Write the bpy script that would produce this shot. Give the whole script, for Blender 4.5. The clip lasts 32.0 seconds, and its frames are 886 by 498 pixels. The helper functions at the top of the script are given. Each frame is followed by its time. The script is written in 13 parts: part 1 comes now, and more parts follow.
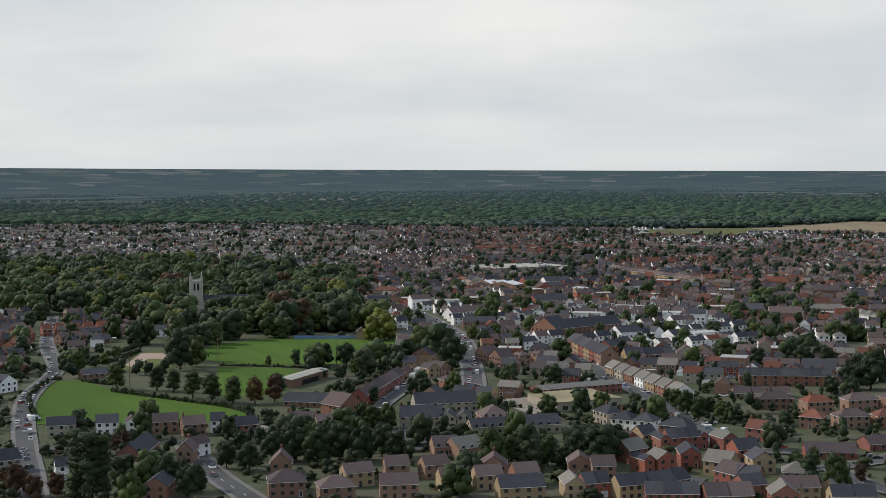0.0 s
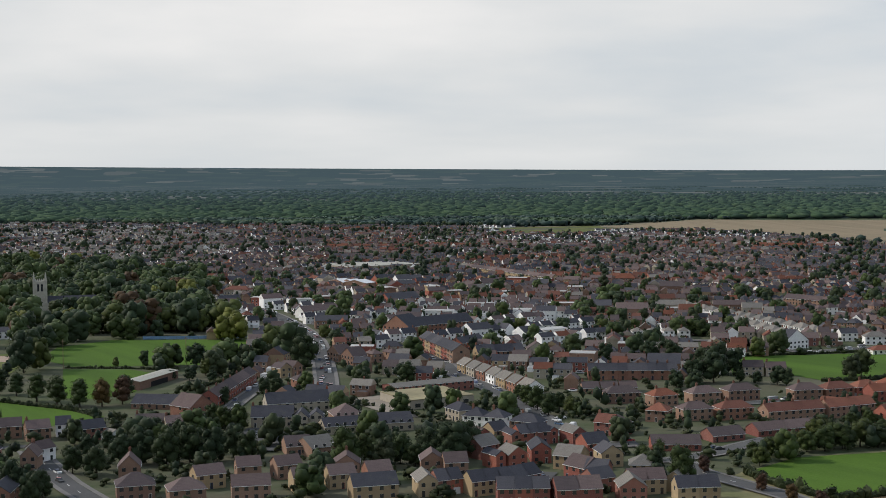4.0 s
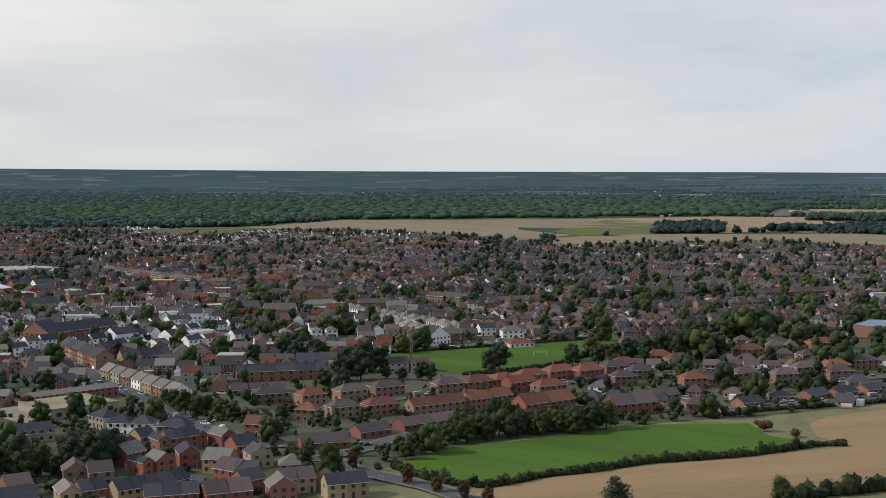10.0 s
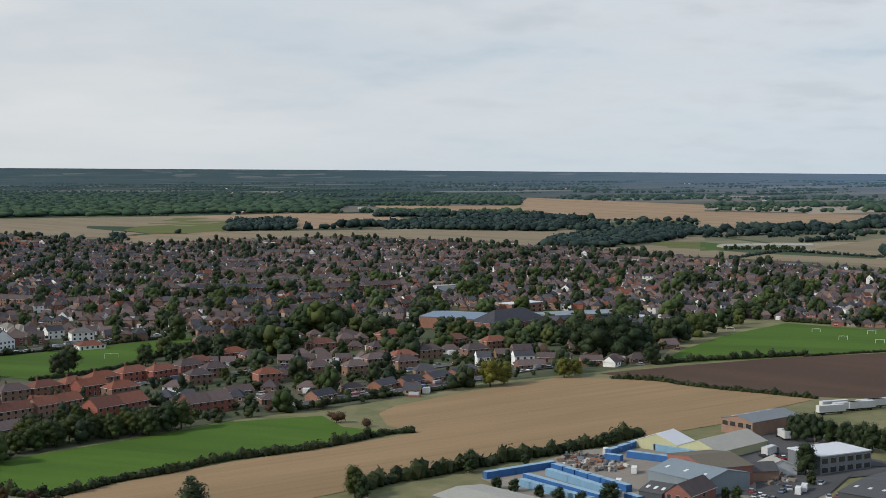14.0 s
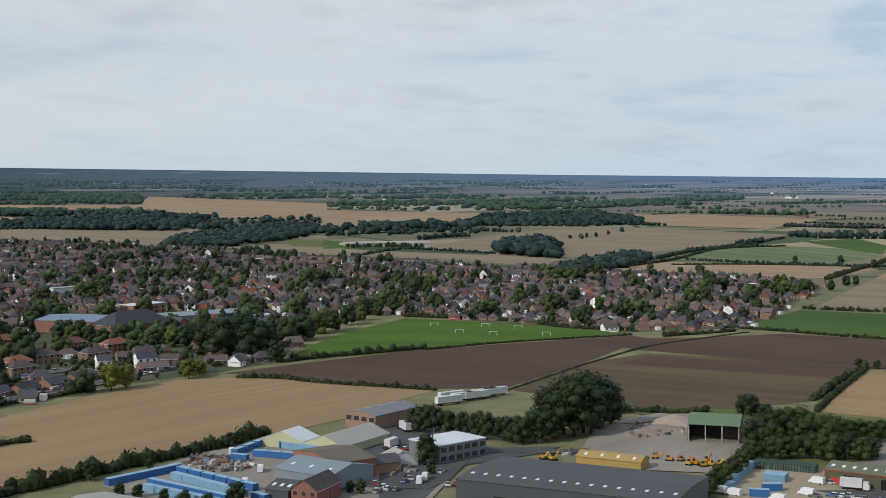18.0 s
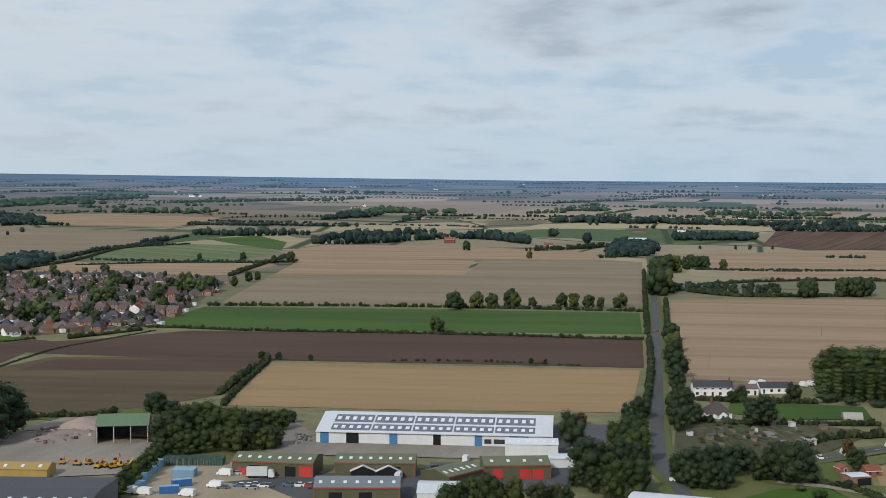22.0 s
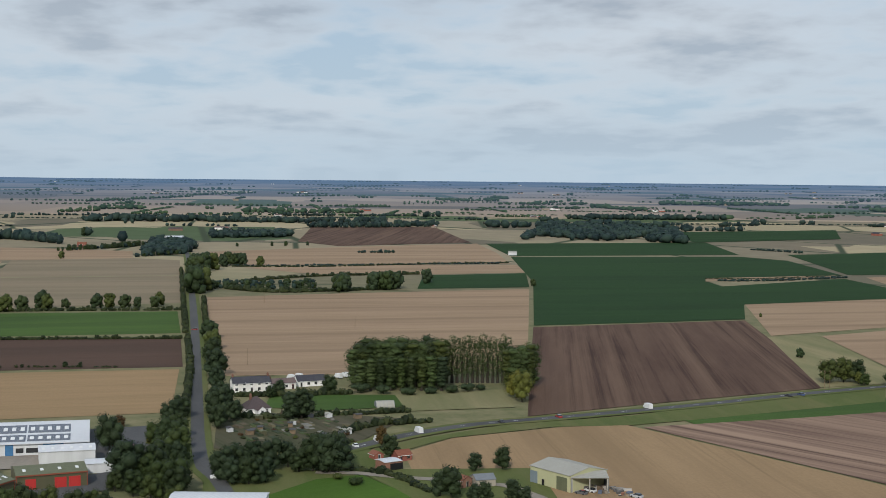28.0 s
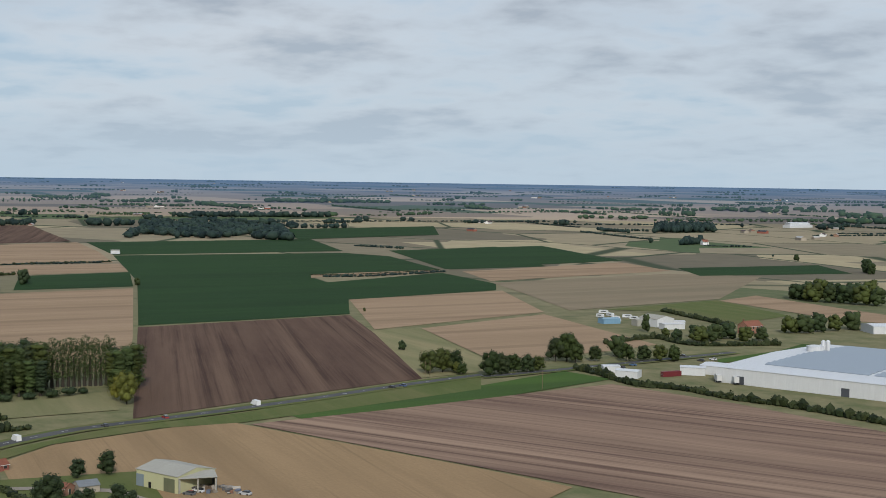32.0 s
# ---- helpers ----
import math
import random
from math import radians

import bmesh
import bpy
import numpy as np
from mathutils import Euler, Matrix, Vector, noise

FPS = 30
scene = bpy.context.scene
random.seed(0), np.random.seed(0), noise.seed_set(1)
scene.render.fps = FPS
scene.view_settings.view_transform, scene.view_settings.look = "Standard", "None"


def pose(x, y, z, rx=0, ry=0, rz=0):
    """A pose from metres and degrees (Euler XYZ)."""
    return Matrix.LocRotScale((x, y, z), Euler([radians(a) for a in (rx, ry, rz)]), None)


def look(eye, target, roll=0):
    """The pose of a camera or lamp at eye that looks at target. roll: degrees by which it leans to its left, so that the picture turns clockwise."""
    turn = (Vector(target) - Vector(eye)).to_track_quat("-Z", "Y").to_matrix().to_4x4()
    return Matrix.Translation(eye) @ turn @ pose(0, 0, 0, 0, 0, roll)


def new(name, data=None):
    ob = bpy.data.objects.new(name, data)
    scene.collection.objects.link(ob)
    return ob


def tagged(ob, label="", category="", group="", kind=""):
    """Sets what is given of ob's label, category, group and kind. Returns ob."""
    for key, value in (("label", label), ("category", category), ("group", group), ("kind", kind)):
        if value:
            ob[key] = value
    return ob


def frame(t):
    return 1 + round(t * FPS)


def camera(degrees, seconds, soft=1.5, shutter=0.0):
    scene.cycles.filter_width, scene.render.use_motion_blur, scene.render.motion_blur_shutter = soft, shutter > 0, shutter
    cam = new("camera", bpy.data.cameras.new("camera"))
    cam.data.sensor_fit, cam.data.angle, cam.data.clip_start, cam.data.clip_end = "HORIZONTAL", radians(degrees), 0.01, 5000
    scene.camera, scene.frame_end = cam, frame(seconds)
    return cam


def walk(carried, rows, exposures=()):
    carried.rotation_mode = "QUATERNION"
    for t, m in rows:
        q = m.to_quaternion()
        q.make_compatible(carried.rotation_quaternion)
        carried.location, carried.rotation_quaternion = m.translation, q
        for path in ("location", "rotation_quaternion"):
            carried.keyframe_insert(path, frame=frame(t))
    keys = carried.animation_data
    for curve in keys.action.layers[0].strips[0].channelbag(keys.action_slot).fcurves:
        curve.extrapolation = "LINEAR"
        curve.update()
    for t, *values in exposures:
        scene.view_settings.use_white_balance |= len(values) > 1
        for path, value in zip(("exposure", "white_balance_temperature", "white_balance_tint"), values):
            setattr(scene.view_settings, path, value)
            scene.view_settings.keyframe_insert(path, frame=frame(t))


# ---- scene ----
LENS, EYE = 36.0, 100.0
cam = camera(LENS, 32.0, soft=0.8)
# seconds, yaw, pitch, roll: the drone hovers and turns to its right
TURNS = [
    (0.0, -0.000, -2.740, 0.504),
    (0.5, -0.606, -2.747, 0.528),
    (1.0, -1.215, -2.748, 0.505),
    (1.5, -1.836, -2.764, 0.474),
    (2.0, -2.547, -2.777, 0.481),
    (2.5, -3.360, -2.792, 0.490),
    (3.0, -4.232, -2.827, 0.498),
    (3.5, -5.209, -2.847, 0.455),
    (5.5, -9.079, -2.870, 0.492),
    (6.0, -9.962, -2.867, 0.466),
    (6.5, -11.064, -2.868, 0.474),
    (7.0, -12.217, -2.864, 0.425),
    (7.5, -13.432, -2.863, 0.441),
    (8.0, -14.757, -2.873, 0.440),
    (8.5, -16.151, -2.889, 0.396),
    (9.0, -17.593, -2.891, 0.378),
    (9.5, -19.146, -2.898, 0.347),
    (10.0, -20.973, -2.928, 0.350),
    (10.5, -22.713, -2.957, 0.351),
    (11.0, -24.709, -2.970, 0.349),
    (11.5, -27.011, -3.001, 0.334),
    (12.0, -29.318, -3.037, 0.339),
    (12.5, -31.634, -3.058, 0.338),
    (13.0, -33.960, -3.089, 0.318),
    (13.5, -36.300, -3.105, 0.264),
    (14.0, -38.790, -3.131, 0.225),
    (14.5, -41.376, -3.163, 0.198),
    (16.5, -47.591, -3.195, 0.066),
    (17.0, -49.855, -3.211, 0.025),
    (17.5, -52.126, -3.220, -0.034),
    (18.0, -54.504, -3.205, -0.055),
    (18.5, -56.902, -3.207, -0.129),
    (19.0, -59.442, -3.206, -0.195),
    (19.5, -62.253, -3.204, -0.262),
    (20.0, -65.344, -3.175, -0.213),
    (20.5, -68.930, -3.156, -0.248),
    (21.0, -72.931, -3.163, -0.267),
    (21.5, -77.056, -3.170, -0.282),
    (22.0, -79.138, -3.174, -0.333),
    (22.5, -79.179, -3.178, -0.346),
    (23.0, -79.775, -3.174, -0.375),
    (23.5, -81.098, -3.166, -0.358),
    (24.0, -82.726, -3.171, -0.389),
    (24.5, -84.320, -3.170, -0.399),
    (26.5, -91.643, -3.166, -0.422),
    (27.0, -93.916, -3.149, -0.432),
    (27.5, -96.190, -3.146, -0.493),
    (28.0, -98.416, -3.131, -0.543),
    (28.5, -100.546, -3.127, -0.518),
    (29.0, -102.080, -3.140, -0.548),
    (29.5, -103.885, -3.152, -0.544),
    (30.0, -105.791, -3.134, -0.605),
    (30.5, -107.724, -3.120, -0.616),
    (31.0, -109.846, -3.111, -0.653),
    (31.5, -112.172, -3.085, -0.744),
    (32.0, -114.863, -3.048, -0.843),
]
walk(cam, [(t, pose(0, 0, EYE, 90 + pitch, roll, yaw)) for t, yaw, pitch, roll in TURNS],
     exposures=[(0, 0.07, 6500, 11), (10, 0.03, 6480, 11), (20, -0.05, 6250, 9), (32, -0.10, 6330, 10)])

# ---------------------------------------------------------------- sky and sun
SUN_AZ, SUN_EL = 72.0, 34.0        # degrees to the left of the first view, degrees up
SUN_DIR = Vector((-math.sin(radians(SUN_AZ)) * math.cos(radians(SUN_EL)), math.cos(radians(SUN_AZ)) * math.cos(radians(SUN_EL)), math.sin(radians(SUN_EL))))
sun = new("sun", bpy.data.lights.new("sun", "SUN"))
sun.data.energy, sun.data.angle, sun.data.color = 2.8, radians(2.5), (1.0, 0.95, 0.87)
sun.matrix_world = look(SUN_DIR * 500, (0, 0, 0))


def node(tree, kind, ins=None, **attrs):
    n = tree.nodes.new(kind)
    if "operation" in attrs:
        n.operation = attrs["operation"]
    if "distance" in attrs:
        n.distance = attrs["distance"]
    if "feature" in attrs:
        n.feature = attrs["feature"]
    if "wave_type" in attrs:
        n.wave_type, n.bands_direction = attrs["wave_type"], attrs["bands_direction"]
    if "sky_type" in attrs:
        n.sky_type, n.sun_disc, n.sun_elevation, n.sun_rotation = attrs["sky_type"], attrs["sun_disc"], attrs["sun_elevation"], attrs["sun_rotation"]
    for k, v in (ins or {}).items():
        if isinstance(v, bpy.types.NodeSocket):
            tree.links.new(v, n.inputs[k])
        else:
            n.inputs[k].default_value = v
    return n


def ramp(tree, fac, stops, mode="LINEAR"):
    n = tree.nodes.new("ShaderNodeValToRGB")
    n.color_ramp.interpolation = mode
    els = n.color_ramp.elements
    while len(els) < len(stops):
        els.new(0.5)
    for e, (p, c) in zip(els, stops):
        e.position, e.color = p, (*c, 1) if len(c) == 3 else c
    tree.links.new(fac, n.inputs[0])
    return n.outputs[0]


def math_node(tree, op, a, b=None, c=None):
    n = tree.nodes.new("ShaderNodeMath")
    n.operation = op
    for i, v in enumerate((a, b, c)):
        if v is None:
            continue
        if isinstance(v, bpy.types.NodeSocket):
            tree.links.new(v, n.inputs[i])
        else:
            n.inputs[i].default_value = v
    return n.outputs[0]


def mixed(tree, fac, a, b, blend="MIX"):
    n = tree.nodes.new("ShaderNodeMix")
    n.data_type, n.blend_type = "RGBA", blend
    for sock, v in ((n.inputs[0], fac), (n.inputs[6], a), (n.inputs[7], b)):
        if isinstance(v, bpy.types.NodeSocket):
            tree.links.new(v, sock)
        else:
            sock.default_value = v if not isinstance(v, tuple) else (*v, 1)[:4]
    return n.outputs[2]


def make_world():
    w = bpy.data.worlds.new("sky")
    scene.world = w
    w.use_nodes = True
    t = w.node_tree
    t.nodes.clear()
    sky = node(t, "ShaderNodeTexSky", sky_type="NISHITA", sun_disc=False, sun_elevation=radians(SUN_EL), sun_rotation=radians(360 - SUN_AZ))
    clear = node(t, "ShaderNodeVectorMath", {0: sky.outputs[0], "Scale": 0.075}, operation="SCALE").outputs[0]
    co = node(t, "ShaderNodeTexCoord").outputs["Generated"]
    sep = node(t, "ShaderNodeSeparateXYZ", {0: co})
    up = math_node(t, "MAXIMUM", sep.outputs[2], 0.0)
    far = math_node(t, "ADD", up, 0.13)
    px, py = math_node(t, "DIVIDE", sep.outputs[0], far), math_node(t, "DIVIDE", sep.outputs[1], far)
    flat = node(t, "ShaderNodeCombineXYZ", {0: px, 1: py, 2: 0.0}).outputs[0]
    # towards the sun the cloud is a closed white veil, away from it it breaks up over blue
    side = node(t, "ShaderNodeVectorMath", {0: co, 1: (0.80, -0.60, 0.0)}, operation="DOT_PRODUCT").outputs["Value"]
    open_sky = node(t, "ShaderNodeMapRange", {0: side, 1: -0.35, 2: 0.75, 3: 0.0, 4: 1.0}).outputs[0]
    near = math_node(t, "ADD", up, 0.17)
    lumpy = node(t, "ShaderNodeCombineXYZ", {0: math_node(t, "DIVIDE", sep.outputs[0], near), 1: math_node(t, "DIVIDE", sep.outputs[1], near), 2: 0.7}).outputs[0]
    big = node(t, "ShaderNodeTexNoise", {"Vector": flat, "Scale": 0.42, "Detail": 4.5, "Roughness": 0.45, "Distortion": 0.15}).outputs[0]
    wisps = node(t, "ShaderNodeTexNoise", {"Vector": lumpy, "Scale": 1.35, "Detail": 6.0, "Roughness": 0.5, "Distortion": 0.1}).outputs[0]
    fine = node(t, "ShaderNodeTexNoise", {"Vector": lumpy, "Scale": 6.0, "Detail": 4.0, "Roughness": 0.5, "Distortion": 0.1}).outputs[0]
    veil = ramp(t, math_node(t, "ADD", math_node(t, "MULTIPLY", big, 0.7), math_node(t, "MULTIPLY", wisps, 0.3)), [(0.38, (0.56, 0.615, 0.655)), (0.49, (0.70, 0.718, 0.72)), (0.60, (0.83, 0.825, 0.81))])
    blue = mixed(t, 0.8, clear, (0.47, 0.60, 0.735))
    # lumpy cloud over the blue: lit edges, grey bellies
    heap_up = math_node(t, "ADD", math_node(t, "MULTIPLY", wisps, 0.72), math_node(t, "MULTIPLY", fine, 0.28))
    cloud = ramp(t, heap_up, [(0.38, (0, 0, 0)), (0.48, (0.6, 0.6, 0.6)), (0.58, (1, 1, 1))])
    tone = ramp(t, math_node(t, "ADD", math_node(t, "MULTIPLY", heap_up, 0.75), math_node(t, "MULTIPLY", big, 0.25)), [(0.42, (0.84, 0.86, 0.87)), (0.50, (0.71, 0.74, 0.77)), (0.595, (0.42, 0.475, 0.54))])
    broken = mixed(t, math_node(t, "MULTIPLY", cloud, 0.92), blue, tone)
    base = mixed(t, open_sky, veil, broken)
    # pale air low down, deeper blue overhead
    low = ramp(t, up, [(0.0, (1, 1, 1)), (0.05, (0.45, 0.45, 0.45)), (0.12, (0, 0, 0))])
    pale = mixed(t, open_sky, (0.63, 0.66, 0.665), (0.52, 0.64, 0.735))
    base = mixed(t, math_node(t, "MULTIPLY", low, 0.75), base, pale)
    high = ramp(t, up, [(0.27, (0, 0, 0)), (0.55, (0.8, 0.8, 0.8))])
    base = mixed(t, high, base, (0.36, 0.46, 0.62))
    bg = node(t, "ShaderNodeBackground", {"Color": base, "Strength": 1.0})
    out = node(t, "ShaderNodeOutputWorld", {"Surface": bg.outputs[0]})


make_world()


# ---------------------------------------------------------------- materials
def coords(t, space="Object"):
    return node(t, "ShaderNodeTexCoord").outputs[space]


def noise_tex(t, vec, scale, detail=4.0, rough=0.55, dist=0.0):
    return node(t, "ShaderNodeTexNoise", {"Vector": vec, "Scale": scale, "Detail": detail, "Roughness": rough, "Distortion": dist}).outputs[0]


def begin(name):
    m = bpy.data.materials.new(name)
    m.use_nodes = True
    t = m.node_tree
    t.nodes.clear()
    return m, t


def finish(m, t, color, rough=0.85, metal=0.0, height=None, strength=0.3, dist=0.1, spec=0.3):
    b = node(t, "ShaderNodeBsdfPrincipled", {"Base Color": color if not isinstance(color, tuple) else (*color, 1), "Roughness": rough, "Metallic": metal, "Specular IOR Level": spec})
    if height is not None:
        bump = node(t, "ShaderNodeBump", {"Height": height, "Strength": strength, "Distance": dist})
        t.links.new(bump.outputs[0], b.inputs["Normal"])
    node(t, "ShaderNodeOutputMaterial", {0: b.outputs[0]})
    return m


def scaled(c, k):
    return tuple(min(1.0, v * k) for v in c)


def plain(name, c, fine=3.0, coarse=0.25, vary=0.25, rough=0.8, metal=0.0, per="none", hue=None, bump=0.15, spec=0.3):
    """Base colour with grain and larger stains; per object or per island the tone shifts, towards hue where given."""
    m, t = begin(name)
    co = coords(t)
    g = noise_tex(t, co, fine, 5)
    s = noise_tex(t, co, coarse, 3)
    col = mixed(t, g, scaled(c, 1 - vary), scaled(c, 1 + vary))
    col = mixed(t, ramp(t, s, [(0.35, (0, 0, 0)), (0.7, (0.7, 0.7, 0.7))]), col, scaled(c, 1 - 1.4 * vary) if vary < 0.6 else scaled(c, 0.3))
    if per != "none":
        rnd = node(t, "ShaderNodeObjectInfo").outputs["Random"] if per == "object" else node(t, "ShaderNodeNewGeometry").outputs["Random Per Island"]
        if hue:
            col = mixed(t, 0.75, col, ramp(t, rnd, [(i / len(hue), h) for i, h in enumerate(hue)], "CONSTANT"))
        tone = node(t, "ShaderNodeMapRange", {0: math_node(t, "FRACT", math_node(t, "MULTIPLY", rnd, 7.31)), 3: 0.78, 4: 1.22}).outputs[0]
        col = node(t, "ShaderNodeVectorMath", {0: col, "Scale": tone}, operation="SCALE").outputs[0]
    return finish(m, t, col, rough, metal, g, bump, 0.05, spec)


def unfolded(t, co):
    """The far land swells up to the skyline; this lays its places out flat again at their true distance."""
    z = node(t, "ShaderNodeSeparateXYZ", {0: co}).outputs[2]
    k = math_node(t, "DIVIDE", EYE, math_node(t, "MAXIMUM", math_node(t, "SUBTRACT", EYE, z), 10.0))
    return node(t, "ShaderNodeVectorMath", {0: co, "Scale": k}, operation="SCALE").outputs[0]


def field_mat(name, c1, c2, c3, stripe=0.0, pitch=3.0, angle=2.3, patch=0.006, grain=0.9, tram=0.0):
    """Open land: broad patches between c1 and c2, streaks of c3, drill rows along an angle, wheel tracks."""
    m, t = begin(name)
    co = coords(t)
    mp = node(t, "ShaderNodeMapping", {0: co, "Rotation": (0, 0, radians(-angle))}).outputs[0]
    stretched = node(t, "ShaderNodeMapping", {0: mp, "Scale": (0.12, 1.0, 1.0)}).outputs[0]
    p = noise_tex(t, co, patch, 5, 0.6, 0.4)
    col = mixed(t, ramp(t, p, [(0.36, (0, 0, 0)), (0.64, (1, 1, 1))]), c1, c2)
    s = noise_tex(t, stretched, 0.11, 5, 0.65)
    col = mixed(t, math_node(t, "MULTIPLY", ramp(t, s, [(0.46, (0, 0, 0)), (0.66, (1, 1, 1))]), 0.75), col, c3)
    g = noise_tex(t, co, grain, 3, 0.7)
    blot = noise_tex(t, stretched, 0.022, 4, 0.6, 0.5)
    col = mixed(t, 0.55, col, mixed(t, g, scaled(c1, 0.72), scaled(c2, 1.25)))
    col = mixed(t, math_node(t, "MULTIPLY", ramp(t, blot, [(0.45, (0, 0, 0)), (0.62, (1, 1, 1))]), 0.5), col, scaled(c3, 0.85))
    if stripe > 0:
        fur = noise_tex(t, node(t, "ShaderNodeMapping", {0: mp, "Scale": (0.012, 1.0, 1.0)}).outputs[0], 1.1 / pitch, 4, 0.7, 0.15)
        wide_f = noise_tex(t, node(t, "ShaderNodeMapping", {0: mp, "Scale": (0.03, 1.0, 1.0)}).outputs[0], 0.22 / pitch, 3, 0.6, 0.3)
        lines = math_node(t, "MULTIPLY", ramp(t, fur, [(0.42, (0, 0, 0)), (0.60, (1, 1, 1))]), ramp(t, wide_f, [(0.36, (0.1, 0.1, 0.1)), (0.62, (1, 1, 1))]))
        col = mixed(t, math_node(t, "MULTIPLY", lines, stripe), col, c3)
        dark = ramp(t, fur, [(0.30, (1, 1, 1)), (0.46, (0, 0, 0))])
        col = mixed(t, math_node(t, "MULTIPLY", dark, 0.85 * stripe), col, scaled(c1, 0.55))
    if tram > 0:
        tr = node(t, "ShaderNodeTexWave", {"Vector": mp, "Scale": 0.314 / tram, "Distortion": 0.3}, wave_type="BANDS", bands_direction="Y").outputs[1]
        col = mixed(t, math_node(t, "MULTIPLY", ramp(t, tr, [(0.93, (0, 0, 0)), (0.985, (1, 1, 1))]), 0.45), col, scaled(c1, 0.62))
    return finish(m, t, col, 0.95, 0, g, 0.5, 0.3, 0.1)


def leaf_mat(name, hues, per="object", fine=0.9, stand=None):
    """Foliage: hue by tree or clump, grain between sprays, and, over wide woods, stands of another green."""
    m, t = begin(name)
    co = coords(t)
    rnd = node(t, "ShaderNodeObjectInfo").outputs["Random"] if per == "object" else node(t, "ShaderNodeNewGeometry").outputs["Random Per Island"]
    col = ramp(t, rnd, [(i / (len(hues) - 1), h) for i, h in enumerate(hues)])
    n = noise_tex(t, co, fine, 3)
    isl = node(t, "ShaderNodeNewGeometry").outputs["Random Per Island"]
    k = math_node(t, "ADD", math_node(t, "MULTIPLY", n, 0.9), math_node(t, "ADD", 0.28, math_node(t, "MULTIPLY", isl, 0.55)))
    if stand:
        wide = noise_tex(t, unfolded(t, co), 0.0026, 4, 0.6, 0.6)
        col = mixed(t, ramp(t, wide, [(0.44, (0, 0, 0)), (0.58, (0.85, 0.85, 0.85))]), col, stand)
    col = node(t, "ShaderNodeVectorMath", {0: col, "Scale": k}, operation="SCALE").outputs[0]
    return finish(m, t, col, 0.65, 0, None, spec=0.14)


M = {}
# open land
M["stubble"] = field_mat("stubble", (0.285, 0.191, 0.102), (0.336, 0.226, 0.123), (0.235, 0.157, 0.084), 0.6, 4.5, -2.0, tram=0)
M["stubble_cross"] = field_mat("stubble_cross", (0.298, 0.197, 0.105), (0.352, 0.234, 0.126), (0.246, 0.172, 0.084), 0.55, 5.0, -83.0, tram=0)
M["stubble_far"] = field_mat("stubble_pale", (0.312, 0.215, 0.132), (0.364, 0.255, 0.162), (0.265, 0.182, 0.112), 0.55, 7.0, -86.0, tram=80)
M["dry_grass"] = field_mat("dry_grass", (0.212, 0.189, 0.099), (0.281, 0.238, 0.126), (0.119, 0.141, 0.054), 0.15, 4.0, 2.3)
M["plough"] = field_mat("ploughed_earth", (0.061, 0.034, 0.025), (0.094, 0.056, 0.040), (0.156, 0.099, 0.067), 0.95, 7.0, -13.0, 0.012)
M["plough_long"] = field_mat("ploughed_earth_long", (0.129, 0.078, 0.058), (0.198, 0.129, 0.093), (0.329, 0.224, 0.155), 0.95, 7.0, 33.0, 0.012)
M["earth"] = field_mat("brown_earth", (0.086, 0.052, 0.037), (0.107, 0.067, 0.048), (0.071, 0.045, 0.033), 0.4, 4.0, -84.0, 0.009)
M["cultivated"] = field_mat("cultivated_earth", (0.101, 0.076, 0.041), (0.138, 0.103, 0.056), (0.069, 0.051, 0.033), 0.6, 8.0, -84.0, 0.010)
M["greyed"] = field_mat("weathered_stubble", (0.225, 0.178, 0.116), (0.271, 0.212, 0.138), (0.190, 0.157, 0.100), 0.35, 9.0, -84.0, 0.006)
M["grass"] = field_mat("mown_grass", (0.062, 0.120, 0.017), (0.083, 0.148, 0.021), (0.047, 0.089, 0.015), 0.22, 6.0, -60.0, 0.012)
M["pasture"] = field_mat("pasture", (0.053, 0.099, 0.024), (0.075, 0.126, 0.027), (0.044, 0.076, 0.022), 0.15, 5.0, -84.0, 0.014)
M["crop"] = field_mat("dark_green_crop", (0.018, 0.047, 0.015), (0.026, 0.061, 0.016), (0.015, 0.036, 0.011), 0.35, 5.0, -86.0, 0.010)
M["pale_crop"] = field_mat("striped_pale_crop", (0.085, 0.125, 0.055), (0.11, 0.15, 0.065), (0.21, 0.205, 0.115), 0.75, 13.0, 55.0, 0.010)
M["rough"] = field_mat("rough_grass", (0.079, 0.103, 0.030), (0.110, 0.129, 0.042), (0.179, 0.162, 0.070), 0.0, 4.0, 0, 0.02)
M["plots"] = field_mat("garden_plots", (0.040, 0.052, 0.024), (0.075, 0.075, 0.038), (0.13, 0.105, 0.075), 0.5, 3.0, 20, 0.06, 0.6)
M["gardens"] = field_mat("gardens", (0.048, 0.070, 0.028), (0.085, 0.092, 0.052), (0.15, 0.13, 0.10), 0.0, 4.0, 0, 0.05, 0.5)
M["sand_yard"] = field_mat("sandy_hardcore", (0.33, 0.265, 0.175), (0.40, 0.325, 0.22), (0.24, 0.20, 0.14), 0.0, 4, 0, 0.04)
M["concrete_yard"] = field_mat("concrete_yard", (0.25, 0.22, 0.18), (0.31, 0.27, 0.22), (0.18, 0.155, 0.13), 0.0, 4, 0, 0.05)
M["asphalt"] = field_mat("asphalt", (0.085, 0.085, 0.085), (0.115, 0.113, 0.11), (0.065, 0.065, 0.066), 0.0, 4, 0, 0.03)
M["paving"] = field_mat("paving", (0.34, 0.25, 0.19), (0.40, 0.31, 0.25), (0.28, 0.21, 0.17), 0, 4, 0, 0.05)


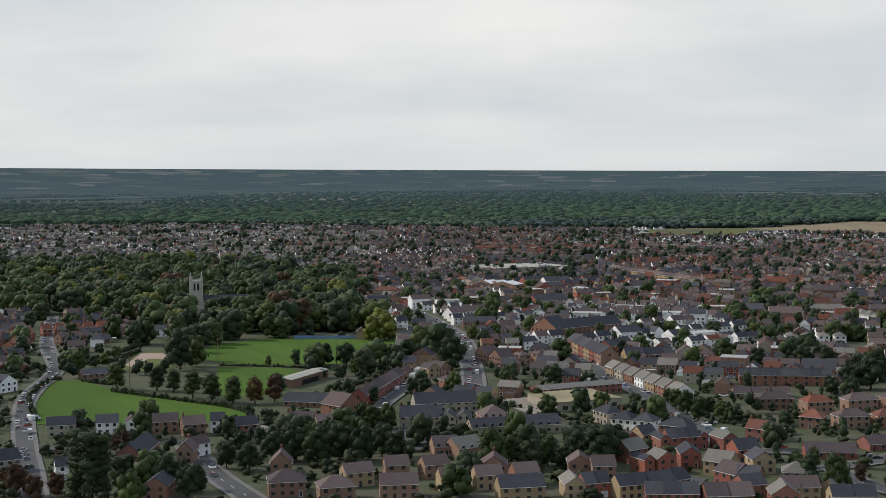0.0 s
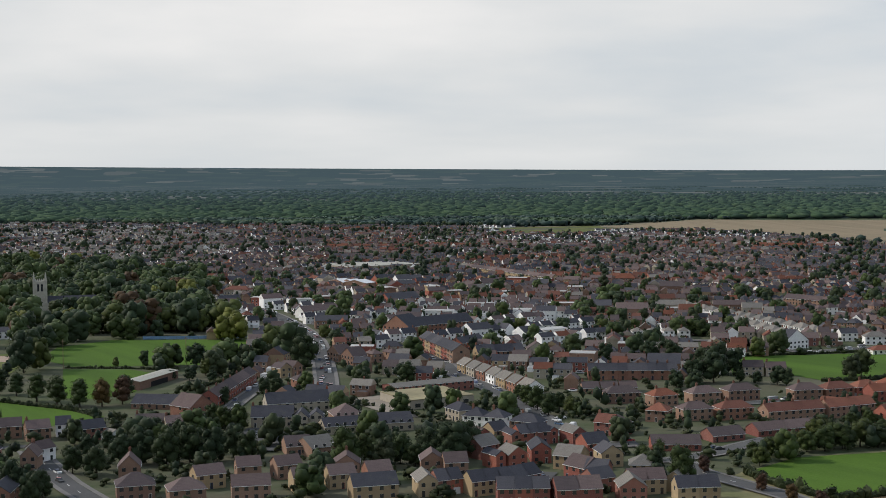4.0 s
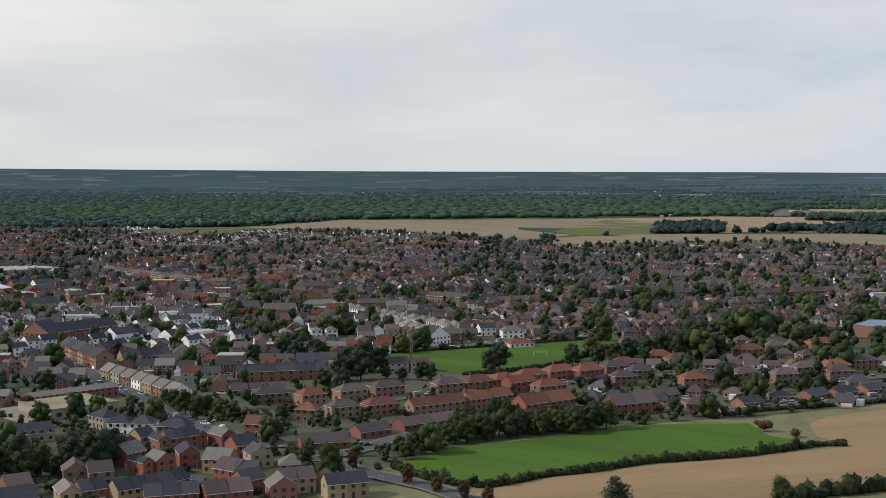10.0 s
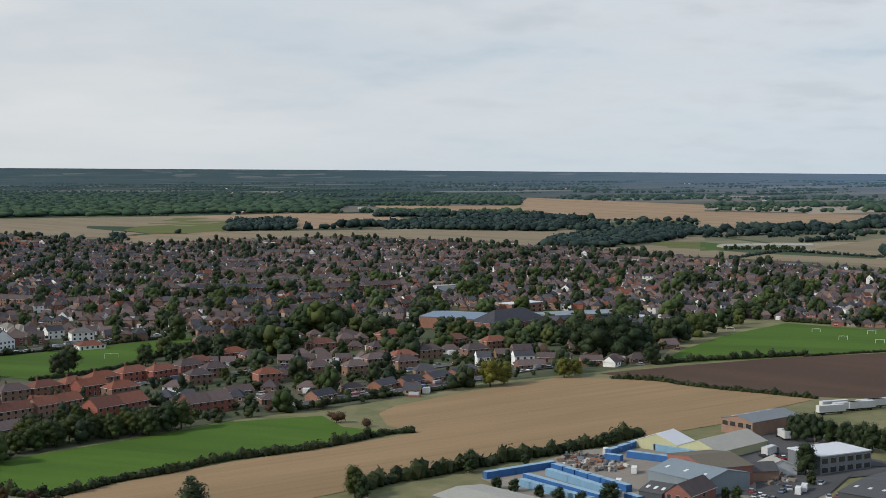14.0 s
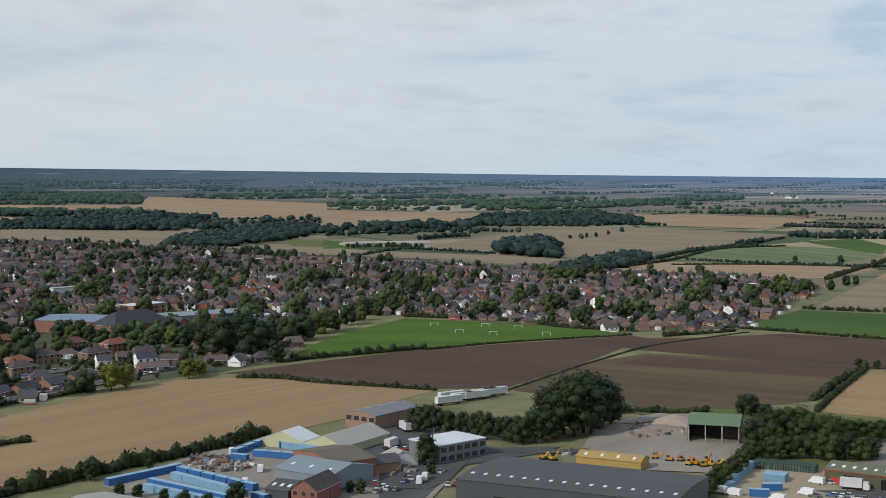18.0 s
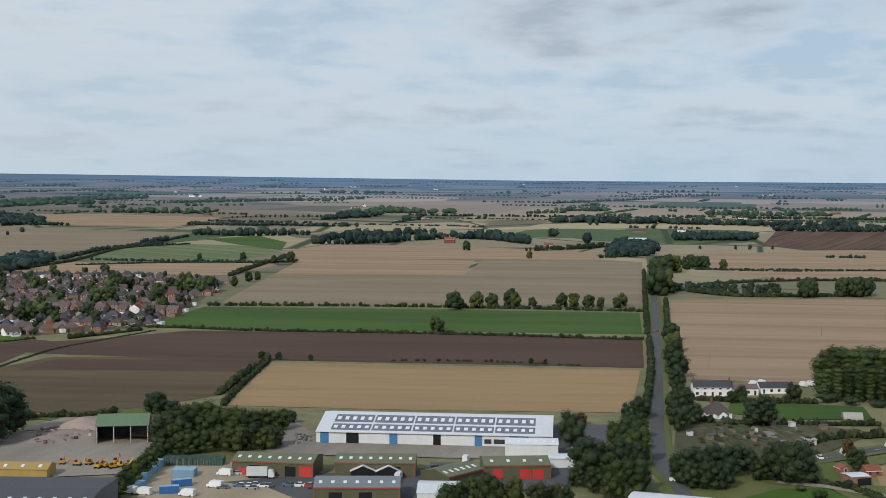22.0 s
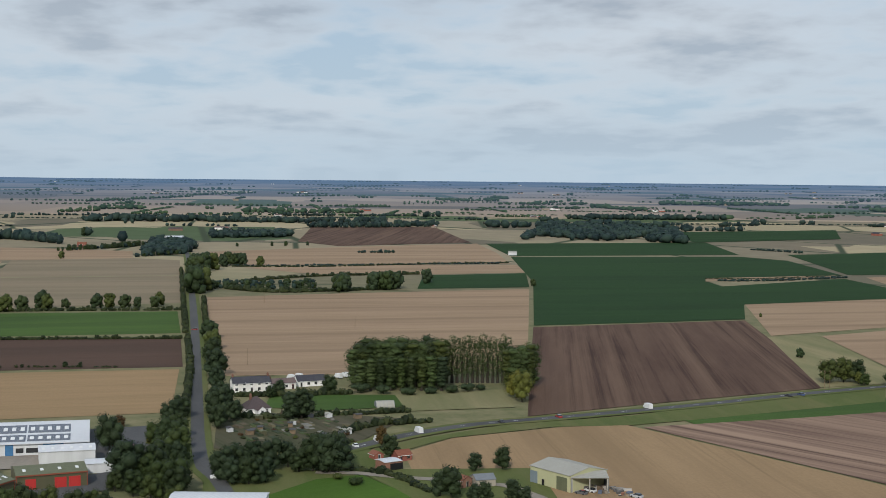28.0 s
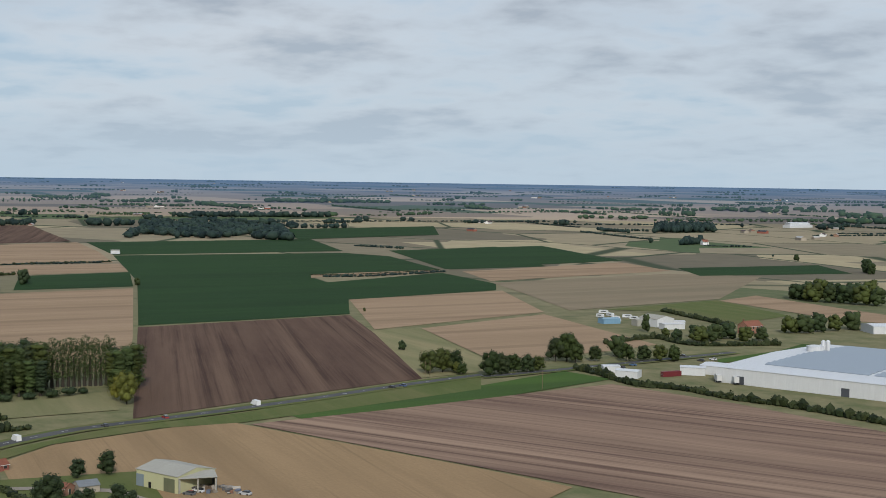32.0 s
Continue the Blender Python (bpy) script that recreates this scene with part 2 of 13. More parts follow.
def land_mat():
    """Far farmland: a patchwork of stubble, earth and green cut by lanes and ditches."""
    m, t = begin("farmland")
    co = coords(t)
    true = unfolded(t, co)
    mp = node(t, "ShaderNodeMapping", {0: true, "Rotation": (0, 0, radians(4.0)), "Scale": (0.0024, 0.0040, 0.0)}).outputs[0]
    v = node(t, "ShaderNodeTexVoronoi", {"Vector": mp, "Scale": 1.0, "Randomness": 0.75}, distance="CHEBYCHEV")
    pick = node(t, "ShaderNodeSeparateColor", {0: v.outputs["Color"]})
    fen = ramp(t, pick.outputs[0], [(0.0, (0.282, 0.234, 0.150)), (0.20, (0.216, 0.182, 0.120)), (0.36, (0.360, 0.300, 0.185)), (0.48, (0.150, 0.130, 0.090)), (0.60, (0.258, 0.216, 0.140)), (0.74, (0.078, 0.110, 0.050)), (0.84, (0.186, 0.156, 0.105)), (0.94, (0.324, 0.270, 0.165))], "CONSTANT")
    wold = ramp(t, pick.outputs[0], [(0.0, (0.040, 0.062, 0.034)), (0.30, (0.060, 0.085, 0.045)), (0.48, (0.17, 0.145, 0.10)), (0.60, (0.036, 0.055, 0.032)), (0.78, (0.10, 0.115, 0.065)), (0.9, (0.21, 0.175, 0.125))], "CONSTANT")
    side = node(t, "ShaderNodeVectorMath", {0: co, 1: (0.77, -0.64, 0.0)}, operation="DOT_PRODUCT").outputs["Value"]
    col = mixed(t, node(t, "ShaderNodeMapRange", {0: side, 1: -300.0, 2: 1400.0}).outputs[0], wold, fen)
    n = noise_tex(t, true, 0.02, 5, 0.65)
    col = mixed(t, 0.5, col, node(t, "ShaderNodeVectorMath", {0: col, "Scale": math_node(t, "ADD", math_node(t, "MULTIPLY", n, 1.2), 0.4)}, operation="SCALE").outputs[0])
    near = node(t, "ShaderNodeMapRange", {0: node(t, "ShaderNodeVectorMath", {0: co}, operation="LENGTH").outputs["Value"], 1: 900.0, 2: 1500.0, 3: 1.0, 4: 0.0}).outputs[0]
    sward = mixed(t, ramp(t, noise_tex(t, co, 0.05, 6, 0.7), [(0.35, (0, 0, 0)), (0.65, (1, 1, 1))]), (0.12, 0.13, 0.058), (0.23, 0.20, 0.11))
    col = mixed(t, near, col, sward)
    edge = node(t, "ShaderNodeTexVoronoi", {"Vector": mp, "Scale": 1.0, "Randomness": 0.75}, feature="DISTANCE_TO_EDGE").outputs["Distance"]
    ditch = ramp(t, edge, [(0.010, (1, 1, 1)), (0.022, (0, 0, 0))])
    col = mixed(t, math_node(t, "MULTIPLY", ditch, math_node(t, "SUBTRACT", 1.0, near)), col, (0.05, 0.065, 0.035))
    return finish(m, t, col, 0.95, 0, n, 0.3, 1.0, 0.1)


M["land"] = land_mat()
M["leaf"] = leaf_mat("foliage", [(0.022, 0.033, 0.012), (0.030, 0.046, 0.014), (0.042, 0.060, 0.016), (0.026, 0.041, 0.016), (0.058, 0.070, 0.018), (0.036, 0.051, 0.014), (0.029, 0.038, 0.018)])
M["leaf_dark"] = leaf_mat("dark_foliage", [(0.021, 0.035, 0.016), (0.031, 0.046, 0.021), (0.026, 0.039, 0.014)])
M["leaf_bright"] = leaf_mat("bright_foliage", [(0.092, 0.100, 0.020), (0.120, 0.115, 0.020), (0.072, 0.089, 0.023)])
M["leaf_rust"] = leaf_mat("rusty_foliage", [(0.068, 0.037, 0.017), (0.052, 0.028, 0.019), (0.080, 0.052, 0.017)])
M["leaf_willow"] = leaf_mat("grey_green_foliage", [(0.050, 0.074, 0.024), (0.057, 0.078, 0.027), (0.041, 0.061, 0.020)])
M["wood_mass"] = leaf_mat("woodland", [(0.013, 0.022, 0.012), (0.020, 0.033, 0.017), (0.028, 0.042, 0.019), (0.015, 0.027, 0.016), (0.036, 0.048, 0.019), (0.022, 0.034, 0.017)], "island", 0.02)
# distant woods: the blue cast of haze is put into these greens
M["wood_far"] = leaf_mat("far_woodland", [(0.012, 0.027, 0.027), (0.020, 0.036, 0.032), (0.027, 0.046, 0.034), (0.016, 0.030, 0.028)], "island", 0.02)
M["wood_hill"] = leaf_mat("hazed_hill_woodland", [(0.019, 0.039, 0.035), (0.029, 0.053, 0.044), (0.035, 0.060, 0.046), (0.023, 0.044, 0.039)], "island", 0.02, stand=(0.058, 0.091, 0.044))
M["hedge"] = leaf_mat("hedge_foliage", [(0.015, 0.024, 0.010), (0.026, 0.036, 0.013), (0.037, 0.044, 0.016), (0.020, 0.030, 0.012)], "island", 0.3)
M["bark"] = plain("bark", (0.05, 0.042, 0.032), 6, 1.0, 0.35, 0.95)


# ---------------------------------------------------------------- helpers
def part(name, bm, material, parent=None, label=""):
    me = bm
    if isinstance(bm, bmesh.types.BMesh):
        me = bpy.data.meshes.new(name)
        bm.to_mesh(me)
        bm.free()
    if material is not None and not me.materials:
        me.materials.append(material)
    ob = new(name, me)
    if parent is not None:
        ob.parent = parent
    if label:
        ob["label"] = label
    return ob


def mesh_np(name, verts, faces, mats=(), face_mat=None, smooth=False):
    """A mesh from arrays; faces is an array of equal-sided polygons or a list of such arrays."""
    me = bpy.data.meshes.new(name)
    groups = faces if isinstance(faces, list) and isinstance(faces[0], np.ndarray) else [faces]
    groups = [np.asarray(g, dtype=np.int32) for g in groups if len(g)]
    v = np.asarray(verts, dtype=np.float32)
    me.vertices.add(len(v))
    me.vertices.foreach_set("co", v.ravel())
    loops = np.concatenate([g.ravel() for g in groups])
    sizes = np.concatenate([np.full(len(g), g.shape[1], dtype=np.int32) for g in groups])
    me.loops.add(len(loops))
    me.loops.foreach_set("vertex_index", loops)
    me.polygons.add(len(sizes))
    me.polygons.foreach_set("loop_start", np.concatenate([[0], np.cumsum(sizes)[:-1]]).astype(np.int32))
    if face_mat is not None:
        me.polygons.foreach_set("material_index", np.asarray(face_mat, dtype=np.int32))
    me.polygons.foreach_set("use_smooth", np.full(len(sizes), smooth, dtype=bool))
    for m in mats:
        me.materials.append(m)
    me.update(calc_edges=True)
    return me


LEVEL = 2000.0          # flat out to here; beyond it the land swells up to the skyline
SKY_YAW = [-83, -59, -34, -18, 0, 18]
SKY_UP = [-0.3, -0.1, 0.19, 0.33, 0.55, 0.76]


def ground_z(x, y):
    r = math.hypot(x, y)
    if r <= LEVEL:
        return 0.0
    yaw = math.degrees(math.atan2(-x, y))
    up = float(np.interp(yaw, SKY_YAW, SKY_UP)) if -135 < yaw < 90 else (-0.3 if yaw <= -135 else 0.2)
    return (EYE + 4800 * math.tan(radians(up))) * ((r - LEVEL) / 2800) ** 2


def inside(poly, x, y):
    hit, j = False, len(poly) - 1
    for i in range(len(poly)):
        (xi, yi), (xj, yj) = poly[i], poly[j]
        if (yi > y) != (yj > y) and x < (xj - xi) * (y - yi) / (yj - yi) + xi:
            hit = not hit
        j = i
    return hit


def bounds(poly):
    xs, ys = zip(*poly)
    return min(xs), min(ys), max(xs), max(ys)


LAYER = [0.04]
OPEN_LAND, ROADS = [], []


def field(name, kind, poly, label="", category="field"):
    """A sheet of land laid over the ground, following its swell."""
    bm = bmesh.new()
    bm.faces.new([bm.verts.new((x, y, 0)) for x, y in poly])
    bmesh.ops.triangulate(bm, faces=bm.faces[:])
    for _ in range(6):
        long = [e for e in bm.edges if max(math.hypot(*v.co.xy) for v in e.verts) > LEVEL - 100 and e.calc_length() > 110]
        if not long:
            break
        bmesh.ops.subdivide_edges(bm, edges=long, cuts=1, use_grid_fill=False)
        bmesh.ops.triangulate(bm, faces=[f for f in bm.faces if len(f.verts) > 3])
    LAYER[0] += 0.004
    for v in bm.verts:
        v.co.z = ground_z(v.co.x, v.co.y) + LAYER[0] + (0.25 if math.hypot(v.co.x, v.co.y) > LEVEL - 100 else 0)
    for f in bm.faces:
        f.normal_update()
        if f.normal.z < 0:
            f.normal_flip()
    if name == "field":
        OPEN_LAND.append(poly)
    ob = part(name, bm, M[kind])
    return tagged(ob, label, category, kind="structure")


def smooth_line(pts, step=12.0):
    """Points along a gentle curve through pts."""
    p = [Vector((*q, 0)) for q in pts]
    p = [p[0] * 2 - p[1]] + p + [p[-1] * 2 - p[-2]]
    out = []
    for i in range(1, len(p) - 2):
        n = max(1, int((p[i + 1] - p[i]).length / step))
        for k in range(n):
            u = k / n
            out.append(0.5 * (2 * p[i] + (p[i + 1] - p[i - 1]) * u + (2 * p[i - 1] - 5 * p[i] + 4 * p[i + 1] - p[i + 2]) * u * u + (3 * p[i] - p[i - 1] - 3 * p[i + 1] + p[i + 2]) * u ** 3))
    out.append(p[-2])
    return out


def ribbon(pts, width, lift, offset=0.0, drop=0.0):
    line = smooth_line(pts)
    vs, fs = [], []
    for i, q in enumerate(line):
        d = (line[min(i + 1, len(line) - 1)] - line[max(i - 1, 0)]).normalized()
        s = Vector((-d.y, d.x, 0))
        for k in (offset - width / 2, offset + width / 2):
            a = q + s * k
            vs.append((a.x, a.y, ground_z(a.x, a.y) + lift))
    n = len(line)
    fs = [(2 * i + 1, 2 * i, 2 * i + 2, 2 * i + 3) for i in range(n - 1)]
    return vs, fs


def road(name, pts, width, label, verge=0.0, marks=False, pavement=0.0, kind="asphalt"):
    LAYER[0] += 0.004
    z = LAYER[0] + 0.06
    ROADS.append((pts, width / 2 + pavement + 1.0))
    vs, fs = ribbon(pts, width, z)
    ob = tagged(part(name, mesh_np(name, vs, fs), M[kind]), label, "road", kind="structure")
    if pavement:
        for s in (-1, 1):
            vs, fs = ribbon(pts, pavement, z + 0.10, s * (width / 2 + pavement / 2))
            v2, f2 = ribbon(pts, 0.12, z + 0.11, s * (width / 2 + 0.06))
            k = len(vs)
            tagged(part("pavement", mesh_np("pavement", vs + v2, fs + [tuple(i + k for i in f) for f in f2]), M["kerb"]), "grey concrete pavement with a kerb along the road", "pavement", kind="structure")
    if verge:
        for s in (-1, 1):
            vs, fs = ribbon(pts, verge, z - 0.02, s * (width / 2 + verge / 2))
            tagged(part("verge", mesh_np("verge", vs, fs), M["rough"]), "rough grass verge beside the road", "verge", kind="structure")
    if marks:
        line = smooth_line(pts, 6.0)
        vs, fs = [], []
        for i in range(0, len(line) - 1, 2):
            a, b = line[i], line[i + 1]
            d = (b - a).normalized()
            s = Vector((-d.y, d.x, 0)) * 0.09
            k = len(vs)
            b = a + d * 3.2
            for q in (a - s, b - s, b + s, a + s):
                vs.append((q.x, q.y, ground_z(q.x, q.y) + z + 0.012))
            fs.append((k, k + 1, k + 2, k + 3))
        me = mesh_np("road_marking", vs, fs)
        part("road_marking", me, M["white_line"], ob, "white broken centre line")
    return ob


M["kerb"] = plain("pavement_slab", (0.17, 0.16, 0.15), 1.5, 0.3, 0.2, 0.9)
M["white_line"] = plain("road_paint", (0.75, 0.75, 0.72), 2.0, 0.5, 0.15, 0.6)


def hazed_mat(name, tint, glow, woods=False):
    """Land and woods at the skyline: blue haze of miles of air, painted in as emission that grows with distance."""
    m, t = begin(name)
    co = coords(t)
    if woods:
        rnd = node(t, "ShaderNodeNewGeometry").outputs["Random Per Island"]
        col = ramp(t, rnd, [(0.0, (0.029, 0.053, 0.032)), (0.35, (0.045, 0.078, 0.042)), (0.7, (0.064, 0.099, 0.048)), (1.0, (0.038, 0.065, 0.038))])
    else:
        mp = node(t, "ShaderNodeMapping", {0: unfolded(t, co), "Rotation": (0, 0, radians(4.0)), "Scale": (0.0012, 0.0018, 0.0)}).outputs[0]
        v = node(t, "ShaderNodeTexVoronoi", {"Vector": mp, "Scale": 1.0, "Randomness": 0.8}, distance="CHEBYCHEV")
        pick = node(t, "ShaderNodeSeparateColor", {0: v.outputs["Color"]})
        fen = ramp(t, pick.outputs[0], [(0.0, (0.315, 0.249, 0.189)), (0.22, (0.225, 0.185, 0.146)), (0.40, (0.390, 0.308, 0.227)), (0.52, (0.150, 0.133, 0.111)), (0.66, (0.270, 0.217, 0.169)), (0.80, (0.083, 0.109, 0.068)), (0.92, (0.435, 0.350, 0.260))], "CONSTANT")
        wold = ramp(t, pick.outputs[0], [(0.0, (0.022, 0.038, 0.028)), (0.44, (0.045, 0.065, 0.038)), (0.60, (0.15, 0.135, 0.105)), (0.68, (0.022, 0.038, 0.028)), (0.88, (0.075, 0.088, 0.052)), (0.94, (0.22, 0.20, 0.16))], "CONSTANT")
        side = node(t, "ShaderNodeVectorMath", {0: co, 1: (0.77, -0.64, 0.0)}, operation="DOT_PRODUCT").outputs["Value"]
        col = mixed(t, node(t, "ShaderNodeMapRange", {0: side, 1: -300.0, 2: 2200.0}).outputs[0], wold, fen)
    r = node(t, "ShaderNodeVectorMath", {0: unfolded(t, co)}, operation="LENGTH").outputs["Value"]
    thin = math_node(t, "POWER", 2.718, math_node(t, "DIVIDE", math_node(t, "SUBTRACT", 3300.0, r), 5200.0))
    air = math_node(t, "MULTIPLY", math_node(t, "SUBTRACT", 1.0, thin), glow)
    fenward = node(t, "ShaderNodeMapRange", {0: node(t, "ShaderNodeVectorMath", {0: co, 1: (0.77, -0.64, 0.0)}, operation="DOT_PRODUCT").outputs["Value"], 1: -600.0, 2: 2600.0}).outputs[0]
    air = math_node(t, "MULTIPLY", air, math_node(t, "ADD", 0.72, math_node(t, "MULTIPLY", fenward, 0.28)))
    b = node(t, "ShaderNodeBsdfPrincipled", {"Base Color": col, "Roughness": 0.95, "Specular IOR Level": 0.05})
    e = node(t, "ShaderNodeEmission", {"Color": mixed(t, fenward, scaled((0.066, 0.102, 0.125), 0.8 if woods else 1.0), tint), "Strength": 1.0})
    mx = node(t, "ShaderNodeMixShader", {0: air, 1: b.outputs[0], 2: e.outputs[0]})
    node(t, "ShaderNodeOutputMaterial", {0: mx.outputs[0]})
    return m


M["far_land"] = hazed_mat("far_land", (0.105, 0.19, 0.315), 0.95)
M["far_wood"] = hazed_mat("far_woods", (0.075, 0.135, 0.205), 0.82, True)
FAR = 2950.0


def make_ground():
    rr = list(np.concatenate([[0.0], np.linspace(60, 1900, 24), np.arange(1940, 4860, 45)]))
    na = 360
    vs, fs = [(0.0, 0.0, 0.0)], []
    for r in rr[1:]:
        for k in range(na):
            a = 2 * math.pi * k / na
            x, y = -r * math.sin(a), r * math.cos(a)
            vs.append((x, y, ground_z(x, y)))
    tri = [(0, 1 + k, 1 + (k + 1) % na) for k in range(na)]
    near, far = [], []
    for i in range(len(rr) - 2):
        for k in range(na):
            a, b = 1 + i * na + k, 1 + i * na + (k + 1) % na
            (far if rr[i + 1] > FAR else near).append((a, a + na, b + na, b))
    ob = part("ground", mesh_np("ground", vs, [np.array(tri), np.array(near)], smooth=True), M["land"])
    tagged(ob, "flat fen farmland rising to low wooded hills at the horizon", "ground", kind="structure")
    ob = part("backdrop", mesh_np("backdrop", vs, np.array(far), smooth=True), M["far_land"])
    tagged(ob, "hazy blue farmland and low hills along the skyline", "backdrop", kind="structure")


make_ground()


# ---------------------------------------------------------------- land
TOWN = [(-1003.8, 2592.8), (-798.5, 2817.6), (-573.3, 2859.5), (-190.6, 2808.7), (131, 2715.6), (612.2, 2602.9), (792.3, 2342), (871.5, 2081.8), (875.2, 1776.3), (1024, 1796.9), (1199.1, 1751.8), (1260.9, 1551.2), (1261.6, 1298.7), (1208.7, 1001.8), (1183.4, 756.9), (1309.2, 804.3), (1183.4, 424.6), (830.7, 345.5), (759.4, 400.7), (758.4, 586.7), (725.6, 611.5), (530.6, 486.4), (490.3, 484.5), (417.7, 495.8), (410.8, 488.6), (330.1, 482.6), (286.2, 485.1), (195.7, 473.3), (152.7, 449.7), (125.5, 418.4), (106.1, 411.2), (99.5, 397.1), (87.8, 409.3), (2.1, 412.5), (-67.4, 415), (-152, 418.1)]
field('town_ground', 'gardens', TOWN, 'town gardens and streets', 'ground')
field('field', 'rough', [(335.3, 2624.2), (600, 2648.6), (577.2, 2454.5), (495.7, 2369.1), (379.1, 2454.1)], 'green meadow below the woods', 'field')
field('field', 'greyed', [(621.1, 2640.5), (847.2, 2807.3), (1125, 2687), (1398.5, 2596.8), (1370.1, 2382.4), (1191.5, 2255.4), (1075.1, 2400.2), (1043.3, 2329.4), (1052.7, 2115), (938.3, 2049.7), (885.4, 2115.1), (810.6, 2396), (679.3, 2432.4), (530.2, 2433.7)], 'weathered stubble below the dark woods', 'field')
field('field', 'stubble', [(967.2, 2035.7), (1044.8, 2078), (1153.9, 2043.7), (1106.4, 1888.9), (1032.3, 1811.4), (904.4, 1798.7)], 'yellow stubble strip at the edge of town', 'field')
field('field', 'rough', [(1215.8, 2418.2), (1388.1, 2602.3), (1370.1, 2382.4), (1171.2, 2055.3), (1053, 2094.3), (1066.5, 2233)], 'rough pasture round a far farmstead', 'field')
field('field', 'stubble_far', [(1398.5, 2596.8), (1615.1, 2547.9), (1750.3, 2444.4), (1616.6, 2537.8), (1785.7, 2411.3), (1604.5, 2076.1), (1318.9, 2051.9), (1217.6, 2129.3), (1370.1, 2382.4)], 'pale stubble beside the dark copse', 'field')
field('field', 'greyed', [(1194.7, 2099.4), (1298.3, 2019.9), (1484.5, 1920.8), (1556.7, 1764), (1488, 1519.5), (1260.9, 1394.5), (1303.1, 1603.1), (1249, 1824.7), (1103.7, 1849.3), (879.2, 1852.8), (999, 2018.8)], 'brownish stubble slope beyond the town', 'field')
field('field', 'stubble_far', [(1936.8, 2683.9), (2197, 2449.9), (2452, 2690.7), (2523.1, 2439.8), (2562.9, 2178), (2067.3, 1756.4), (1982.2, 1916.4), (2014.5, 2282.9), (1821.4, 2438.4)], 'pale stubble between far copses', 'field')
field('field', 'greyed', [(1667.8, 1844.7), (1641.2, 1394), (1553.1, 1319.1), (1497.2, 1447.2), (1490.9, 1584), (1556.7, 1764)], 'long brown stubble field', 'field')
field('field', 'rough', [(1493.1, 1367), (1528.8, 1298.4), (1396.1, 1185.6), (1382.7, 1246.4)], 'green paddock by a hedge', 'field')
field('field', 'greyed', [(1266.5, 1293), (1415.8, 1297.5), (1368.3, 1077.9), (1382.4, 884.4), (1362.2, 782), (1245.8, 748.4), (1277.9, 892.6), (1266.2, 1067.2), (1236.7, 1171.8)], 'stubble field behind the housing estate', 'field')
field('field', 'greyed', [(1488.1, 1086.4), (1787.5, 1189.1), (2098.8, 1242.6), (2171.2, 1111.4), (2106.4, 816), (1693.9, 772), (1551.5, 786.2), (1408.7, 811), (1409.3, 834.5), (1424.7, 931.5)], 'stubble field with a row of trees', 'field')
field('field', 'stubble_far', [(2575.6, 1454.8), (2685, 1223.9), (2642.4, 961.4), (2271.4, 923.6), (2262.5, 1158.2)], 'pale ripe field far off', 'field')
field('field', 'stubble_far', [(2350.9, 2008.7), (2491, 1628.1), (2193.3, 1484.1), (1967.2, 1543.9), (1940.7, 1658.6)], 'far field of pale stubble', 'field')
field('field', 'pasture', [(1536.2, 1313.3), (1509.3, 1232.3), (1430.8, 1141.1), (1362.1, 1164.7)], 'narrow green field by the reservoir', 'field')
field('field', 'pale_crop', [(1420.7, 690.6), (1680.9, 766.1), (1784.6, 691.3), (1768.1, 593.8), (1630.6, 517.8), (1439.2, 516.6), (1418.1, 604.1)], 'pale green striped crop inside hedges', 'field')
field('field', 'pasture', [(1929.2, 729), (2048.2, 688), (1872.7, 586.3), (1678.2, 532.9), (1785.1, 624.3)], 'green strip beside the hedge', 'field')
field('field', 'stubble_far', [(1287.7, 741.4), (1393.3, 677.3), (1437.8, 476.1), (1409.2, 450.5), (1262.6, 453.1), (1228.1, 559.7), (1189.4, 640.2)], 'tan stubble behind red roofs', 'field')
field('field', 'greyed', [(989.2, 362.5), (1269.3, 414), (1308.6, 235.8), (1332.8, 58), (1057.3, 45.8), (1010.8, 186.4)], 'weathered stubble field by the lane', 'field')
field('field', 'stubble_far', [(1276.8, 413.6), (1506.5, 454.7), (1543.3, 344.5), (1552.9, 260), (1309.6, 231.5)], 'stubble field by the hamlet', 'field')
field('field', 'greyed', [(1317.4, 230.6), (1565.4, 252.1), (1607, 123.5), (1567, 68.4), (1340.3, 58.3)], 'dull stubble field beside the lane', 'field')
field('field', 'stubble_far', [(1662, 527.3), (1818, 516.7), (1853.2, 381.8), (1803.5, 233.2), (1747.4, 134.4), (1607, 123.5), (1505.7, 457.8)], 'tan field below the hamlet trees', 'field')
field('field', 'pasture', [(829.4, 352.8), (957.9, 363.9), (971.1, 276.1), (981.4, 181), (991.4, 44.9), (857.1, 36.9), (843.5, 159.1), (833.8, 244.4), (828.3, 324.1)], 'long green field between hedges', 'field')
field('field', 'earth', [(704, 419.1), (754.2, 357.1), (810.8, 317.3), (826.1, 170.1), (833.3, 35.8), (707.7, 29.4), (700.2, 132), (692, 227.4), (687.8, 351.3)], 'dark bare earth field beside the lane', 'field')
field('field', 'cultivated', [(525.2, 334.8), (629, 352.1), (677.8, 343.5), (692.4, 288), (694.4, 227.9), (577.8, 212.4), (543.8, 228.8), (520.6, 253), (517.3, 274.4)], 'brown cultivated field with pale tracks', 'field')
field('field', 'earth', [(669.9, 338.6), (690.0, 231.5), (651.1, 230.7), (627.8, 336.8)], 'dark strip of freshly worked earth', 'field')
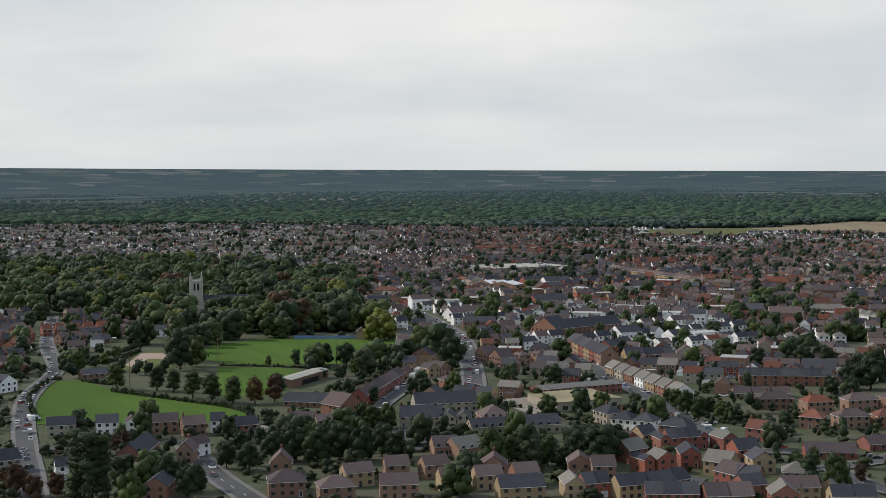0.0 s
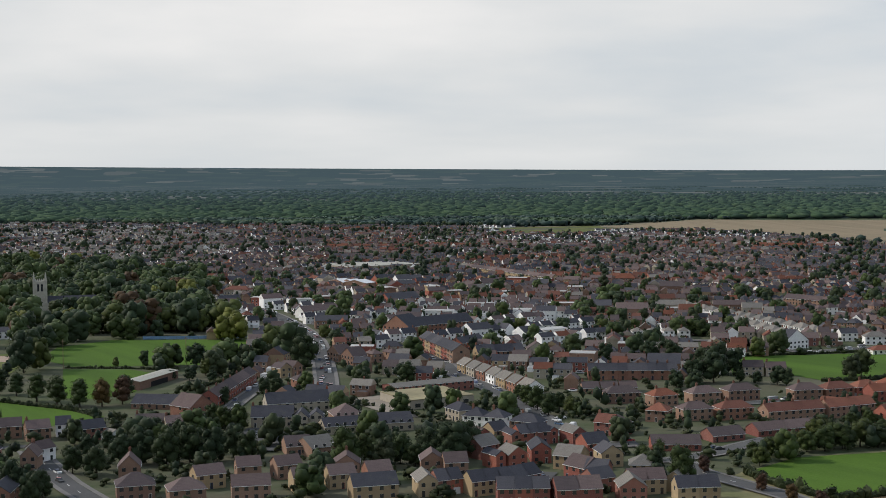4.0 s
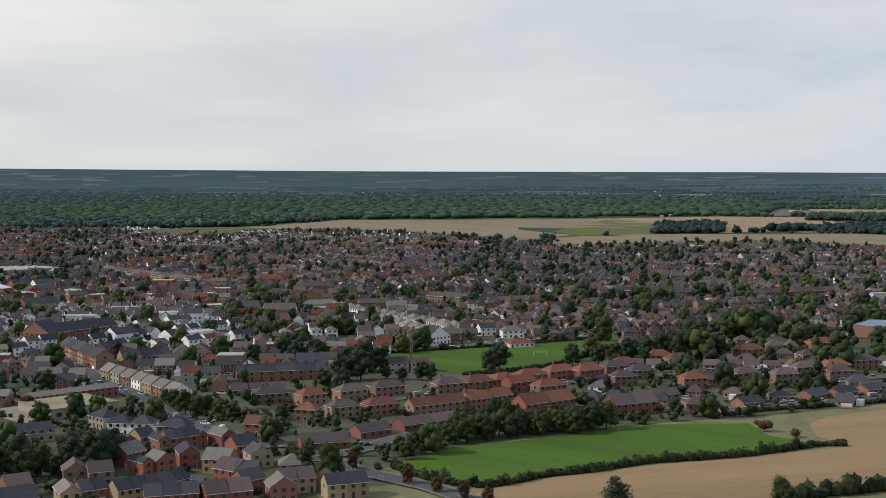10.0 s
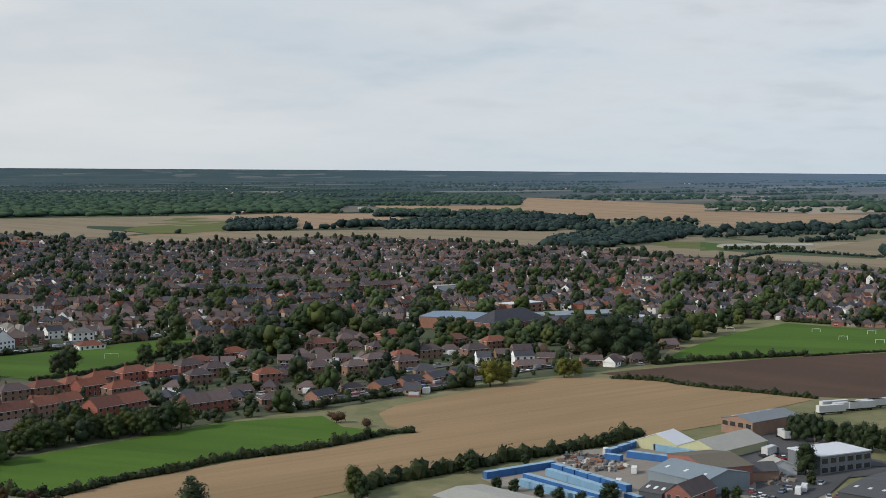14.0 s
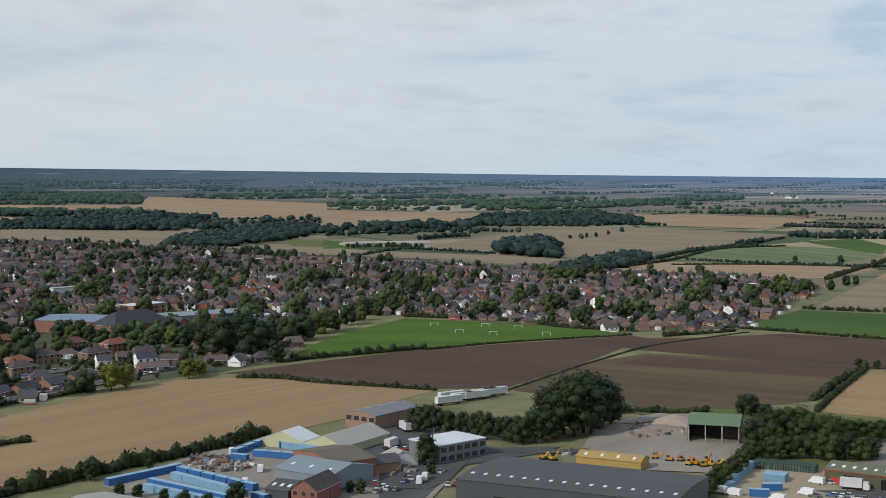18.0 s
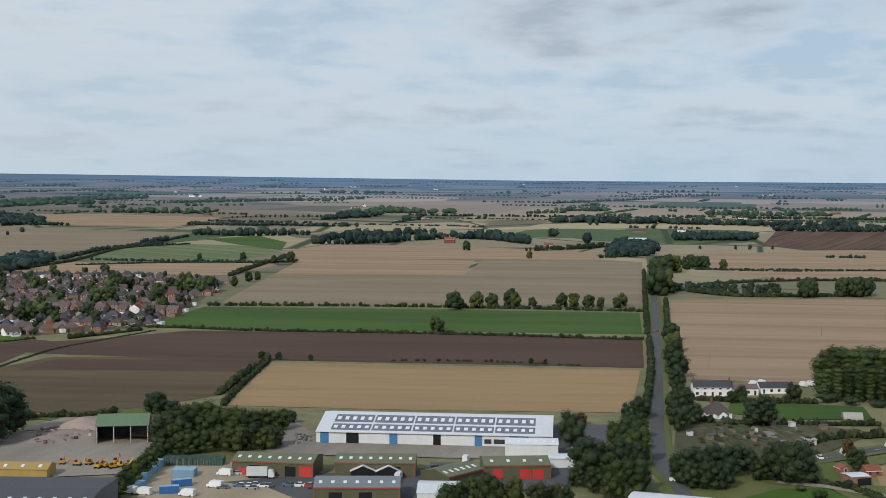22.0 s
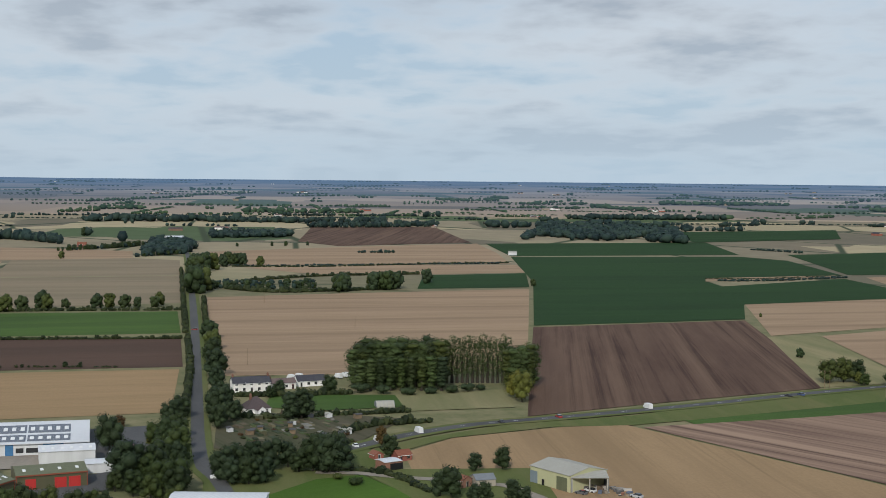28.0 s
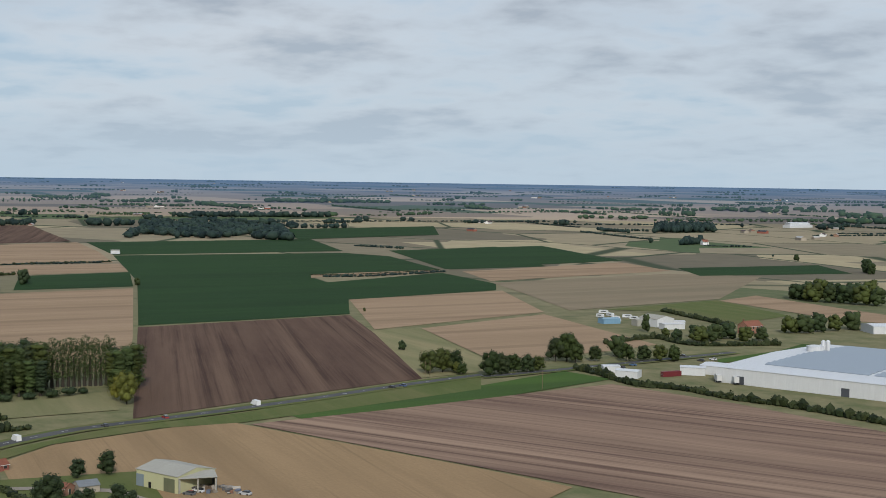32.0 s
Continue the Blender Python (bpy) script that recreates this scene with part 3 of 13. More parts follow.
field('field', 'earth', [(486.1, 480.4), (544.6, 470.8), (601.9, 458), (671.3, 429), (746.2, 389.7), (740.4, 375.7), (622, 353.1), (529.7, 341.3), (508.4, 367.3), (494.4, 423.7)], 'red brown ploughed field by the pitches', 'field')
field('field', 'stubble_cross', [(683.8, 224.7), (692, 130.5), (699.1, 30.8), (572.5, 28.6), (559.4, 115.1), (552.2, 200.1)], 'flat tan harvested field beside the lane', 'field')
field('field', 'stubble', [(159.8, 396.1), (172.1, 402.8), (192.9, 408.8), (234.7, 413.7), (282.7, 413.4), (319.9, 414), (319.8, 433.9), (333.6, 458.6), (350.3, 469.2), (403.3, 479.7), (459.2, 483.5), (486.9, 453.8), (503.2, 363.5), (465.3, 360.1), (423.9, 351.2), (356.7, 352.7), (302.8, 356.7), (254.8, 352.3), (225, 350.7), (193.4, 356.3)], 'large harvested field beside the trading estate', 'field')
field('field', 'grass', [(531.6, 485.3), (592.7, 516.6), (659, 543.8), (745, 562.1), (758.5, 484.8), (756.5, 395.1), (678, 433.3), (585.9, 465.3)], 'bright green playing field with small goals', 'field')
field('field', 'grass', [(150.1, 445), (177.9, 467.5), (234, 474.8), (273.8, 482.3), (312.4, 469.4), (304.8, 443.8), (312, 423.3), (285.1, 417), (239.5, 422.2), (195.9, 415.1), (170.3, 407.7), (156.3, 426.7)], 'lush green field behind a hedge', 'field')
field('field', 'grass', [(240.6, 739.8), (310.3, 741.5), (406.2, 753.7), (388.2, 723.8), (328.4, 673.4), (289, 652.6), (257.9, 646.4), (248.8, 667.4), (220.3, 669)], 'green recreation ground among houses', 'field')
field('field', 'grass', [(-196, 638.4), (-203.8, 697.5), (-188.7, 700.7), (-163.3, 668.2), (-130.1, 641.5), (-99.4, 616.7), (-82, 593), (-103.9, 570.1), (-129.2, 566), (-172, 570.8)], 'bright mown sports field bounded by hedges', 'field')
field('field', 'grass', [(-145.8, 794.4), (-145.3, 850.1), (-116.2, 885.2), (-29.2, 872.1), (-26.8, 796.6), (-45.9, 755.2), (-83.6, 755.3), (-121.8, 757.9)], 'mown cricket ground with a white sight screen', 'field')
field('field', 'grass', [(-125, 748.7), (-88.3, 741.7), (-72.6, 722.8), (-77.3, 659.6), (-92.8, 642.8), (-109.6, 647.2)], 'lower mown pitch beside the stand', 'field')
field('field', 'rough', [(-176.1, 740.5), (-186, 818.6), (-166.3, 822.8), (-150.2, 774.3), (-150.4, 727.8)], 'worn lawn by the pavilion', 'field')
field('field', 'paving', [(-178.4, 756.9), (-182, 812.9), (-163.4, 811.6), (-158.8, 784.9), (-171.4, 785.8), (-173.5, 751.8)], 'pink paved terrace by the park', 'field')
field('field', 'stubble_far', [(1100.9, 29.2), (1132.6, -80.4), (1171.3, -251), (813.7, -174.1), (689.2, -144.3), (674.6, -53.7), (674, 7.5), (794, 13.7)], 'wide pale harvested field with tramlines', 'field')
field('field', 'stubble_far', [(1736.7, 39.1), (1846.6, -130.7), (1943.1, -337.9), (1718.3, -324.7), (1509.7, -301.6), (1483, 4.5), (1559, 26.9)], 'pale stubble strip by the hamlet', 'field')
field('field', 'plough', [(2466.1, -125.4), (2500.2, -354.7), (1975.2, -335), (1875.3, -132.7), (1997.4, -81.9)], 'grey ploughed field far off', 'field')
field('field', 'stubble_far', [(1447.6, -1.5), (1482, -166.9), (1490.6, -304.2), (1369.2, -289.6), (1347.5, -185.9), (1349.6, -73.3)], 'pale stubble strip between ditches', 'field')
field('field', 'crop', [(1332.5, -178.2), (1361.3, -288), (1189.1, -254.8), (1174.7, -152.2)], 'green crop strip beside the ditch', 'field')
field('field', 'crop', [(1635.3, -326.6), (1637.9, -620.1), (1560.2, -651.2), (1316.3, -610.5), (1289.5, -465.3), (1254.7, -441.5), (1189.4, -434.8), (1019.6, -390.6), (913.7, -351.1), (896.9, -268), (884.1, -192.8), (1245.8, -270.6)], 'broad dark green crop field', 'field')
field('field', 'crop', [(1189.5, -432.1), (1279.2, -593.4), (1136.1, -583), (1071.2, -549.9), (1019.6, -390.6)], 'dark green crop field beside a dry strip', 'field')
field('field', 'crop', [(1943.6, -350.4), (1987.7, -698.3), (1673.6, -633.6), (1646.7, -328.9)], 'dark green crop field far off', 'field')
field('field', 'crop', [(1674.4, -698.7), (1740.8, -891.8), (1345.3, -753.6), (1323.8, -623.2)], 'green crop field at the drain', 'field')
field('field', 'crop', [(2308.5, -738.3), (2384.5, -1087.1), (2091.4, -963.5), (1987.2, -680.2)], 'green field along the tree belt', 'field')
field('field', 'stubble_far', [(1289.8, -453.8), (1324.1, -611), (1293.8, -600.1), (1247.9, -439.2)], 'thin pale strip in green crop', 'field')
field('field', 'stubble_far', [(1020.2, -391.5), (1065.5, -552.6), (886.1, -495.4), (816.8, -331.3)], 'pale stubble field by the drain', 'field')
field('field', 'stubble_far', [(813.6, -363.2), (871.3, -487.2), (689.7, -464.1), (673.6, -420.2), (660.1, -367.8), (670, -338.3)], 'pale stubble field beside willows', 'field')
field('field', 'dry_grass', [(809.6, -311.7), (814, -362.1), (670.7, -336.2), (620.4, -309.5), (612.6, -272.9)], 'rough dry corner with bushes', 'field')
field('field', 'plough', [(874.3, -190.3), (906.5, -348.3), (797.7, -323.2), (610.6, -273.3), (574.5, -177.5), (549.3, -117.7)], 'dark ploughed field with lighter furrows', 'field')
field('field', 'stubble_far', [(1293.3, -623.4), (1390.3, -880.4), (1248.7, -856.5), (1167.2, -592.9)], 'pale harvested strip far off', 'field')
field('field', 'greyed', [(1148.2, -584.5), (1211, -830.7), (1152.2, -903.7), (940.9, -694.4), (891.9, -520.6), (1023.6, -555.4)], 'grey brown stubble field', 'field')
field('field', 'crop', [(1677.5, -699.3), (1750.1, -971.6), (1418.5, -902.3), (1329.1, -620.3)], 'dark green crop field across the drain', 'field')
field('field', 'rough', [(888.3, -548.3), (932.6, -685.5), (807, -659.9), (774.1, -583.9), (863.2, -587.8)], 'green field beside a farm', 'field')
field('field', 'stubble_far', [(927.6, -684.6), (959.8, -747.3), (771.5, -736), (731.4, -697.9), (777.1, -676.7)], 'yellow stubble behind the copse', 'field')
field('field', 'crop', [(1287.3, -890.5), (1292, -1096.7), (1163.1, -1034.7), (1175.2, -841.5)], 'distant strip of green crop', 'field')
field('field', 'pasture', [(533.3, -180.2), (560.9, -248.6), (609.7, -353.2), (577.5, -362.2), (548.4, -288.2), (526.3, -222.9), (523, -181.6)], 'green grass strip beside the main road', 'field')
field('field', 'plough_long', [(520.8, -158.3), (535, -231.8), (557.1, -322.9), (563.1, -353.2), (495.8, -375.1), (416.9, -390.2), (357.3, -396.8), (263.2, -273.3), (302.8, -249.8), (355.3, -237.3)], 'large dark ploughed field with long furrows', 'field')
field('field', 'stubble', [(480.6, -57.7), (505.7, -79), (524.3, -127.3), (525.4, -153.6), (413, -207.6), (377.7, -223), (329.1, -155.4), (395.6, -96.4), (450.7, -99.8), (453.3, -57.3)], 'tan harvested field round a barn', 'field')
field('field', 'rough', [(483.1, -42.7), (502, -61.3), (532.4, -106), (546.5, -161.6), (569.4, -201.5), (604.6, -302.6), (570.7, -285.8), (535, -185.8), (525.3, -155.4), (524.7, -122.8), (506.8, -79.1), (478.1, -52.3)], 'rough grass between road and field', 'field')
field('field', 'pasture', [(613.7, -13.3), (608.7, -69), (577.9, -76.6), (570.8, -31.3), (581.1, -10.2)], 'paddock behind white cottages', 'field')
field('field', 'dry_grass', [(608.7, -69), (620.3, -123.3), (571.4, -116.7), (565.9, -69.5)], 'paddock of dry pale grass', 'field')
field('field', 'plots', [(565.2, 9.7), (565.4, -31), (548.8, -66.9), (503.7, -44.5), (484.3, -10.5), (495.4, 9.5)], 'allotment ground of small worn plots', 'field')
field('field', 'grass', [(412.9, -2.2), (428.1, -12.9), (441.4, -24.3), (447.3, -39.6), (425.9, -48.5), (400, -55.8)], 'slope of rough green grass', 'field')
field('field', 'rough', [(471.4, 12.9), (484.3, -10.5), (495.6, -39.6), (477.9, -54.3), (446.5, -39.5), (441.4, -24.3), (412.9, -2.2), (407.3, 11.1)], 'rough grass and scrub round the trees', 'field')
field('field', 'rough', [(457.3, -36.6), (453.3, -57.3), (450.7, -99.8), (395.6, -96.4), (400, -55.8), (425.9, -48.5)], 'rough grass by the farm track', 'field')
field('field', 'rough', [(508.9, 279.4), (520.6, 253), (543.1, 223.1), (550.4, 171.7), (500.1, 149.1), (444.9, 159.2), (417.2, 177.4), (445.6, 194), (488, 205.2)], 'rough ground under scrub', 'field')
field('field', 'concrete_yard', [(453.9, 254.2), (489, 258.1), (518, 251.8), (515.9, 219.5), (489.8, 201.2), (447.2, 190.2), (418.2, 186.2), (409, 207.2), (420.1, 239.8)], 'dusty aggregate yard with rubble heaps', 'field')
field('field', 'sand_yard', [(368.2, 163.9), (428.6, 180.2), (444.4, 167.4), (450.1, 140.2), (427.7, 121.6), (403.5, 114.7), (383.8, 119.4)], 'sandy yard with blue containers', 'field')
field('field', 'asphalt', [(412.8, 151.6), (432.6, 124.9), (434.6, 113.9), (447, 94.1), (446.3, 62.7), (465.5, 34.9), (440.7, 32.9), (400.5, 80.8), (387.1, 111.7), (409.6, 135)], 'asphalt forecourt before red doored units', 'field')
field('field', 'concrete_yard', [(463.5, 152.9), (527.2, 162), (481.6, 137), (507.9, 51.5), (489.4, 45.8), (467.5, 73.3), (464.6, 97.8), (462.8, 125.5), (454, 145.6)], 'wide concrete apron before the long warehouse', 'field')
field('field', 'asphalt', [(535.1, 64.2), (542.2, 36.5), (491.7, 32), (479.8, 43.3), (483.4, 51.8)], 'asphalt car park beside the warehouse', 'field')
field('field', 'concrete_yard', [(286.9, 338.1), (344.5, 349.2), (398, 329.8), (455.6, 343.6), (455.9, 329.2), (430.9, 285), (395.1, 268.3), (338.5, 244.3), (323.1, 237.2), (273.7, 291.8)], 'concrete yard between trade sheds', 'field')
field('field', 'asphalt', [(402.4, 324.9), (448.1, 337.9), (454.3, 331), (412.2, 297.6), (411.6, 267.4), (426.5, 250.9), (411, 250.7), (378.9, 261.8), (345.7, 249.5), (324.7, 240.5), (316.8, 249.3), (359.6, 283), (381.4, 316)], 'grey estate road and parking', 'field')


# ---------------------------------------------------------------- building materials
def roof_mat(name, hues, pitch=0.33, per="object"):
    """Tiled roof: courses across the slope, tone by house, moss and weathering."""
    m, t = begin(name)
    co = coords(t)
    rnd = node(t, "ShaderNodeObjectInfo").outputs["Random"] if per == "object" else node(t, "ShaderNodeNewGeometry").outputs["Random Per Island"]
    col = ramp(t, rnd, [(i / len(hues), h) for i, h in enumerate(hues)], "CONSTANT")
    g = noise_tex(t, co, 2.2, 5, 0.65)
    s = noise_tex(t, co, 0.35, 4, 0.6)
    sep = node(t, "ShaderNodeSeparateXYZ", {0: co})
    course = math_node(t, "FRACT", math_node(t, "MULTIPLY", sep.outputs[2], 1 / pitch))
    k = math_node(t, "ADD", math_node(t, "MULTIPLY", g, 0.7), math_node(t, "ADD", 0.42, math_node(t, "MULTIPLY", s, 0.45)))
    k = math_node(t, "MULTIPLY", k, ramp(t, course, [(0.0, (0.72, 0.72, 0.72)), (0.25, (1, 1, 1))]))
    col = node(t, "ShaderNodeVectorMath", {0: col, "Scale": k}, operation="SCALE").outputs[0]
    col = mixed(t, ramp(t, s, [(0.58, (0, 0, 0)), (0.72, (0.35, 0.35, 0.35))]), col, (0.09, 0.095, 0.05))
    return finish(m, t, col, 0.85, 0, course, 0.4, 0.05, 0.08)


def wall_mat(name, hues, per="object", mortar=0.3):
    m, t = begin(name)
    co = coords(t)
    rnd = node(t, "ShaderNodeObjectInfo").outputs["Random"] if per == "object" else node(t, "ShaderNodeNewGeometry").outputs["Random Per Island"]
    col = ramp(t, rnd, [(i / len(hues), h) for i, h in enumerate(hues)], "CONSTANT")
    g = noise_tex(t, co, 5.0, 4, 0.7)
    s = noise_tex(t, co, 0.4, 4, 0.6)
    sep = node(t, "ShaderNodeSeparateXYZ", {0: co})
    course = math_node(t, "FRACT", math_node(t, "MULTIPLY", sep.outputs[2], 1 / 0.075))
    k = math_node(t, "ADD", math_node(t, "MULTIPLY", g, 0.5), math_node(t, "ADD", 0.5, math_node(t, "MULTIPLY", s, 0.5)))
    col = node(t, "ShaderNodeVectorMath", {0: col, "Scale": k}, operation="SCALE").outputs[0]
    col = mixed(t, math_node(t, "MULTIPLY", ramp(t, course, [(0.82, (0, 0, 0)), (0.9, (1, 1, 1))]), mortar), col, (0.32, 0.28, 0.24))
    return finish(m, t, col, 0.95, 0, course, 0.3, 0.02, 0.08)


RED = [(0.246, 0.084, 0.063), (0.291, 0.102, 0.071), (0.202, 0.076, 0.062), (0.269, 0.121, 0.092), (0.224, 0.097, 0.078)]
ORANGE = [(0.25, 0.125, 0.086), (0.22, 0.108, 0.076), (0.27, 0.142, 0.098)]
BUFF = [(0.33, 0.245, 0.145), (0.36, 0.275, 0.17), (0.29, 0.215, 0.13)]
BROWN = [(0.230, 0.140, 0.100), (0.276, 0.174, 0.124), (0.196, 0.118, 0.088)]
STONE = [(0.322, 0.276, 0.213), (0.287, 0.247, 0.190), (0.356, 0.316, 0.253)]
WHITE = [(0.76, 0.75, 0.72), (0.80, 0.79, 0.77), (0.70, 0.68, 0.64)]
MIXED = RED[:2] + BROWN[:3] + BUFF[:1] + RED[4:] + STONE[:2] + BROWN[:1]
R_BROWN = [(0.107, 0.081, 0.078), (0.128, 0.094, 0.089), (0.093, 0.074, 0.074), (0.151, 0.112, 0.105)]
R_SLATE = [(0.064, 0.064, 0.074), (0.081, 0.079, 0.088), (0.057, 0.057, 0.067)]
R_RED = [(0.215, 0.085, 0.055), (0.19, 0.078, 0.054), (0.235, 0.10, 0.068), (0.165, 0.075, 0.056)]
R_GREY = [(0.19, 0.175, 0.155), (0.22, 0.20, 0.175), (0.165, 0.155, 0.14)]
R_MIX = R_BROWN + R_SLATE[:2] + R_RED[3:] + R_GREY[:3] + R_BROWN[:2]
for per, tail in (("object", ""), ("island", "_far")):
    M["red" + tail] = wall_mat("red_brick" + tail, RED, per)
    M["orange" + tail] = wall_mat("orange_brick" + tail, ORANGE, per)
    M["buff" + tail] = wall_mat("buff_brick" + tail, BUFF, per, 0.15)
    M["brown" + tail] = wall_mat("brown_brick" + tail, BROWN, per)
    M["stone" + tail] = wall_mat("stone_wall" + tail, STONE, per, 0.15)
    M["white" + tail] = wall_mat("white_render" + tail, WHITE, per, 0.0)
    M["mixed" + tail] = wall_mat("mixed_brick" + tail, MIXED, per)
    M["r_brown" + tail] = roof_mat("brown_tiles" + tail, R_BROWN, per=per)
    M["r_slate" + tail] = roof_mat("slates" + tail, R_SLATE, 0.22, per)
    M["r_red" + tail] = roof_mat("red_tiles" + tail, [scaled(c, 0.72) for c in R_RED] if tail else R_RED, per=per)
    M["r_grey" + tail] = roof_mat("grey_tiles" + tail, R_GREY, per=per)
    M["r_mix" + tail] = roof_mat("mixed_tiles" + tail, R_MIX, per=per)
M["frame"] = plain("white_frame", (0.72, 0.72, 0.70), 8, 1, 0.08, 0.45)
M["brick_stack"] = plain("chimney_brick", (0.19, 0.095, 0.065), 6, 1, 0.3, 0.9)
M["pot"] = plain("clay_pot", (0.30, 0.14, 0.08), 6, 1, 0.2, 0.8)
M["door_dark"] = plain("door_paint", (0.10, 0.08, 0.08), 3, 1, 0.2, 0.5, per="object", hue=[(0.20, 0.03, 0.03), (0.03, 0.05, 0.12), (0.55, 0.55, 0.53), (0.09, 0.05, 0.03), (0.04, 0.10, 0.06)])
M["garage"] = plain("garage_paint", (0.62, 0.62, 0.60), 3, 1, 0.1, 0.5)


def glass_mat():
    m, t = begin("window_glass")
    n = noise_tex(t, coords(t), 0.8, 2)
    return finish(m, t, mixed(t, n, (0.016, 0.018, 0.02), (0.05, 0.052, 0.055)), 0.08, 0, None, spec=0.8)


M["glass"] = glass_mat()


def sheet_mat(name, c, rib=0.33, axis=0, vary=0.12, rough=0.45, metal=0.0):
    """Ribbed sheet metal with streaks."""
    m, t = begin(name)
    co = coords(t)
    sep = node(t, "ShaderNodeSeparateXYZ", {0: co})
    f = math_node(t, "FRACT", math_node(t, "MULTIPLY", sep.outputs[axis], 1 / rib))
    h = ramp(t, f, [(0.0, (0, 0, 0)), (0.12, (1, 1, 1)), (0.5, (1, 1, 1)), (0.62, (0, 0, 0))])
    s = noise_tex(t, node(t, "ShaderNodeMapping", {0: co, "Scale": (0.8, 0.8, 0.12)}).outputs[0], 0.9, 5, 0.65)
    p = noise_tex(t, co, 0.12, 3)
    col = mixed(t, s, scaled(c, 1 - 1.6 * vary), scaled(c, 1 + vary))
    col = mixed(t, math_node(t, "MULTIPLY", p, 0.4), col, scaled(c, 1 - 2.2 * vary))
    col = mixed(t, math_node(t, "MULTIPLY", math_node(t, "SUBTRACT", 1.0, h), 0.35), col, scaled(c, 0.6))
    return finish(m, t, col, rough, metal, h, 0.5, 0.04, 0.4)


def box(bm, x0, y0, z0, x1, y1, z1, mat=0):
    v = [bm.verts.new((x, y, z)) for z in (z0, z1) for x, y in ((x0, y0), (x1, y0), (x1, y1), (x0, y1))]
    for q in ((3, 2, 1, 0), (4, 5, 6, 7), (0, 1, 5, 4), (1, 2, 6, 5), (2, 3, 7, 6), (3, 0, 4, 7)):
        bm.faces.new([v[i] for i in q]).material_index = mat
    return v


def prism(bm, section, axis, a, b, mat=0):
    """A closed section extruded along x (axis 0) or y (axis 1) from a to b; section points are (across, z)."""
    def at(p, k):
        return (k, p[0], p[1]) if axis == 0 else (p[0], k, p[1])
    va = [bm.verts.new(at(p, a)) for p in section]
    vb = [bm.verts.new(at(p, b)) for p in section]
    n = len(section)
    fs = [bm.faces.new(va), bm.faces.new(vb[::-1])]
    for i in range(n):
        fs.append(bm.faces.new((va[i], vb[i], vb[(i + 1) % n], va[(i + 1) % n])))
    for f in fs:
        f.material_index = mat
    bmesh.ops.recalc_face_normals(bm, faces=fs)


def shared(name, fn, mats):
    bm = bmesh.new()
    fn(bm)
    me = bpy.data.meshes.new(name)
    bm.to_mesh(me)
    bm.free()
    for m in mats:
        me.materials.append(m)
    return me


def window_shape(w, h, panes):
    def fn(bm):
        xs = [-w / 2 + w * i / panes for i in range(panes + 1)]
        f0 = [[bm.verts.new((x, -0.07, z)) for x in xs] for z in (0, h)]
        b0 = [[bm.verts.new((x, 0.03, z)) for x in xs] for z in (0, h)]
        front = [bm.faces.new((f0[0][i], f0[0][i + 1], f0[1][i + 1], f0[1][i])) for i in range(panes)]
        for i in range(panes):
            bm.faces.new((b0[0][i], f0[0][i], f0[0][i + 1], b0[0][i + 1])[::-1])
            bm.faces.new((b0[1][i], b0[1][i + 1], f0[1][i + 1], f0[1][i])[::-1])
        bm.faces.new((b0[0][0], b0[1][0], f0[1][0], f0[0][0])[::-1])
        bm.faces.new((f0[0][-1], f0[1][-1], b0[1][-1], b0[0][-1])[::-1])
        r = bmesh.ops.inset_individual(bm, faces=front, thickness=0.08, depth=-0.05)
        for f in front:
            f.material_index = 1
    return fn


WIN = shared("window", window_shape(1.25, 1.25, 2), [M["frame"], M["glass"]])
WIN_WIDE = shared("window", window_shape(2.0, 1.25, 3), [M["frame"], M["glass"]])
WIN_TALL = shared("window", window_shape(1.0, 1.6, 2), [M["frame"], M["glass"]])
WIN_BIG = shared("window", window_shape(2.6, 1.7, 4), [M["frame"], M["glass"]])


def door_fn(w, h, glazed):
    def fn(bm):
        v = box(bm, -w / 2, -0.06, 0, w / 2, 0.03, h, 1)
        front = [f for f in bm.faces if abs(f.calc_center_median().y + 0.06) < 1e-4]
        bmesh.ops.inset_individual(bm, faces=front, thickness=0.09, depth=-0.03)
        for f in front:
            f.material_index = 0
        if glazed:
            bmesh.ops.inset_individual(bm, faces=front, thickness=0.22, depth=-0.01)
            for f in front:
                f.material_index = 2
    return fn


DOOR = shared("door", door_fn(1.05, 2.15, True), [M["door_dark"], M["frame"], M["glass"]])
GARAGE = shared("garage_door", door_fn(2.4, 2.2, False), [M["garage"], M["frame"]])


def stack_fn(bm):
    rings = [(0.45, 0.3, -1.2), (0.45, 0.3, 1.1), (0.54, 0.39, 1.1), (0.54, 0.39, 1.28), (0.30, 0.16, 1.28), (0.26, 0.13, 1.75)]
    loops = [[bm.verts.new((sx * a, sy * b, z)) for sx, sy in ((-1, -1), (1, -1), (1, 1), (-1, 1))] for a, b, z in rings]
    for p, q in zip(loops, loops[1:]):
        for i in range(4):
            bm.faces.new((p[i], p[(i + 1) % 4], q[(i + 1) % 4], q[i]))
    bm.faces.new(loops[-1])
    bm.faces.new(loops[0][::-1])


STACK = shared("chimney", stack_fn, [M["brick_stack"]])


def base(A, B):
    """The frame of a building whose front foot runs from A to B as one faces it."""
    d = Vector((B[0] - A[0], B[1] - A[1], 0))
    w = d.length
    d.normalize()
    n = Vector((-d.y, d.x, 0))
    m = Matrix(((d.x, n.x, 0, A[0]), (d.y, n.y, 0, A[1]), (0, 0, 1, ground_z(*A)), (0, 0, 0, 1)))
    return m, w


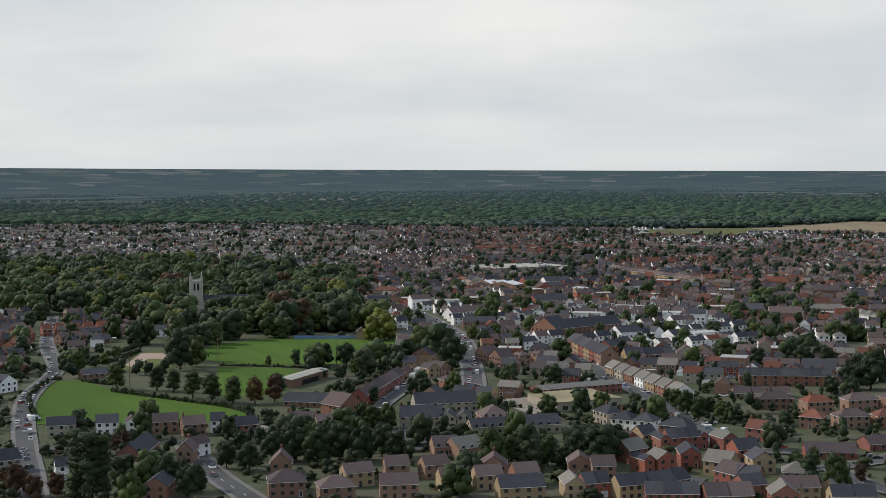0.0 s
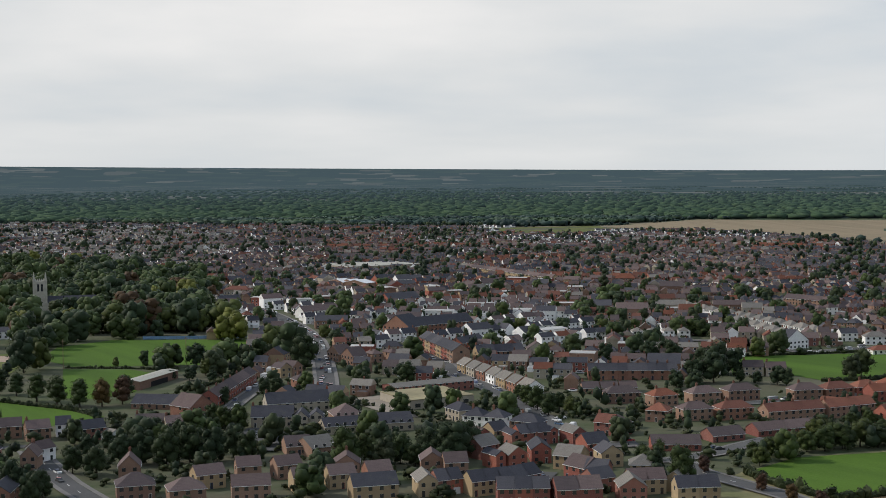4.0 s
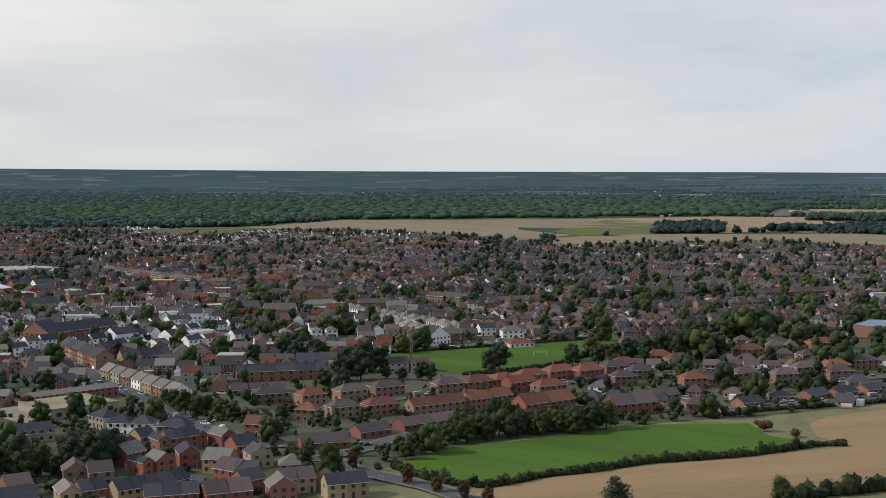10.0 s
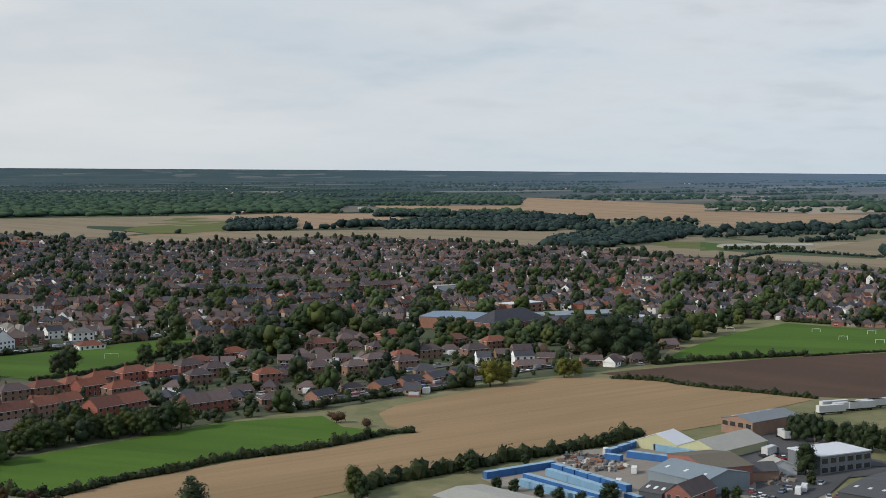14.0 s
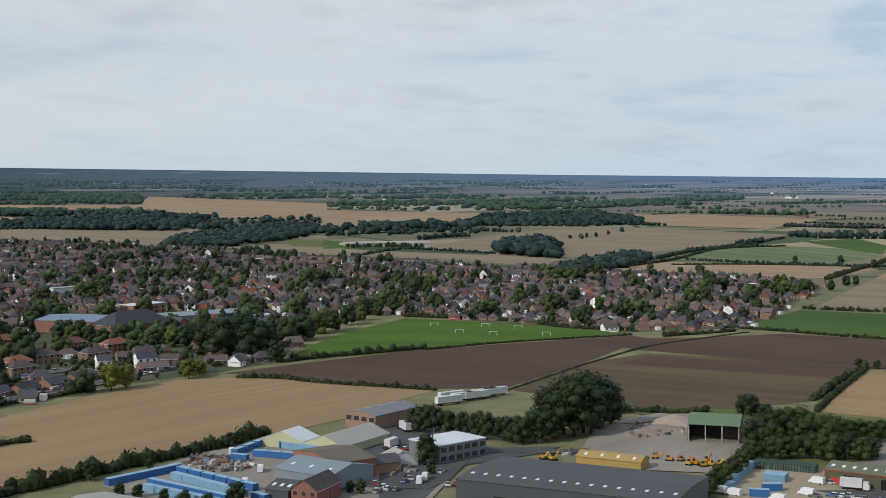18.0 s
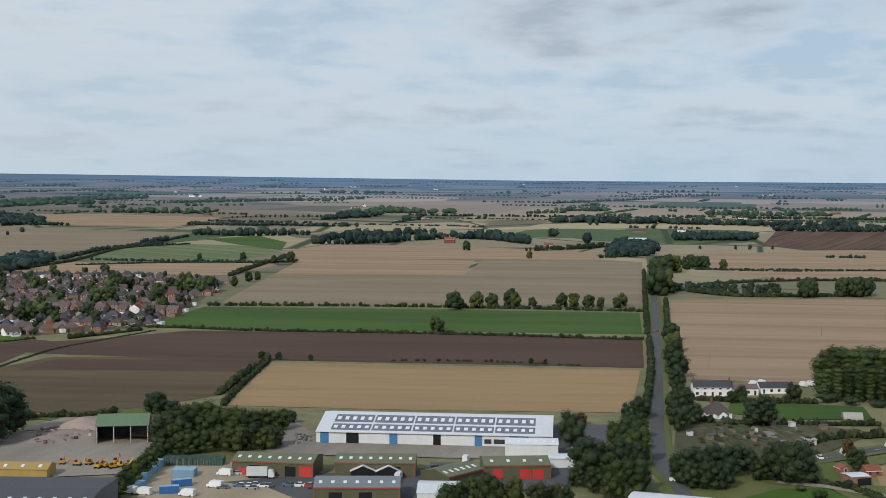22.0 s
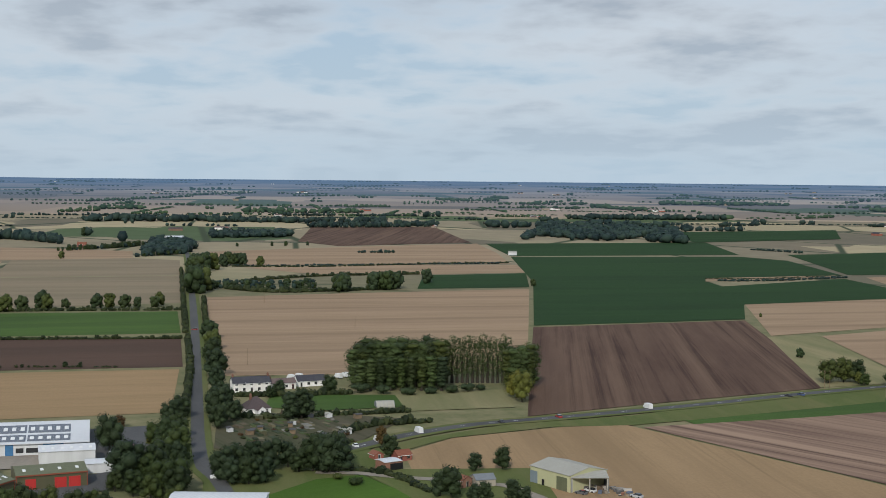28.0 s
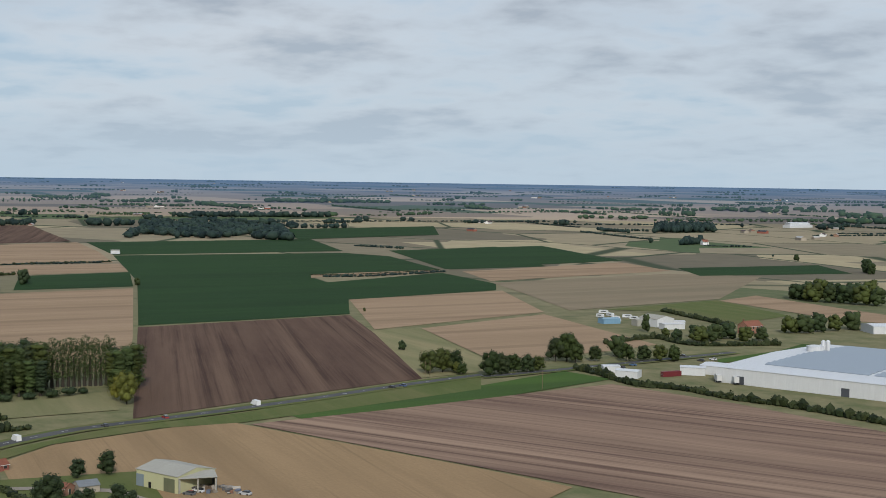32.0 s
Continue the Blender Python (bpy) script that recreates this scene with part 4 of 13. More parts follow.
def wall_bm(w, d, eave, rise, roof):
    bm = bmesh.new()
    if roof == "along":
        prism(bm, [(0, -0.3), (d, -0.3), (d, eave), (d / 2, eave + rise), (0, eave)], 0, 0, w)
    elif roof == "across":
        prism(bm, [(0, -0.3), (w, -0.3), (w, eave), (w / 2, eave + rise), (0, eave)], 1, 0, d)
    else:
        box(bm, 0, 0, -0.3, w, d, eave)
    return bm


def roof_bm(w, d, eave, rise, roof, over=0.35, th=0.18):
    bm = bmesh.new()
    if roof == "hip":
        k = min(w, d) / 2
        a, b = -over, -over
        z0 = eave - 0.05
        ring = [bm.verts.new(p) for p in ((a, b, z0), (w + over, b, z0), (w + over, d + over, z0), (a, d + over, z0))]
        low = [bm.verts.new((v.co.x, v.co.y, z0 - th)) for v in ring]
        if w >= d:
            r = [bm.verts.new((k, d / 2, eave + rise)), bm.verts.new((w - k + 0.01, d / 2, eave + rise))]
            fs = [(ring[0], ring[1], r[1], r[0]), (ring[1], ring[2], r[1]), (ring[2], ring[3], r[0], r[1]), (ring[3], ring[0], r[0])]
        else:
            r = [bm.verts.new((w / 2, k, eave + rise)), bm.verts.new((w / 2, d - k, eave + rise))]
            fs = [(ring[0], ring[1], r[0]), (ring[1], ring[2], r[1], r[0]), (ring[2], ring[3], r[1]), (ring[3], ring[0], r[0], r[1])]
        for f in fs:
            bm.faces.new(f)
        for i in range(4):
            bm.faces.new((low[i], low[(i + 1) % 4], ring[(i + 1) % 4], ring[i]))
        bm.faces.new(low[::-1])
        return bm
    half = d / 2 if roof == "along" else w / 2
    length = w if roof == "along" else d
    s = rise / half
    lo, span = eave - over * s, 2 * half
    sec = [(-over, lo), (half, eave + rise), (span + over, lo), (span + over, lo + th), (half, eave + rise + th * 1.2), (-over, lo + th)]
    prism(bm, sec, 0 if roof == "along" else 1, -0.2, length + 0.2)
    return bm


def eaves_boards(bm, w, d, eave, rise, roof, over=0.35):
    """White boards and gutters along the eaves, and verge boards up the gables."""
    if roof == "hip":
        z = eave - 0.26
        for x0, y0, x1, y1 in ((-over - 0.06, -over - 0.06, w + over + 0.06, -over - 0.01), (-over - 0.06, d + over + 0.01, w + over + 0.06, d + over + 0.06), (-over - 0.06, -over, -over - 0.01, d + over), (w + over + 0.01, -over, w + over + 0.06, d + over)):
            box(bm, x0, y0, z, x1, y1, z + 0.13, 1)
        return
    half = d / 2 if roof == "along" else w / 2
    length = w if roof == "along" else d
    s = rise / half
    lo = eave - over * s
    for k in (-over - 0.07, 2 * half + over + 0.01):
        if roof == "along":
            box(bm, -0.2, k, lo - 0.06, length + 0.2, k + 0.06, lo + 0.09, 1)
        else:
            box(bm, k, -0.2, lo - 0.06, k + 0.06, length + 0.2, lo + 0.09, 1)


def put(name, me, parent, x, y, z, rz=0):
    o = new(name, me)
    o.parent = parent
    o.matrix_basis = pose(x, y, z, 0, 0, rz)
    return o


PLACED = []           # (x, y, radius) of everything that stands on the ground


def facade(th, me, w, z, n, y, turn, skip=()):
    for i in range(n):
        if i in skip:
            continue
        x = w * (i + 0.5) / n
        put("window", me, th, x, y, z, turn)


def house(A, B, d, wall="red", roof="r_brown", form="along", floors=2, pitch=None, stacks=1, label="", group="", garage=False, eave=None, win=None, name="house", side=True, category="house"):
    """A house whose front foot runs from A to B; form: along, across (gable to the front) or hip."""
    m, w = base(A, B)
    eave = eave or (0.25 + 2.4 * floors)
    pitch = pitch or (34 if floors > 1 else 28)
    half = (d if form != "across" else w) / 2 if form != "hip" else min(w, d) / 2
    rise = half * math.tan(radians(pitch))
    th = new(name, None)
    th.matrix_basis = m
    c = m @ Vector((w / 2, d / 2, 0))
    PLACED.append((c.x, c.y, 0.5 * math.hypot(w, d)))
    part("wall", wall_bm(w, d, eave, rise, form), M[wall], th)
    rb = roof_bm(w, d, eave, rise, form)
    if wall in ("red", "orange", "buff", "brown", "white", "stone"):
        eaves_boards(rb, w, d, eave, rise, form)
    ro = part("roof", rb, M[roof], th)
    ro.data.materials.append(M["frame"])
    me = win or WIN
    n = max(1, int(round(w / 3.3)))
    di = random.randrange(n)
    for f in range(floors):
        z = 0.85 + f * 2.5
        skip = (di,) if f == 0 else ()
        facade(th, me, w, z, n, -0.003, 0, skip)
        put("window", me, th, w / 2, d + 0.003, z, 180)
    put("door", GARAGE if garage else DOOR, th, w * (di + 0.5) / n, -0.003, 0)
    if side and floors > 1 and d > 6:
        for f in range(floors):
            if random.random() < 0.55:
                put("window", WIN, th, w + 0.003, d * 0.5, 0.9 + f * 2.5, 90)
            if random.random() < 0.55:
                put("window", WIN, th, -0.003, d * 0.5, 0.9 + f * 2.5, -90)
    top = eave + rise
    for i in range(stacks):
        if form == "along":
            x = (0.55, w - 0.55, w / 2)[i % 3]
            put("chimney", STACK, ro, x, d / 2, top - 0.1)
        elif form == "across":
            put("chimney", STACK, ro, w / 2, (d - 0.6, 0.6)[i % 2], top - 0.1)
        else:
            put("chimney", STACK, ro, w * (0.3, 0.7)[i % 2], d / 2 + 0.5, top - 0.4)
    tagged(th, label, category, group)
    return th


def split(A, B, n, gap=0.0):
    """n stretches from A to B with gaps between them."""
    a, b = Vector(A), Vector(B)
    L = (b - a).length
    u = (b - a) / L
    w = (L - gap * (n - 1)) / n
    return [(tuple(a + u * (i * (w + gap))), tuple(a + u * (i * (w + gap) + w))) for i in range(n)]


def row(A, B, n, d, gap=0.0, **kw):
    for a, b in split(A, B, n, gap):
        house(a, b, d, **kw)


# ---------------------------------------------------------------- trees
ICO = bmesh.new()
bmesh.ops.create_icosphere(ICO, subdivisions=1, radius=1.0)
ICO_V = np.array([v.co[:] for v in ICO.verts])
ICO.verts.index_update()
ICO_F = np.array([[v.index for v in f.verts] for f in ICO.faces])
ICO.free()
ICO2 = bmesh.new()
bmesh.ops.create_icosphere(ICO2, subdivisions=2, radius=1.0)
ICO2_V = np.array([v.co[:] for v in ICO2.verts])
ICO2.verts.index_update()
ICO2_F = np.array([[v.index for v in f.verts] for f in ICO2.faces])
ICO2.free()
RNG = np.random.default_rng(7)


G = (1 + math.sqrt(5)) / 2
ICO0_V = np.array([(-1, G, 0), (1, G, 0), (-1, -G, 0), (1, -G, 0), (0, -1, G), (0, 1, G), (0, -1, -G), (0, 1, -G), (G, 0, -1), (G, 0, 1), (-G, 0, -1), (-G, 0, 1)]) / math.hypot(1, G)
ICO0_F = np.array([(0, 11, 5), (0, 5, 1), (0, 1, 7), (0, 7, 10), (0, 10, 11), (1, 5, 9), (5, 11, 4), (11, 10, 2), (10, 7, 6), (7, 1, 8), (3, 9, 4), (3, 4, 2), (3, 2, 6), (3, 6, 8), (3, 8, 9), (4, 9, 5), (2, 4, 11), (6, 2, 10), (8, 6, 7), (9, 8, 1)])


def leaf_quads(centres, normals, size, rng):
    n = len(centres)
    a = rng.normal(size=(n, 3))
    a -= normals * (a * normals).sum(1, keepdims=True) * 0.6
    a /= np.linalg.norm(a, axis=1, keepdims=True) + 1e-9
    b = np.cross(normals + rng.normal(size=(n, 3)) * 0.5, a)
    b /= np.linalg.norm(b, axis=1, keepdims=True) + 1e-9
    s = size * rng.uniform(0.5, 1.25, (n, 1))
    v = np.stack([centres - a * s, centres + b * s * 0.55, centres + a * s, centres - b * s * 0.55], 1).reshape(-1, 3)
    return v, np.arange(4 * n).reshape(n, 4)


def crown_mesh(kind, seed, leaves=900, leaf=0.032, soft=False):
    """A crown for a tree one metre tall: lobes with a ragged coat of leaf sprays."""
    rng = np.random.default_rng(seed)
    lobes = []
    if kind == "wisp":
        for i in range(10):
            z = 0.16 + 0.8 * (i + rng.uniform(0, 0.6)) / 10
            r = 0.055 * math.sin(math.pi * min(0.95, 0.22 + 0.72 * (1 - z))) + 0.02
            lobes.append((rng.normal(0, 0.01), rng.normal(0, 0.01), z, r, r, 0.09))
    elif kind == "poplar":
        for i in range(9):
            z = 0.10 + 0.85 * (i + rng.uniform(0, 0.6)) / 9
            r = 0.105 * math.sin(math.pi * min(0.95, 0.22 + 0.72 * (1 - z))) + 0.03
            lobes.append((rng.normal(0, 0.02), rng.normal(0, 0.02), z, r, r, 0.10))
    elif kind == "conifer":
        for i in range(8):
            z = 0.12 + 0.8 * i / 8
            r = 0.26 * (1 - z) + 0.03
            lobes.append((rng.normal(0, 0.02), rng.normal(0, 0.02), z, r, r, 0.08))
    elif kind == "bush":
        for i in range(6):
            a = rng.uniform(0, 6.28)
            q = rng.uniform(0.0, 0.42)
            lobes.append((q * math.cos(a), q * math.sin(a), rng.uniform(0.3, 0.6), rng.uniform(0.25, 0.4), rng.uniform(0.25, 0.4), rng.uniform(0.25, 0.4)))
    else:
        wide = {"round": 0.30, "broad": 0.40, "tall": 0.22}[kind]
        n = 13
        for i in range(n):
            a, u = 2.4 * i + rng.uniform(-0.4, 0.4), (i + 0.5) / n
            z = 0.19 + 0.66 * u
            q = wide * math.sqrt(max(0.05, math.sin(math.pi * (0.22 + 0.72 * u)))) * rng.uniform(0.45, 0.85)
            r = rng.uniform(0.13, 0.21) * (wide / 0.3) ** 0.5
            lobes.append((q * math.cos(a), q * math.sin(a), z, r, r, r * rng.uniform(0.75, 1.0)))
        lobes.append((0, 0, 0.48, wide * 0.8, wide * 0.8, 0.33))
    V, F3, off = [], [], 0
    for x, y, z, a, b, c in lobes:
        core = 1.0 if soft else (0.05 if kind == "wisp" else 0.74 if kind == "poplar" else 0.78)
        v = ICO0_V * (1 + rng.normal(0, 0.13, (12, 1))) * np.array([a, b, c]) * core + np.array([x, y, z])
        V.append(v)
        F3.append(ICO0_F + off)
        off += len(v)
    area = np.array([l[3] * l[5] for l in lobes])
    pick = rng.choice(len(lobes), leaves, p=area / area.sum())
    L = np.array(lobes)[pick]
    d = rng.normal(size=(leaves, 3))
    d[:, 2] += 0.25
    d /= np.linalg.norm(d, axis=1, keepdims=True)
    c = L[:, :3] + d * L[:, 3:] * rng.uniform(0.78, 1.16, (leaves, 1))
    lv, lf = leaf_quads(c, d, leaf, rng)
    V.append(lv)
    return mesh_np("crown", np.concatenate(V), [np.concatenate(F3), lf + off], smooth=True)


def trunk_mesh(seed, poplar=False):
    rng = np.random.default_rng(seed)
    bm = bmesh.new()
    bmesh.ops.create_cone(bm, cap_ends=True, segments=7, radius1=0.028, radius2=0.012, depth=0.62, matrix=pose(0, 0, 0.30))
    if not poplar:
        for i in range(5):
            a = 1.26 * i + rng.uniform(-0.3, 0.3)
            tip = Vector((0.2 * math.cos(a), 0.2 * math.sin(a), 0.62))
            foot = Vector((0, 0, 0.26 + 0.03 * i))
            q = (tip - foot).to_track_quat("Z", "Y").to_matrix().to_4x4()
            bmesh.ops.create_cone(bm, cap_ends=True, segments=5, radius1=0.012, radius2=0.004, depth=(tip - foot).length, matrix=Matrix.Translation((tip + foot) / 2) @ q)
    me = bpy.data.meshes.new("trunk")
    bm.to_mesh(me)
    bm.free()
    me.materials.append(M["bark"])
    return me


CROWNS = {}
for k, n, lv, ls in (("round", 5, 1600, 0.026), ("broad", 5, 1800, 0.027), ("tall", 3, 1400, 0.025), ("poplar", 3, 1100, 0.016), ("conifer", 2, 800, 0.027), ("bush", 4, 420, 0.05), ("wisp", 3, 800, 0.018)):
    CROWNS[k] = [crown_mesh(k, 100 + 17 * i + len(k), lv, ls) for i in range(n)]
THIN = {k: [crown_mesh(k, 300 + i, 320, 0.06) for i in range(3)] for k in ("round", "broad", "bush", "tall")}
MASS = [crown_mesh(k, 500 + i, 130, 0.07, True) for i in range(3) for k in ("round", "broad")]
TRUNKS = [trunk_mesh(i) for i in range(3)]
TRUNK_P = trunk_mesh(9, True)
TINTED = {}
TREE_WORDS = {"round": "leafy broadleaf tree", "broad": "wide spreading broadleaf tree", "tall": "upright leafy tree", "poplar": "tall narrow poplar", "wisp": "slender thin poplar", "conifer": "dark conifer", "bush": "bushy shrub"}
TINT_WORDS = {"leaf": "green", "leaf_dark": "dark green", "leaf_bright": "yellow-green", "leaf_rust": "rust-brown", "leaf_willow": "grey-green"}


LATER = {}


def tree(x, y, h, kind="round", tint="leaf", wide=1.0, where="", thin=False, group=""):
    if math.hypot(x, y) > 760 and kind not in ("poplar", "wisp"):
        r = h * wide * {"round": 0.36, "broad": 0.46, "tall": 0.28, "conifer": 0.2, "bush": 0.5}[kind]
        LATER.setdefault("far_" + tint if tint in ("leaf_bright", "leaf_rust") else "far_leaf", []).append((x, y, h, r))
        return None
    pool = THIN if thin and kind in THIN else CROWNS
    i = random.randrange(len(pool[kind]))
    key = (kind, i, tint, thin)
    if key not in TINTED:
        me = pool[kind][i].copy()
        me.materials.clear()
        me.materials.append(M[tint])
        TINTED[key] = me
    t = new("shrub" if kind == "bush" else "tree", TRUNK_P if kind in ("poplar", "conifer", "wisp") else TRUNKS[i % 3])
    t.matrix_basis = Matrix.LocRotScale((x, y, ground_z(x, y) - 0.1), Euler((0, 0, random.uniform(0, 6.28))), (h * wide, h * wide, h))
    c = new("crown", TINTED[key])
    c.parent = t
    tagged(t, TINT_WORDS[tint] + " " + TREE_WORDS[kind] + (" " + where if where else " standing on open ground"), "shrub" if kind == "bush" else "tree", group)
    return t


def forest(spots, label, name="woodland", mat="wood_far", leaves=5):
    """Far trees, one rough clump with a few loose sprays each; spots are (x, y, height, spread)."""
    s = np.array(spots)
    s = s[np.hypot(s[:, 0], s[:, 1]) < 4840]
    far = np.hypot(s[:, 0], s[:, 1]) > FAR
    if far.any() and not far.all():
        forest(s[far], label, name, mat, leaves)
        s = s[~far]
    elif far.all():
        # past FAR the trees take the material with haze painted in as emission
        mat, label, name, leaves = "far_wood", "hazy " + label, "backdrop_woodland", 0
        if len(s) > 6000:
            s = s[::2] * np.array((1, 1, 1, 1.35))
    n = len(s)
    z = np.array([ground_z(a, b) for a, b in s[:, :2]])
    fade = np.clip((EYE - z) / EYE, 0.2, 1.0)       # the land beyond is drawn in, so what stands on it shrinks with it
    s[:, 2] *= fade
    s[:, 3] *= np.maximum(fade, 0.3)
    c = np.stack([s[:, 0], s[:, 1], z + s[:, 2] * 0.5], 1)
    k = np.stack([s[:, 3], s[:, 3], s[:, 2] * 0.55], 1)
    v = (ICO0_V[None] * (1 + RNG.normal(0, 0.18, (n, 12, 1)))) * k[:, None] + c[:, None]
    f = (ICO0_F[None] + 12 * np.arange(n)[:, None, None]).reshape(-1, 3)
    V, F = [v.reshape(-1, 3)], [f]
    if leaves:
        d = RNG.normal(size=(n * leaves, 3))
        d[:, 2] = np.abs(d[:, 2])
        d /= np.linalg.norm(d, axis=1, keepdims=True)
        lv, lf = leaf_quads(np.repeat(c, leaves, 0) + d * np.repeat(k, leaves, 0), d, np.repeat(s[:, 3], leaves)[:, None] * 0.32, RNG)
        V.append(lv)
        F.append(lf + 12 * n)
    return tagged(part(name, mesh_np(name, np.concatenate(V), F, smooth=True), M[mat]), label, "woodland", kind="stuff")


def crowns_of(name, spots, label, tint, category="trees"):
    """Leafy crowns of far trees that nobody could count, joined; spots are (x, y, height, spread)."""
    V, F3, F4, off = [], [], [], 0
    pool = []
    for me in MASS:
        v = np.empty(len(me.vertices) * 3, dtype=np.float32)
        me.vertices.foreach_get("co", v)
        loops = np.empty(len(me.loops), dtype=np.int32)
        me.loops.foreach_get("vertex_index", loops)
        tris = sum(1 for q in me.polygons if q.loop_total == 3)
        pool.append((v.reshape(-1, 3), loops[:3 * tris].reshape(-1, 3), loops[3 * tris:].reshape(-1, 4)))
    for x, y, h, wide in spots:
        v, f3, f4 = pool[random.randrange(len(pool))]
        a = random.uniform(0, 6.28)
        c, s = math.cos(a), math.sin(a)
        q = np.stack([(v[:, 0] * c - v[:, 1] * s) * h * wide + x, (v[:, 0] * s + v[:, 1] * c) * h * wide + y, (v[:, 2] * 1.08 - 0.08) * h + ground_z(x, y)], 1)
        V.append(q)
        F3.append(f3 + off)
        F4.append(f4 + off)
        off += len(v)
    if V:
        ob = part(name, mesh_np(name, np.concatenate(V), [np.concatenate(F3), np.concatenate(F4)], smooth=True), M[tint])
        tagged(ob, label, category, kind="stuff")


def grove(name, spots, label, mat="wood_mass", leaves=30, sub=False, category="woodland"):
    """Many trees joined into one mass; spots are (x, y, height, spread)."""
    V, F3, F4, off = [], [], [], 0
    rng = RNG
    for x, y, h, r in spots:
        z = ground_z(x, y)
        n = 2 if not sub else 3
        for k in range(n):
            q = np.array([x + rng.normal(0, r * 0.35), y + rng.normal(0, r * 0.35), z + h * (0.40 + (0.30 if n == 2 else 0.17) * k)])
            s = np.array([r * rng.uniform(0.7, 1.0), r * rng.uniform(0.7, 1.0), h * rng.uniform(0.28, 0.40)])
            iv, fi = (ICO0_V, ICO0_F) if leaves < 20 else (ICO_V, ICO_F)
            v = iv * (1 + rng.normal(0, 0.13, (len(iv), 1))) * s * 0.88 + q
            V.append(v)
            F3.append(fi + off)
            off += len(v)
            if leaves:
                d = rng.normal(size=(leaves, 3))
                d[:, 2] += 0.35
                d /= np.linalg.norm(d, axis=1, keepdims=True)
                lv, lf = leaf_quads(q + d * s * rng.uniform(0.8, 1.12, (leaves, 1)), d, min(r * 0.30, 1.3), rng)
                V.append(lv)
                F4.append(lf + off)
                off += len(lv)
    if not V:
        return None
    faces = [np.concatenate(F3)] + ([np.concatenate(F4)] if F4 else [])
    ob = part(name, mesh_np(name, np.concatenate(V), faces, smooth=True), M[mat])
    return tagged(ob, label, category, kind="stuff")


def scatter(poly, spacing, jitter=0.45, rng=RNG):
    x0, y0, x1, y1 = bounds(poly)
    out = []
    y = y0
    while y < y1:
        x = x0
        while x < x1:
            px, py = x + rng.uniform(-jitter, jitter) * spacing, y + rng.uniform(-jitter, jitter) * spacing
            if inside(poly, px, py):
                out.append((px, py))
            x += spacing
        y += spacing * 0.87
    return out


def hedge(pts, h=2.0, w=1.6, label="clipped dark hedge along a field edge", step=None, gaps=0.0, name="hedge"):
    line = smooth_line(pts, step or max(1.6, w * 0.9))
    spots = []
    V, F3, F4, off = [], [], [], 0
    rng = RNG
    for q in line:
        if rng.random() < gaps:
            continue
        z = ground_z(q.x, q.y)
        hh = h * rng.choice((0.6, 0.8, 0.9, 1.0, 1.15, 1.45)) * rng.uniform(0.85, 1.15)
        c = np.array([q.x + rng.normal(0, w * 0.12), q.y + rng.normal(0, w * 0.12), z + hh * 0.42])
        s = np.array([w * rng.uniform(0.7, 1.0), w * rng.uniform(0.7, 1.0), hh * 0.6])
        iv, fi = (ICO_V, ICO_F) if math.hypot(q.x, q.y) < 800 else (ICO0_V, ICO0_F)
        v = iv * (1 + rng.normal(0, 0.15, (len(iv), 1))) * s + c
        V.append(v)
        F3.append(fi + off)
        off += len(v)
        d = rng.normal(size=(16, 3))
        d[:, 2] = np.abs(d[:, 2])
        d /= np.linalg.norm(d, axis=1, keepdims=True)
        lv, lf = leaf_quads(c + d * s, d, 0.35 + 0.1 * w, rng)
        V.append(lv)
        F4.append(lf + off)
        off += len(lv)
    ob = part(name, mesh_np(name, np.concatenate(V), [np.concatenate(F3), np.concatenate(F4)]), M["hedge"])
    return tagged(ob, label, "hedge")


# ---------------------------------------------------------------- church and small park things
M["tower_stone"] = plain("limestone", (0.46, 0.43, 0.36), 2.5, 0.3, 0.25, 0.95)
M["blue_board"] = plain("blue_board", (0.16, 0.27, 0.42), 1.5, 0.3, 0.2, 0.7)


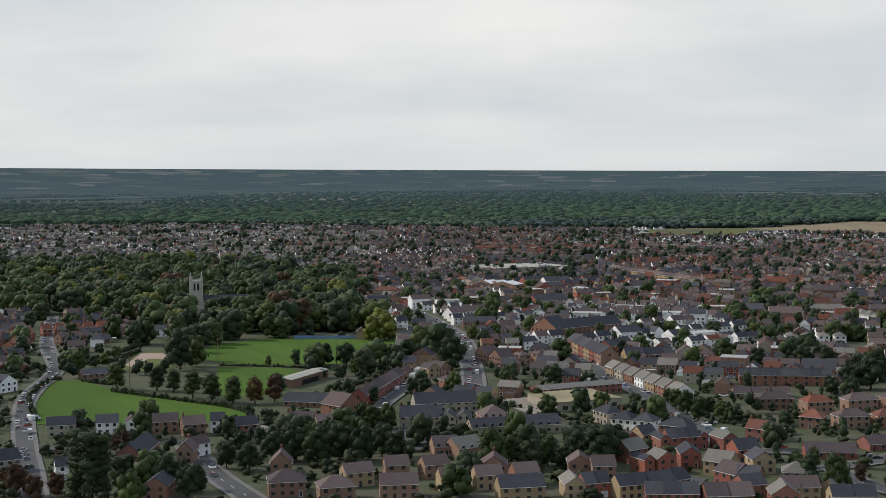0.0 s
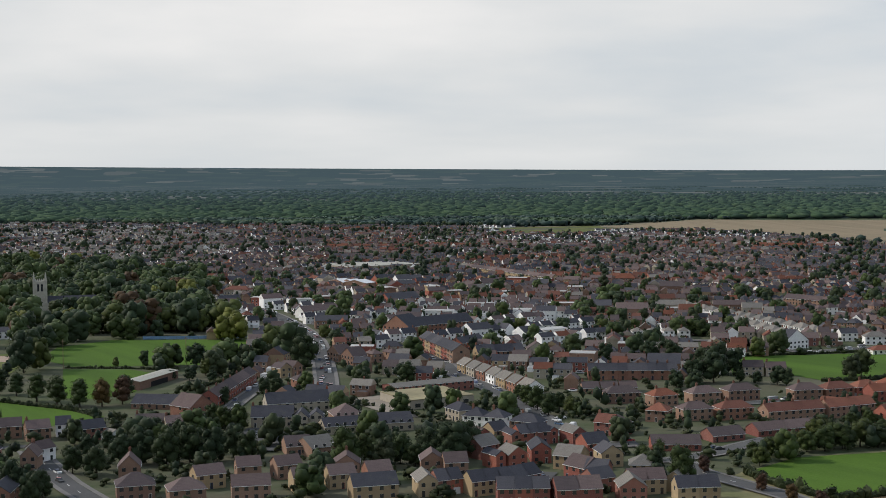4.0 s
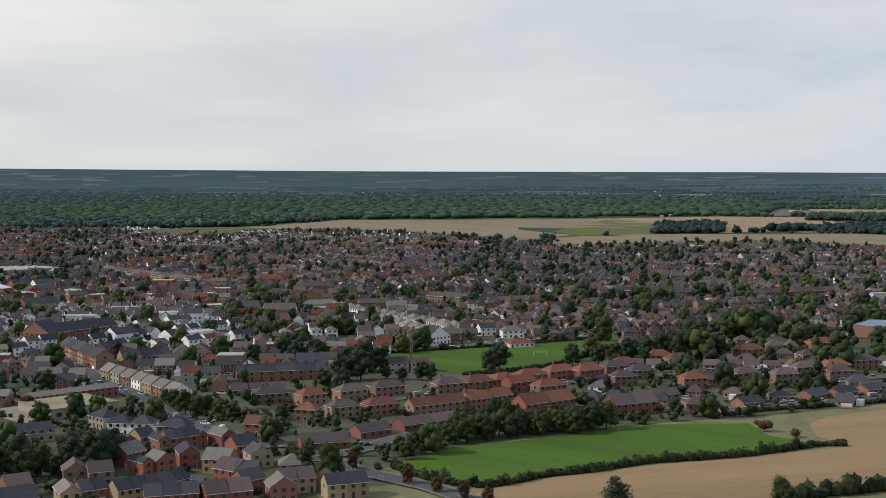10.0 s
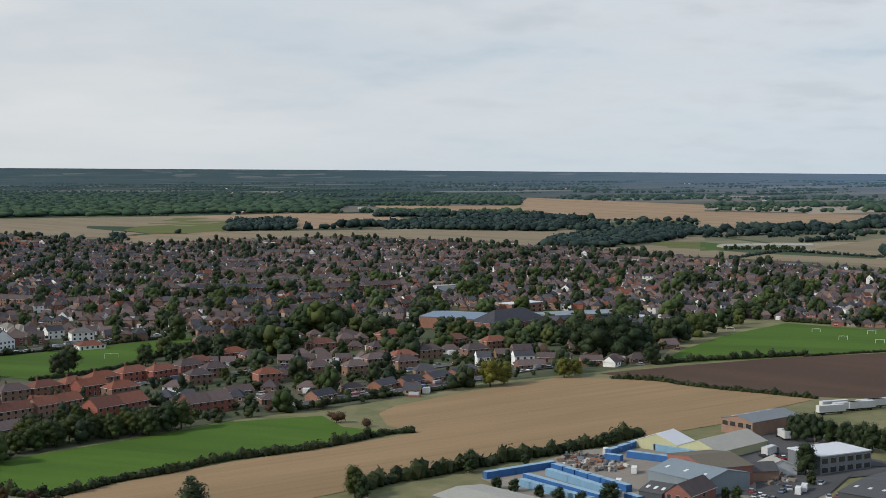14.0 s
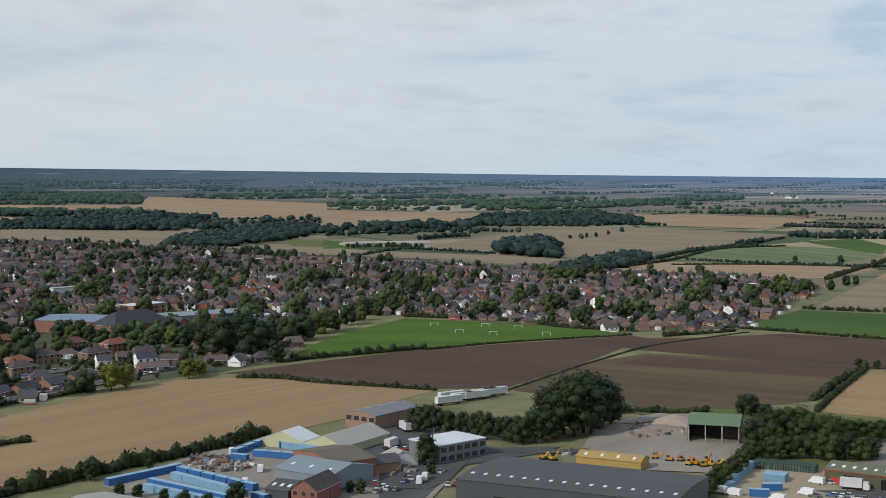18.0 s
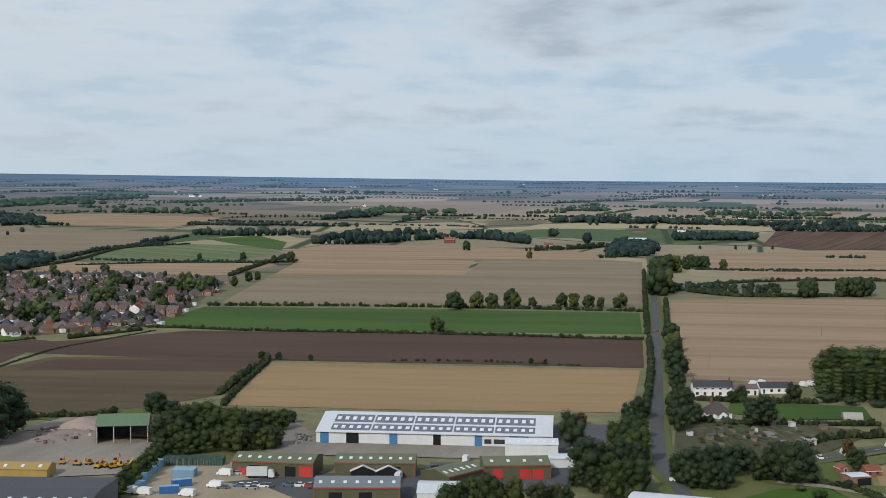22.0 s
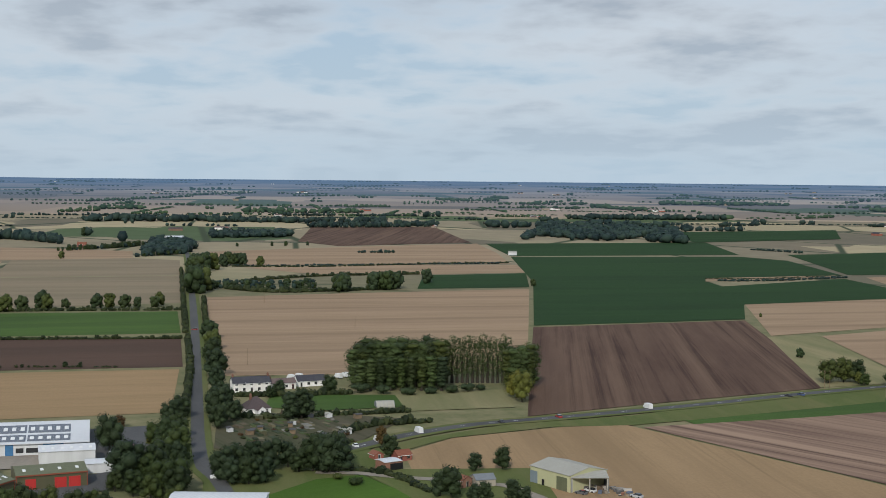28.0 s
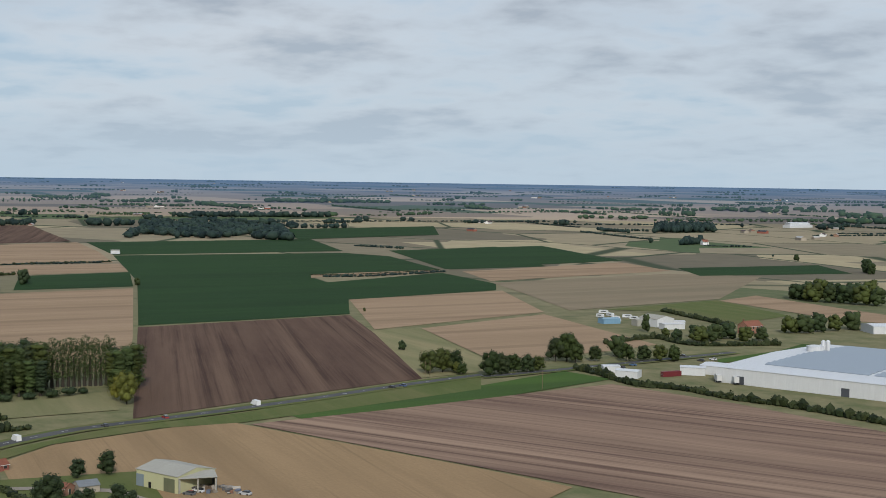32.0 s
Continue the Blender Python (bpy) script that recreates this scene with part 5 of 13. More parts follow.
def church(p):
    """The church: a square tower with pinnacles and a long nave behind trees."""
    th = new("church", None)
    th.matrix_basis = pose(p[0], p[1], 0, 0, 0, 12) @ Matrix.Diagonal((1.2, 1.2, 1.1, 1))
    bm = bmesh.new()
    box(bm, -3.6, -3.6, -0.5, 3.6, 3.6, 24)
    part("tower", bm, M["tower_stone"], th)
    for z in (8.5, 16.0):
        bm = bmesh.new()
        box(bm, -3.85, -3.85, z, 3.85, 3.85, z + 0.4)
        part("string_course", bm, M["tower_stone"], th)
    for sx in (-1, 1):
        for sy in (-1, 1):
            bm = bmesh.new()
            box(bm, sx * 3.6 - 0.7, sy * 3.6 - 0.7, -0.5, sx * 3.6 + 0.7, sy * 3.6 + 0.7, 24.8)
            part("buttress", bm, M["tower_stone"], th)
            bm = bmesh.new()
            bmesh.ops.create_cone(bm, cap_ends=True, segments=4, radius1=0.9, radius2=0.05, depth=5.5, matrix=pose(sx * 3.6, sy * 3.6, 27.4, 0, 0, 45))
            part("pinnacle", bm, M["tower_stone"], th)
    for i in range(4):
        for k in range(5):
            bm = bmesh.new()
            box(bm, -2.7 + 1.25 * k, -3.7, 24.002, -2.2 + 1.25 * k, -3.3, 25.2)
            o = part("merlon", bm, M["tower_stone"], th)
            o.matrix_basis = pose(0, 0, 0, 0, 0, 90 * i)
        for x in (-1.15, 1.15):
            bm = bmesh.new()
            box(bm, x - 0.6, -3.66, 17, x + 0.6, -3.58, 22.0)
            o = part("belfry_opening", bm, M["glass"], th)
            o.matrix_basis = pose(0, 0, 0, 0, 0, 90 * i)
    bm = bmesh.new()
    prism(bm, [(-5, -0.3), (5, -0.3), (5, 9), (0, 13), (-5, 9)], 0, 4.3, 34)
    part("nave", bm, M["tower_stone"], th)
    bm = bmesh.new()
    prism(bm, [(-5.4, 8.7), (0, 13.05), (5.4, 8.7), (5.4, 8.9), (0, 13.3), (-5.4, 8.9)], 0, 4.32, 34.3)
    part("nave_roof", bm, M["r_slate"], th)
    tagged(th, "grey stone church with a pinnacled square tower", "church")


def banner_fence(pts):
    """Long blue boards along the edge of the cricket ground."""
    th = new("board_fence", None)
    line = smooth_line(pts, 6.0)
    for a, b in zip(line, line[1:]):
        d = b - a
        bm = bmesh.new()
        box(bm, 0, -0.06, 0.2, d.length - 0.15, 0.06, 2.2)
        o = part("board", bm, M["blue_board"], th)
        o.matrix_basis = pose(a.x, a.y, 0, 0, 0, math.degrees(math.atan2(d.y, d.x)))
    tagged(th, "long blue board fence beside the cricket ground", "fence")


# ---------------------------------------------------------------- sheds, yards and vehicles
M["white_sheet"] = sheet_mat("white_sheet", (0.67, 0.68, 0.68), 0.35, 0)
M["white_roof"] = sheet_mat("white_roof_sheet", (0.69, 0.70, 0.71), 0.35, 0)
M["olive_sheet"] = sheet_mat("olive_sheet", (0.105, 0.10, 0.055), 0.3, 0)
M["green_roof"] = sheet_mat("mossy_green_roof", (0.155, 0.165, 0.095), 0.3, 0, 0.2, 0.7)
M["barn_green"] = sheet_mat("green_barn_roof", (0.14, 0.21, 0.115), 0.3, 0, 0.2, 0.7)
M["grey_sheet"] = sheet_mat("grey_roof_sheet", (0.20, 0.215, 0.225), 0.3, 0, 0.15, 0.6)
M["blue_grey"] = sheet_mat("blue_grey_roof", (0.22, 0.265, 0.29), 0.3, 0, 0.12, 0.55)
M["dark_roof"] = sheet_mat("dark_grey_roof", (0.088, 0.086, 0.086), 0.5, 0, 0.28, 0.7)
M["dark_wall"] = sheet_mat("dark_grey_cladding", (0.072, 0.078, 0.09), 0.3, 0, 0.1, 0.5)
M["brown_roof"] = sheet_mat("weathered_brown_roof", (0.155, 0.13, 0.095), 0.4, 0, 0.2, 0.85)
M["cream_wall"] = sheet_mat("cream_cladding", (0.52, 0.51, 0.30), 0.3, 0, 0.1, 0.6)
M["mustard"] = sheet_mat("mustard_sheet", (0.42, 0.28, 0.085), 0.35, 0, 0.12, 0.6)
M["asbestos"] = sheet_mat("pale_cement_roof", (0.40, 0.385, 0.33), 0.35, 0, 0.15, 0.85)
M["trim_red"] = plain("rust_red_trim", (0.26, 0.075, 0.045), 4, 1, 0.15, 0.6)
M["red_door"] = sheet_mat("red_shutter", (0.50, 0.035, 0.03), 0.25, 2, 0.08, 0.5)
M["blue_door"] = sheet_mat("blue_shutter", (0.05, 0.17, 0.34), 0.25, 2, 0.1, 0.5)
# near-black colour for the shade inside openings, laid on as solid panels
M["void"] = plain("dark_interior", (0.012, 0.012, 0.013), 2, 0.5, 0.3, 0.9)
M["box_blue"] = sheet_mat("blue_container", (0.035, 0.135, 0.36), 0.28, 0, 0.18, 0.55)
M["box_pale"] = sheet_mat("faded_blue_container", (0.20, 0.36, 0.50), 0.28, 0, 0.15, 0.6)
M["box_top"] = sheet_mat("faded_container_roof", (0.30, 0.46, 0.58), 0.28, 0, 0.2, 0.6)
M["box_green"] = sheet_mat("green_container", (0.035, 0.075, 0.05), 0.28, 0, 0.18, 0.6)
M["box_red"] = sheet_mat("maroon_container", (0.16, 0.02, 0.025), 0.28, 0, 0.18, 0.6)
M["box_white"] = sheet_mat("white_container", (0.62, 0.62, 0.60), 0.28, 0, 0.1, 0.5)
M["school_blue"] = sheet_mat("blue_school_roof", (0.16, 0.22, 0.30), 0.4, 0, 0.1, 0.45)


def solar_mat():
    m, t = begin("solar_panel")
    co = coords(t)
    br = node(t, "ShaderNodeTexBrick", {"Vector": co, "Color1": (0.075, 0.085, 0.105, 1), "Color2": (0.10, 0.11, 0.13, 1), "Mortar": (0.30, 0.31, 0.33, 1), "Scale": 1.0, "Mortar Size": 0.03, "Brick Width": 1.0, "Row Height": 1.65})
    return finish(m, t, br.outputs[0], 0.25, 0, None, spec=0.6)


M["solar"] = solar_mat()


def car_paint():
    m, t = begin("car_paint")
    rnd = node(t, "ShaderNodeObjectInfo").outputs["Random"]
    hues = [(0.62, 0.62, 0.62), (0.03, 0.03, 0.034), (0.25, 0.26, 0.27), (0.70, 0.70, 0.69), (0.03, 0.06, 0.16), (0.30, 0.02, 0.02), (0.10, 0.105, 0.11), (0.42, 0.43, 0.44), (0.015, 0.015, 0.018), (0.05, 0.11, 0.2)]
    col = ramp(t, rnd, [(i / len(hues), h) for i, h in enumerate(hues)], "CONSTANT")
    n = noise_tex(t, coords(t), 3.0, 2)
    return finish(m, t, mixed(t, math_node(t, "MULTIPLY", n, 0.15), col, (0.2, 0.18, 0.15)), 0.3, 0.0, None, spec=0.6)


M["paint"] = car_paint()
M["van_white"] = plain("white_van_paint", (0.70, 0.70, 0.69), 3, 0.8, 0.06, 0.35)
M["tyre"] = plain("tyre_rubber", (0.02, 0.02, 0.02), 8, 2, 0.2, 0.9)
M["machine"] = plain("machine_paint", (0.52, 0.27, 0.02), 4, 1, 0.15, 0.5, per="object", hue=[(0.55, 0.30, 0.02), (0.50, 0.08, 0.03), (0.58, 0.36, 0.03), (0.45, 0.18, 0.03)])
M["steel"] = plain("galvanised_steel", (0.30, 0.31, 0.32), 4, 1, 0.15, 0.5, 0.4)
M["timber"] = plain("weathered_timber", (0.22, 0.16, 0.10), 3, 0.5, 0.3, 0.9)
M["rubble"] = field_mat("rubble", (0.26, 0.205, 0.165), (0.34, 0.275, 0.225), (0.18, 0.14, 0.115), 0, 4, 0, 0.15, 1.5)
M["pink_sand"] = field_mat("pinkish_sand", (0.34, 0.26, 0.21), (0.40, 0.31, 0.25), (0.27, 0.21, 0.17), 0, 4, 0, 0.1, 1.2)


def slab(th, name, x0, x1, z0, z1, mat, y=-0.06, label="", back=0.03):
    bm = bmesh.new()
    box(bm, x0, y, z0, x1, back, z1)
    return part(name, bm, M[mat], th, label)


def shed(A, B, d, eave, pitch=10, wall="grey_sheet", roof="grey_sheet", form="along", label="", name="shed", doors=(), lights=0, trim=None, windows=0, category="shed", wins=0):
    """A clad shed; doors are (place along the front 0..1, width, height, material), void ones being painted shade of
    open doorways.
    """
    m, w = base(A, B)
    th = new(name, None)
    th.matrix_basis = m
    half = (d if form == "along" else w) / 2
    rise = half * math.tan(radians(pitch))
    c = m @ Vector((w / 2, d / 2, 0))
    PLACED.append((c.x, c.y, 0.5 * math.hypot(w, d)))
    part("wall", wall_bm(w, d, eave, rise, form), M[wall], th)
    ro = part("roof", roof_bm(w, d, eave, rise, form, 0.3, 0.15), M[roof], th)
    for k, dw, dh, mat in doors:
        slab(th, "door", k * w - dw / 2, k * w + dw / 2, 0, dh, mat, -0.08)
    if trim:
        slab(th, "eaves_trim", -0.3, w + 0.3, eave - 0.45, eave - 0.05, trim, -0.36, back=-0.31)
        for x in (0, w):
            slab(th, "corner_trim", x - 0.15, x + 0.15, 0, eave - 0.46, trim, -0.10)
    ang = math.degrees(math.atan2(rise, half))
    for i in range(lights):
        bm = bmesh.new()
        box(bm, -0.5, -0.9, 0, 0.5, 0.9, 0.06)
        o = part("rooflight", bm, M["frame"], ro)
        if form == "along":
            yy = d * 0.22
            o.matrix_basis = pose(w * (i + 0.5) / lights, yy, eave + yy * math.tan(radians(pitch)) + 0.17, ang)
        else:
            xx = w * 0.24
            o.matrix_basis = pose(xx, d * (i + 0.5) / lights, eave + xx * math.tan(radians(pitch)) + 0.17, 0, -ang, 0)
    for i in range(wins):
        put("window", WIN_BIG, th, w * (i + 0.5) / wins, -0.01, eave * 0.55)
    return tagged(th, label, category)


def flat_block(A, B, d, h, wall, roof, label, name="flat_roofed_building", wins=0, floors=1, category="building"):
    m, w = base(A, B)
    th = new(name, None)
    th.matrix_basis = m
    c = m @ Vector((w / 2, d / 2, 0))
    PLACED.append((c.x, c.y, 0.5 * math.hypot(w, d)))
    bm = bmesh.new()
    box(bm, 0, 0, -0.3, w, d, h)
    part("wall", bm, M[wall], th)
    bm = bmesh.new()
    box(bm, -0.2, -0.2, h + 0.002, w + 0.2, d + 0.2, h + 0.35)
    part("roof", bm, M[roof], th)
    for f in range(floors):
        for i in range(wins):
            put("window", WIN_BIG, th, w * (i + 0.5) / wins, -0.005, 0.8 + f * 3.0)
            if i * 3.5 < d - 3:
                put("window", WIN_WIDE, th, w + 0.005, 2 + i * 3.5, 0.8 + f * 3.0, 90)
    return tagged(th, label, category)


def container_mesh(mat, top):
    bm = bmesh.new()
    L, W, H = 6.06, 2.44, 2.59
    v = box(bm, 0, 0, 0.0, L, W, H)
    for f in bm.faces:
        if f.calc_center_median().z > H - 0.01:
            f.material_index = 1
    sides = [f for f in bm.faces if abs(f.calc_center_median().z - H / 2) < 0.1]
    bmesh.ops.inset_individual(bm, faces=sides, thickness=0.13, depth=-0.05)
    me = bpy.data.meshes.new("container_body")
    bm.to_mesh(me)
    bm.free()
    me.materials.append(M[mat])
    me.materials.append(M[top])
    return me


BOXES = {k: container_mesh(k, t) for k, t in (("box_blue", "box_top"), ("box_pale", "box_top"), ("box_green", "box_green"), ("box_red", "box_red"), ("box_white", "box_white"))}
RODS = shared("lock_rod", lambda bm: box(bm, -0.03, -0.05, 0.15, 0.03, -0.002, 2.45), [M["steel"]])
BOX_WORDS = {"box_blue": "blue steel shipping container on hardcore", "box_pale": "faded blue shipping container on hardcore", "box_green": "dark green shipping container by the scrub", "box_red": "maroon shipping container beside the factory", "box_white": "white steel container beside trailers"}


def container(A, ang, kind="box_blue", group="storage containers"):
    o = new("shipping_container", BOXES[kind])
    o.matrix_basis = Matrix.Translation((A[0], A[1], 0.05)) @ pose(0, 0, 0, 0, 0, ang)
    for x in (0.45, 1.05, 1.4, 2.0):
        put("lock_rod", RODS, o, 0.0, 2.44 - x, 0, -90)
    return tagged(o, BOX_WORDS[kind], "container", group)


def container_row(A, B, n, kind="box_blue", end_on=False):
    """Containers from A to B as one faces them: end to end, or end-on side by side."""
    a, b = Vector(A), Vector(B)
    u = (b - a).normalized()
    ang = math.degrees(math.atan2(u.y, u.x))
    step = (b - a).length / n
    for i in range(n):
        p = a + u * (step * i)
        if end_on:
            q = p + u * 2.44
            container((q.x, q.y), ang + 90, kind)
        else:
            container((p.x, p.y), ang, kind)


def wheel_mesh(r, w):
    bm = bmesh.new()
    bmesh.ops.create_cone(bm, cap_ends=True, segments=12, radius1=r, radius2=r, depth=w, matrix=pose(0, 0, 0, 90))
    me = bpy.data.meshes.new("wheel")
    bm.to_mesh(me)
    bm.free()
    me.materials.append(M["tyre"])
    return me


WHEEL, WHEEL_BIG = wheel_mesh(0.32, 0.22), wheel_mesh(0.5, 0.3)


def loft(sections, mats=None):
    """A closed body from rings of (x, half width, z low, z high)."""
    bm = bmesh.new()
    rings = [[bm.verts.new(p) for p in ((x, -hw, z0), (x, hw, z0), (x, hw * 0.97, z1 * 0.5 + z0 * 0.5), (x, hw * top, z1), (x, -hw * top, z1), (x, -hw * 0.97, z1 * 0.5 + z0 * 0.5))] for x, hw, z0, z1, top in sections]
    for p, q in zip(rings, rings[1:]):
        for i in range(6):
            bm.faces.new((p[i], p[(i + 1) % 6], q[(i + 1) % 6], q[i]))
    bm.faces.new(rings[0][::-1])
    bm.faces.new(rings[-1])
    bmesh.ops.recalc_face_normals(bm, faces=bm.faces[:])
    return bm


def make_mesh(bm, *mats):
    me = bpy.data.meshes.new("shape")
    bm.to_mesh(me)
    bm.free()
    for m in mats:
        me.materials.append(m)
    return me


CAR_BODY = make_mesh(loft([(-2.1, 0.75, 0.35, 0.75, 0.9), (-2.0, 0.86, 0.25, 0.92, 0.92), (-0.6, 0.88, 0.22, 0.95, 0.94), (0.9, 0.88, 0.22, 0.94, 0.94), (1.9, 0.84, 0.25, 0.82, 0.9), (2.1, 0.72, 0.35, 0.62, 0.9)]), M["paint"])
CAR_CABIN = make_mesh(loft([(-1.75, 0.80, 0.90, 0.95, 0.9), (-1.25, 0.80, 0.90, 1.42, 0.78), (0.15, 0.80, 0.90, 1.46, 0.78), (0.95, 0.80, 0.90, 0.97, 0.9)]), M["glass"])
CAR_ROOF = make_mesh(loft([(-1.28, 0.60, 1.425, 1.45, 0.95), (-0.5, 0.62, 1.46, 1.49, 0.95), (0.16, 0.60, 1.465, 1.48, 0.95)]), M["paint"])
VAN_BODY = make_mesh(loft([(-2.6, 0.95, 0.35, 2.35, 0.92), (1.0, 0.97, 0.35, 2.40, 0.92), (1.5, 0.97, 0.35, 2.25, 0.85), (2.1, 0.95, 0.35, 1.25, 0.9), (2.75, 0.88, 0.40, 1.0, 0.9)]), M["van_white"])
VAN_GLASS = make_mesh(loft([(1.56, 0.84, 1.35, 2.12, 0.95), (2.02, 0.90, 1.28, 1.42, 0.95)]), M["glass"])
LORRY_BOX = make_mesh(loft([(-4.6, 1.22, 1.0, 3.7, 1.0), (2.2, 1.22, 1.0, 3.7, 1.0)]), M["box_white"])
LORRY_CAB = make_mesh(loft([(2.5, 1.2, 0.6, 3.0, 0.95), (4.0, 1.2, 0.6, 2.9, 0.93), (4.5, 1.15, 0.6, 1.7, 0.95)]), M["paint"])
TRAILER = make_mesh(loft([(-6.6, 1.25, 1.1, 3.9, 1.0), (6.6, 1.25, 1.1, 3.9, 1.0)]), M["box_white"])
CHASSIS = make_mesh(loft([(-4.6, 0.6, 0.6, 0.98, 1.0), (4.0, 0.6, 0.6, 0.98, 1.0)]), M["tyre"])


def car(p, ang, where="parked on asphalt", lift=0.15):
    o = new("car", None)
    o.matrix_basis = pose(p[0], p[1], ground_z(*p) + lift, 0, 0, ang)
    put("body", CAR_BODY, o, 0, 0, 0)
    put("cabin_glass", CAR_CABIN, o, 0, 0, 0)
    put("roof", CAR_ROOF, o, 0, 0, 0)
    for x in (-1.3, 1.3):
        for y in (-0.78, 0.78):
            put("wheel", WHEEL, o, x, y, 0.32)
    return tagged(o, "small family car " + where, "car", "cars")


def van(p, ang, where="parked in the yard", lift=0.15):
    o = new("van", None)
    o.matrix_basis = pose(p[0], p[1], ground_z(*p) + lift, 0, 0, ang)
    put("body", VAN_BODY, o, 0, 0, 0)
    put("windscreen", VAN_GLASS, o, 0, 0, 0.02)
    for x in (-1.6, 1.7):
        for y in (-0.85, 0.85):
            put("wheel", WHEEL, o, x, y, 0.32)
    return tagged(o, "white panel van " + where, "van", "vans")


def lorry(p, ang, where="parked in the yard"):
    o = new("lorry", None)
    o.matrix_basis = pose(p[0], p[1], 0.15, 0, 0, ang)
    put("box_body", LORRY_BOX, o, 0, 0, 0)
    put("cab", LORRY_CAB, o, 0, 0, 0)
    put("chassis", CHASSIS, o, 0, 0, 0)
    for x in (-3.4, -2.3, 3.4):
        for y in (-1.0, 1.0):
            put("wheel", WHEEL_BIG, o, x, y, 0.5)
    return tagged(o, "white box lorry " + where, "lorry")


def trailer(p, ang):
    o = new("trailer", None)
    o.matrix_basis = pose(p[0], p[1], 0.1, 0, 0, ang)
    put("box_body", TRAILER, o, 0, 0, 0)
    put("chassis", CHASSIS, o, -1.5, 0, 0)
    for x in (-5.2, -4.1, 4.5):
        for y in (-1.0, 1.0):
            put("wheel", WHEEL_BIG, o, x, y, 0.5)
    return tagged(o, "white box trailer standing in a yard", "trailer", "trailers")


DIG_BODY = make_mesh(loft([(-1.6, 1.2, 0.95, 2.0, 0.95), (0.6, 1.2, 0.95, 2.0, 0.95), (1.2, 1.1, 0.95, 1.7, 0.95)]), M["machine"])
DIG_CAB = make_mesh(loft([(-0.1, 0.55, 2.0, 3.0, 0.9), (1.1, 0.55, 1.7, 2.95, 0.9)]), M["glass"])
DIG_TRACK = make_mesh(loft([(-1.9, 0.28, 0.3, 0.75, 1.0), (-1.6, 0.28, 0.0, 0.92, 1.0), (1.6, 0.28, 0.0, 0.92, 1.0), (1.9, 0.28, 0.3, 0.75, 1.0)]), M["tyre"])
DIG_BOOM = make_mesh(loft([(0, 0.18, -0.25, 0.25, 1.0), (1.6, 0.2, -0.35, 0.35, 1.0), (3.6, 0.13, -0.15, 0.15, 1.0)]), M["machine"])


def digger(p, ang, boom=40):
    o = new("excavator", None)
    o.matrix_basis = pose(p[0], p[1], 0.15, 0, 0, ang) @ Matrix.Scale(0.72, 4)
    put("body", DIG_BODY, o, 0, 0, 0)
    put("cab", DIG_CAB, o, 0, 0.5, 0)
    for y in (-1.0, 1.0):
        put("track", DIG_TRACK, o, 0, y, 0)
    b = put("boom", DIG_BOOM, o, 0, 0, 0)
    b.matrix_basis = pose(1.0, -0.4, 1.7, 0, -boom, 0)
    s = put("dipper", DIG_BOOM, o, 0, 0, 0)
    a = radians(boom)
    s.matrix_basis = pose(1.0 + 3.5 * math.cos(a), -0.4, 1.7 + 3.5 * math.sin(a), 0, 60, 0) @ Matrix.Scale(0.75, 4)
    return tagged(o, "yellow and orange excavator standing in the yard", "excavator", "excavators")


def heap(p, r, h, mat="rubble", label="heap of rubble in the yard", seed=1):
    n = 26
    vs, fs = [], []
    for i in range(n):
        for j in range(n):
            x, y = (i / (n - 1) * 2 - 1) * r, (j / (n - 1) * 2 - 1) * r
            q = math.hypot(x, y) / r
            z = h * max(0.0, 1 - q) ** 0.8 + (0.12 * h * noise.noise((x * 0.35 + seed * 9, y * 0.35, 1)) + 0.06 * h * noise.noise((x + seed * 5, y, 4)) if q < 0.95 else -0.1)
            vs.append((p[0] + x, p[1] + y, max(-0.2, z) + ground_z(*p)))
    fs = [(i * n + j, (i + 1) * n + j, (i + 1) * n + j + 1, i * n + j + 1) for i in range(n - 1) for j in range(n - 1)]
    return tagged(part("spoil_mound", mesh_np("spoil_mound", vs, fs, smooth=True), M[mat]), label, "spoil_mound")


def open_barn(A, B, d, eave, pitch, roof, label, bays=4, wall="grey_sheet", open_front=True, name="open_barn"):
    """A barn with posts along an open front."""
    m, w = base(A, B)
    th = new(name, None)
    th.matrix_basis = m
    rise = d / 2 * math.tan(radians(pitch))
    bm = bmesh.new()
    box(bm, 0, d - 0.2, -0.2, w, d, eave)
    part("wall", bm, M[wall], th)
    for x in (0, w):
        bm = bmesh.new()
        prism(bm, [(0.1, -0.2), (d - 0.21, -0.2), (d - 0.21, eave), (d / 2, eave + rise - 0.05), (0.1, eave)], 0, x - 0.1, x + 0.1)
        part("wall", bm, M[wall], th)
    for i in range(bays + 1):
        bm = bmesh.new()
        x = 0.3 + (w - 0.6) * i / bays
        box(bm, x - 0.18, 0, -0.1, x + 0.18, 0.36, eave)
        part("post", bm, M["asbestos"], th)
    part("roof", roof_bm(w, d, eave, rise, "along", 0.4, 0.15), M[roof], th)
    return tagged(th, label, "barn")


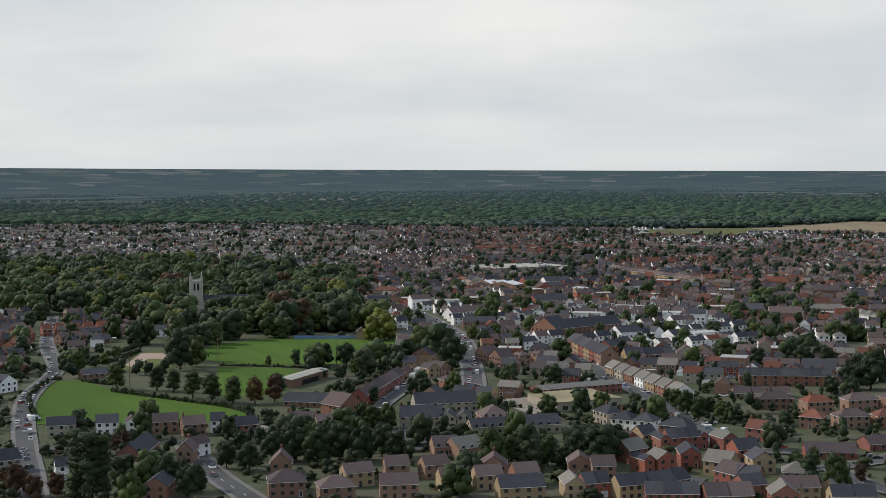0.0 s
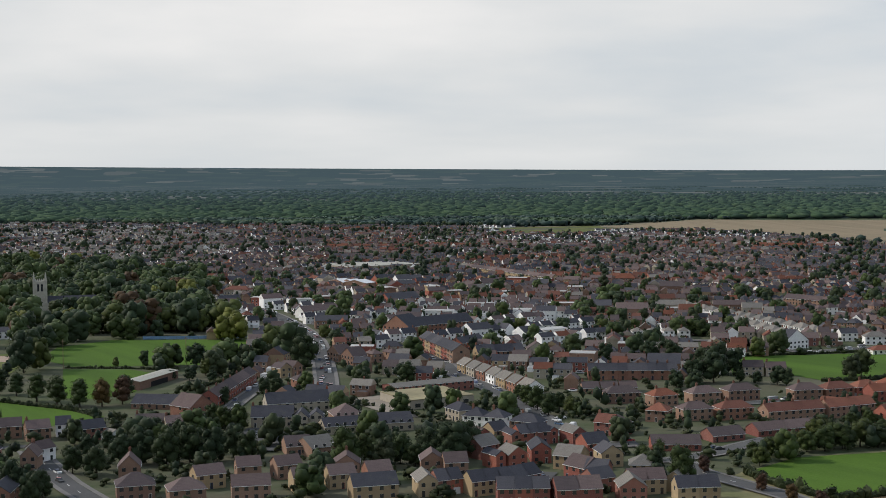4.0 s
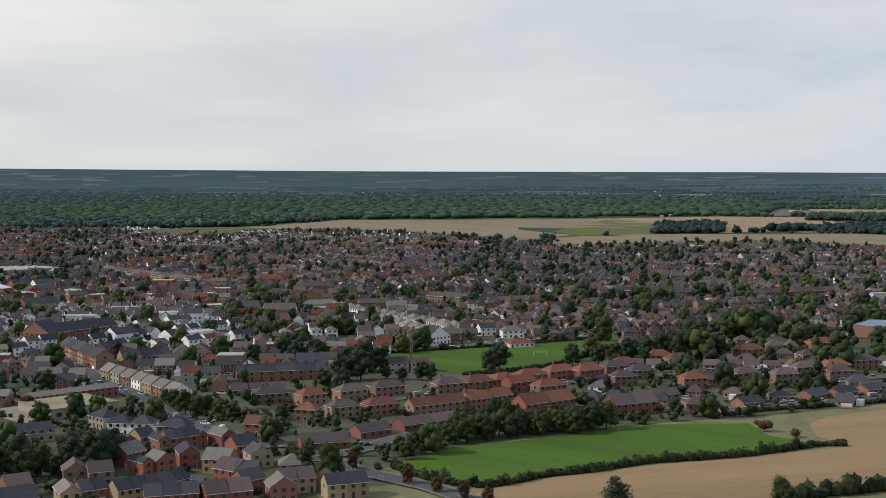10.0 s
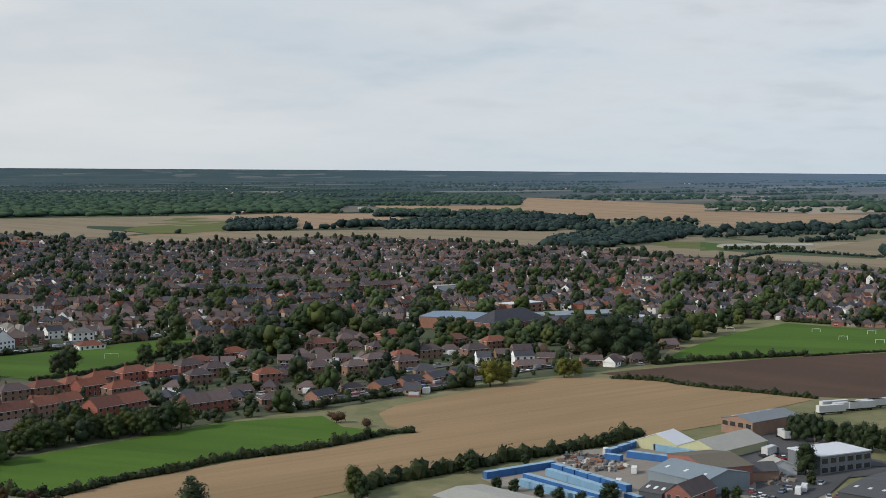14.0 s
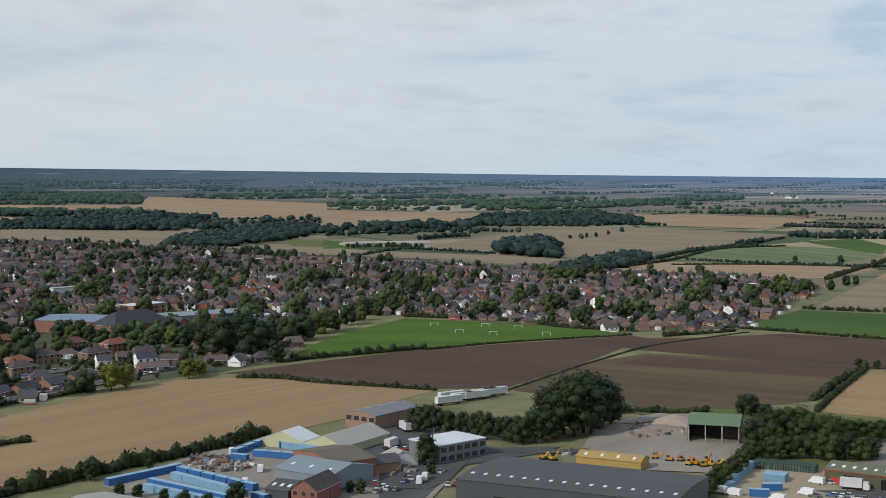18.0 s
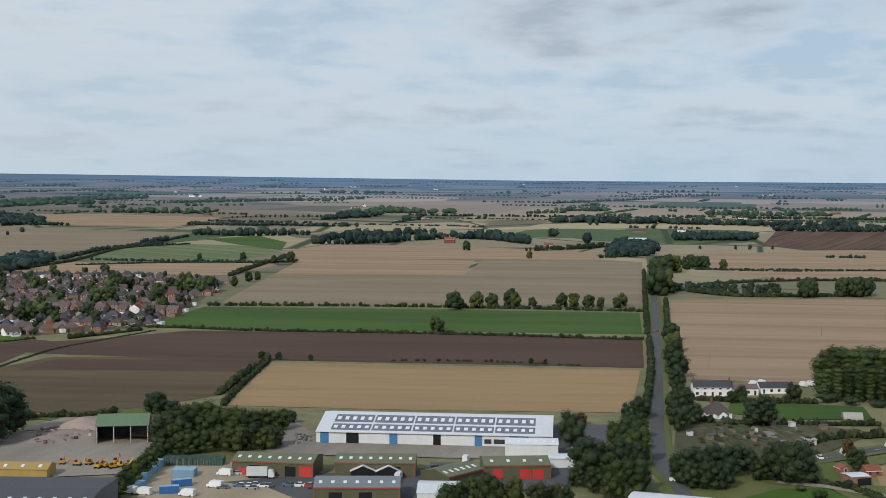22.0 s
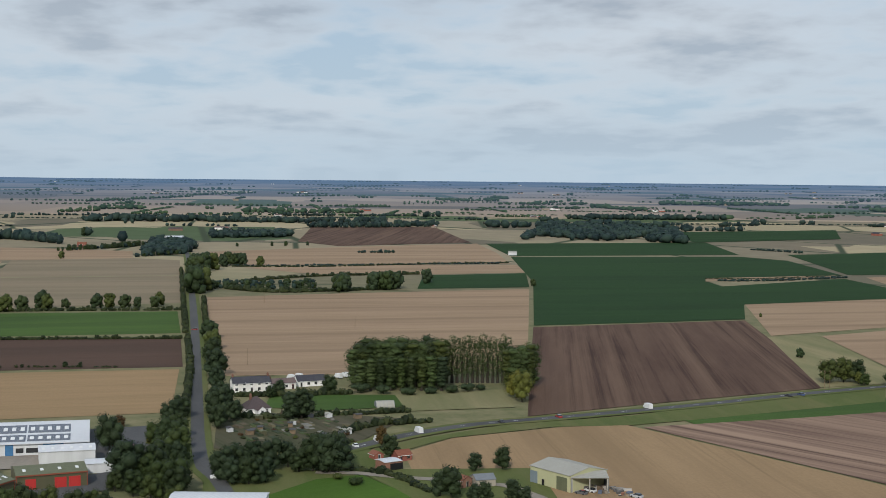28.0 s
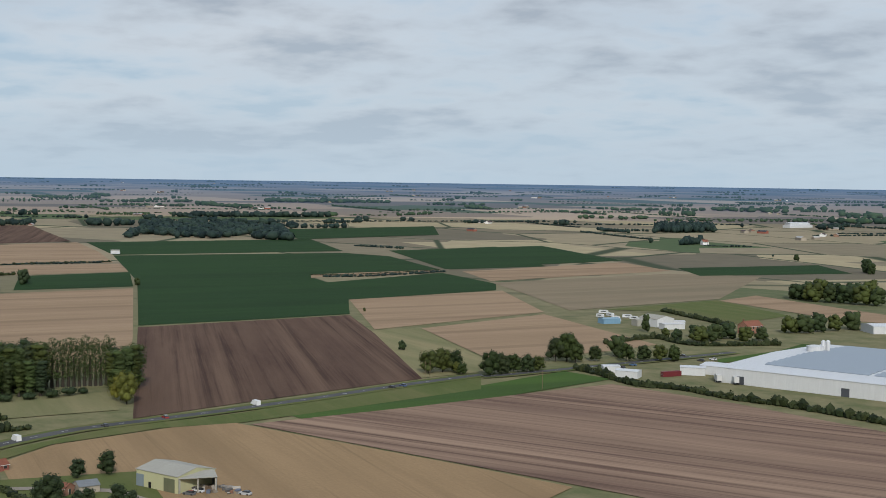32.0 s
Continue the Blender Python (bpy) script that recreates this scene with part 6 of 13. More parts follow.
def warehouse(A, B, d, eave, pitch, label):
    """The long white warehouse: panels and rooflights on its front slope, doors along its front."""
    m, w = base(A, B)
    th = new("warehouse", None)
    th.matrix_basis = m
    rise = d / 2 * math.tan(radians(pitch))
    part("wall", wall_bm(w, d, eave, rise, "along"), M["white_sheet"], th)
    ro = part("roof", roof_bm(w, d, eave, rise, "along", 0.8, 0.25), M["white_roof"], th)
    slope = d / 2 / math.cos(radians(pitch))
    for lo, hi in ((0.06, 0.36), (0.46, 0.84)):
        n = 5
        for i in range(n):
            x0, x1 = w * 0.055 + w * 0.875 * i / n + 0.3, w * 0.055 + w * 0.875 * (i + 1) / n - 0.3
            bm = bmesh.new()
            box(bm, x0, lo * slope, 0, x1, hi * slope, 0.08)
            o = part("solar_panel", bm, M["solar"], ro, "dark grey solar panels in aluminium frames")
            o.matrix_basis = pose(0, 0, eave + 0.29, pitch)
            k = 5
            for j in range(k):
                xx = x0 + (x1 - x0) * (j + 0.5) / k
                bm = bmesh.new()
                mid = (lo + hi) / 2 * slope
                box(bm, xx - 0.7, mid - 0.22 * (hi - lo) * slope, 0.085, xx + 0.7, mid + 0.22 * (hi - lo) * slope, 0.14)
                q = part("rooflight", bm, M["frame"], ro)
                q.matrix_basis = pose(0, 0, eave + 0.29, pitch)
    for k, dw, dh, mat in ((0.035, 3.2, 4.2, "blue_door"), (0.155, 4.6, 4.6, "void"), (0.33, 3.0, 4.4, "blue_door"), (0.515, 2.8, 4.4, "void"), (0.69, 2.8, 4.4, "blue_door"), (0.86, 7.0, 1.6, "blue_door")):
        z = 3.0 if dh < 2 else 0
        slab(th, "door", k * w - dw / 2, k * w + dw / 2, z, z + dh, mat, -0.1)
    for k in (0.73, 0.77, 0.80):
        put("window", WIN_BIG, th, k * w, -0.01, 1.2)
    return tagged(th, label, "warehouse")


def pole(p, h, label="wooden pole beside the road", r=0.12, name="pole", arm=False):
    bm = bmesh.new()
    bmesh.ops.create_cone(bm, cap_ends=True, segments=8, radius1=r, radius2=r * 0.7, depth=h, matrix=pose(0, 0, h / 2))
    o = part(name, bm, M["timber"])
    o.matrix_basis = pose(p[0], p[1], ground_z(*p))
    if arm:
        bm = bmesh.new()
        box(bm, -1.1, -0.06, h - 0.9, 1.1, 0.06, h - 0.75)
        part("crossarm", bm, M["timber"], o)
    return tagged(o, label, "pole")


def lattice_mast(p, h, foot=1.6):
    """A slim steel lattice mast: three tapering legs, cross bracing and aerials."""
    th = new("lattice_mast", None)
    th.matrix_basis = pose(p[0], p[1], ground_z(*p))
    corners = [Vector((math.cos(a), math.sin(a), 0)) for a in (0.3, 0.3 + 2.094, 0.3 + 4.189)]

    def bar(name, a, b, r):
        bm = bmesh.new()
        q = (b - a).to_track_quat("Z", "Y").to_matrix().to_4x4()
        bmesh.ops.create_cone(bm, cap_ends=True, segments=5, radius1=r, radius2=r, depth=(b - a).length, matrix=Matrix.Translation((a + b) / 2) @ q)
        part(name, bm, M["grey_sheet"], th)

    def at(k, z):
        return corners[k % 3] * foot * (1 - 0.6 * z / h) + Vector((0, 0, z))
    for k in range(3):
        bar("leg", at(k, -0.5), at(k, h), 0.16)
    n = 12
    for i in range(n):
        for k in range(3):
            bar("brace", at(k, h * i / n), at(k + 1, h * (i + 1) / n), 0.09)
    for k in range(3):
        bar("aerial", at(k, h - 5) * 1.0 + corners[k] * 0.5, at(k, h - 1) + corners[k] * 0.5, 0.25)
    return tagged(th, "slim grey steel lattice mast behind the park", "mast")


def caravan(p, ang, size=6.0, wall="white_sheet"):
    """A touring caravan: rounded body, dark windows, wheels."""
    bm = bmesh.new()
    a = size / 2
    prism(bm, [(-a, 0.5), (a, 0.5), (a, 1.6), (a - 0.5, 2.5), (-a + 0.35, 2.6), (-a, 1.8)], 0, -1.1, 1.1)
    o = part("caravan", bm, M[wall])
    o.matrix_basis = pose(p[0], p[1], ground_z(*p), 0, 0, ang + 90)
    for y in (-1.0, 1.0):
        bm = bmesh.new()
        bmesh.ops.create_cone(bm, cap_ends=True, segments=10, radius1=0.33, radius2=0.33, depth=0.2, matrix=pose(y, 0.2, 0.33, 0, 90, 0))
        part("wheel", bm, M["void"], o)
        bm = bmesh.new()
        box(bm, y * 1.105 - 0.01, -a * 0.55, 1.35, y * 1.105 + 0.01, a * 0.6, 2.0)
        part("window", bm, M["glass"], o)
    return tagged(o, "white caravan parked in the farm yard", "caravan", "caravans at the farm")


def goal(p, ang, w=5.0, h=2.0):
    bm = bmesh.new()
    for x in (-w / 2, w / 2):
        box(bm, x - 0.1, -0.1, 0, x + 0.1, 0.1, h)
        box(bm, x - 0.05, 0.12, 0, x + 0.05, 1.3, 0.1)
    box(bm, -w / 2 - 0.1, -0.1, h + 0.002, w / 2 + 0.1, 0.1, h + 0.18)
    o = part("goal", bm, M["frame"])
    o.matrix_basis = pose(p[0], p[1], 0.2, 0, 0, ang)
    return tagged(o, "white football goal on the grass pitch", "goal", "goals")


def tunnel(A, B, d, h, label="translucent polytunnel on the grass"):
    m, w = base(A, B)
    th = new("polytunnel", None)
    th.matrix_basis = m
    bm = bmesh.new()
    sec = [(d / 2 - d / 2 * math.cos(math.pi * i / 10), h * math.sin(math.pi * i / 10)) for i in range(11)]
    prism(bm, sec, 0, 0, w)
    part("cover", bm, M["asbestos"], th, "milky plastic cover")
    for i in range(6):
        bm = bmesh.new()
        s2 = [(d / 2 + (p - d / 2) * 1.02, z * 1.02) for p, z in sec]
        prism(bm, s2, 0, w * i / 5 - 0.06, w * i / 5 + 0.06)
        part("hoop", bm, M["steel"], th)
    return tagged(th, label, "polytunnel")


def allotment(poly):
    """Plots of dug beds and crops with small sheds, glasshouses and water butts."""
    V, F, off = [], [], 0
    for i, (x, y) in enumerate(scatter(poly, 5.0)):
        a = 0.35 + random.gauss(0, 0.08)
        w, d, h = random.uniform(1.2, 3.2), random.uniform(0.6, 1.4), random.uniform(0.2, 1.1)
        c, q = math.cos(a), math.sin(a)
        if i % 19 == 7:
            shed((x, y), (x + 2.4 * c, y + 2.4 * q), random.uniform(1.8, 2.6), 1.9, 16, random.choice(("dark_wall", "olive_sheet", "white_sheet", "brown")), random.choice(("dark_roof", "asbestos", "green_roof")), label="small wooden shed on an allotment plot", name="allotment_shed")
            continue
        k = [(-w, -d), (w, -d), (w, d), (-w, d)]
        V += [(x + c * u - q * v, y + q * u + c * v, 0.0) for u, v in k] + [(x + c * u * 0.8 - q * v * 0.8, y + q * u * 0.8 + c * v * 0.8, h) for u, v in k]
        F += [tuple(off + j for j in f) for f in ((0, 1, 5, 4), (1, 2, 6, 5), (2, 3, 7, 6), (3, 0, 4, 7), (4, 5, 6, 7))]
        off += 8
    M["plots"] = plain("garden_plots", (0.07, 0.075, 0.04), 2.0, 0.3, 0.4, 0.95, per="island", hue=[(0.045, 0.06, 0.025), (0.10, 0.075, 0.05), (0.06, 0.085, 0.03), (0.14, 0.12, 0.07), (0.03, 0.045, 0.022), (0.22, 0.21, 0.19)])
    tagged(part("allotment_beds", mesh_np("allotment_beds", V, np.array(F)), M["plots"]), "dug beds and leafy crops on allotment plots", "allotments", kind="stuff")


def scrap(poly, label):
    """A yard heap of crates, boards and drums, none of which stands out."""
    V, F, off = [], [], 0
    for x, y in scatter(poly, 1.7):
        if random.random() < 0.35:
            continue
        a = random.uniform(0, 3.1)
        w, d, h = random.uniform(0.3, 1.6), random.uniform(0.2, 0.7), random.uniform(0.3, 1.7)
        c, q = math.cos(a), math.sin(a)
        k = [(-w, -d), (w, -d), (w, d), (-w, d)]
        t = random.uniform(-0.3, 0.3)
        V += [(x + c * u - q * v, y + q * u + c * v, 0.0) for u, v in k] + [(x + c * u - q * v + t, y + q * u + c * v, h * random.uniform(0.8, 1.1)) for u, v in k]
        F += [tuple(off + j for j in f) for f in ((0, 1, 5, 4), (1, 2, 6, 5), (2, 3, 7, 6), (3, 0, 4, 7), (4, 5, 6, 7))]
        off += 8
    if "scrap" not in M:
        M["scrap"] = plain("yard_scrap", (0.2, 0.17, 0.14), 2.0, 0.5, 0.4, 0.85, per="island", hue=[(0.16, 0.11, 0.07), (0.30, 0.28, 0.25), (0.08, 0.08, 0.08), (0.5, 0.48, 0.44), (0.12, 0.16, 0.24), (0.24, 0.10, 0.06), (0.20, 0.17, 0.13)])
    tagged(part("scrap_heap", mesh_np("scrap_heap", V, np.array(F)), M["scrap"]), label, "yard clutter", kind="stuff")


# ---------------------------------------------------------------- houses of the town
house((-32.7, 444.8), (-23.6, 448.6), 7.5, wall='buff', roof='r_brown', stacks=0, label='buff brick detached house with a brown tiled roof')
house((-20.2, 457.1), (-12.2, 458.6), 7.5, wall='brown', roof='r_brown', stacks=0, label='brown brick house with a brown tiled roof')
house((-20.7, 427.5), (-8.6, 428.6), 8, wall='brown', roof='r_brown', stacks=0, label='brown brick house with a brown tiled roof')
house((-6.8, 456.6), (1.4, 459.8), 7.5, wall='brown', roof='r_brown', stacks=0, label='brown brick house with a brown tiled roof')
house((-1.4, 437), (6.7, 439.1), 7.5, wall='buff', roof='r_brown', stacks=0, label='brown brick house with a buff gable')
house((10.2, 439.8), (18.9, 441.9), 7.5, wall='buff', roof='r_brown', stacks=0, label='buff brick house with a brown tiled roof')
house((11.9, 455.8), (20.7, 455.5), 10, wall='brown', roof='r_brown', form='across', stacks=1, label='brown brick house with its gable to the road')
house((23, 442.6), (31.1, 444.7), 8, wall='orange', roof='r_brown', stacks=0, label='orange brick house with a brown tiled roof')
house((17.1, 421.5), (31.4, 424), 9, wall='buff', roof='r_slate', stacks=0, label='buff brick house with a dark slate roof')
house((-59.9, 462.3), (-52.8, 462.9), 9, wall='brown', roof='r_brown', form='across', pitch=45, label='old brown brick house with a steep gable')
house((-56.6, 431.9), (-45, 433.9), 10, wall='brown', roof='r_brown', form='hip', stacks=0, label='large brown brick house with a hipped roof')
house((-39.5, 423.6), (-28.5, 426.2), 9, wall='brown', roof='r_brown', form='hip', stacks=0, label='brown brick house with a hipped roof')
house((37.8, 425.2), (44.2, 425.8), 12, wall='buff', roof='r_grey', form='across', stacks=0, label='buff house with its gable to the street')
row((44.3, 426.5), (52.5, 429.3), 2, 8, wall='red', roof='r_slate', garage=True, stacks=0, label='red brick town house with a white garage door')
row((54.7, 423.1), (69.5, 427.9), 3, 8, wall='buff', roof='r_slate', stacks=0, label='buff terraced house with a dark roof')
row((69.7, 427.9), (78.8, 433.9), 2, 8, wall='red', roof='r_slate', stacks=0, label='red brick terraced house with a dark roof')
house((41.7, 458.1), (49.5, 457.8), 10, wall='brown', roof='r_brown', form='across', stacks=0, label='brown brick house with a wide gable')
house((49.4, 453.4), (57.4, 454), 8, wall='brown', roof='r_brown', stacks=0, label='brown brick house behind a courtyard')
house((65.1, 479.5), (72.7, 485.1), 9, wall='red', roof='r_grey', stacks=1, label='red brick house with a grey roof')
house((66.9, 501.9), (72.3, 504.9), 8, wall='red', roof='r_brown', form='across', stacks=0, label='red brick house with a brown roof')
house((74.4, 509.1), (80.4, 512.2), 8, wall='buff', roof='r_slate', stacks=0, label='buff stone house with a dark roof')
row((83.3, 502.2), (95.3, 506), 3, 8, wall='red', roof='r_slate', stacks=0, label='red brick terraced house with white windows')
house((79.8, 500.2), (83.3, 501.1), 10, wall='red', roof='r_slate', form='across', stacks=0, label='red brick end house with its gable forward')
house((95.3, 506), (98.5, 506.9), 10, wall='red', roof='r_slate', form='across', stacks=0, label='red brick end house with its gable forward')
house((68.2, 462.4), (71.9, 464.1), 9, wall='red', roof='r_slate', form='across', stacks=0, label='red brick house with its gable to the court')
house((72.9, 463.2), (79.6, 465.6), 9, wall='red', roof='r_grey', form='across', stacks=0, label='red brick house with a pale grey roof')
house((82.1, 471.1), (89.1, 470.8), 13, wall='red', roof='r_slate', form='across', stacks=1, label='red brick house with a long dark roof')
house((87.9, 461.6), (95.8, 455.9), 9, wall='buff', roof='r_grey', stacks=0, label='buff house with a weathered grey roof')
house((88.5, 445.8), (93.7, 437.3), 9, wall='red', roof='r_brown', stacks=0, label='red brick house with a brown roof')
house((93.7, 437.3), (100.3, 433.8), 8, wall='red', roof='r_slate', stacks=0, label='red brick house with a dark roof')
house((103, 500.3), (108.3, 502.2), 10, wall='red', roof='r_grey', form='across', stacks=0, label='red brick house with a pale roof')
house((103.8, 478.8), (112.4, 481.4), 9, wall='red', roof='r_slate', stacks=0, label='red brick house with a dark roof')
house((105, 460.9), (112.8, 461.5), 10, wall='buff', roof='r_slate', form='across', stacks=0, label='buff house with its gable to the street')
house((116, 523), (121.9, 518.2), 8, wall='red', roof='r_red', floors=2, stacks=1, label='tall red brick house with a chimney')
house((122, 517), (130.9, 521.2), 8, wall='red', roof='r_brown', form='hip', stacks=0, label='red brick house side wing')
row((104.5, 418.8), (116.4, 419.1), 2, 8, wall='buff', roof='r_brown', stacks=0, label='buff house with a dark brown roof')
house((110.1, 441.3), (118.6, 439.2), 9, wall='buff', roof='r_grey', form='hip', stacks=0, label='buff house with a hipped roof')
row((116.5, 406.2), (129.9, 406), 2, 8, wall='buff', roof='r_slate', stacks=0, label='buff house with a dark slate roof')
house((117.2, 422.2), (121.2, 419.5), 9, wall='buff', roof='r_grey', form='across', stacks=0, label='buff house with its gable forward')
row((61.2, 412.4), (77.4, 411.4), 3, 8, wall='red', roof='r_slate', stacks=0, label='brick house with a dark roof')
row((79, 408), (93.5, 408.9), 2, 9, wall='red', roof='r_brown', stacks=0, label='red brick house with a brown roof')
house((99, 409.1), (107.4, 408.5), 10, wall='red', roof='r_grey', form='across', stacks=0, label='red brick house with a pale roof')
house((93.6, 421.5), (101.1, 424.6), 8, wall='red', roof='r_slate', stacks=0, label='red brick house with a dark roof')
house((61.9, 566.8), (66.5, 556), 8, wall='stone', roof='r_slate', form='hip', stacks=1, label='pale house with a hipped roof')
row((66.6, 545.4), (82.2, 536.2), 2, 9, wall='white', roof='r_slate', form='hip', stacks=1, label='pale rendered house with a hipped slate roof')
house((83.6, 530.8), (93.7, 523.3), 8, wall='brown', roof='r_slate', form='hip', label='brick house with a dark hipped roof')
house((-158.8, 539.5), (-148, 542.7), 8, wall='stone', roof='r_slate', stacks=0, label='house with white boards and a slate roof')
house((-140.6, 544.8), (-132, 546.8), 8, wall='white', roof='r_slate', stacks=0, label='white boarded house with a slate roof')
house((-129, 546.7), (-124.6, 547.7), 9, wall='white', roof='r_brown', form='across', stacks=0, label='white house with a small front gable')
house((-124.4, 547.7), (-120.5, 548.8), 8, wall='stone', roof='r_brown', stacks=0, label='pale brick house with a brown roof')
house((-118.1, 546.2), (-108, 548.2), 8, wall='brown', roof='r_brown', stacks=0, label='brown brick house with a brown roof')
house((-104.3, 539.4), (-95.8, 542.6), 8, wall='brown', roof='r_brown', stacks=1, label='low brick house with a brown roof')
house((-94.9, 547.5), (-89.1, 548.5), 8, wall='white', roof='r_slate', stacks=0, label='white boarded house with a pale roof')
house((-83.7, 536), (-74.5, 540.4), 8, wall='red', roof='r_slate', stacks=0, label='red brick house with white windows')
house((-72.2, 535.4), (-68.3, 540.1), 5, wall='white', roof='r_grey', floors=1, form='across', stacks=0, label='small white rendered outbuilding')
house((-113.4, 464.5), (-104.3, 464.1), 24, wall='red', roof='r_slate', form='across', eave=8.0, pitch=38, stacks=0, name='chapel', category='chapel', label='red brick chapel with white window surrounds')
house((-96.5, 485.4), (-90.7, 485.2), 9, wall='brown', roof='r_brown', form='across', pitch=48, label='old brown brick house with a steep gable')
house((-92.4, 496.3), (-87.2, 502.4), 7, wall='white', roof='r_brown', label='white cottage with a brown roof')
house((-96.2, 428.8), (-88.6, 428.5), 14, wall='orange', roof='r_slate', form='across', stacks=0, label='orange brick hall with a slate roof')
house((-132.7, 459.9), (-128.5, 461.5), 7, wall='white', roof='r_slate', label='white rendered cottage with slate roof')
house((-215.9, 658.5), (-210.4, 667.3), 8, wall='white', roof='r_slate', form='across', label='white gabled house by the road')
house((-222.5, 653.6), (-216.4, 656.8), 8, wall='stone', roof='r_brown', label='pale brick house by the road')
row((-258.9, 734.6), (-231.2, 744.1), 4, 8, wall='stone', roof='r_brown', gap=1.0, label='stone cottage with a brown roof')
row((-302, 838.2), (-261.1, 858.7), 5, 9, wall='mixed', roof='r_mix', gap=2.0, label='brick cottage with a slate roof')
row((-169.7, 467.7), (-156.9, 473.6), 3, 8, wall='stone', roof='r_slate', label='stone house with a grey roof')
house((-155.7, 469.8), (-148.9, 475.1), 9, wall='stone', roof='r_slate', label='stone house with a slate roof')
row((-241.8, 857.3), (-227.7, 874.6), 3, 8, wall='mixed', roof='r_brown', gap=2, label='brick house with a brown roof')
row((-268.1, 906.9), (-229.9, 928), 5, 9, wall='red', roof='r_red', gap=3, label='red brick house beside the park')
house((-188.3, 704.7), (-175.4, 712.2), 8, wall='brown', roof='r_slate', floors=1, stacks=0, label='low brick pavilion by the hedge')
house((-73.2, 612.2), (-47, 604.6), 12, wall='brown', roof='r_slate', floors=1, stacks=0, label='long low brick clubhouse with a slate roof')
house((-44.8, 581), (-35.6, 590.5), 13, wall='orange', roof='r_brown', form='across', stacks=0, label='orange brick hall with its gable forward')
row((-35.2, 610.1), (-20, 686.4), 6, 8, wall='red', roof='r_brown', label='red brick terraced house with a chimney')
house((-66.5, 565.6), (-54.7, 565), 8, wall='brown', roof='r_brown', floors=1, label='brick bungalow with a brown roof')
house((-53, 559.6), (-43.8, 561.8), 8, wall='stone', roof='r_brown', floors=1, label='pale bungalow among trees')
house((-8.1, 697.7), (-2.3, 701.5), 9, wall='buff', roof='r_brown', form='across', label='buff brick house with a gable')
house((-2, 701.4), (3, 707.4), 9, wall='brown', roof='r_brown', form='across', label='brown brick house with a gable')
house((-0.1, 655.1), (8.2, 658.2), 8, wall='orange', roof='r_brown', form='hip', label='orange brick house with a hipped roof')
house((-18.8, 556.6), (-1.6, 555.7), 9.5, wall='stone', roof='r_slate', eave=4.6, pitch=38, win=None, stacks=1, name='school_building', category='school', label='stone school building with a slate roof')
house((-1.6, 553.2), (4.4, 552.9), 11, wall='stone', roof='r_slate', form='across', eave=4.4, pitch=40, stacks=0, name='school_building', category='school', label='stone school wing with a gable')
house((4.9, 555.4), (10.5, 555.2), 10, wall='stone', roof='r_slate', form='across', eave=4.2, pitch=38, stacks=0, name='school_building', category='school', label='stone school wing with a gable')
house((-12.7, 589.3), (14.5, 595.3), 11, wall='stone', roof='r_slate', eave=4.4, pitch=36, stacks=1, name='school_building', category='school', label='slate roofed school hall')
house((15.5, 560.1), (27.3, 562.2), 14, wall='brown', roof='r_brown', form='hip', eave=3.4, stacks=0, name='school_building', category='school', label='low school block with a hipped roof')
house((26.8, 539.2), (46.4, 542), 13, wall='stone', roof='r_slate', eave=3.6, pitch=25, stacks=0, name='school_building', category='school', label='long school block with a dark roof')
house((-4, 496.6), (5.2, 498.3), 11, wall='brown', roof='r_brown', eave=3.6, pitch=28, stacks=0, name='school_building', category='school', label='brown school block with rooflights')
house((5.1, 492.1), (14.3, 497.9), 12, wall='brown', roof='r_grey', eave=3.6, pitch=28, stacks=0, name='school_building', category='school', label='pale roofed school block')
house((10.8, 536.3), (26.7, 540.5), 10, wall='stone', roof='r_slate', eave=3.4, pitch=28, stacks=0, name='school_building', category='school', label='slate roofed school corridor block')
house((44.9, 626.6), (84.4, 644.9), 12, wall='red', roof='r_grey', eave=4.5, pitch=10, stacks=0, name='workshop', category='workshop', label='long low brick building with a pale roof')
row((72.9, 805.6), (84.6, 734.9), 6, 10, wall='mixed', roof='r_slate', floors=3, label='three-storey town house with a slate roof')
for (a, b), wall in zip(split((83.4, 704.4), (105.1, 615.1), 7, 2.2), ("buff", "stone", "orange", "white", "buff", "orange", "white")):
    house(a, b, 8.5, wall=wall, roof="r_grey", stacks=1, label={"buff": "buff", "stone": "pale stone", "orange": "brick", "white": "white rendered"}[wall] + " street house with a light grey roof", group="street houses")
house((55.4, 871.9), (71.3, 858.1), 16, wall='orange', roof='r_slate', floors=3, form='across', stacks=0, name='apartment_block', category='apartment block', label='three-storey brick block with a slate roof')
house((71.8, 864.3), (117, 893.4), 14, wall='orange', roof='r_slate', floors=3, stacks=0, name='apartment_block', category='apartment block', label='long three-storey brick block with a slate roof')
house((99.8, 743.2), (109.9, 744.8), 11, wall='buff', roof='r_slate', form='along', label='buff brick house with a dark roof')
row((110.3, 747.2), (127.1, 750.8), 3, 10, wall='brown', roof='r_slate', label='brick house with a dark roof')
row((96.6, 787.9), (112.6, 808.3), 3, 9, wall='red', roof='r_slate', label='white windowed brick house')
house((129.7, 755.4), (140.3, 754.7), 9, wall='stone', roof='r_brown', form='across', label='pale brick house with a gable')
row((144.7, 665), (188.4, 658.6), 9, 9, wall='orange', roof='r_slate', stacks=1, label='orange brick terraced house with a slate roof')
row((133, 623.4), (158.7, 621.9), 3, 9, wall='brown', roof='r_brown', floors=1, gap=1, label='brick bungalow with a brown roof')
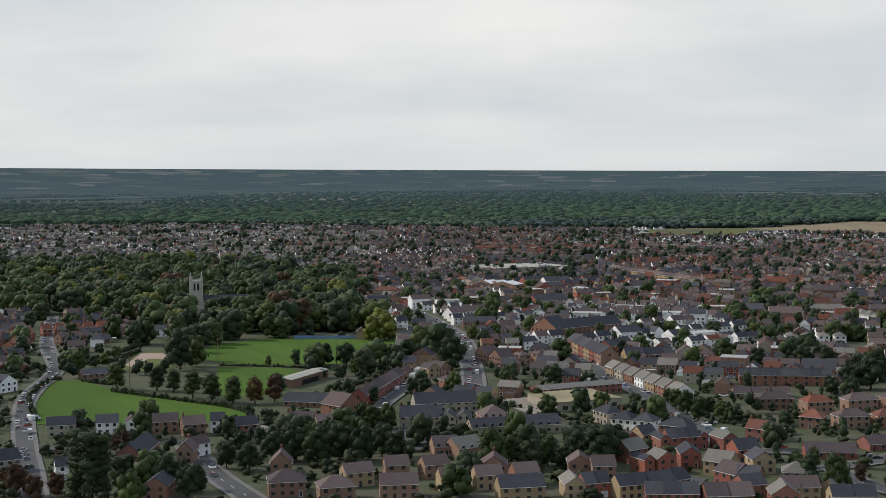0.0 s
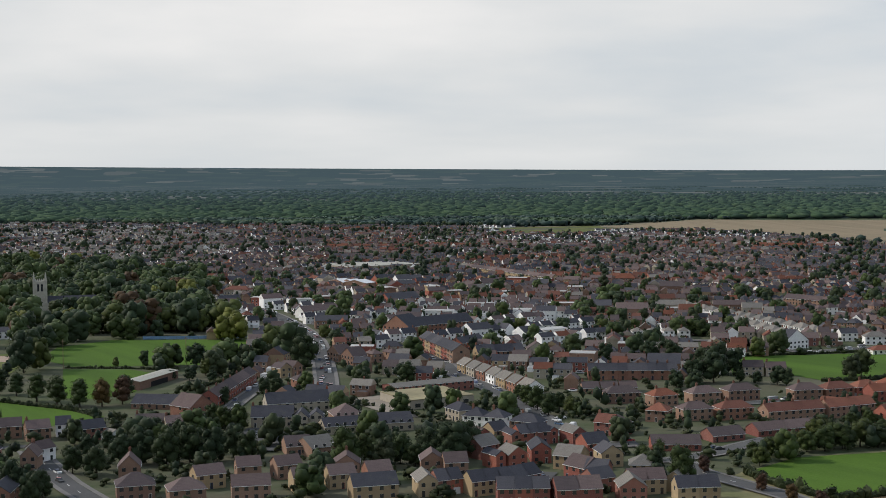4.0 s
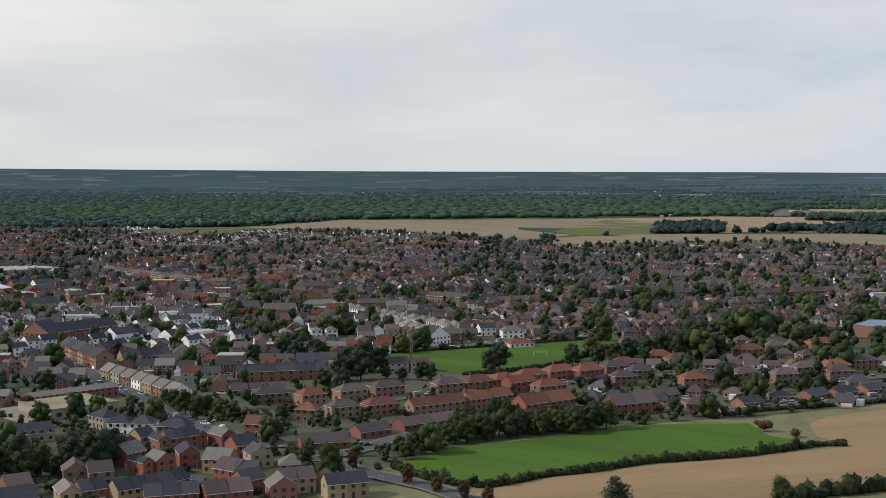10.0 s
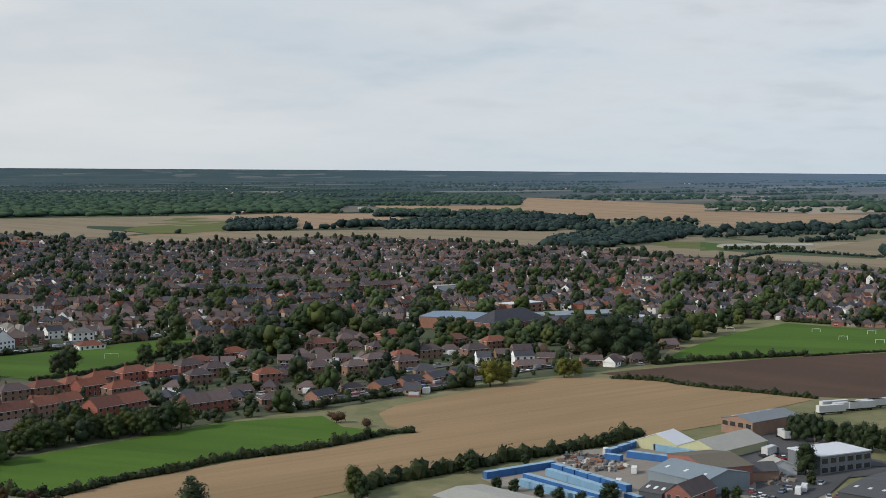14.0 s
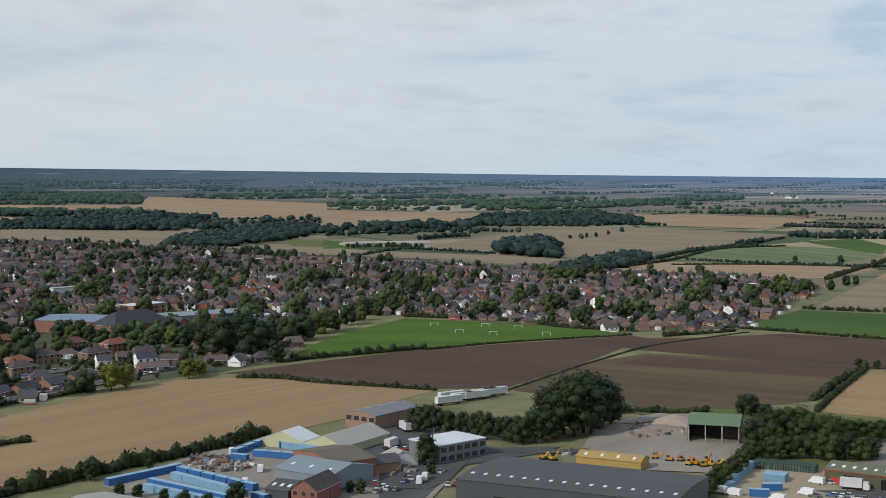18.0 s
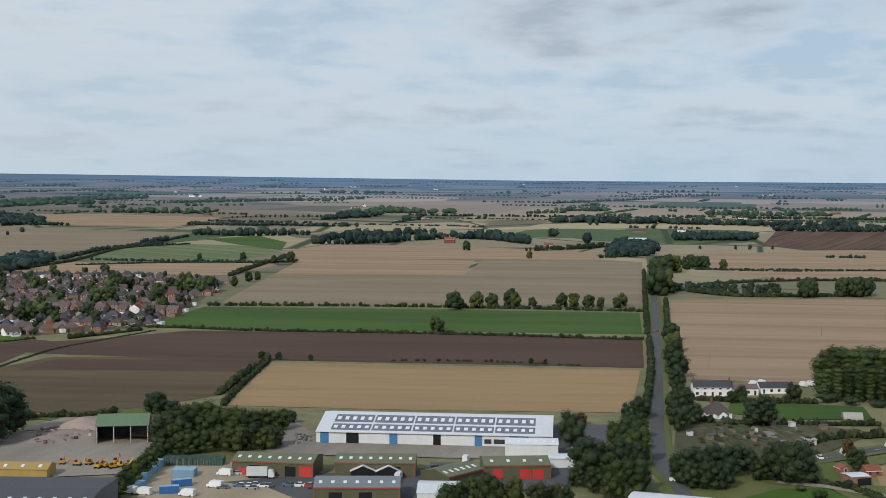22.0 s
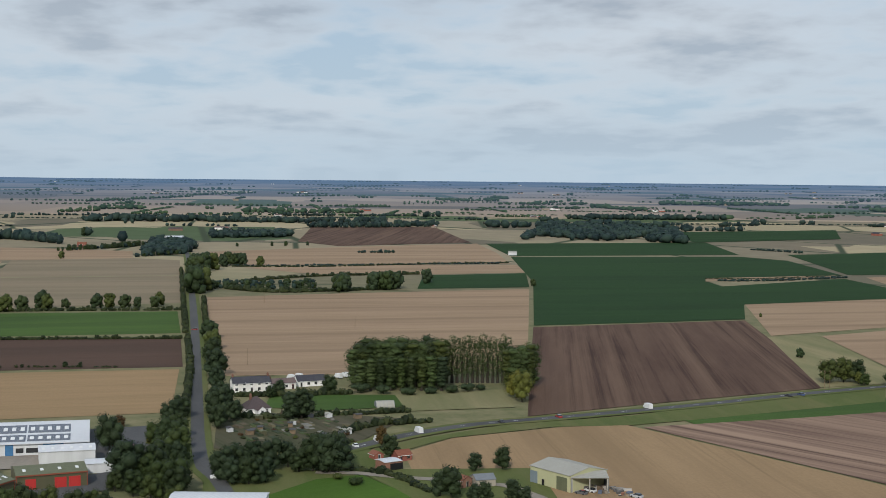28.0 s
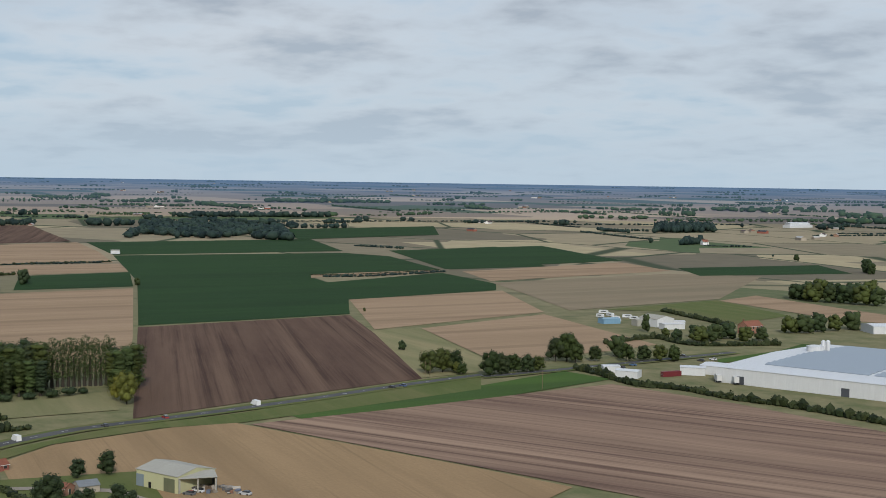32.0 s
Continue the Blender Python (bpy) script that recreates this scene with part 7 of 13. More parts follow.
row((17.2, 763), (30.5, 738.5), 2, 9, wall='brown', roof='r_brown', form='across', gap=3, label='brick house with a brown roof')
row((41.8, 747), (67.8, 759.6), 3, 9, wall='mixed', roof='r_brown', form='hip', gap=5, label='brick house with a hipped roof')
house((155.7, 580.6), (167.5, 583.8), 8, wall='brown', roof='r_red', form='hip', label='brick semi-detached house with a hipped tiled roof')
house((143, 547), (150.7, 542.2), 8, wall='brown', roof='r_red', form='hip', label='brick semi-detached house with a hipped tiled roof')
house((158.6, 544.3), (171.7, 546.5), 8, wall='brown', roof='r_brown', form='hip', label='brick semi-detached house with a hipped tiled roof')
house((174.2, 544.4), (189.1, 546.2), 8, wall='orange', roof='r_red', form='hip', label='brick semi-detached house with a hipped tiled roof')
house((174.5, 585.1), (188.2, 588), 8, wall='brown', roof='r_brown', form='hip', label='brick semi-detached house with a hipped tiled roof')
house((192.6, 590.2), (207.9, 592.8), 8, wall='brown', roof='r_brown', form='hip', label='brick semi-detached house with a hipped tiled roof')
house((221.9, 587.4), (235.9, 588.8), 8, wall='brown', roof='r_brown', form='hip', label='brick semi-detached house with a hipped tiled roof')
house((237.4, 588.4), (251.8, 591.5), 8, wall='orange', roof='r_red', form='hip', label='brick semi-detached house with a hipped tiled roof')
house((253, 591.1), (265.2, 593.1), 8, wall='red', roof='r_red', form='hip', label='brick semi-detached house with a hipped tiled roof')
house((268.9, 597.5), (284.5, 600.6), 8, wall='brown', roof='r_red', form='hip', label='brick semi-detached house with a hipped tiled roof')
house((255.1, 578.6), (269.8, 581.5), 8, wall='red', roof='r_red', form='along', label='brick semi-detached house with a hipped tiled roof')
house((288.1, 605.2), (304.5, 608.4), 8, wall='red', roof='r_red', form='hip', label='brick semi-detached house with a hipped tiled roof')
house((137, 591.8), (152.8, 592.5), 8, wall='brown', roof='r_brown', form='hip', label='brick semi-detached house with a hipped tiled roof')
house((302.4, 601.4), (317.6, 604.8), 8, wall='red', roof='r_red', form='hip', label='brick semi-detached house with a hipped tiled roof')
house((321.5, 609.5), (336.2, 611.5), 8, wall='red', roof='r_brown', form='hip', label='brick semi-detached house with a hipped tiled roof')
house((262.8, 563.4), (277.7, 565.9), 8, wall='brown', roof='r_red', form='hip', label='brick semi-detached house with a hipped tiled roof')
row((191.1, 534.4), (217.2, 540.3), 2, 8, wall='brown', roof='r_red', label='brick terraced house with a red tiled roof')
row((219.6, 541.1), (242.6, 548.4), 2, 8, wall='brown', roof='r_red', label='brick terraced house with a red tiled roof')
house((129.6, 486.2), (147.5, 483.8), 10, wall='red', roof='r_brown', floors=1, stacks=0, label='long red brick bungalow with white windows')
house((156.6, 498.6), (170.4, 502.2), 9, wall='red', roof='r_brown', floors=1, stacks=0, label='red brick bungalow with white windows')
row((177.2, 506.6), (204.1, 513.6), 2, 9, wall='red', roof='r_brown', floors=1, stacks=0, label='red brick bungalow with white windows')
row((236.1, 520), (262.8, 527.4), 2, 10, wall='red', roof='r_red', stacks=0, win=None, label='red brick flats with white framed windows')
row((270.4, 505.4), (291.5, 506.5), 2, 10, wall='red', roof='r_brown', stacks=0, label='red brick flats with white framed windows')
house((329.7, 498.8), (341.9, 501.6), 8, wall='orange', roof='r_slate', form='along', floors=1, stacks=0, label='brick bungalow with a dark tiled roof')
house((352.4, 509.8), (362, 507.3), 8, wall='brown', roof='r_brown', form='hip', floors=1, stacks=0, label='brick bungalow with a dark tiled roof')
house((368.8, 504.7), (382.5, 509.6), 8, wall='orange', roof='r_slate', form='along', floors=1, stacks=0, label='brick bungalow with a dark tiled roof')
house((384, 504.5), (397.9, 509.6), 8, wall='orange', roof='r_slate', form='along', floors=1, stacks=0, label='brick bungalow with a dark tiled roof')
house((402.5, 508.6), (416.4, 512.2), 8, wall='orange', roof='r_slate', form='along', floors=1, stacks=0, label='brick bungalow with a dark tiled roof')
house((420.3, 511.7), (434.2, 515.7), 8, wall='orange', roof='r_slate', form='along', floors=1, stacks=0, label='brick bungalow with a dark tiled roof')
house((306.1, 534.9), (318.8, 534.2), 8, wall='brown', roof='r_brown', form='along', floors=1, stacks=0, label='brick bungalow with a dark tiled roof')
house((307, 508.5), (317.2, 505.3), 8, wall='brown', roof='r_brown', form='hip', floors=1, stacks=0, label='brick bungalow with a dark tiled roof')
house((463, 514.9), (476.4, 509.1), 8, wall='brown', roof='r_brown', form='along', floors=1, stacks=0, label='brick bungalow with a dark tiled roof')
house((490.5, 531.1), (502.5, 517.7), 8, wall='brown', roof='r_brown', form='along', floors=1, stacks=0, label='brick bungalow with a dark tiled roof')
house((500.1, 507.5), (509.3, 500.4), 8, wall='orange', roof='r_brown', form='along', floors=1, stacks=0, label='brick bungalow with a dark tiled roof')
house((368.9, 564.2), (381.5, 562.7), 8, wall='brown', roof='r_brown', form='hip', label='brick semi-detached house with a hipped tiled roof')
house((384, 554), (396.7, 552.4), 8, wall='brown', roof='r_brown', form='hip', label='brick semi-detached house with a hipped tiled roof')
house((326.3, 592.8), (338.6, 591.5), 8, wall='brown', roof='r_brown', form='hip', label='brick semi-detached house with a hipped tiled roof')
house((365.9, 622.8), (379.4, 621.7), 8, wall='brown', roof='r_brown', form='hip', label='brick semi-detached house with a hipped tiled roof')
house((332, 620.1), (344.8, 619), 8, wall='red', roof='r_red', form='hip', label='brick semi-detached house with a hipped tiled roof')
house((362.7, 638.4), (376.3, 637.4), 8, wall='red', roof='r_red', form='hip', label='brick semi-detached house with a hipped tiled roof')
house((406.8, 651.2), (421.4, 650.3), 8, wall='brown', roof='r_brown', form='hip', label='brick semi-detached house with a hipped tiled roof')
house((421.3, 641.3), (436.1, 640.3), 8, wall='red', roof='r_red', form='hip', label='brick semi-detached house with a hipped tiled roof')
house((452.1, 660.8), (467.7, 659.9), 8, wall='brown', roof='r_brown', form='hip', label='brick semi-detached house with a hipped tiled roof')
house((439.1, 608.8), (453.7, 607.5), 8, wall='brown', roof='r_brown', form='hip', label='brick semi-detached house with a hipped tiled roof')
house((425.4, 569.6), (439.1, 568.1), 8, wall='orange', roof='r_red', form='hip', label='brick semi-detached house with a hipped tiled roof')
house((414.3, 552.4), (427.5, 550.8), 8, wall='brown', roof='r_brown', form='hip', label='brick semi-detached house with a hipped tiled roof')
house((491, 609), (506.5, 607.7), 8, wall='orange', roof='r_red', form='hip', label='brick semi-detached house with a hipped tiled roof')
house((471, 565), (485.4, 563.4), 8, wall='brown', roof='r_brown', form='hip', label='brick semi-detached house with a hipped tiled roof')
house((502.7, 585.9), (518.1, 584.4), 8, wall='orange', roof='r_red', form='hip', label='brick semi-detached house with a hipped tiled roof')
house((475.8, 651.1), (491.8, 650.1), 8, wall='orange', roof='r_red', form='hip', label='brick semi-detached house with a hipped tiled roof')
house((449.7, 579.4), (464, 577.9), 8, wall='brown', roof='r_brown', form='hip', label='brick semi-detached house with a hipped tiled roof')
house((309.2, 577.6), (320.9, 576.2), 8, wall='brown', roof='r_brown', form='hip', label='brick semi-detached house with a hipped tiled roof')
house((336.4, 559.3), (348.3, 557.8), 8, wall='red', roof='r_red', form='hip', label='brick semi-detached house with a hipped tiled roof')
house((407.1, 569.4), (420.5, 567.9), 8, wall='brown', roof='r_brown', form='hip', label='brick semi-detached house with a hipped tiled roof')
row((287.8, 1021.4), (321.7, 820.3), 15, 8, wall='white', roof='r_grey', form='hip', gap=2.0, label='white rendered house with a grey roof')
row((292.4, 896.4), (296.8, 808), 6, 8, wall='white', roof='r_grey', form='hip', gap=2.0, label='white rendered house with a grey roof')
house((282.8, 763.5), (299.9, 771.4), 9, wall='white', roof='r_slate', form='across', label='white rendered house with a gable')
house((331.3, 798.8), (342, 798.8), 8, wall='white', roof='r_slate', label='white rendered house with a gable')
house((338.3, 779.5), (351.8, 777.4), 8, wall='white', roof='r_grey', form='hip', label='white rendered house with bay windows')
house((259, 786.2), (268.4, 786.4), 7, wall='white', roof='r_slate', floors=1, form='hip', label='white bungalow beside the green')
house((323.8, 735.5), (339.3, 734.6), 9, wall='white', roof='r_red', floors=1, form='hip', stacks=0, label='low white pavilion on the green')
row((209.4, 832.5), (245.4, 828.7), 4, 8, wall='white', roof='r_grey', form='hip', gap=3, label='white rendered house with a grey roof')
row((409.1, 832.5), (441.1, 819), 5, 8, wall='orange', roof='r_brown', form='across', gap=1, label='orange brick semi with a gable')
row((435.3, 781), (472.4, 771.7), 5, 8, wall='orange', roof='r_brown', form='across', gap=2, label='orange brick semi with a gable')
row((550.7, 1027.2), (625.5, 973.7), 14, 8, wall='red', roof='r_slate', label='brick terraced house with a slate roof')
row((601.5, 1078.6), (744, 1040.2), 16, 8, wall='stone', roof='r_slate', form='across', gap=2, label='pale stone terraced house with a slate roof')
row((627.3, 958.8), (716.4, 950.9), 10, 8, wall='red', roof='r_brown', label='red brick terraced house')
row((405.3, 976.4), (476.1, 983.8), 8, 8, wall='mixed', roof='r_brown', gap=2, label='brick house with a brown roof')
row((386.2, 1047.4), (412.5, 999.4), 3, 9, wall='brown', roof='r_brown', label='brick house with a pale end wall')
row((187.4, 1504.8), (248.1, 1305.4), 14, 8, wall='buff', roof='r_brown', stacks=2, label='buff brick terraced house along a straight street')
PARK = [(-574.7, 1639.6), (-397, 1636.4), (-328.3, 1741.3), (-200.7, 1588.1), (-112, 1462), (-75, 1246.8), (-62.3, 1032.2), (-66, 914.8), (-90.9, 889.8), (-119.9, 885.5), (-147.6, 874.8), (-146.9, 774.1), (-179.8, 890.2), (-227.2, 983.9), (-255.4, 1049.7), (-318.2, 1055.3), (-372.6, 1060.3)]
road("road", [(-303.8, 1054), (-253, 864.2), (-212.9, 742.9), (-202.4, 670.5), (-192.1, 618.6), (-166.5, 535.1), (-141.6, 462), (-128.3, 420.9)], 6.5, 'grey town road with parked cars', pavement=1.8)
road("road", [(-162.2, 523.3), (-150, 514.9), (-141.4, 518.9), (-118, 525.8), (-98.9, 529.6)], 5, 'narrow asphalt estate road')
road("road", [(-99.4, 520.4), (-86.8, 486), (-76.4, 459.4), (-60.2, 425.9), (-47.9, 397)], 7, 'grey road with white markings', pavement=1.8, marks=True)
road("road", [(-51.3, 541.7), (-33.5, 587.5), (-23.1, 642.3), (-7.8, 718.7), (4.5, 763.9)], 5.5, 'narrow grey town street', pavement=1.5)
road("road", [(13.8, 640.2), (14.7, 706.6), (13.9, 788.5), (10.8, 875.4), (-6.2, 984.9), (-29, 1075.2), (-71.3, 1185.2)], 9, 'wide town street with parked cars', pavement=2.0)
road("road", [(69.8, 840.1), (78.8, 758.9), (82.9, 688.1), (92.4, 644.4), (100.2, 580.6), (104.8, 528.3), (113.4, 499.8), (127.8, 499.2)], 7.5, 'grey street past gabled houses', pavement=2.0)
road("road", [(120.7, 468.3), (132.2, 468.5), (151.3, 478.4), (163.9, 489.7), (179.3, 501.2)], 6, 'estate road before brick bungalows', pavement=1.5)
road("road", [(134.3, 472.1), (136.5, 447.6), (144.9, 427.2), (152.4, 410), (157.4, 389.2), (164.1, 362.8)], 7, 'grey road with a grass verge and small trees', pavement=1.5, marks=True)
road("road", [(85.2, 454.9), (79.7, 441), (72.8, 417.9)], 6, 'short asphalt estate court')
road("road", [(309.7, 496.1), (343.6, 502.4), (380.5, 500.8), (424.3, 504.7), (472.2, 513.4), (498.1, 508.1)], 5.5, 'estate road at the field edge', pavement=1.5)
road("road", [(217.4, 821.2), (266.8, 807.6), (287.8, 753.7), (344.6, 768.1), (404.7, 770.7)], 6, 'road beside the recreation ground', pavement=1.5)
road("road", [(187.5, 580.9), (252, 594.8), (319.8, 597.2), (388.7, 594.4), (397.9, 551.6), (449.7, 553.2)], 5.5, 'grey asphalt residential street', pavement=1.5)
field("car_park", "asphalt", [(-22.9, 537.9), (-20.1, 555.4), (-1.1, 549.3), (10.8, 538.8), (2.8, 515.7), (-10, 505.3), (-18.6, 511.2)], "asphalt school car park", "car park")
field("car_park", "concrete_yard", [(15.2, 620.1), (46, 634.9), (50.2, 605.5), (50.7, 569.1), (41.5, 573.7), (28.6, 603.6)], "pale concrete yard behind the shops", "car park")
tree(-161.9, 668.1, 14.4, 'tall', 'leaf', 1.15, 'beside the sports field')
tree(-140.8, 663.2, 13.6, 'tall', 'leaf', 1.15, 'beside the sports field')
tree(-131.6, 657.3, 12.4, 'tall', 'leaf', 1.15, 'beside the sports field')
tree(-119.0, 639.1, 14.2, 'tall', 'leaf', 1.15, 'beside the sports field')
tree(-107.8, 626.9, 14.9, 'tall', 'leaf', 1.15, 'beside the sports field')
tree(-96.8, 619.8, 14.2, 'tall', 'leaf', 1.15, 'beside the sports field')
tree(-87.1, 620.9, 13.2, 'round', 'leaf_rust', 1, 'beside the sports field')
tree(-78.6, 625.2, 13.8, 'round', 'leaf_rust', 1, 'beside the sports field')
tree(-79.8, 645.5, 11.5, 'broad', 'leaf_dark', 0.9, 'beside the sports field')
tree(-148.6, 774.2, 20.4, 'broad', 'leaf_dark', 0.8, 'in the park')
tree(-143.9, 738.5, 22.0, 'broad', 'leaf_dark', 0.8, 'in the park')
tree(-137.6, 749.5, 19.1, 'broad', 'leaf_dark', 0.8, 'in the park')
tree(-189.1, 859.4, 19.1, 'broad', 'leaf', 0.9, 'in the park')
tree(-193.9, 853.7, 14.6, 'broad', 'leaf', 0.9, 'in the park')
tree(-186.7, 924.5, 15.7, 'broad', 'leaf', 0.9, 'in the park')
tree(-217.6, 893.1, 16.9, 'broad', 'leaf', 0.9, 'in the park')
tree(-54.2, 748.7, 13.8, 'broad', 'leaf_dark', 1, 'beside the cricket ground')
tree(-82.9, 757.7, 8.9, 'round', 'leaf', 1, 'beside the cricket ground')
tree(-98.2, 756.3, 5.7, 'round', 'leaf', 1, 'beside the cricket ground')
tree(-42.5, 762.2, 8.9, 'round', 'leaf', 1, 'beside the cricket ground')
tree(-46.8, 710.5, 10.1, 'round', 'leaf', 1, 'beside the cricket ground')
tree(-45.4, 870.2, 16.7, 'broad', 'leaf_bright', 1, 'beside the town car park')
tree(-36.3, 869.5, 18.2, 'broad', 'leaf_bright', 1, 'beside the town car park')
tree(-41.5, 879.4, 20.6, 'broad', 'leaf_bright', 1, 'beside the town car park')
tree(-3.4, 764.4, 23.0, 'broad', 'leaf_dark', 0.9, 'beside the street')
tree(-13.6, 803.7, 16.8, 'broad', 'leaf_dark', 0.9, 'beside the street')
tree(4.3, 728.9, 20.1, 'broad', 'leaf_dark', 0.9, 'beside the street')
tree(-8.7, 817.0, 13.6, 'broad', 'leaf_dark', 0.9, 'beside the street')
tree(-21.0, 765.6, 14.1, 'broad', 'leaf_dark', 0.9, 'beside the street')
tree(-117.1, 431.9, 23.8, 'poplar', 'leaf_dark', 1.5, 'beside the chapel')
tree(-112.5, 427.9, 24.4, 'poplar', 'leaf_dark', 1.5, 'beside the chapel')
tree(-109.2, 429.3, 22.6, 'poplar', 'leaf_dark', 1.5, 'beside the chapel')
tree(-123.5, 521.5, 6.8, 'round', 'leaf_rust', 1, 'behind houses')
tree(-124.2, 510.4, 7.5, 'round', 'leaf_rust', 1, 'behind houses')
tree(-90.4, 442.9, 13.4, 'broad', 'leaf_dark', 0.8, 'beside the hall')
tree(-83.0, 432.9, 11.2, 'broad', 'leaf_dark', 0.8, 'beside the hall')
tree(-101.6, 478.9, 8.3, 'broad', 'leaf_dark', 0.8, 'beside the hall')
tree(-81.1, 442.5, 9.5, 'broad', 'leaf_dark', 0.8, 'beside the hall')
tree(-138.5, 436.7, 11.7, 'broad', 'leaf_rust', 0.8, 'beside the road')
tree(-130.6, 428.5, 9.5, 'broad', 'leaf_rust', 0.8, 'beside the road')
tree(-145.8, 445.0, 7.9, 'broad', 'leaf_rust', 0.8, 'beside the road')
tree(-125.6, 436.2, 8.5, 'broad', 'leaf_rust', 0.8, 'beside the road')
tree(-77.4, 477.8, 10.2, 'broad', 'leaf_dark', 0.85, 'in a belt behind the houses')
tree(-68.7, 472.7, 11.3, 'broad', 'leaf_dark', 0.85, 'in a belt behind the houses')
tree(-62.8, 489.0, 11.7, 'broad', 'leaf_dark', 0.85, 'in a belt behind the houses')
tree(-54.9, 491.6, 13.8, 'broad', 'leaf_dark', 0.85, 'in a belt behind the houses')
tree(-46.0, 484.3, 14.4, 'broad', 'leaf_dark', 0.85, 'in a belt behind the houses')
tree(-38.4, 490.9, 15.0, 'broad', 'leaf_dark', 0.85, 'in a belt behind the houses')
tree(-30.0, 487.5, 14.5, 'broad', 'leaf_dark', 0.85, 'in a belt behind the houses')
tree(-23.3, 497.5, 12.6, 'broad', 'leaf_dark', 0.85, 'in a belt behind the houses')
tree(-70.9, 519.1, 8.0, 'broad', 'leaf_dark', 0.85, 'in a belt behind the houses')
tree(-62.7, 532.6, 9.0, 'broad', 'leaf_dark', 0.85, 'in a belt behind the houses')
tree(-54.1, 535.8, 9.5, 'broad', 'leaf_dark', 0.85, 'in a belt behind the houses')
tree(-45.6, 527.1, 9.8, 'broad', 'leaf_dark', 0.85, 'in a belt behind the houses')
tree(-37.7, 541.1, 9.1, 'broad', 'leaf_dark', 0.85, 'in a belt behind the houses')
tree(-76.9, 508.3, 8.7, 'broad', 'leaf_dark', 0.85, 'in a belt behind the houses')
tree(-17.9, 490.0, 11.6, 'broad', 'leaf', 0.9, 'in a belt behind the houses')
tree(-23.5, 553.0, 11.2, 'broad', 'leaf', 0.9, 'in a belt behind the houses')
tree(-29.3, 553.2, 10.3, 'broad', 'leaf', 0.9, 'in a belt behind the houses')
tree(-35.1, 573.5, 8.7, 'broad', 'leaf', 0.9, 'in a belt behind the houses')
tree(-9.5, 628.0, 11.6, 'round', 'leaf_dark', 0.95, 'beside the school')
tree(-14.9, 633.3, 10.6, 'round', 'leaf_dark', 0.95, 'beside the school')
tree(1.0, 640.9, 5.4, 'round', 'leaf_dark', 0.95, 'beside the school')
tree(-32.6, 617.9, 8.8, 'round', 'leaf_dark', 0.95, 'beside the school')
tree(16.4, 475.8, 14.9, 'broad', 'leaf', 0.9, 'beside the school yard')
tree(23.7, 481.3, 11.4, 'broad', 'leaf', 0.9, 'beside the school yard')
tree(30.1, 471.4, 12.0, 'broad', 'leaf', 0.9, 'beside the school yard')
tree(36.1, 477.8, 11.8, 'broad', 'leaf', 0.9, 'beside the school yard')
tree(41.0, 472.8, 8.8, 'broad', 'leaf', 0.9, 'beside the school yard')
tree(47.7, 480.3, 13.5, 'broad', 'leaf_dark', 0.95, 'behind the new houses')
tree(54.0, 474.2, 15.8, 'broad', 'leaf_dark', 0.95, 'behind the new houses')
tree(60.6, 486.6, 14.5, 'broad', 'leaf_dark', 0.95, 'behind the new houses')
tree(54.1, 502.5, 10.7, 'broad', 'leaf_dark', 0.95, 'behind the new houses')
tree(30.5, 642.7, 11.9, 'broad', 'leaf', 1, 'beside the street')
tree(54.2, 670.4, 11.3, 'broad', 'leaf', 1, 'beside the street')
tree(42.2, 618.6, 7.3, 'broad', 'leaf', 1, 'beside the street')
tree(101.5, 595.2, 10.1, 'round', 'leaf', 1, 'beside the street')
tree(103.8, 580.4, 11.9, 'round', 'leaf', 1, 'beside the street')
tree(106.0, 566.3, 10.7, 'round', 'leaf', 1, 'beside the street')
tree(100.3, 610.6, 7.8, 'round', 'leaf', 1, 'beside the street')
tree(113.4, 579.9, 8.9, 'round', 'leaf', 1, 'beside the street')
tree(116.2, 569.9, 8.3, 'round', 'leaf', 1, 'in a garden')
tree(118.0, 561.7, 7.2, 'round', 'leaf', 1, 'in a garden')
tree(84.0, 603.7, 5.6, 'round', 'leaf', 1, 'in a garden')
tree(85.7, 581.3, 4.9, 'round', 'leaf', 1, 'in a garden')
tree(74.4, 577.7, 4.4, 'round', 'leaf', 1, 'in a garden')
tree(79.9, 854.4, 9.3, 'broad', 'leaf_dark', 1, 'among houses')
tree(122.5, 866.7, 11.0, 'broad', 'leaf_dark', 1, 'among houses')
tree(137.0, 878.5, 11.1, 'broad', 'leaf_dark', 1, 'among houses')
tree(146.5, 881.0, 10.4, 'broad', 'leaf_dark', 1, 'among houses')
tree(155.2, 753.7, 14.2, 'broad', 'leaf_dark', 1, 'among houses')
tree(168.4, 729.5, 11.3, 'broad', 'leaf_dark', 1, 'among houses')
tree(187.7, 739.7, 14.7, 'broad', 'leaf_dark', 1, 'among houses')
tree(192.3, 727.9, 12.6, 'broad', 'leaf_dark', 1, 'among houses')
tree(202.5, 731.8, 12.7, 'broad', 'leaf_dark', 1, 'among houses')
tree(192.7, 647.5, 13.0, 'broad', 'leaf_dark', 1, 'among houses')
tree(203.3, 646.8, 17.0, 'broad', 'leaf_dark', 1, 'among houses')
tree(179.9, 630.8, 9.9, 'broad', 'leaf_dark', 1, 'among houses')
tree(123.6, 426.6, 14.7, 'round', 'leaf', 0.9, 'beside the estate road')
tree(119.8, 460.3, 8.1, 'round', 'leaf', 0.9, 'beside the estate road')
tree(119.4, 451.5, 8.3, 'round', 'leaf', 0.9, 'beside the estate road')
tree(128.0, 469.2, 8.2, 'round', 'leaf', 0.9, 'beside the estate road')
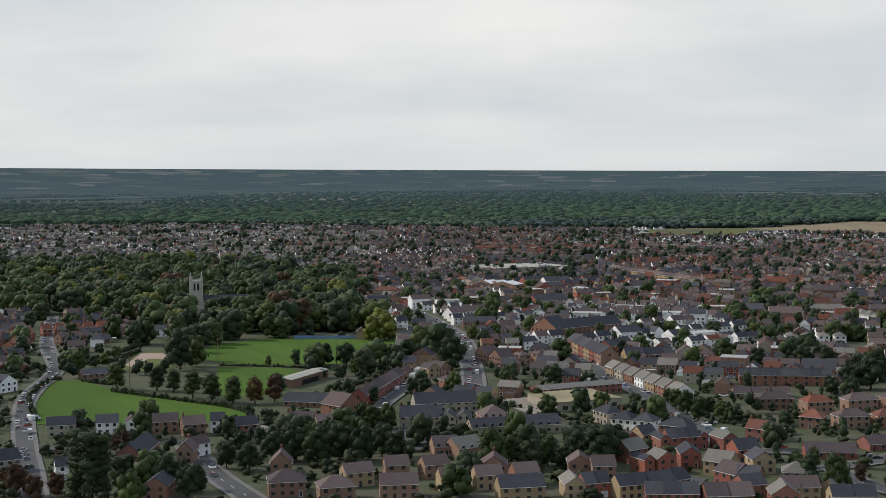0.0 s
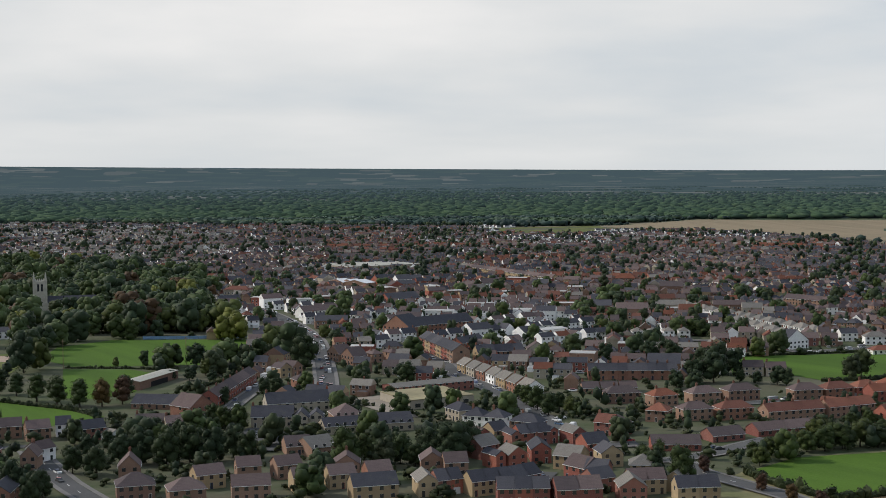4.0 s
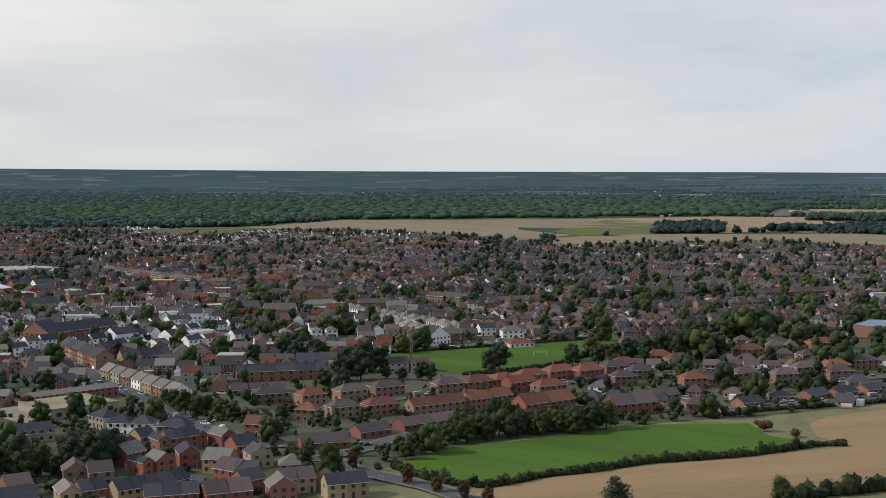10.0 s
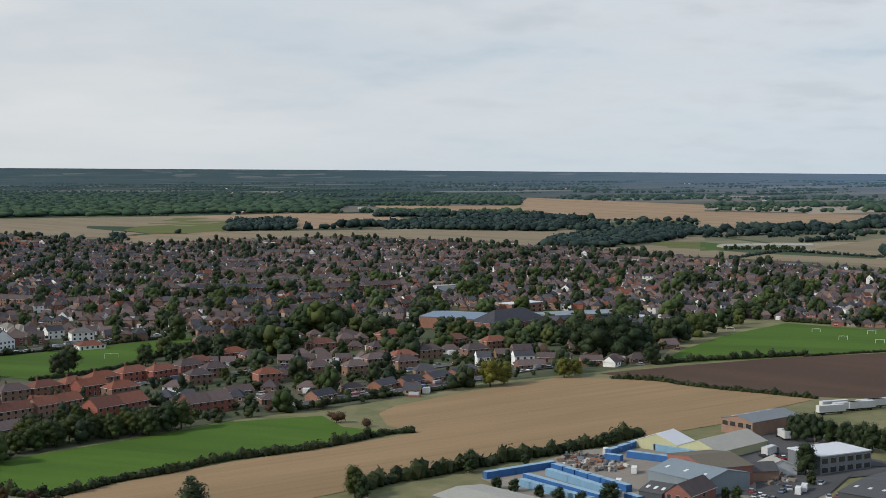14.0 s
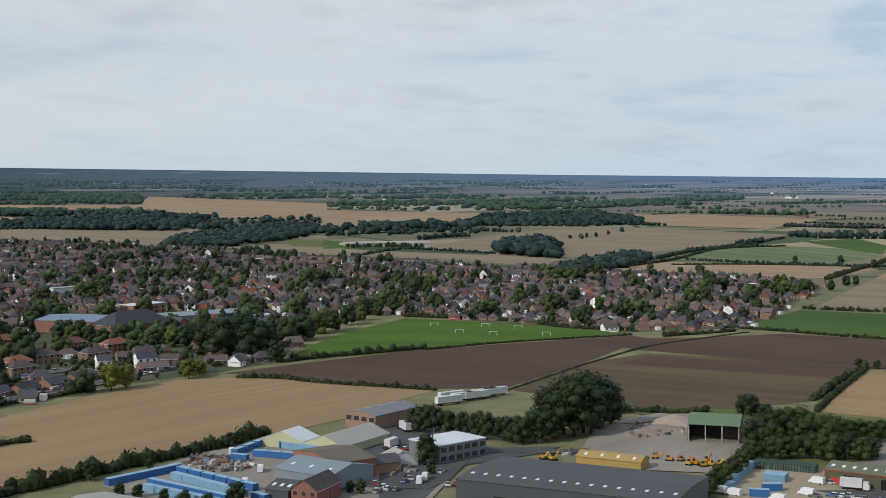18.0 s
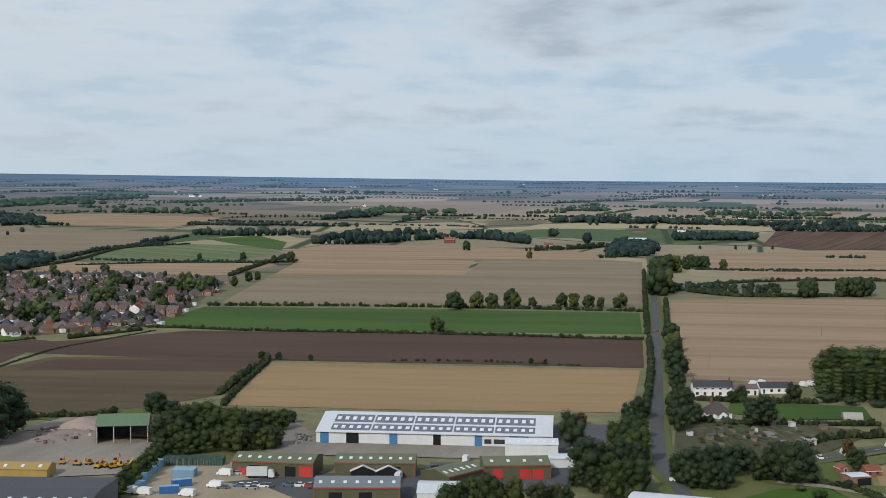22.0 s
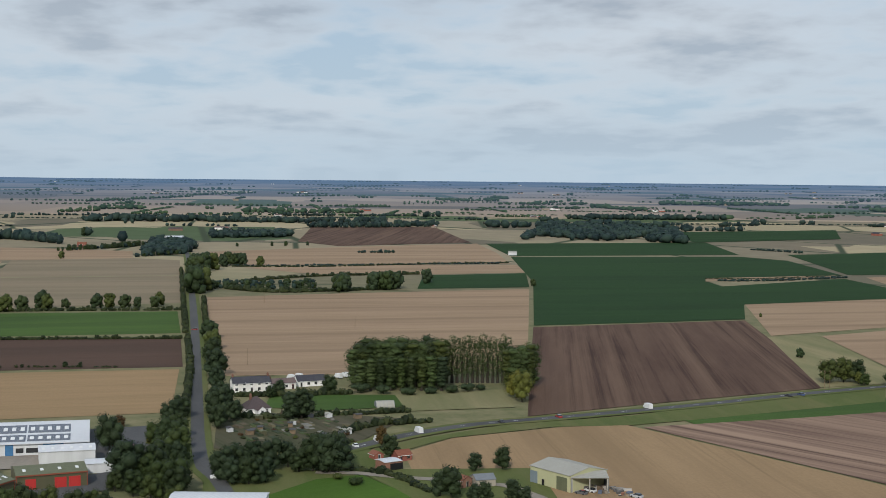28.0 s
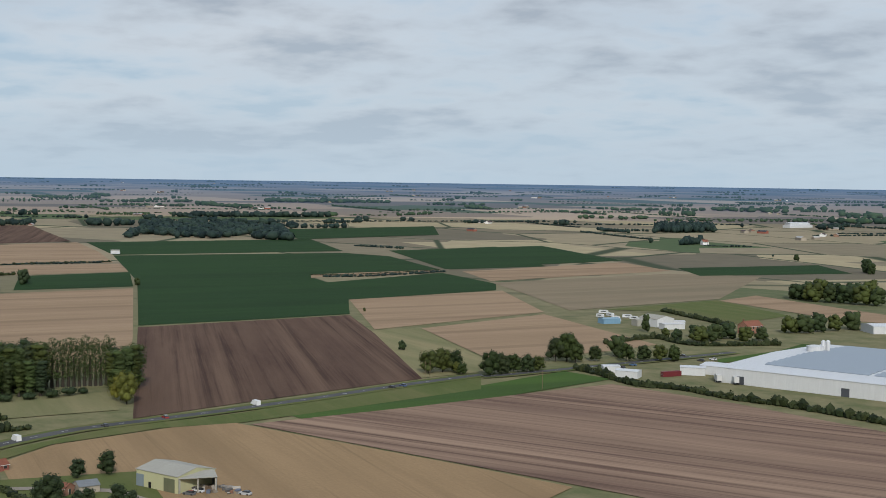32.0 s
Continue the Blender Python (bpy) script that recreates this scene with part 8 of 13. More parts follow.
tree(119.0, 442.7, 11.3, 'round', 'leaf_dark', 0.9, 'beside the estate road')
tree(124.9, 432.2, 12.2, 'round', 'leaf_dark', 0.9, 'beside the estate road')
tree(119.5, 463.6, 8.1, 'round', 'leaf_dark', 0.9, 'beside the estate road')
tree(137.4, 447.4, 6.7, 'round', 'leaf_rust', 1, 'on a grass verge')
tree(147.2, 418.0, 6.4, 'round', 'leaf_rust', 1, 'on a grass verge')
tree(151.9, 403.7, 6.2, 'round', 'leaf_rust', 1, 'on a grass verge')
tree(156.6, 391.6, 6.5, 'round', 'leaf_rust', 1, 'on a grass verge')
tree(160.5, 381.0, 6.3, 'round', 'leaf_rust', 1, 'on a grass verge')
tree(161.7, 467.2, 7.1, 'broad', 'leaf', 1.05, 'in the belt beside the green field')
tree(169.7, 471.5, 7.6, 'broad', 'leaf', 1.05, 'in the belt beside the green field')
tree(174.7, 470.2, 8.5, 'broad', 'leaf', 1.05, 'in the belt beside the green field')
tree(184.8, 476.4, 8.6, 'broad', 'leaf', 1.05, 'in the belt beside the green field')
tree(191.8, 476.9, 10.0, 'broad', 'leaf', 1.05, 'in the belt beside the green field')
tree(200.0, 480.4, 10.1, 'broad', 'leaf', 1.05, 'in the belt beside the green field')
tree(208.4, 484.1, 11.1, 'broad', 'leaf', 1.05, 'in the belt beside the green field')
tree(213.7, 480.4, 8.9, 'broad', 'leaf', 1.05, 'in the belt beside the green field')
tree(220.2, 487.0, 9.9, 'broad', 'leaf', 1.05, 'in the belt beside the green field')
tree(224.0, 480.1, 8.9, 'broad', 'leaf', 1.05, 'in the belt beside the green field')
tree(233.3, 482.4, 9.5, 'broad', 'leaf', 1.05, 'in the belt beside the green field')
tree(241.7, 485.0, 10.5, 'broad', 'leaf', 1.05, 'in the belt beside the green field')
tree(197.1, 499.0, 9.0, 'broad', 'leaf', 1.05, 'in the belt beside the green field')
tree(222.2, 524.9, 6.2, 'broad', 'leaf', 1.05, 'in the belt beside the green field')
tree(229.0, 523.1, 7.2, 'broad', 'leaf', 1.05, 'in the belt beside the green field')
tree(159.9, 456.0, 7.4, 'broad', 'leaf', 1.05, 'in the belt beside the green field')
tree(185.1, 477.7, 7.4, 'broad', 'leaf', 1.05, 'in the belt beside the green field')
tree(195.5, 483.8, 9.7, 'broad', 'leaf', 1.05, 'in the belt beside the green field')
tree(200.9, 480.3, 9.7, 'broad', 'leaf', 1.05, 'in the belt beside the green field')
tree(216.5, 486.4, 9.4, 'broad', 'leaf', 1.05, 'in the belt beside the green field')
tree(224.4, 485.3, 9.9, 'broad', 'leaf', 1.05, 'in the belt beside the green field')
tree(232.6, 487.1, 9.6, 'broad', 'leaf', 1.05, 'in the belt beside the green field')
tree(237.5, 476.7, 9.9, 'broad', 'leaf', 1.05, 'in the belt beside the green field')
tree(246.9, 480.6, 11.4, 'broad', 'leaf', 1.05, 'in the belt beside the green field')
tree(253.3, 480.7, 11.9, 'broad', 'leaf', 1.05, 'in the belt beside the green field')
tree(268.5, 496.9, 4.8, 'broad', 'leaf', 1.05, 'in the belt beside the green field')
tree(188.2, 488.6, 6.6, 'broad', 'leaf', 1.05, 'in the belt beside the green field')
tree(173.4, 472.9, 6.4, 'broad', 'leaf', 1.05, 'in the belt beside the green field')
tree(307.8, 452.2, 6.0, 'bush', 'leaf_rust', 1, 'at the field corner')
tree(313.2, 438.2, 4.5, 'bush', 'leaf_rust', 1, 'at the field corner')
tree(244.5, 416.6, 3.3, 'bush', 'leaf_rust', 1, 'at the field corner')
tree(309.7, 496.1, 4.9, 'bush', 'leaf_rust', 1, 'at the field corner')
tree(300.2, 492.2, 3.9, 'bush', 'leaf_rust', 1, 'at the field corner')
tree(417.3, 484.3, 13.4, 'broad', 'leaf_bright', 1, 'at the edge of the houses')
tree(427.3, 485.8, 11.9, 'broad', 'leaf_bright', 1, 'at the edge of the houses')
tree(463.8, 482.5, 10.7, 'broad', 'leaf_bright', 1, 'at the edge of the houses')
tree(473.5, 484.8, 8.5, 'broad', 'leaf_bright', 1, 'at the edge of the houses')
tree(196.2, 365.4, 10.3, 'conifer', 'leaf_dark', 2.3, 'in the field')
tree(240.5, 343.5, 10.7, 'round', 'leaf', 0.9, 'in the field hedge')
tree(239.1, 337.5, 8.8, 'round', 'leaf', 0.9, 'in the field hedge')
tree(293.6, 351.2, 7.0, 'broad', 'leaf_dark', 0.9, 'in the field hedge')
tree(257.1, 737.8, 11.8, 'broad', 'leaf_dark', 0.95, 'beside the recreation ground')
tree(273.3, 749.4, 14.0, 'broad', 'leaf_dark', 0.95, 'beside the recreation ground')
tree(203.2, 760.8, 15.1, 'broad', 'leaf_dark', 0.95, 'beside the recreation ground')
tree(204.1, 722.1, 12.5, 'broad', 'leaf_dark', 0.95, 'beside the recreation ground')
tree(213.2, 673.7, 17.7, 'broad', 'leaf_dark', 0.95, 'beside the recreation ground')
tree(221.7, 671.4, 14.8, 'broad', 'leaf_dark', 0.95, 'beside the recreation ground')
tree(212.4, 696.2, 12.2, 'broad', 'leaf_dark', 0.95, 'beside the recreation ground')
tree(186.7, 621.3, 10.9, 'broad', 'leaf_dark', 0.95, 'beside the recreation ground')
tree(216.8, 647.7, 6.9, 'broad', 'leaf_dark', 0.95, 'beside the recreation ground')
tree(223.0, 640.0, 6.8, 'broad', 'leaf_dark', 0.95, 'beside the recreation ground')
tree(231.8, 635.7, 10.2, 'broad', 'leaf_dark', 0.95, 'beside the recreation ground')
tree(234.5, 631.1, 9.6, 'broad', 'leaf_dark', 0.95, 'beside the recreation ground')
tree(274.5, 648.5, 13.0, 'broad', 'leaf', 0.95, 'on the recreation ground')
tree(282.2, 654.9, 14.9, 'broad', 'leaf', 0.95, 'on the recreation ground')
tree(331.1, 668.2, 10.6, 'broad', 'leaf', 0.95, 'on the recreation ground')
tree(349.6, 682.0, 11.5, 'broad', 'leaf', 0.95, 'on the recreation ground')
tree(390.5, 743.7, 16.8, 'broad', 'leaf', 1, 'beside orange brick houses')
tree(323.3, 651.6, 10.3, 'broad', 'leaf_dark', 1, 'behind the recreation ground')
tree(339.8, 653.9, 11.1, 'broad', 'leaf_dark', 1, 'behind the recreation ground')
tree(347.4, 648.7, 12.3, 'broad', 'leaf_dark', 1, 'behind the recreation ground')
tree(359.3, 654.5, 14.4, 'broad', 'leaf_dark', 1, 'behind the recreation ground')
tree(368.3, 648.4, 14.3, 'broad', 'leaf_dark', 1, 'behind the recreation ground')
tree(380.7, 654.2, 15.8, 'broad', 'leaf_dark', 1, 'behind the recreation ground')
tree(396.2, 658.4, 16.7, 'broad', 'leaf_dark', 1, 'behind the recreation ground')
tree(400.2, 646.8, 17.2, 'broad', 'leaf_dark', 1, 'behind the recreation ground')
tree(410.7, 648.5, 16.0, 'broad', 'leaf_dark', 1, 'behind the recreation ground')
tree(360.1, 640.1, 9.2, 'broad', 'leaf_dark', 1, 'behind the recreation ground')
tree(379.9, 640.5, 12.5, 'broad', 'leaf_dark', 1, 'behind the recreation ground')
tree(470.3, 725.6, 20.2, 'broad', 'leaf_dark', 1, 'among the houses')
tree(474.2, 715.3, 21.5, 'broad', 'leaf_dark', 1, 'among the houses')
tree(485.1, 715.4, 20.2, 'broad', 'leaf_dark', 1, 'among the houses')
tree(494.6, 716.5, 16.0, 'broad', 'leaf_dark', 1, 'among the houses')
tree(479.6, 682.6, 13.9, 'broad', 'leaf_dark', 1, 'among the houses')
tree(480.0, 668.4, 15.1, 'broad', 'leaf_dark', 1, 'among the houses')
tree(493.8, 672.8, 13.9, 'broad', 'leaf_dark', 1, 'among the houses')
tree(505.5, 682.7, 12.1, 'broad', 'leaf_dark', 1, 'among the houses')
tree(342.9, 534.1, 9.1, 'round', 'leaf', 1, 'in a garden')
tree(346.9, 523.3, 9.5, 'round', 'leaf', 1, 'in a garden')
tree(421.0, 612.7, 10.6, 'round', 'leaf', 1, 'in a garden')
tree(344.8, 575.8, 8.4, 'round', 'leaf', 1, 'in a garden')
tree(332.0, 584.5, 6.8, 'round', 'leaf', 1, 'in a garden')
tree(530.6, 537.5, 18.9, 'broad', 'leaf_dark', 1, 'beside the school')
tree(525.3, 519.0, 24.7, 'broad', 'leaf_dark', 1, 'beside the school')
tree(533.7, 516.5, 26.1, 'broad', 'leaf_dark', 1, 'beside the school')
tree(535.5, 507.6, 23.5, 'broad', 'leaf_dark', 1, 'beside the school')
tree(552.6, 513.0, 18.9, 'broad', 'leaf_dark', 1, 'beside the school')
tree(571.6, 588.7, 15.1, 'broad', 'leaf_dark', 1, 'beside the school')
tree(530.6, 486.4, 12.0, 'broad', 'leaf_dark', 1, 'beside the school')
tree(548.2, 574.1, 13.3, 'broad', 'leaf_dark', 1, 'beside the school')
tree(543.8, 579.0, 11.9, 'broad', 'leaf_dark', 1, 'beside the school')
tree(516.8, 578.4, 13.0, 'broad', 'leaf', 1, 'beside the school')
tree(514.4, 566.3, 11.5, 'broad', 'leaf', 1, 'beside the school')
tree(523.7, 642.2, 10.4, 'broad', 'leaf', 1, 'beside the school')
tree(530.5, 634.5, 11.0, 'broad', 'leaf', 1, 'beside the school')
tree(527.2, 617.6, 10.2, 'broad', 'leaf', 1, 'beside the school')
tree(528.2, 658.5, 8.5, 'broad', 'leaf', 1, 'beside the school')
tree(597.8, 538.8, 16.8, 'broad', 'leaf_dark', 1, 'behind the playing field')
tree(614.8, 540.4, 15.7, 'broad', 'leaf_dark', 1, 'behind the playing field')
tree(642.5, 553.0, 15.6, 'broad', 'leaf_dark', 1, 'behind the playing field')
tree(660.1, 556.3, 14.4, 'broad', 'leaf_dark', 1, 'behind the playing field')
tree(691.1, 570.2, 13.5, 'broad', 'leaf_dark', 1, 'behind the playing field')
tree(716.0, 578.5, 11.5, 'broad', 'leaf_dark', 1, 'behind the playing field')
tree(746.6, 588.0, 10.3, 'broad', 'leaf_dark', 1, 'behind the playing field')
tree(765.3, 590.0, 9.7, 'broad', 'leaf_dark', 1, 'behind the playing field')
tree(197.0, 861.0, 11.1, 'broad', 'leaf', 1, 'among houses')
tree(223.6, 926.8, 10.3, 'broad', 'leaf', 1, 'among houses')
tree(214.6, 1637.3, 13.7, 'broad', 'leaf', 1, 'among houses')
tree(18.1, 874.8, 8.8, 'broad', 'leaf', 1, 'among houses')
hedge([(-175.6, 580.6), (-196.5, 641.8), (-202.7, 693.5), (-200.2, 705.4)], 2, 1.4, 'clipped hedge round the sports field')
hedge([(-186.1, 696.5), (-168.4, 683.6)], 2.5, 1.5, 'clipped hedge round the sports field')
hedge([(-162.1, 660.8), (-128.7, 634.6), (-98.4, 610.4), (-84.1, 590.1)], 2, 1.4, 'clipped hedge round the sports field')
hedge([(-124.2, 753.3), (-95.1, 746.7), (-63.1, 735.5)], 1.3, 1.1, 'low clipped hedge between pitches')
hedge([(151.7, 444), (155.1, 423.5), (169.1, 404.7), (194.1, 411.1), (211.2, 411.4), (236.6, 417.1), (270.5, 413.9), (309.3, 419.6), (318.8, 416.1)], 2.9, 2.2, 'overgrown dark hedge along a field edge')
hedge([(313.5, 488.5), (336.7, 492.3), (372.7, 490.5), (410.8, 492.7)], 1.8, 1.7, 'clipped hedge along the field edge')
hedge([(478.8, 463.9), (489.6, 444), (490.3, 420.3), (504.5, 364.4)], 2, 2, 'overgrown dark hedge along a field edge')
hedge([(243.9, 348.8), (261.3, 352.2), (279.1, 351.7), (299.2, 352.5), (329.4, 351.1), (359.7, 352.6), (381.1, 355.3)], 4, 2.9, 'overgrown hedge behind the trading estate')
hedge([(532.6, 484.2), (562.2, 477.8), (591.7, 465.9), (620.1, 455.9)], 2.9, 2.6, 'overgrown hedge below the pitch')
hedge([(616.2, 453), (675.8, 431.8), (748.8, 391)], 1.1, 1.1, 'thin weedy field edge')
hedge([(753.7, 568.8), (772.9, 494), (760.6, 444.2), (769.8, 402)], 2.9, 2.8, 'overgrown hedge between pitch and houses')
hedge([(241.2, 739.6), (312.4, 746.5), (384, 755.8)], 1.6, 1.3, 'thin hedge along the road')
hedge([(257.8, 642.2), (285.6, 644.9), (324.4, 665.1), (381.5, 714.7)], 2, 1.8, 'garden hedge behind the green')
church((-193.5, 1062.2))
FENCE_A = [(-97.6, 883.8), (-68, 881.5), (-31.5, 885.2)]
banner_fence(FENCE_A)
GREENS = [(-198.9, 652.3), (-206, 731.3), (-215.9, 778.8), (-217.6, 893.1), (-168.5, 889.3), (-31.2, 878.6), (-19.8, 719.5), (-45.8, 661.4), (-62.5, 662.3), (-75.4, 589.7), (-127.4, 627.9)]
CHURCHYARD = [(-170.4, 889.4), (-209, 1117.2), (-197.2, 1116.1), (-152.8, 888.1)]
tree(-199.7, 742.0, 7.7, 'broad', 'leaf_dark', 1, 'beside the park hedge')
tree(-194.8, 753.2, 7.2, 'broad', 'leaf_dark', 1, 'beside the park hedge')
tree(-191.4, 764.9, 6.6, 'broad', 'leaf_dark', 1, 'beside the park hedge')
tree(-212.9, 804.3, 5.6, 'broad', 'leaf_dark', 1, 'beside the park hedge')
tree(-207.8, 817.4, 6.3, 'broad', 'leaf_dark', 1, 'beside the park hedge')
tree(-191.0, 789.7, 7.5, 'broad', 'leaf_dark', 1, 'beside the park hedge')
tree(-207.5, 742.6, 9.7, 'broad', 'leaf_dark', 1, 'beside the park hedge')
tree(-54.0, 696.5, 7.0, 'broad', 'leaf_dark', 1, 'beside the stand')
tree(-42.0, 689.7, 6.4, 'broad', 'leaf_dark', 1, 'beside the stand')
tree(-34.3, 679.5, 5.7, 'broad', 'leaf_dark', 1, 'beside the stand')
tree(-63.1, 701.1, 5.3, 'broad', 'leaf_dark', 1, 'beside the stand')
tree(-27.4, 766.0, 8.3, 'broad', 'leaf_dark', 1, 'beside the stand')
tree(-29.2, 731.1, 6.7, 'broad', 'leaf_dark', 1, 'beside the stand')
shed((-75.4, 666.8), (-60.5, 705.1), 9, 4.2, 8, "brown", "asbestos", label="small covered sports stand with a pale roof", name="sports_stand", doors=((0.5, 18, 2.6, "void"),), category="stand")
hedge([(-207.3, 758.8), (-189.6, 777), (-184.2, 818.5)], 2.2, 1.8, 'clipped hedge beside the park paths')
hedge([(-215.9, 778.8), (-199.3, 803.3), (-188, 859.3)], 2.2, 1.8, 'clipped hedge beside the park paths')
hedge([(-51.4, 661.7), (-36.5, 695.4), (-26.5, 742.2)], 2.2, 1.8, 'dark clipped garden hedge')
M["tan_felt"] = plain("tan_roof_felt", (0.30, 0.26, 0.15), 0.6, 0.06, 0.35, 0.9)
flat_block((48.9, 590.5), (78.8, 602.5), 30, 4, "stone", "tan_felt", "low pale building with a flat tan roof", wins=4)
flat_block((56.9, 1494.5), (140.3, 1531.3), 70, 6.5, "stone", "asbestos", "supermarket with a broad pale grey roof", name="supermarket", category="shop")
shed((44.6, 1286.9), (54.5, 1292.7), 26, 5, 12, "brown", "white_roof", label="small town workshop with a white roof", category="workshop")
shed((54.9, 1278.8), (64.8, 1284.6), 26, 5, 12, "brown", "white_roof", label="small town workshop with a white roof", category="workshop")
shed((65.1, 1270.9), (75.4, 1283.4), 26, 5, 12, "brown", "white_roof", label="small town workshop with a white roof", category="workshop")
house((5.8, 1000.3), (32.6, 1019.2), 11, wall='white', roof='r_brown', label='white fronted inn with a brown roof')
house((77.5, 1283.1), (87.5, 1288.9), 12, wall='red', roof='r_slate', floors=3, label='tall brick town house with dark roof')
house((96, 1281), (109.8, 1286.4), 12, wall='white', roof='r_slate', floors=3, label='white fronted town house with slate roof')
house((74.8, 1089.8), (101.3, 1107.5), 14, wall='red', roof='r_slate', label='long brick town hall with slate roof')
house((-11.9, 1150.8), (7.3, 1160), 12, wall='white', roof='r_mix', label='white walled shop with tiled roof')
house((-59.6, 1102.8), (-43.8, 1111.4), 12, wall='white', roof='r_slate', label='white gabled shop beside the car park')
SCHOOL = [(483.2, 638.8), (541.8, 558.1), (665.1, 679.2), (684.5, 728.7), (598.1, 777.2)]


# ---------------------------------------------------------------- the rest of the town: blocks of streets
BUILT = {}


def mark(x, y, r):
    BUILT.setdefault((int(x // 40), int(y // 40)), []).append((x, y, r))


def is_free(x, y, r):
    i, j = int(x // 40), int(y // 40)
    for a in (i - 1, i, i + 1):
        for b in (j - 1, j, j + 1):
            for px, py, pr in BUILT.get((a, b), ()):
                if (px - x) ** 2 + (py - y) ** 2 < (pr + r) ** 2:
                    return False
    return True


for spot in PLACED:
    mark(spot[0], spot[1], min(spot[2], 22))
for line, half in list(ROADS):
    for q in smooth_line(line, 8.0):
        mark(q.x, q.y, half)
for k in range(9):       # trees, no houses, behind the cricket ground
    mark(-150 + 14 * k, 900, 14)
    mark(-150 + 14 * k, 925, 14)
BEFORE_GREEN = [(205, 668), (257, 643), (290, 648), (330, 670), (392, 722), (375, 690), (312, 606), (268, 590), (196, 620)]
for q in scatter(BEFORE_GREEN, 12):
    mark(q[0], q[1], 9)
for q in ((-270, 1592), (-290, 1592), (-240, 1592), (-228, 1682), (-447, 1742)):
    mark(q[0], q[1], 18)
OPEN_BOX = [(p, bounds(p)) for p in OPEN_LAND]


def on_open_land(x, y):
    for p, (x0, y0, x1, y1) in OPEN_BOX:
        if x0 < x < x1 and y0 < y < y1 and inside(p, x, y):
            return True
    return False


def far_house(acc, x, y, ang, w, d, eave, rise, hip, wall, roof, chimney):
    c, s = math.cos(ang), math.sin(ang)
    z = ground_z(x, y)

    def at(u, v, h):
        return (x + c * u - s * v, y + s * u + c * v, z + h)
    a, b = w / 2, d / 2
    V, Q, T = acc["v"], acc["q"], acc["t"]
    k = len(V)
    V += [at(-a, -b, -1), at(a, -b, -1), at(a, b, -1), at(-a, b, -1), at(-a, -b, eave), at(a, -b, eave), at(a, b, eave), at(-a, b, eave)]
    for q in ((0, 1, 5, 4), (1, 2, 6, 5), (2, 3, 7, 6), (3, 0, 4, 7)):
        Q.append((tuple(k + i for i in q), wall))
    k = len(V)
    o = 0.35
    e = a - b if hip else a + 0.2
    if hip and e < 0.3:
        e = 0.3
    V += [at(-a - o, -b - o, eave - 0.2), at(a + o, -b - o, eave - 0.2), at(a + o, b + o, eave - 0.2), at(-a - o, b + o, eave - 0.2), at(-e, 0, eave + rise), at(e, 0, eave + rise)]
    Q.append(((k, k + 1, k + 5, k + 4), roof))
    Q.append(((k + 2, k + 3, k + 4, k + 5), roof))
    T.append(((k + 1, k + 2, k + 5), roof if hip else wall))
    T.append(((k + 3, k, k + 4), roof if hip else wall))
    if chimney:
        k = len(V)
        u = a * random.choice((-0.85, 0.1, 0.85)) * (0.5 if hip else 1)
        for h in (eave + rise - 0.8, eave + rise + 1.2):
            V += [at(u - 0.4, -0.3, h), at(u + 0.4, -0.3, h), at(u + 0.4, 0.3, h), at(u - 0.4, 0.3, h)]
        for q in ((0, 1, 5, 4), (1, 2, 6, 5), (2, 3, 7, 6), (3, 0, 4, 7), (4, 5, 6, 7)):
            Q.append((tuple(k + i for i in q), 4))
    n = max(1, int(w / 3.2)) if math.hypot(x, y) < 1900 else 0
    for side in (-1, 1):
        for f in range(2 if eave > 4 else 1):
            for i in range(n):
                u = -a + w * (i + 0.5) / n
                k = len(V)
                h = 0.9 + 2.5 * f
                yy = side * (b + 0.04)
                V += [at(u - 0.6, yy, h), at(u + 0.6, yy, h), at(u + 0.6, yy, h + 1.2), at(u - 0.6, yy, h + 1.2)]
                V += [at(u - 0.72, yy - side * 0.02, h - 0.12), at(u + 0.72, yy - side * 0.02, h - 0.12), at(u + 0.72, yy - side * 0.02, h + 1.32), at(u - 0.72, yy - side * 0.02, h + 1.32)]
                Q.append(((k, k + 1, k + 2, k + 3), 5))
                Q.append(((k + 4, k + 5, k + 6, k + 7), 6))


def far_box(acc, x, y, ang, w, d, z0, z1, wall, top, slope=0.0):
    """A small plain body in the town: garage, lean-to, glazed porch or a car's shell; the top may slope."""
    c, s = math.cos(ang), math.sin(ang)
    z = ground_z(x, y)
    V, Q = acc["v"], acc["q"]
    k = len(V)
    for h in (z0, z1):
        for u, v in ((-w / 2, -d / 2), (w / 2, -d / 2), (w / 2, d / 2), (-w / 2, d / 2)):
            V.append((x + c * u - s * v, y + s * u + c * v, z + h + (slope if h == z1 and v > 0 else 0)))
    for q in ((0, 1, 5, 4), (1, 2, 6, 5), (2, 3, 7, 6), (3, 0, 4, 7)):
        Q.append((tuple(k + i for i in q), wall))
    Q.append(((k + 4, k + 5, k + 6, k + 7), top))


def far_car(acc, x, y, ang):
    van = random.random() < 0.16
    far_box(acc, x, y, ang, 5.0 if van else 4.3, 1.9, 0.25, 1.1 if van else 0.85, 12, 12)
    far_box(acc, x, y, ang, 4.4 if van else 2.4, 1.7, 1.102 if van else 0.852, 2.2 if van else 1.45, 12 if van else 5, 12)


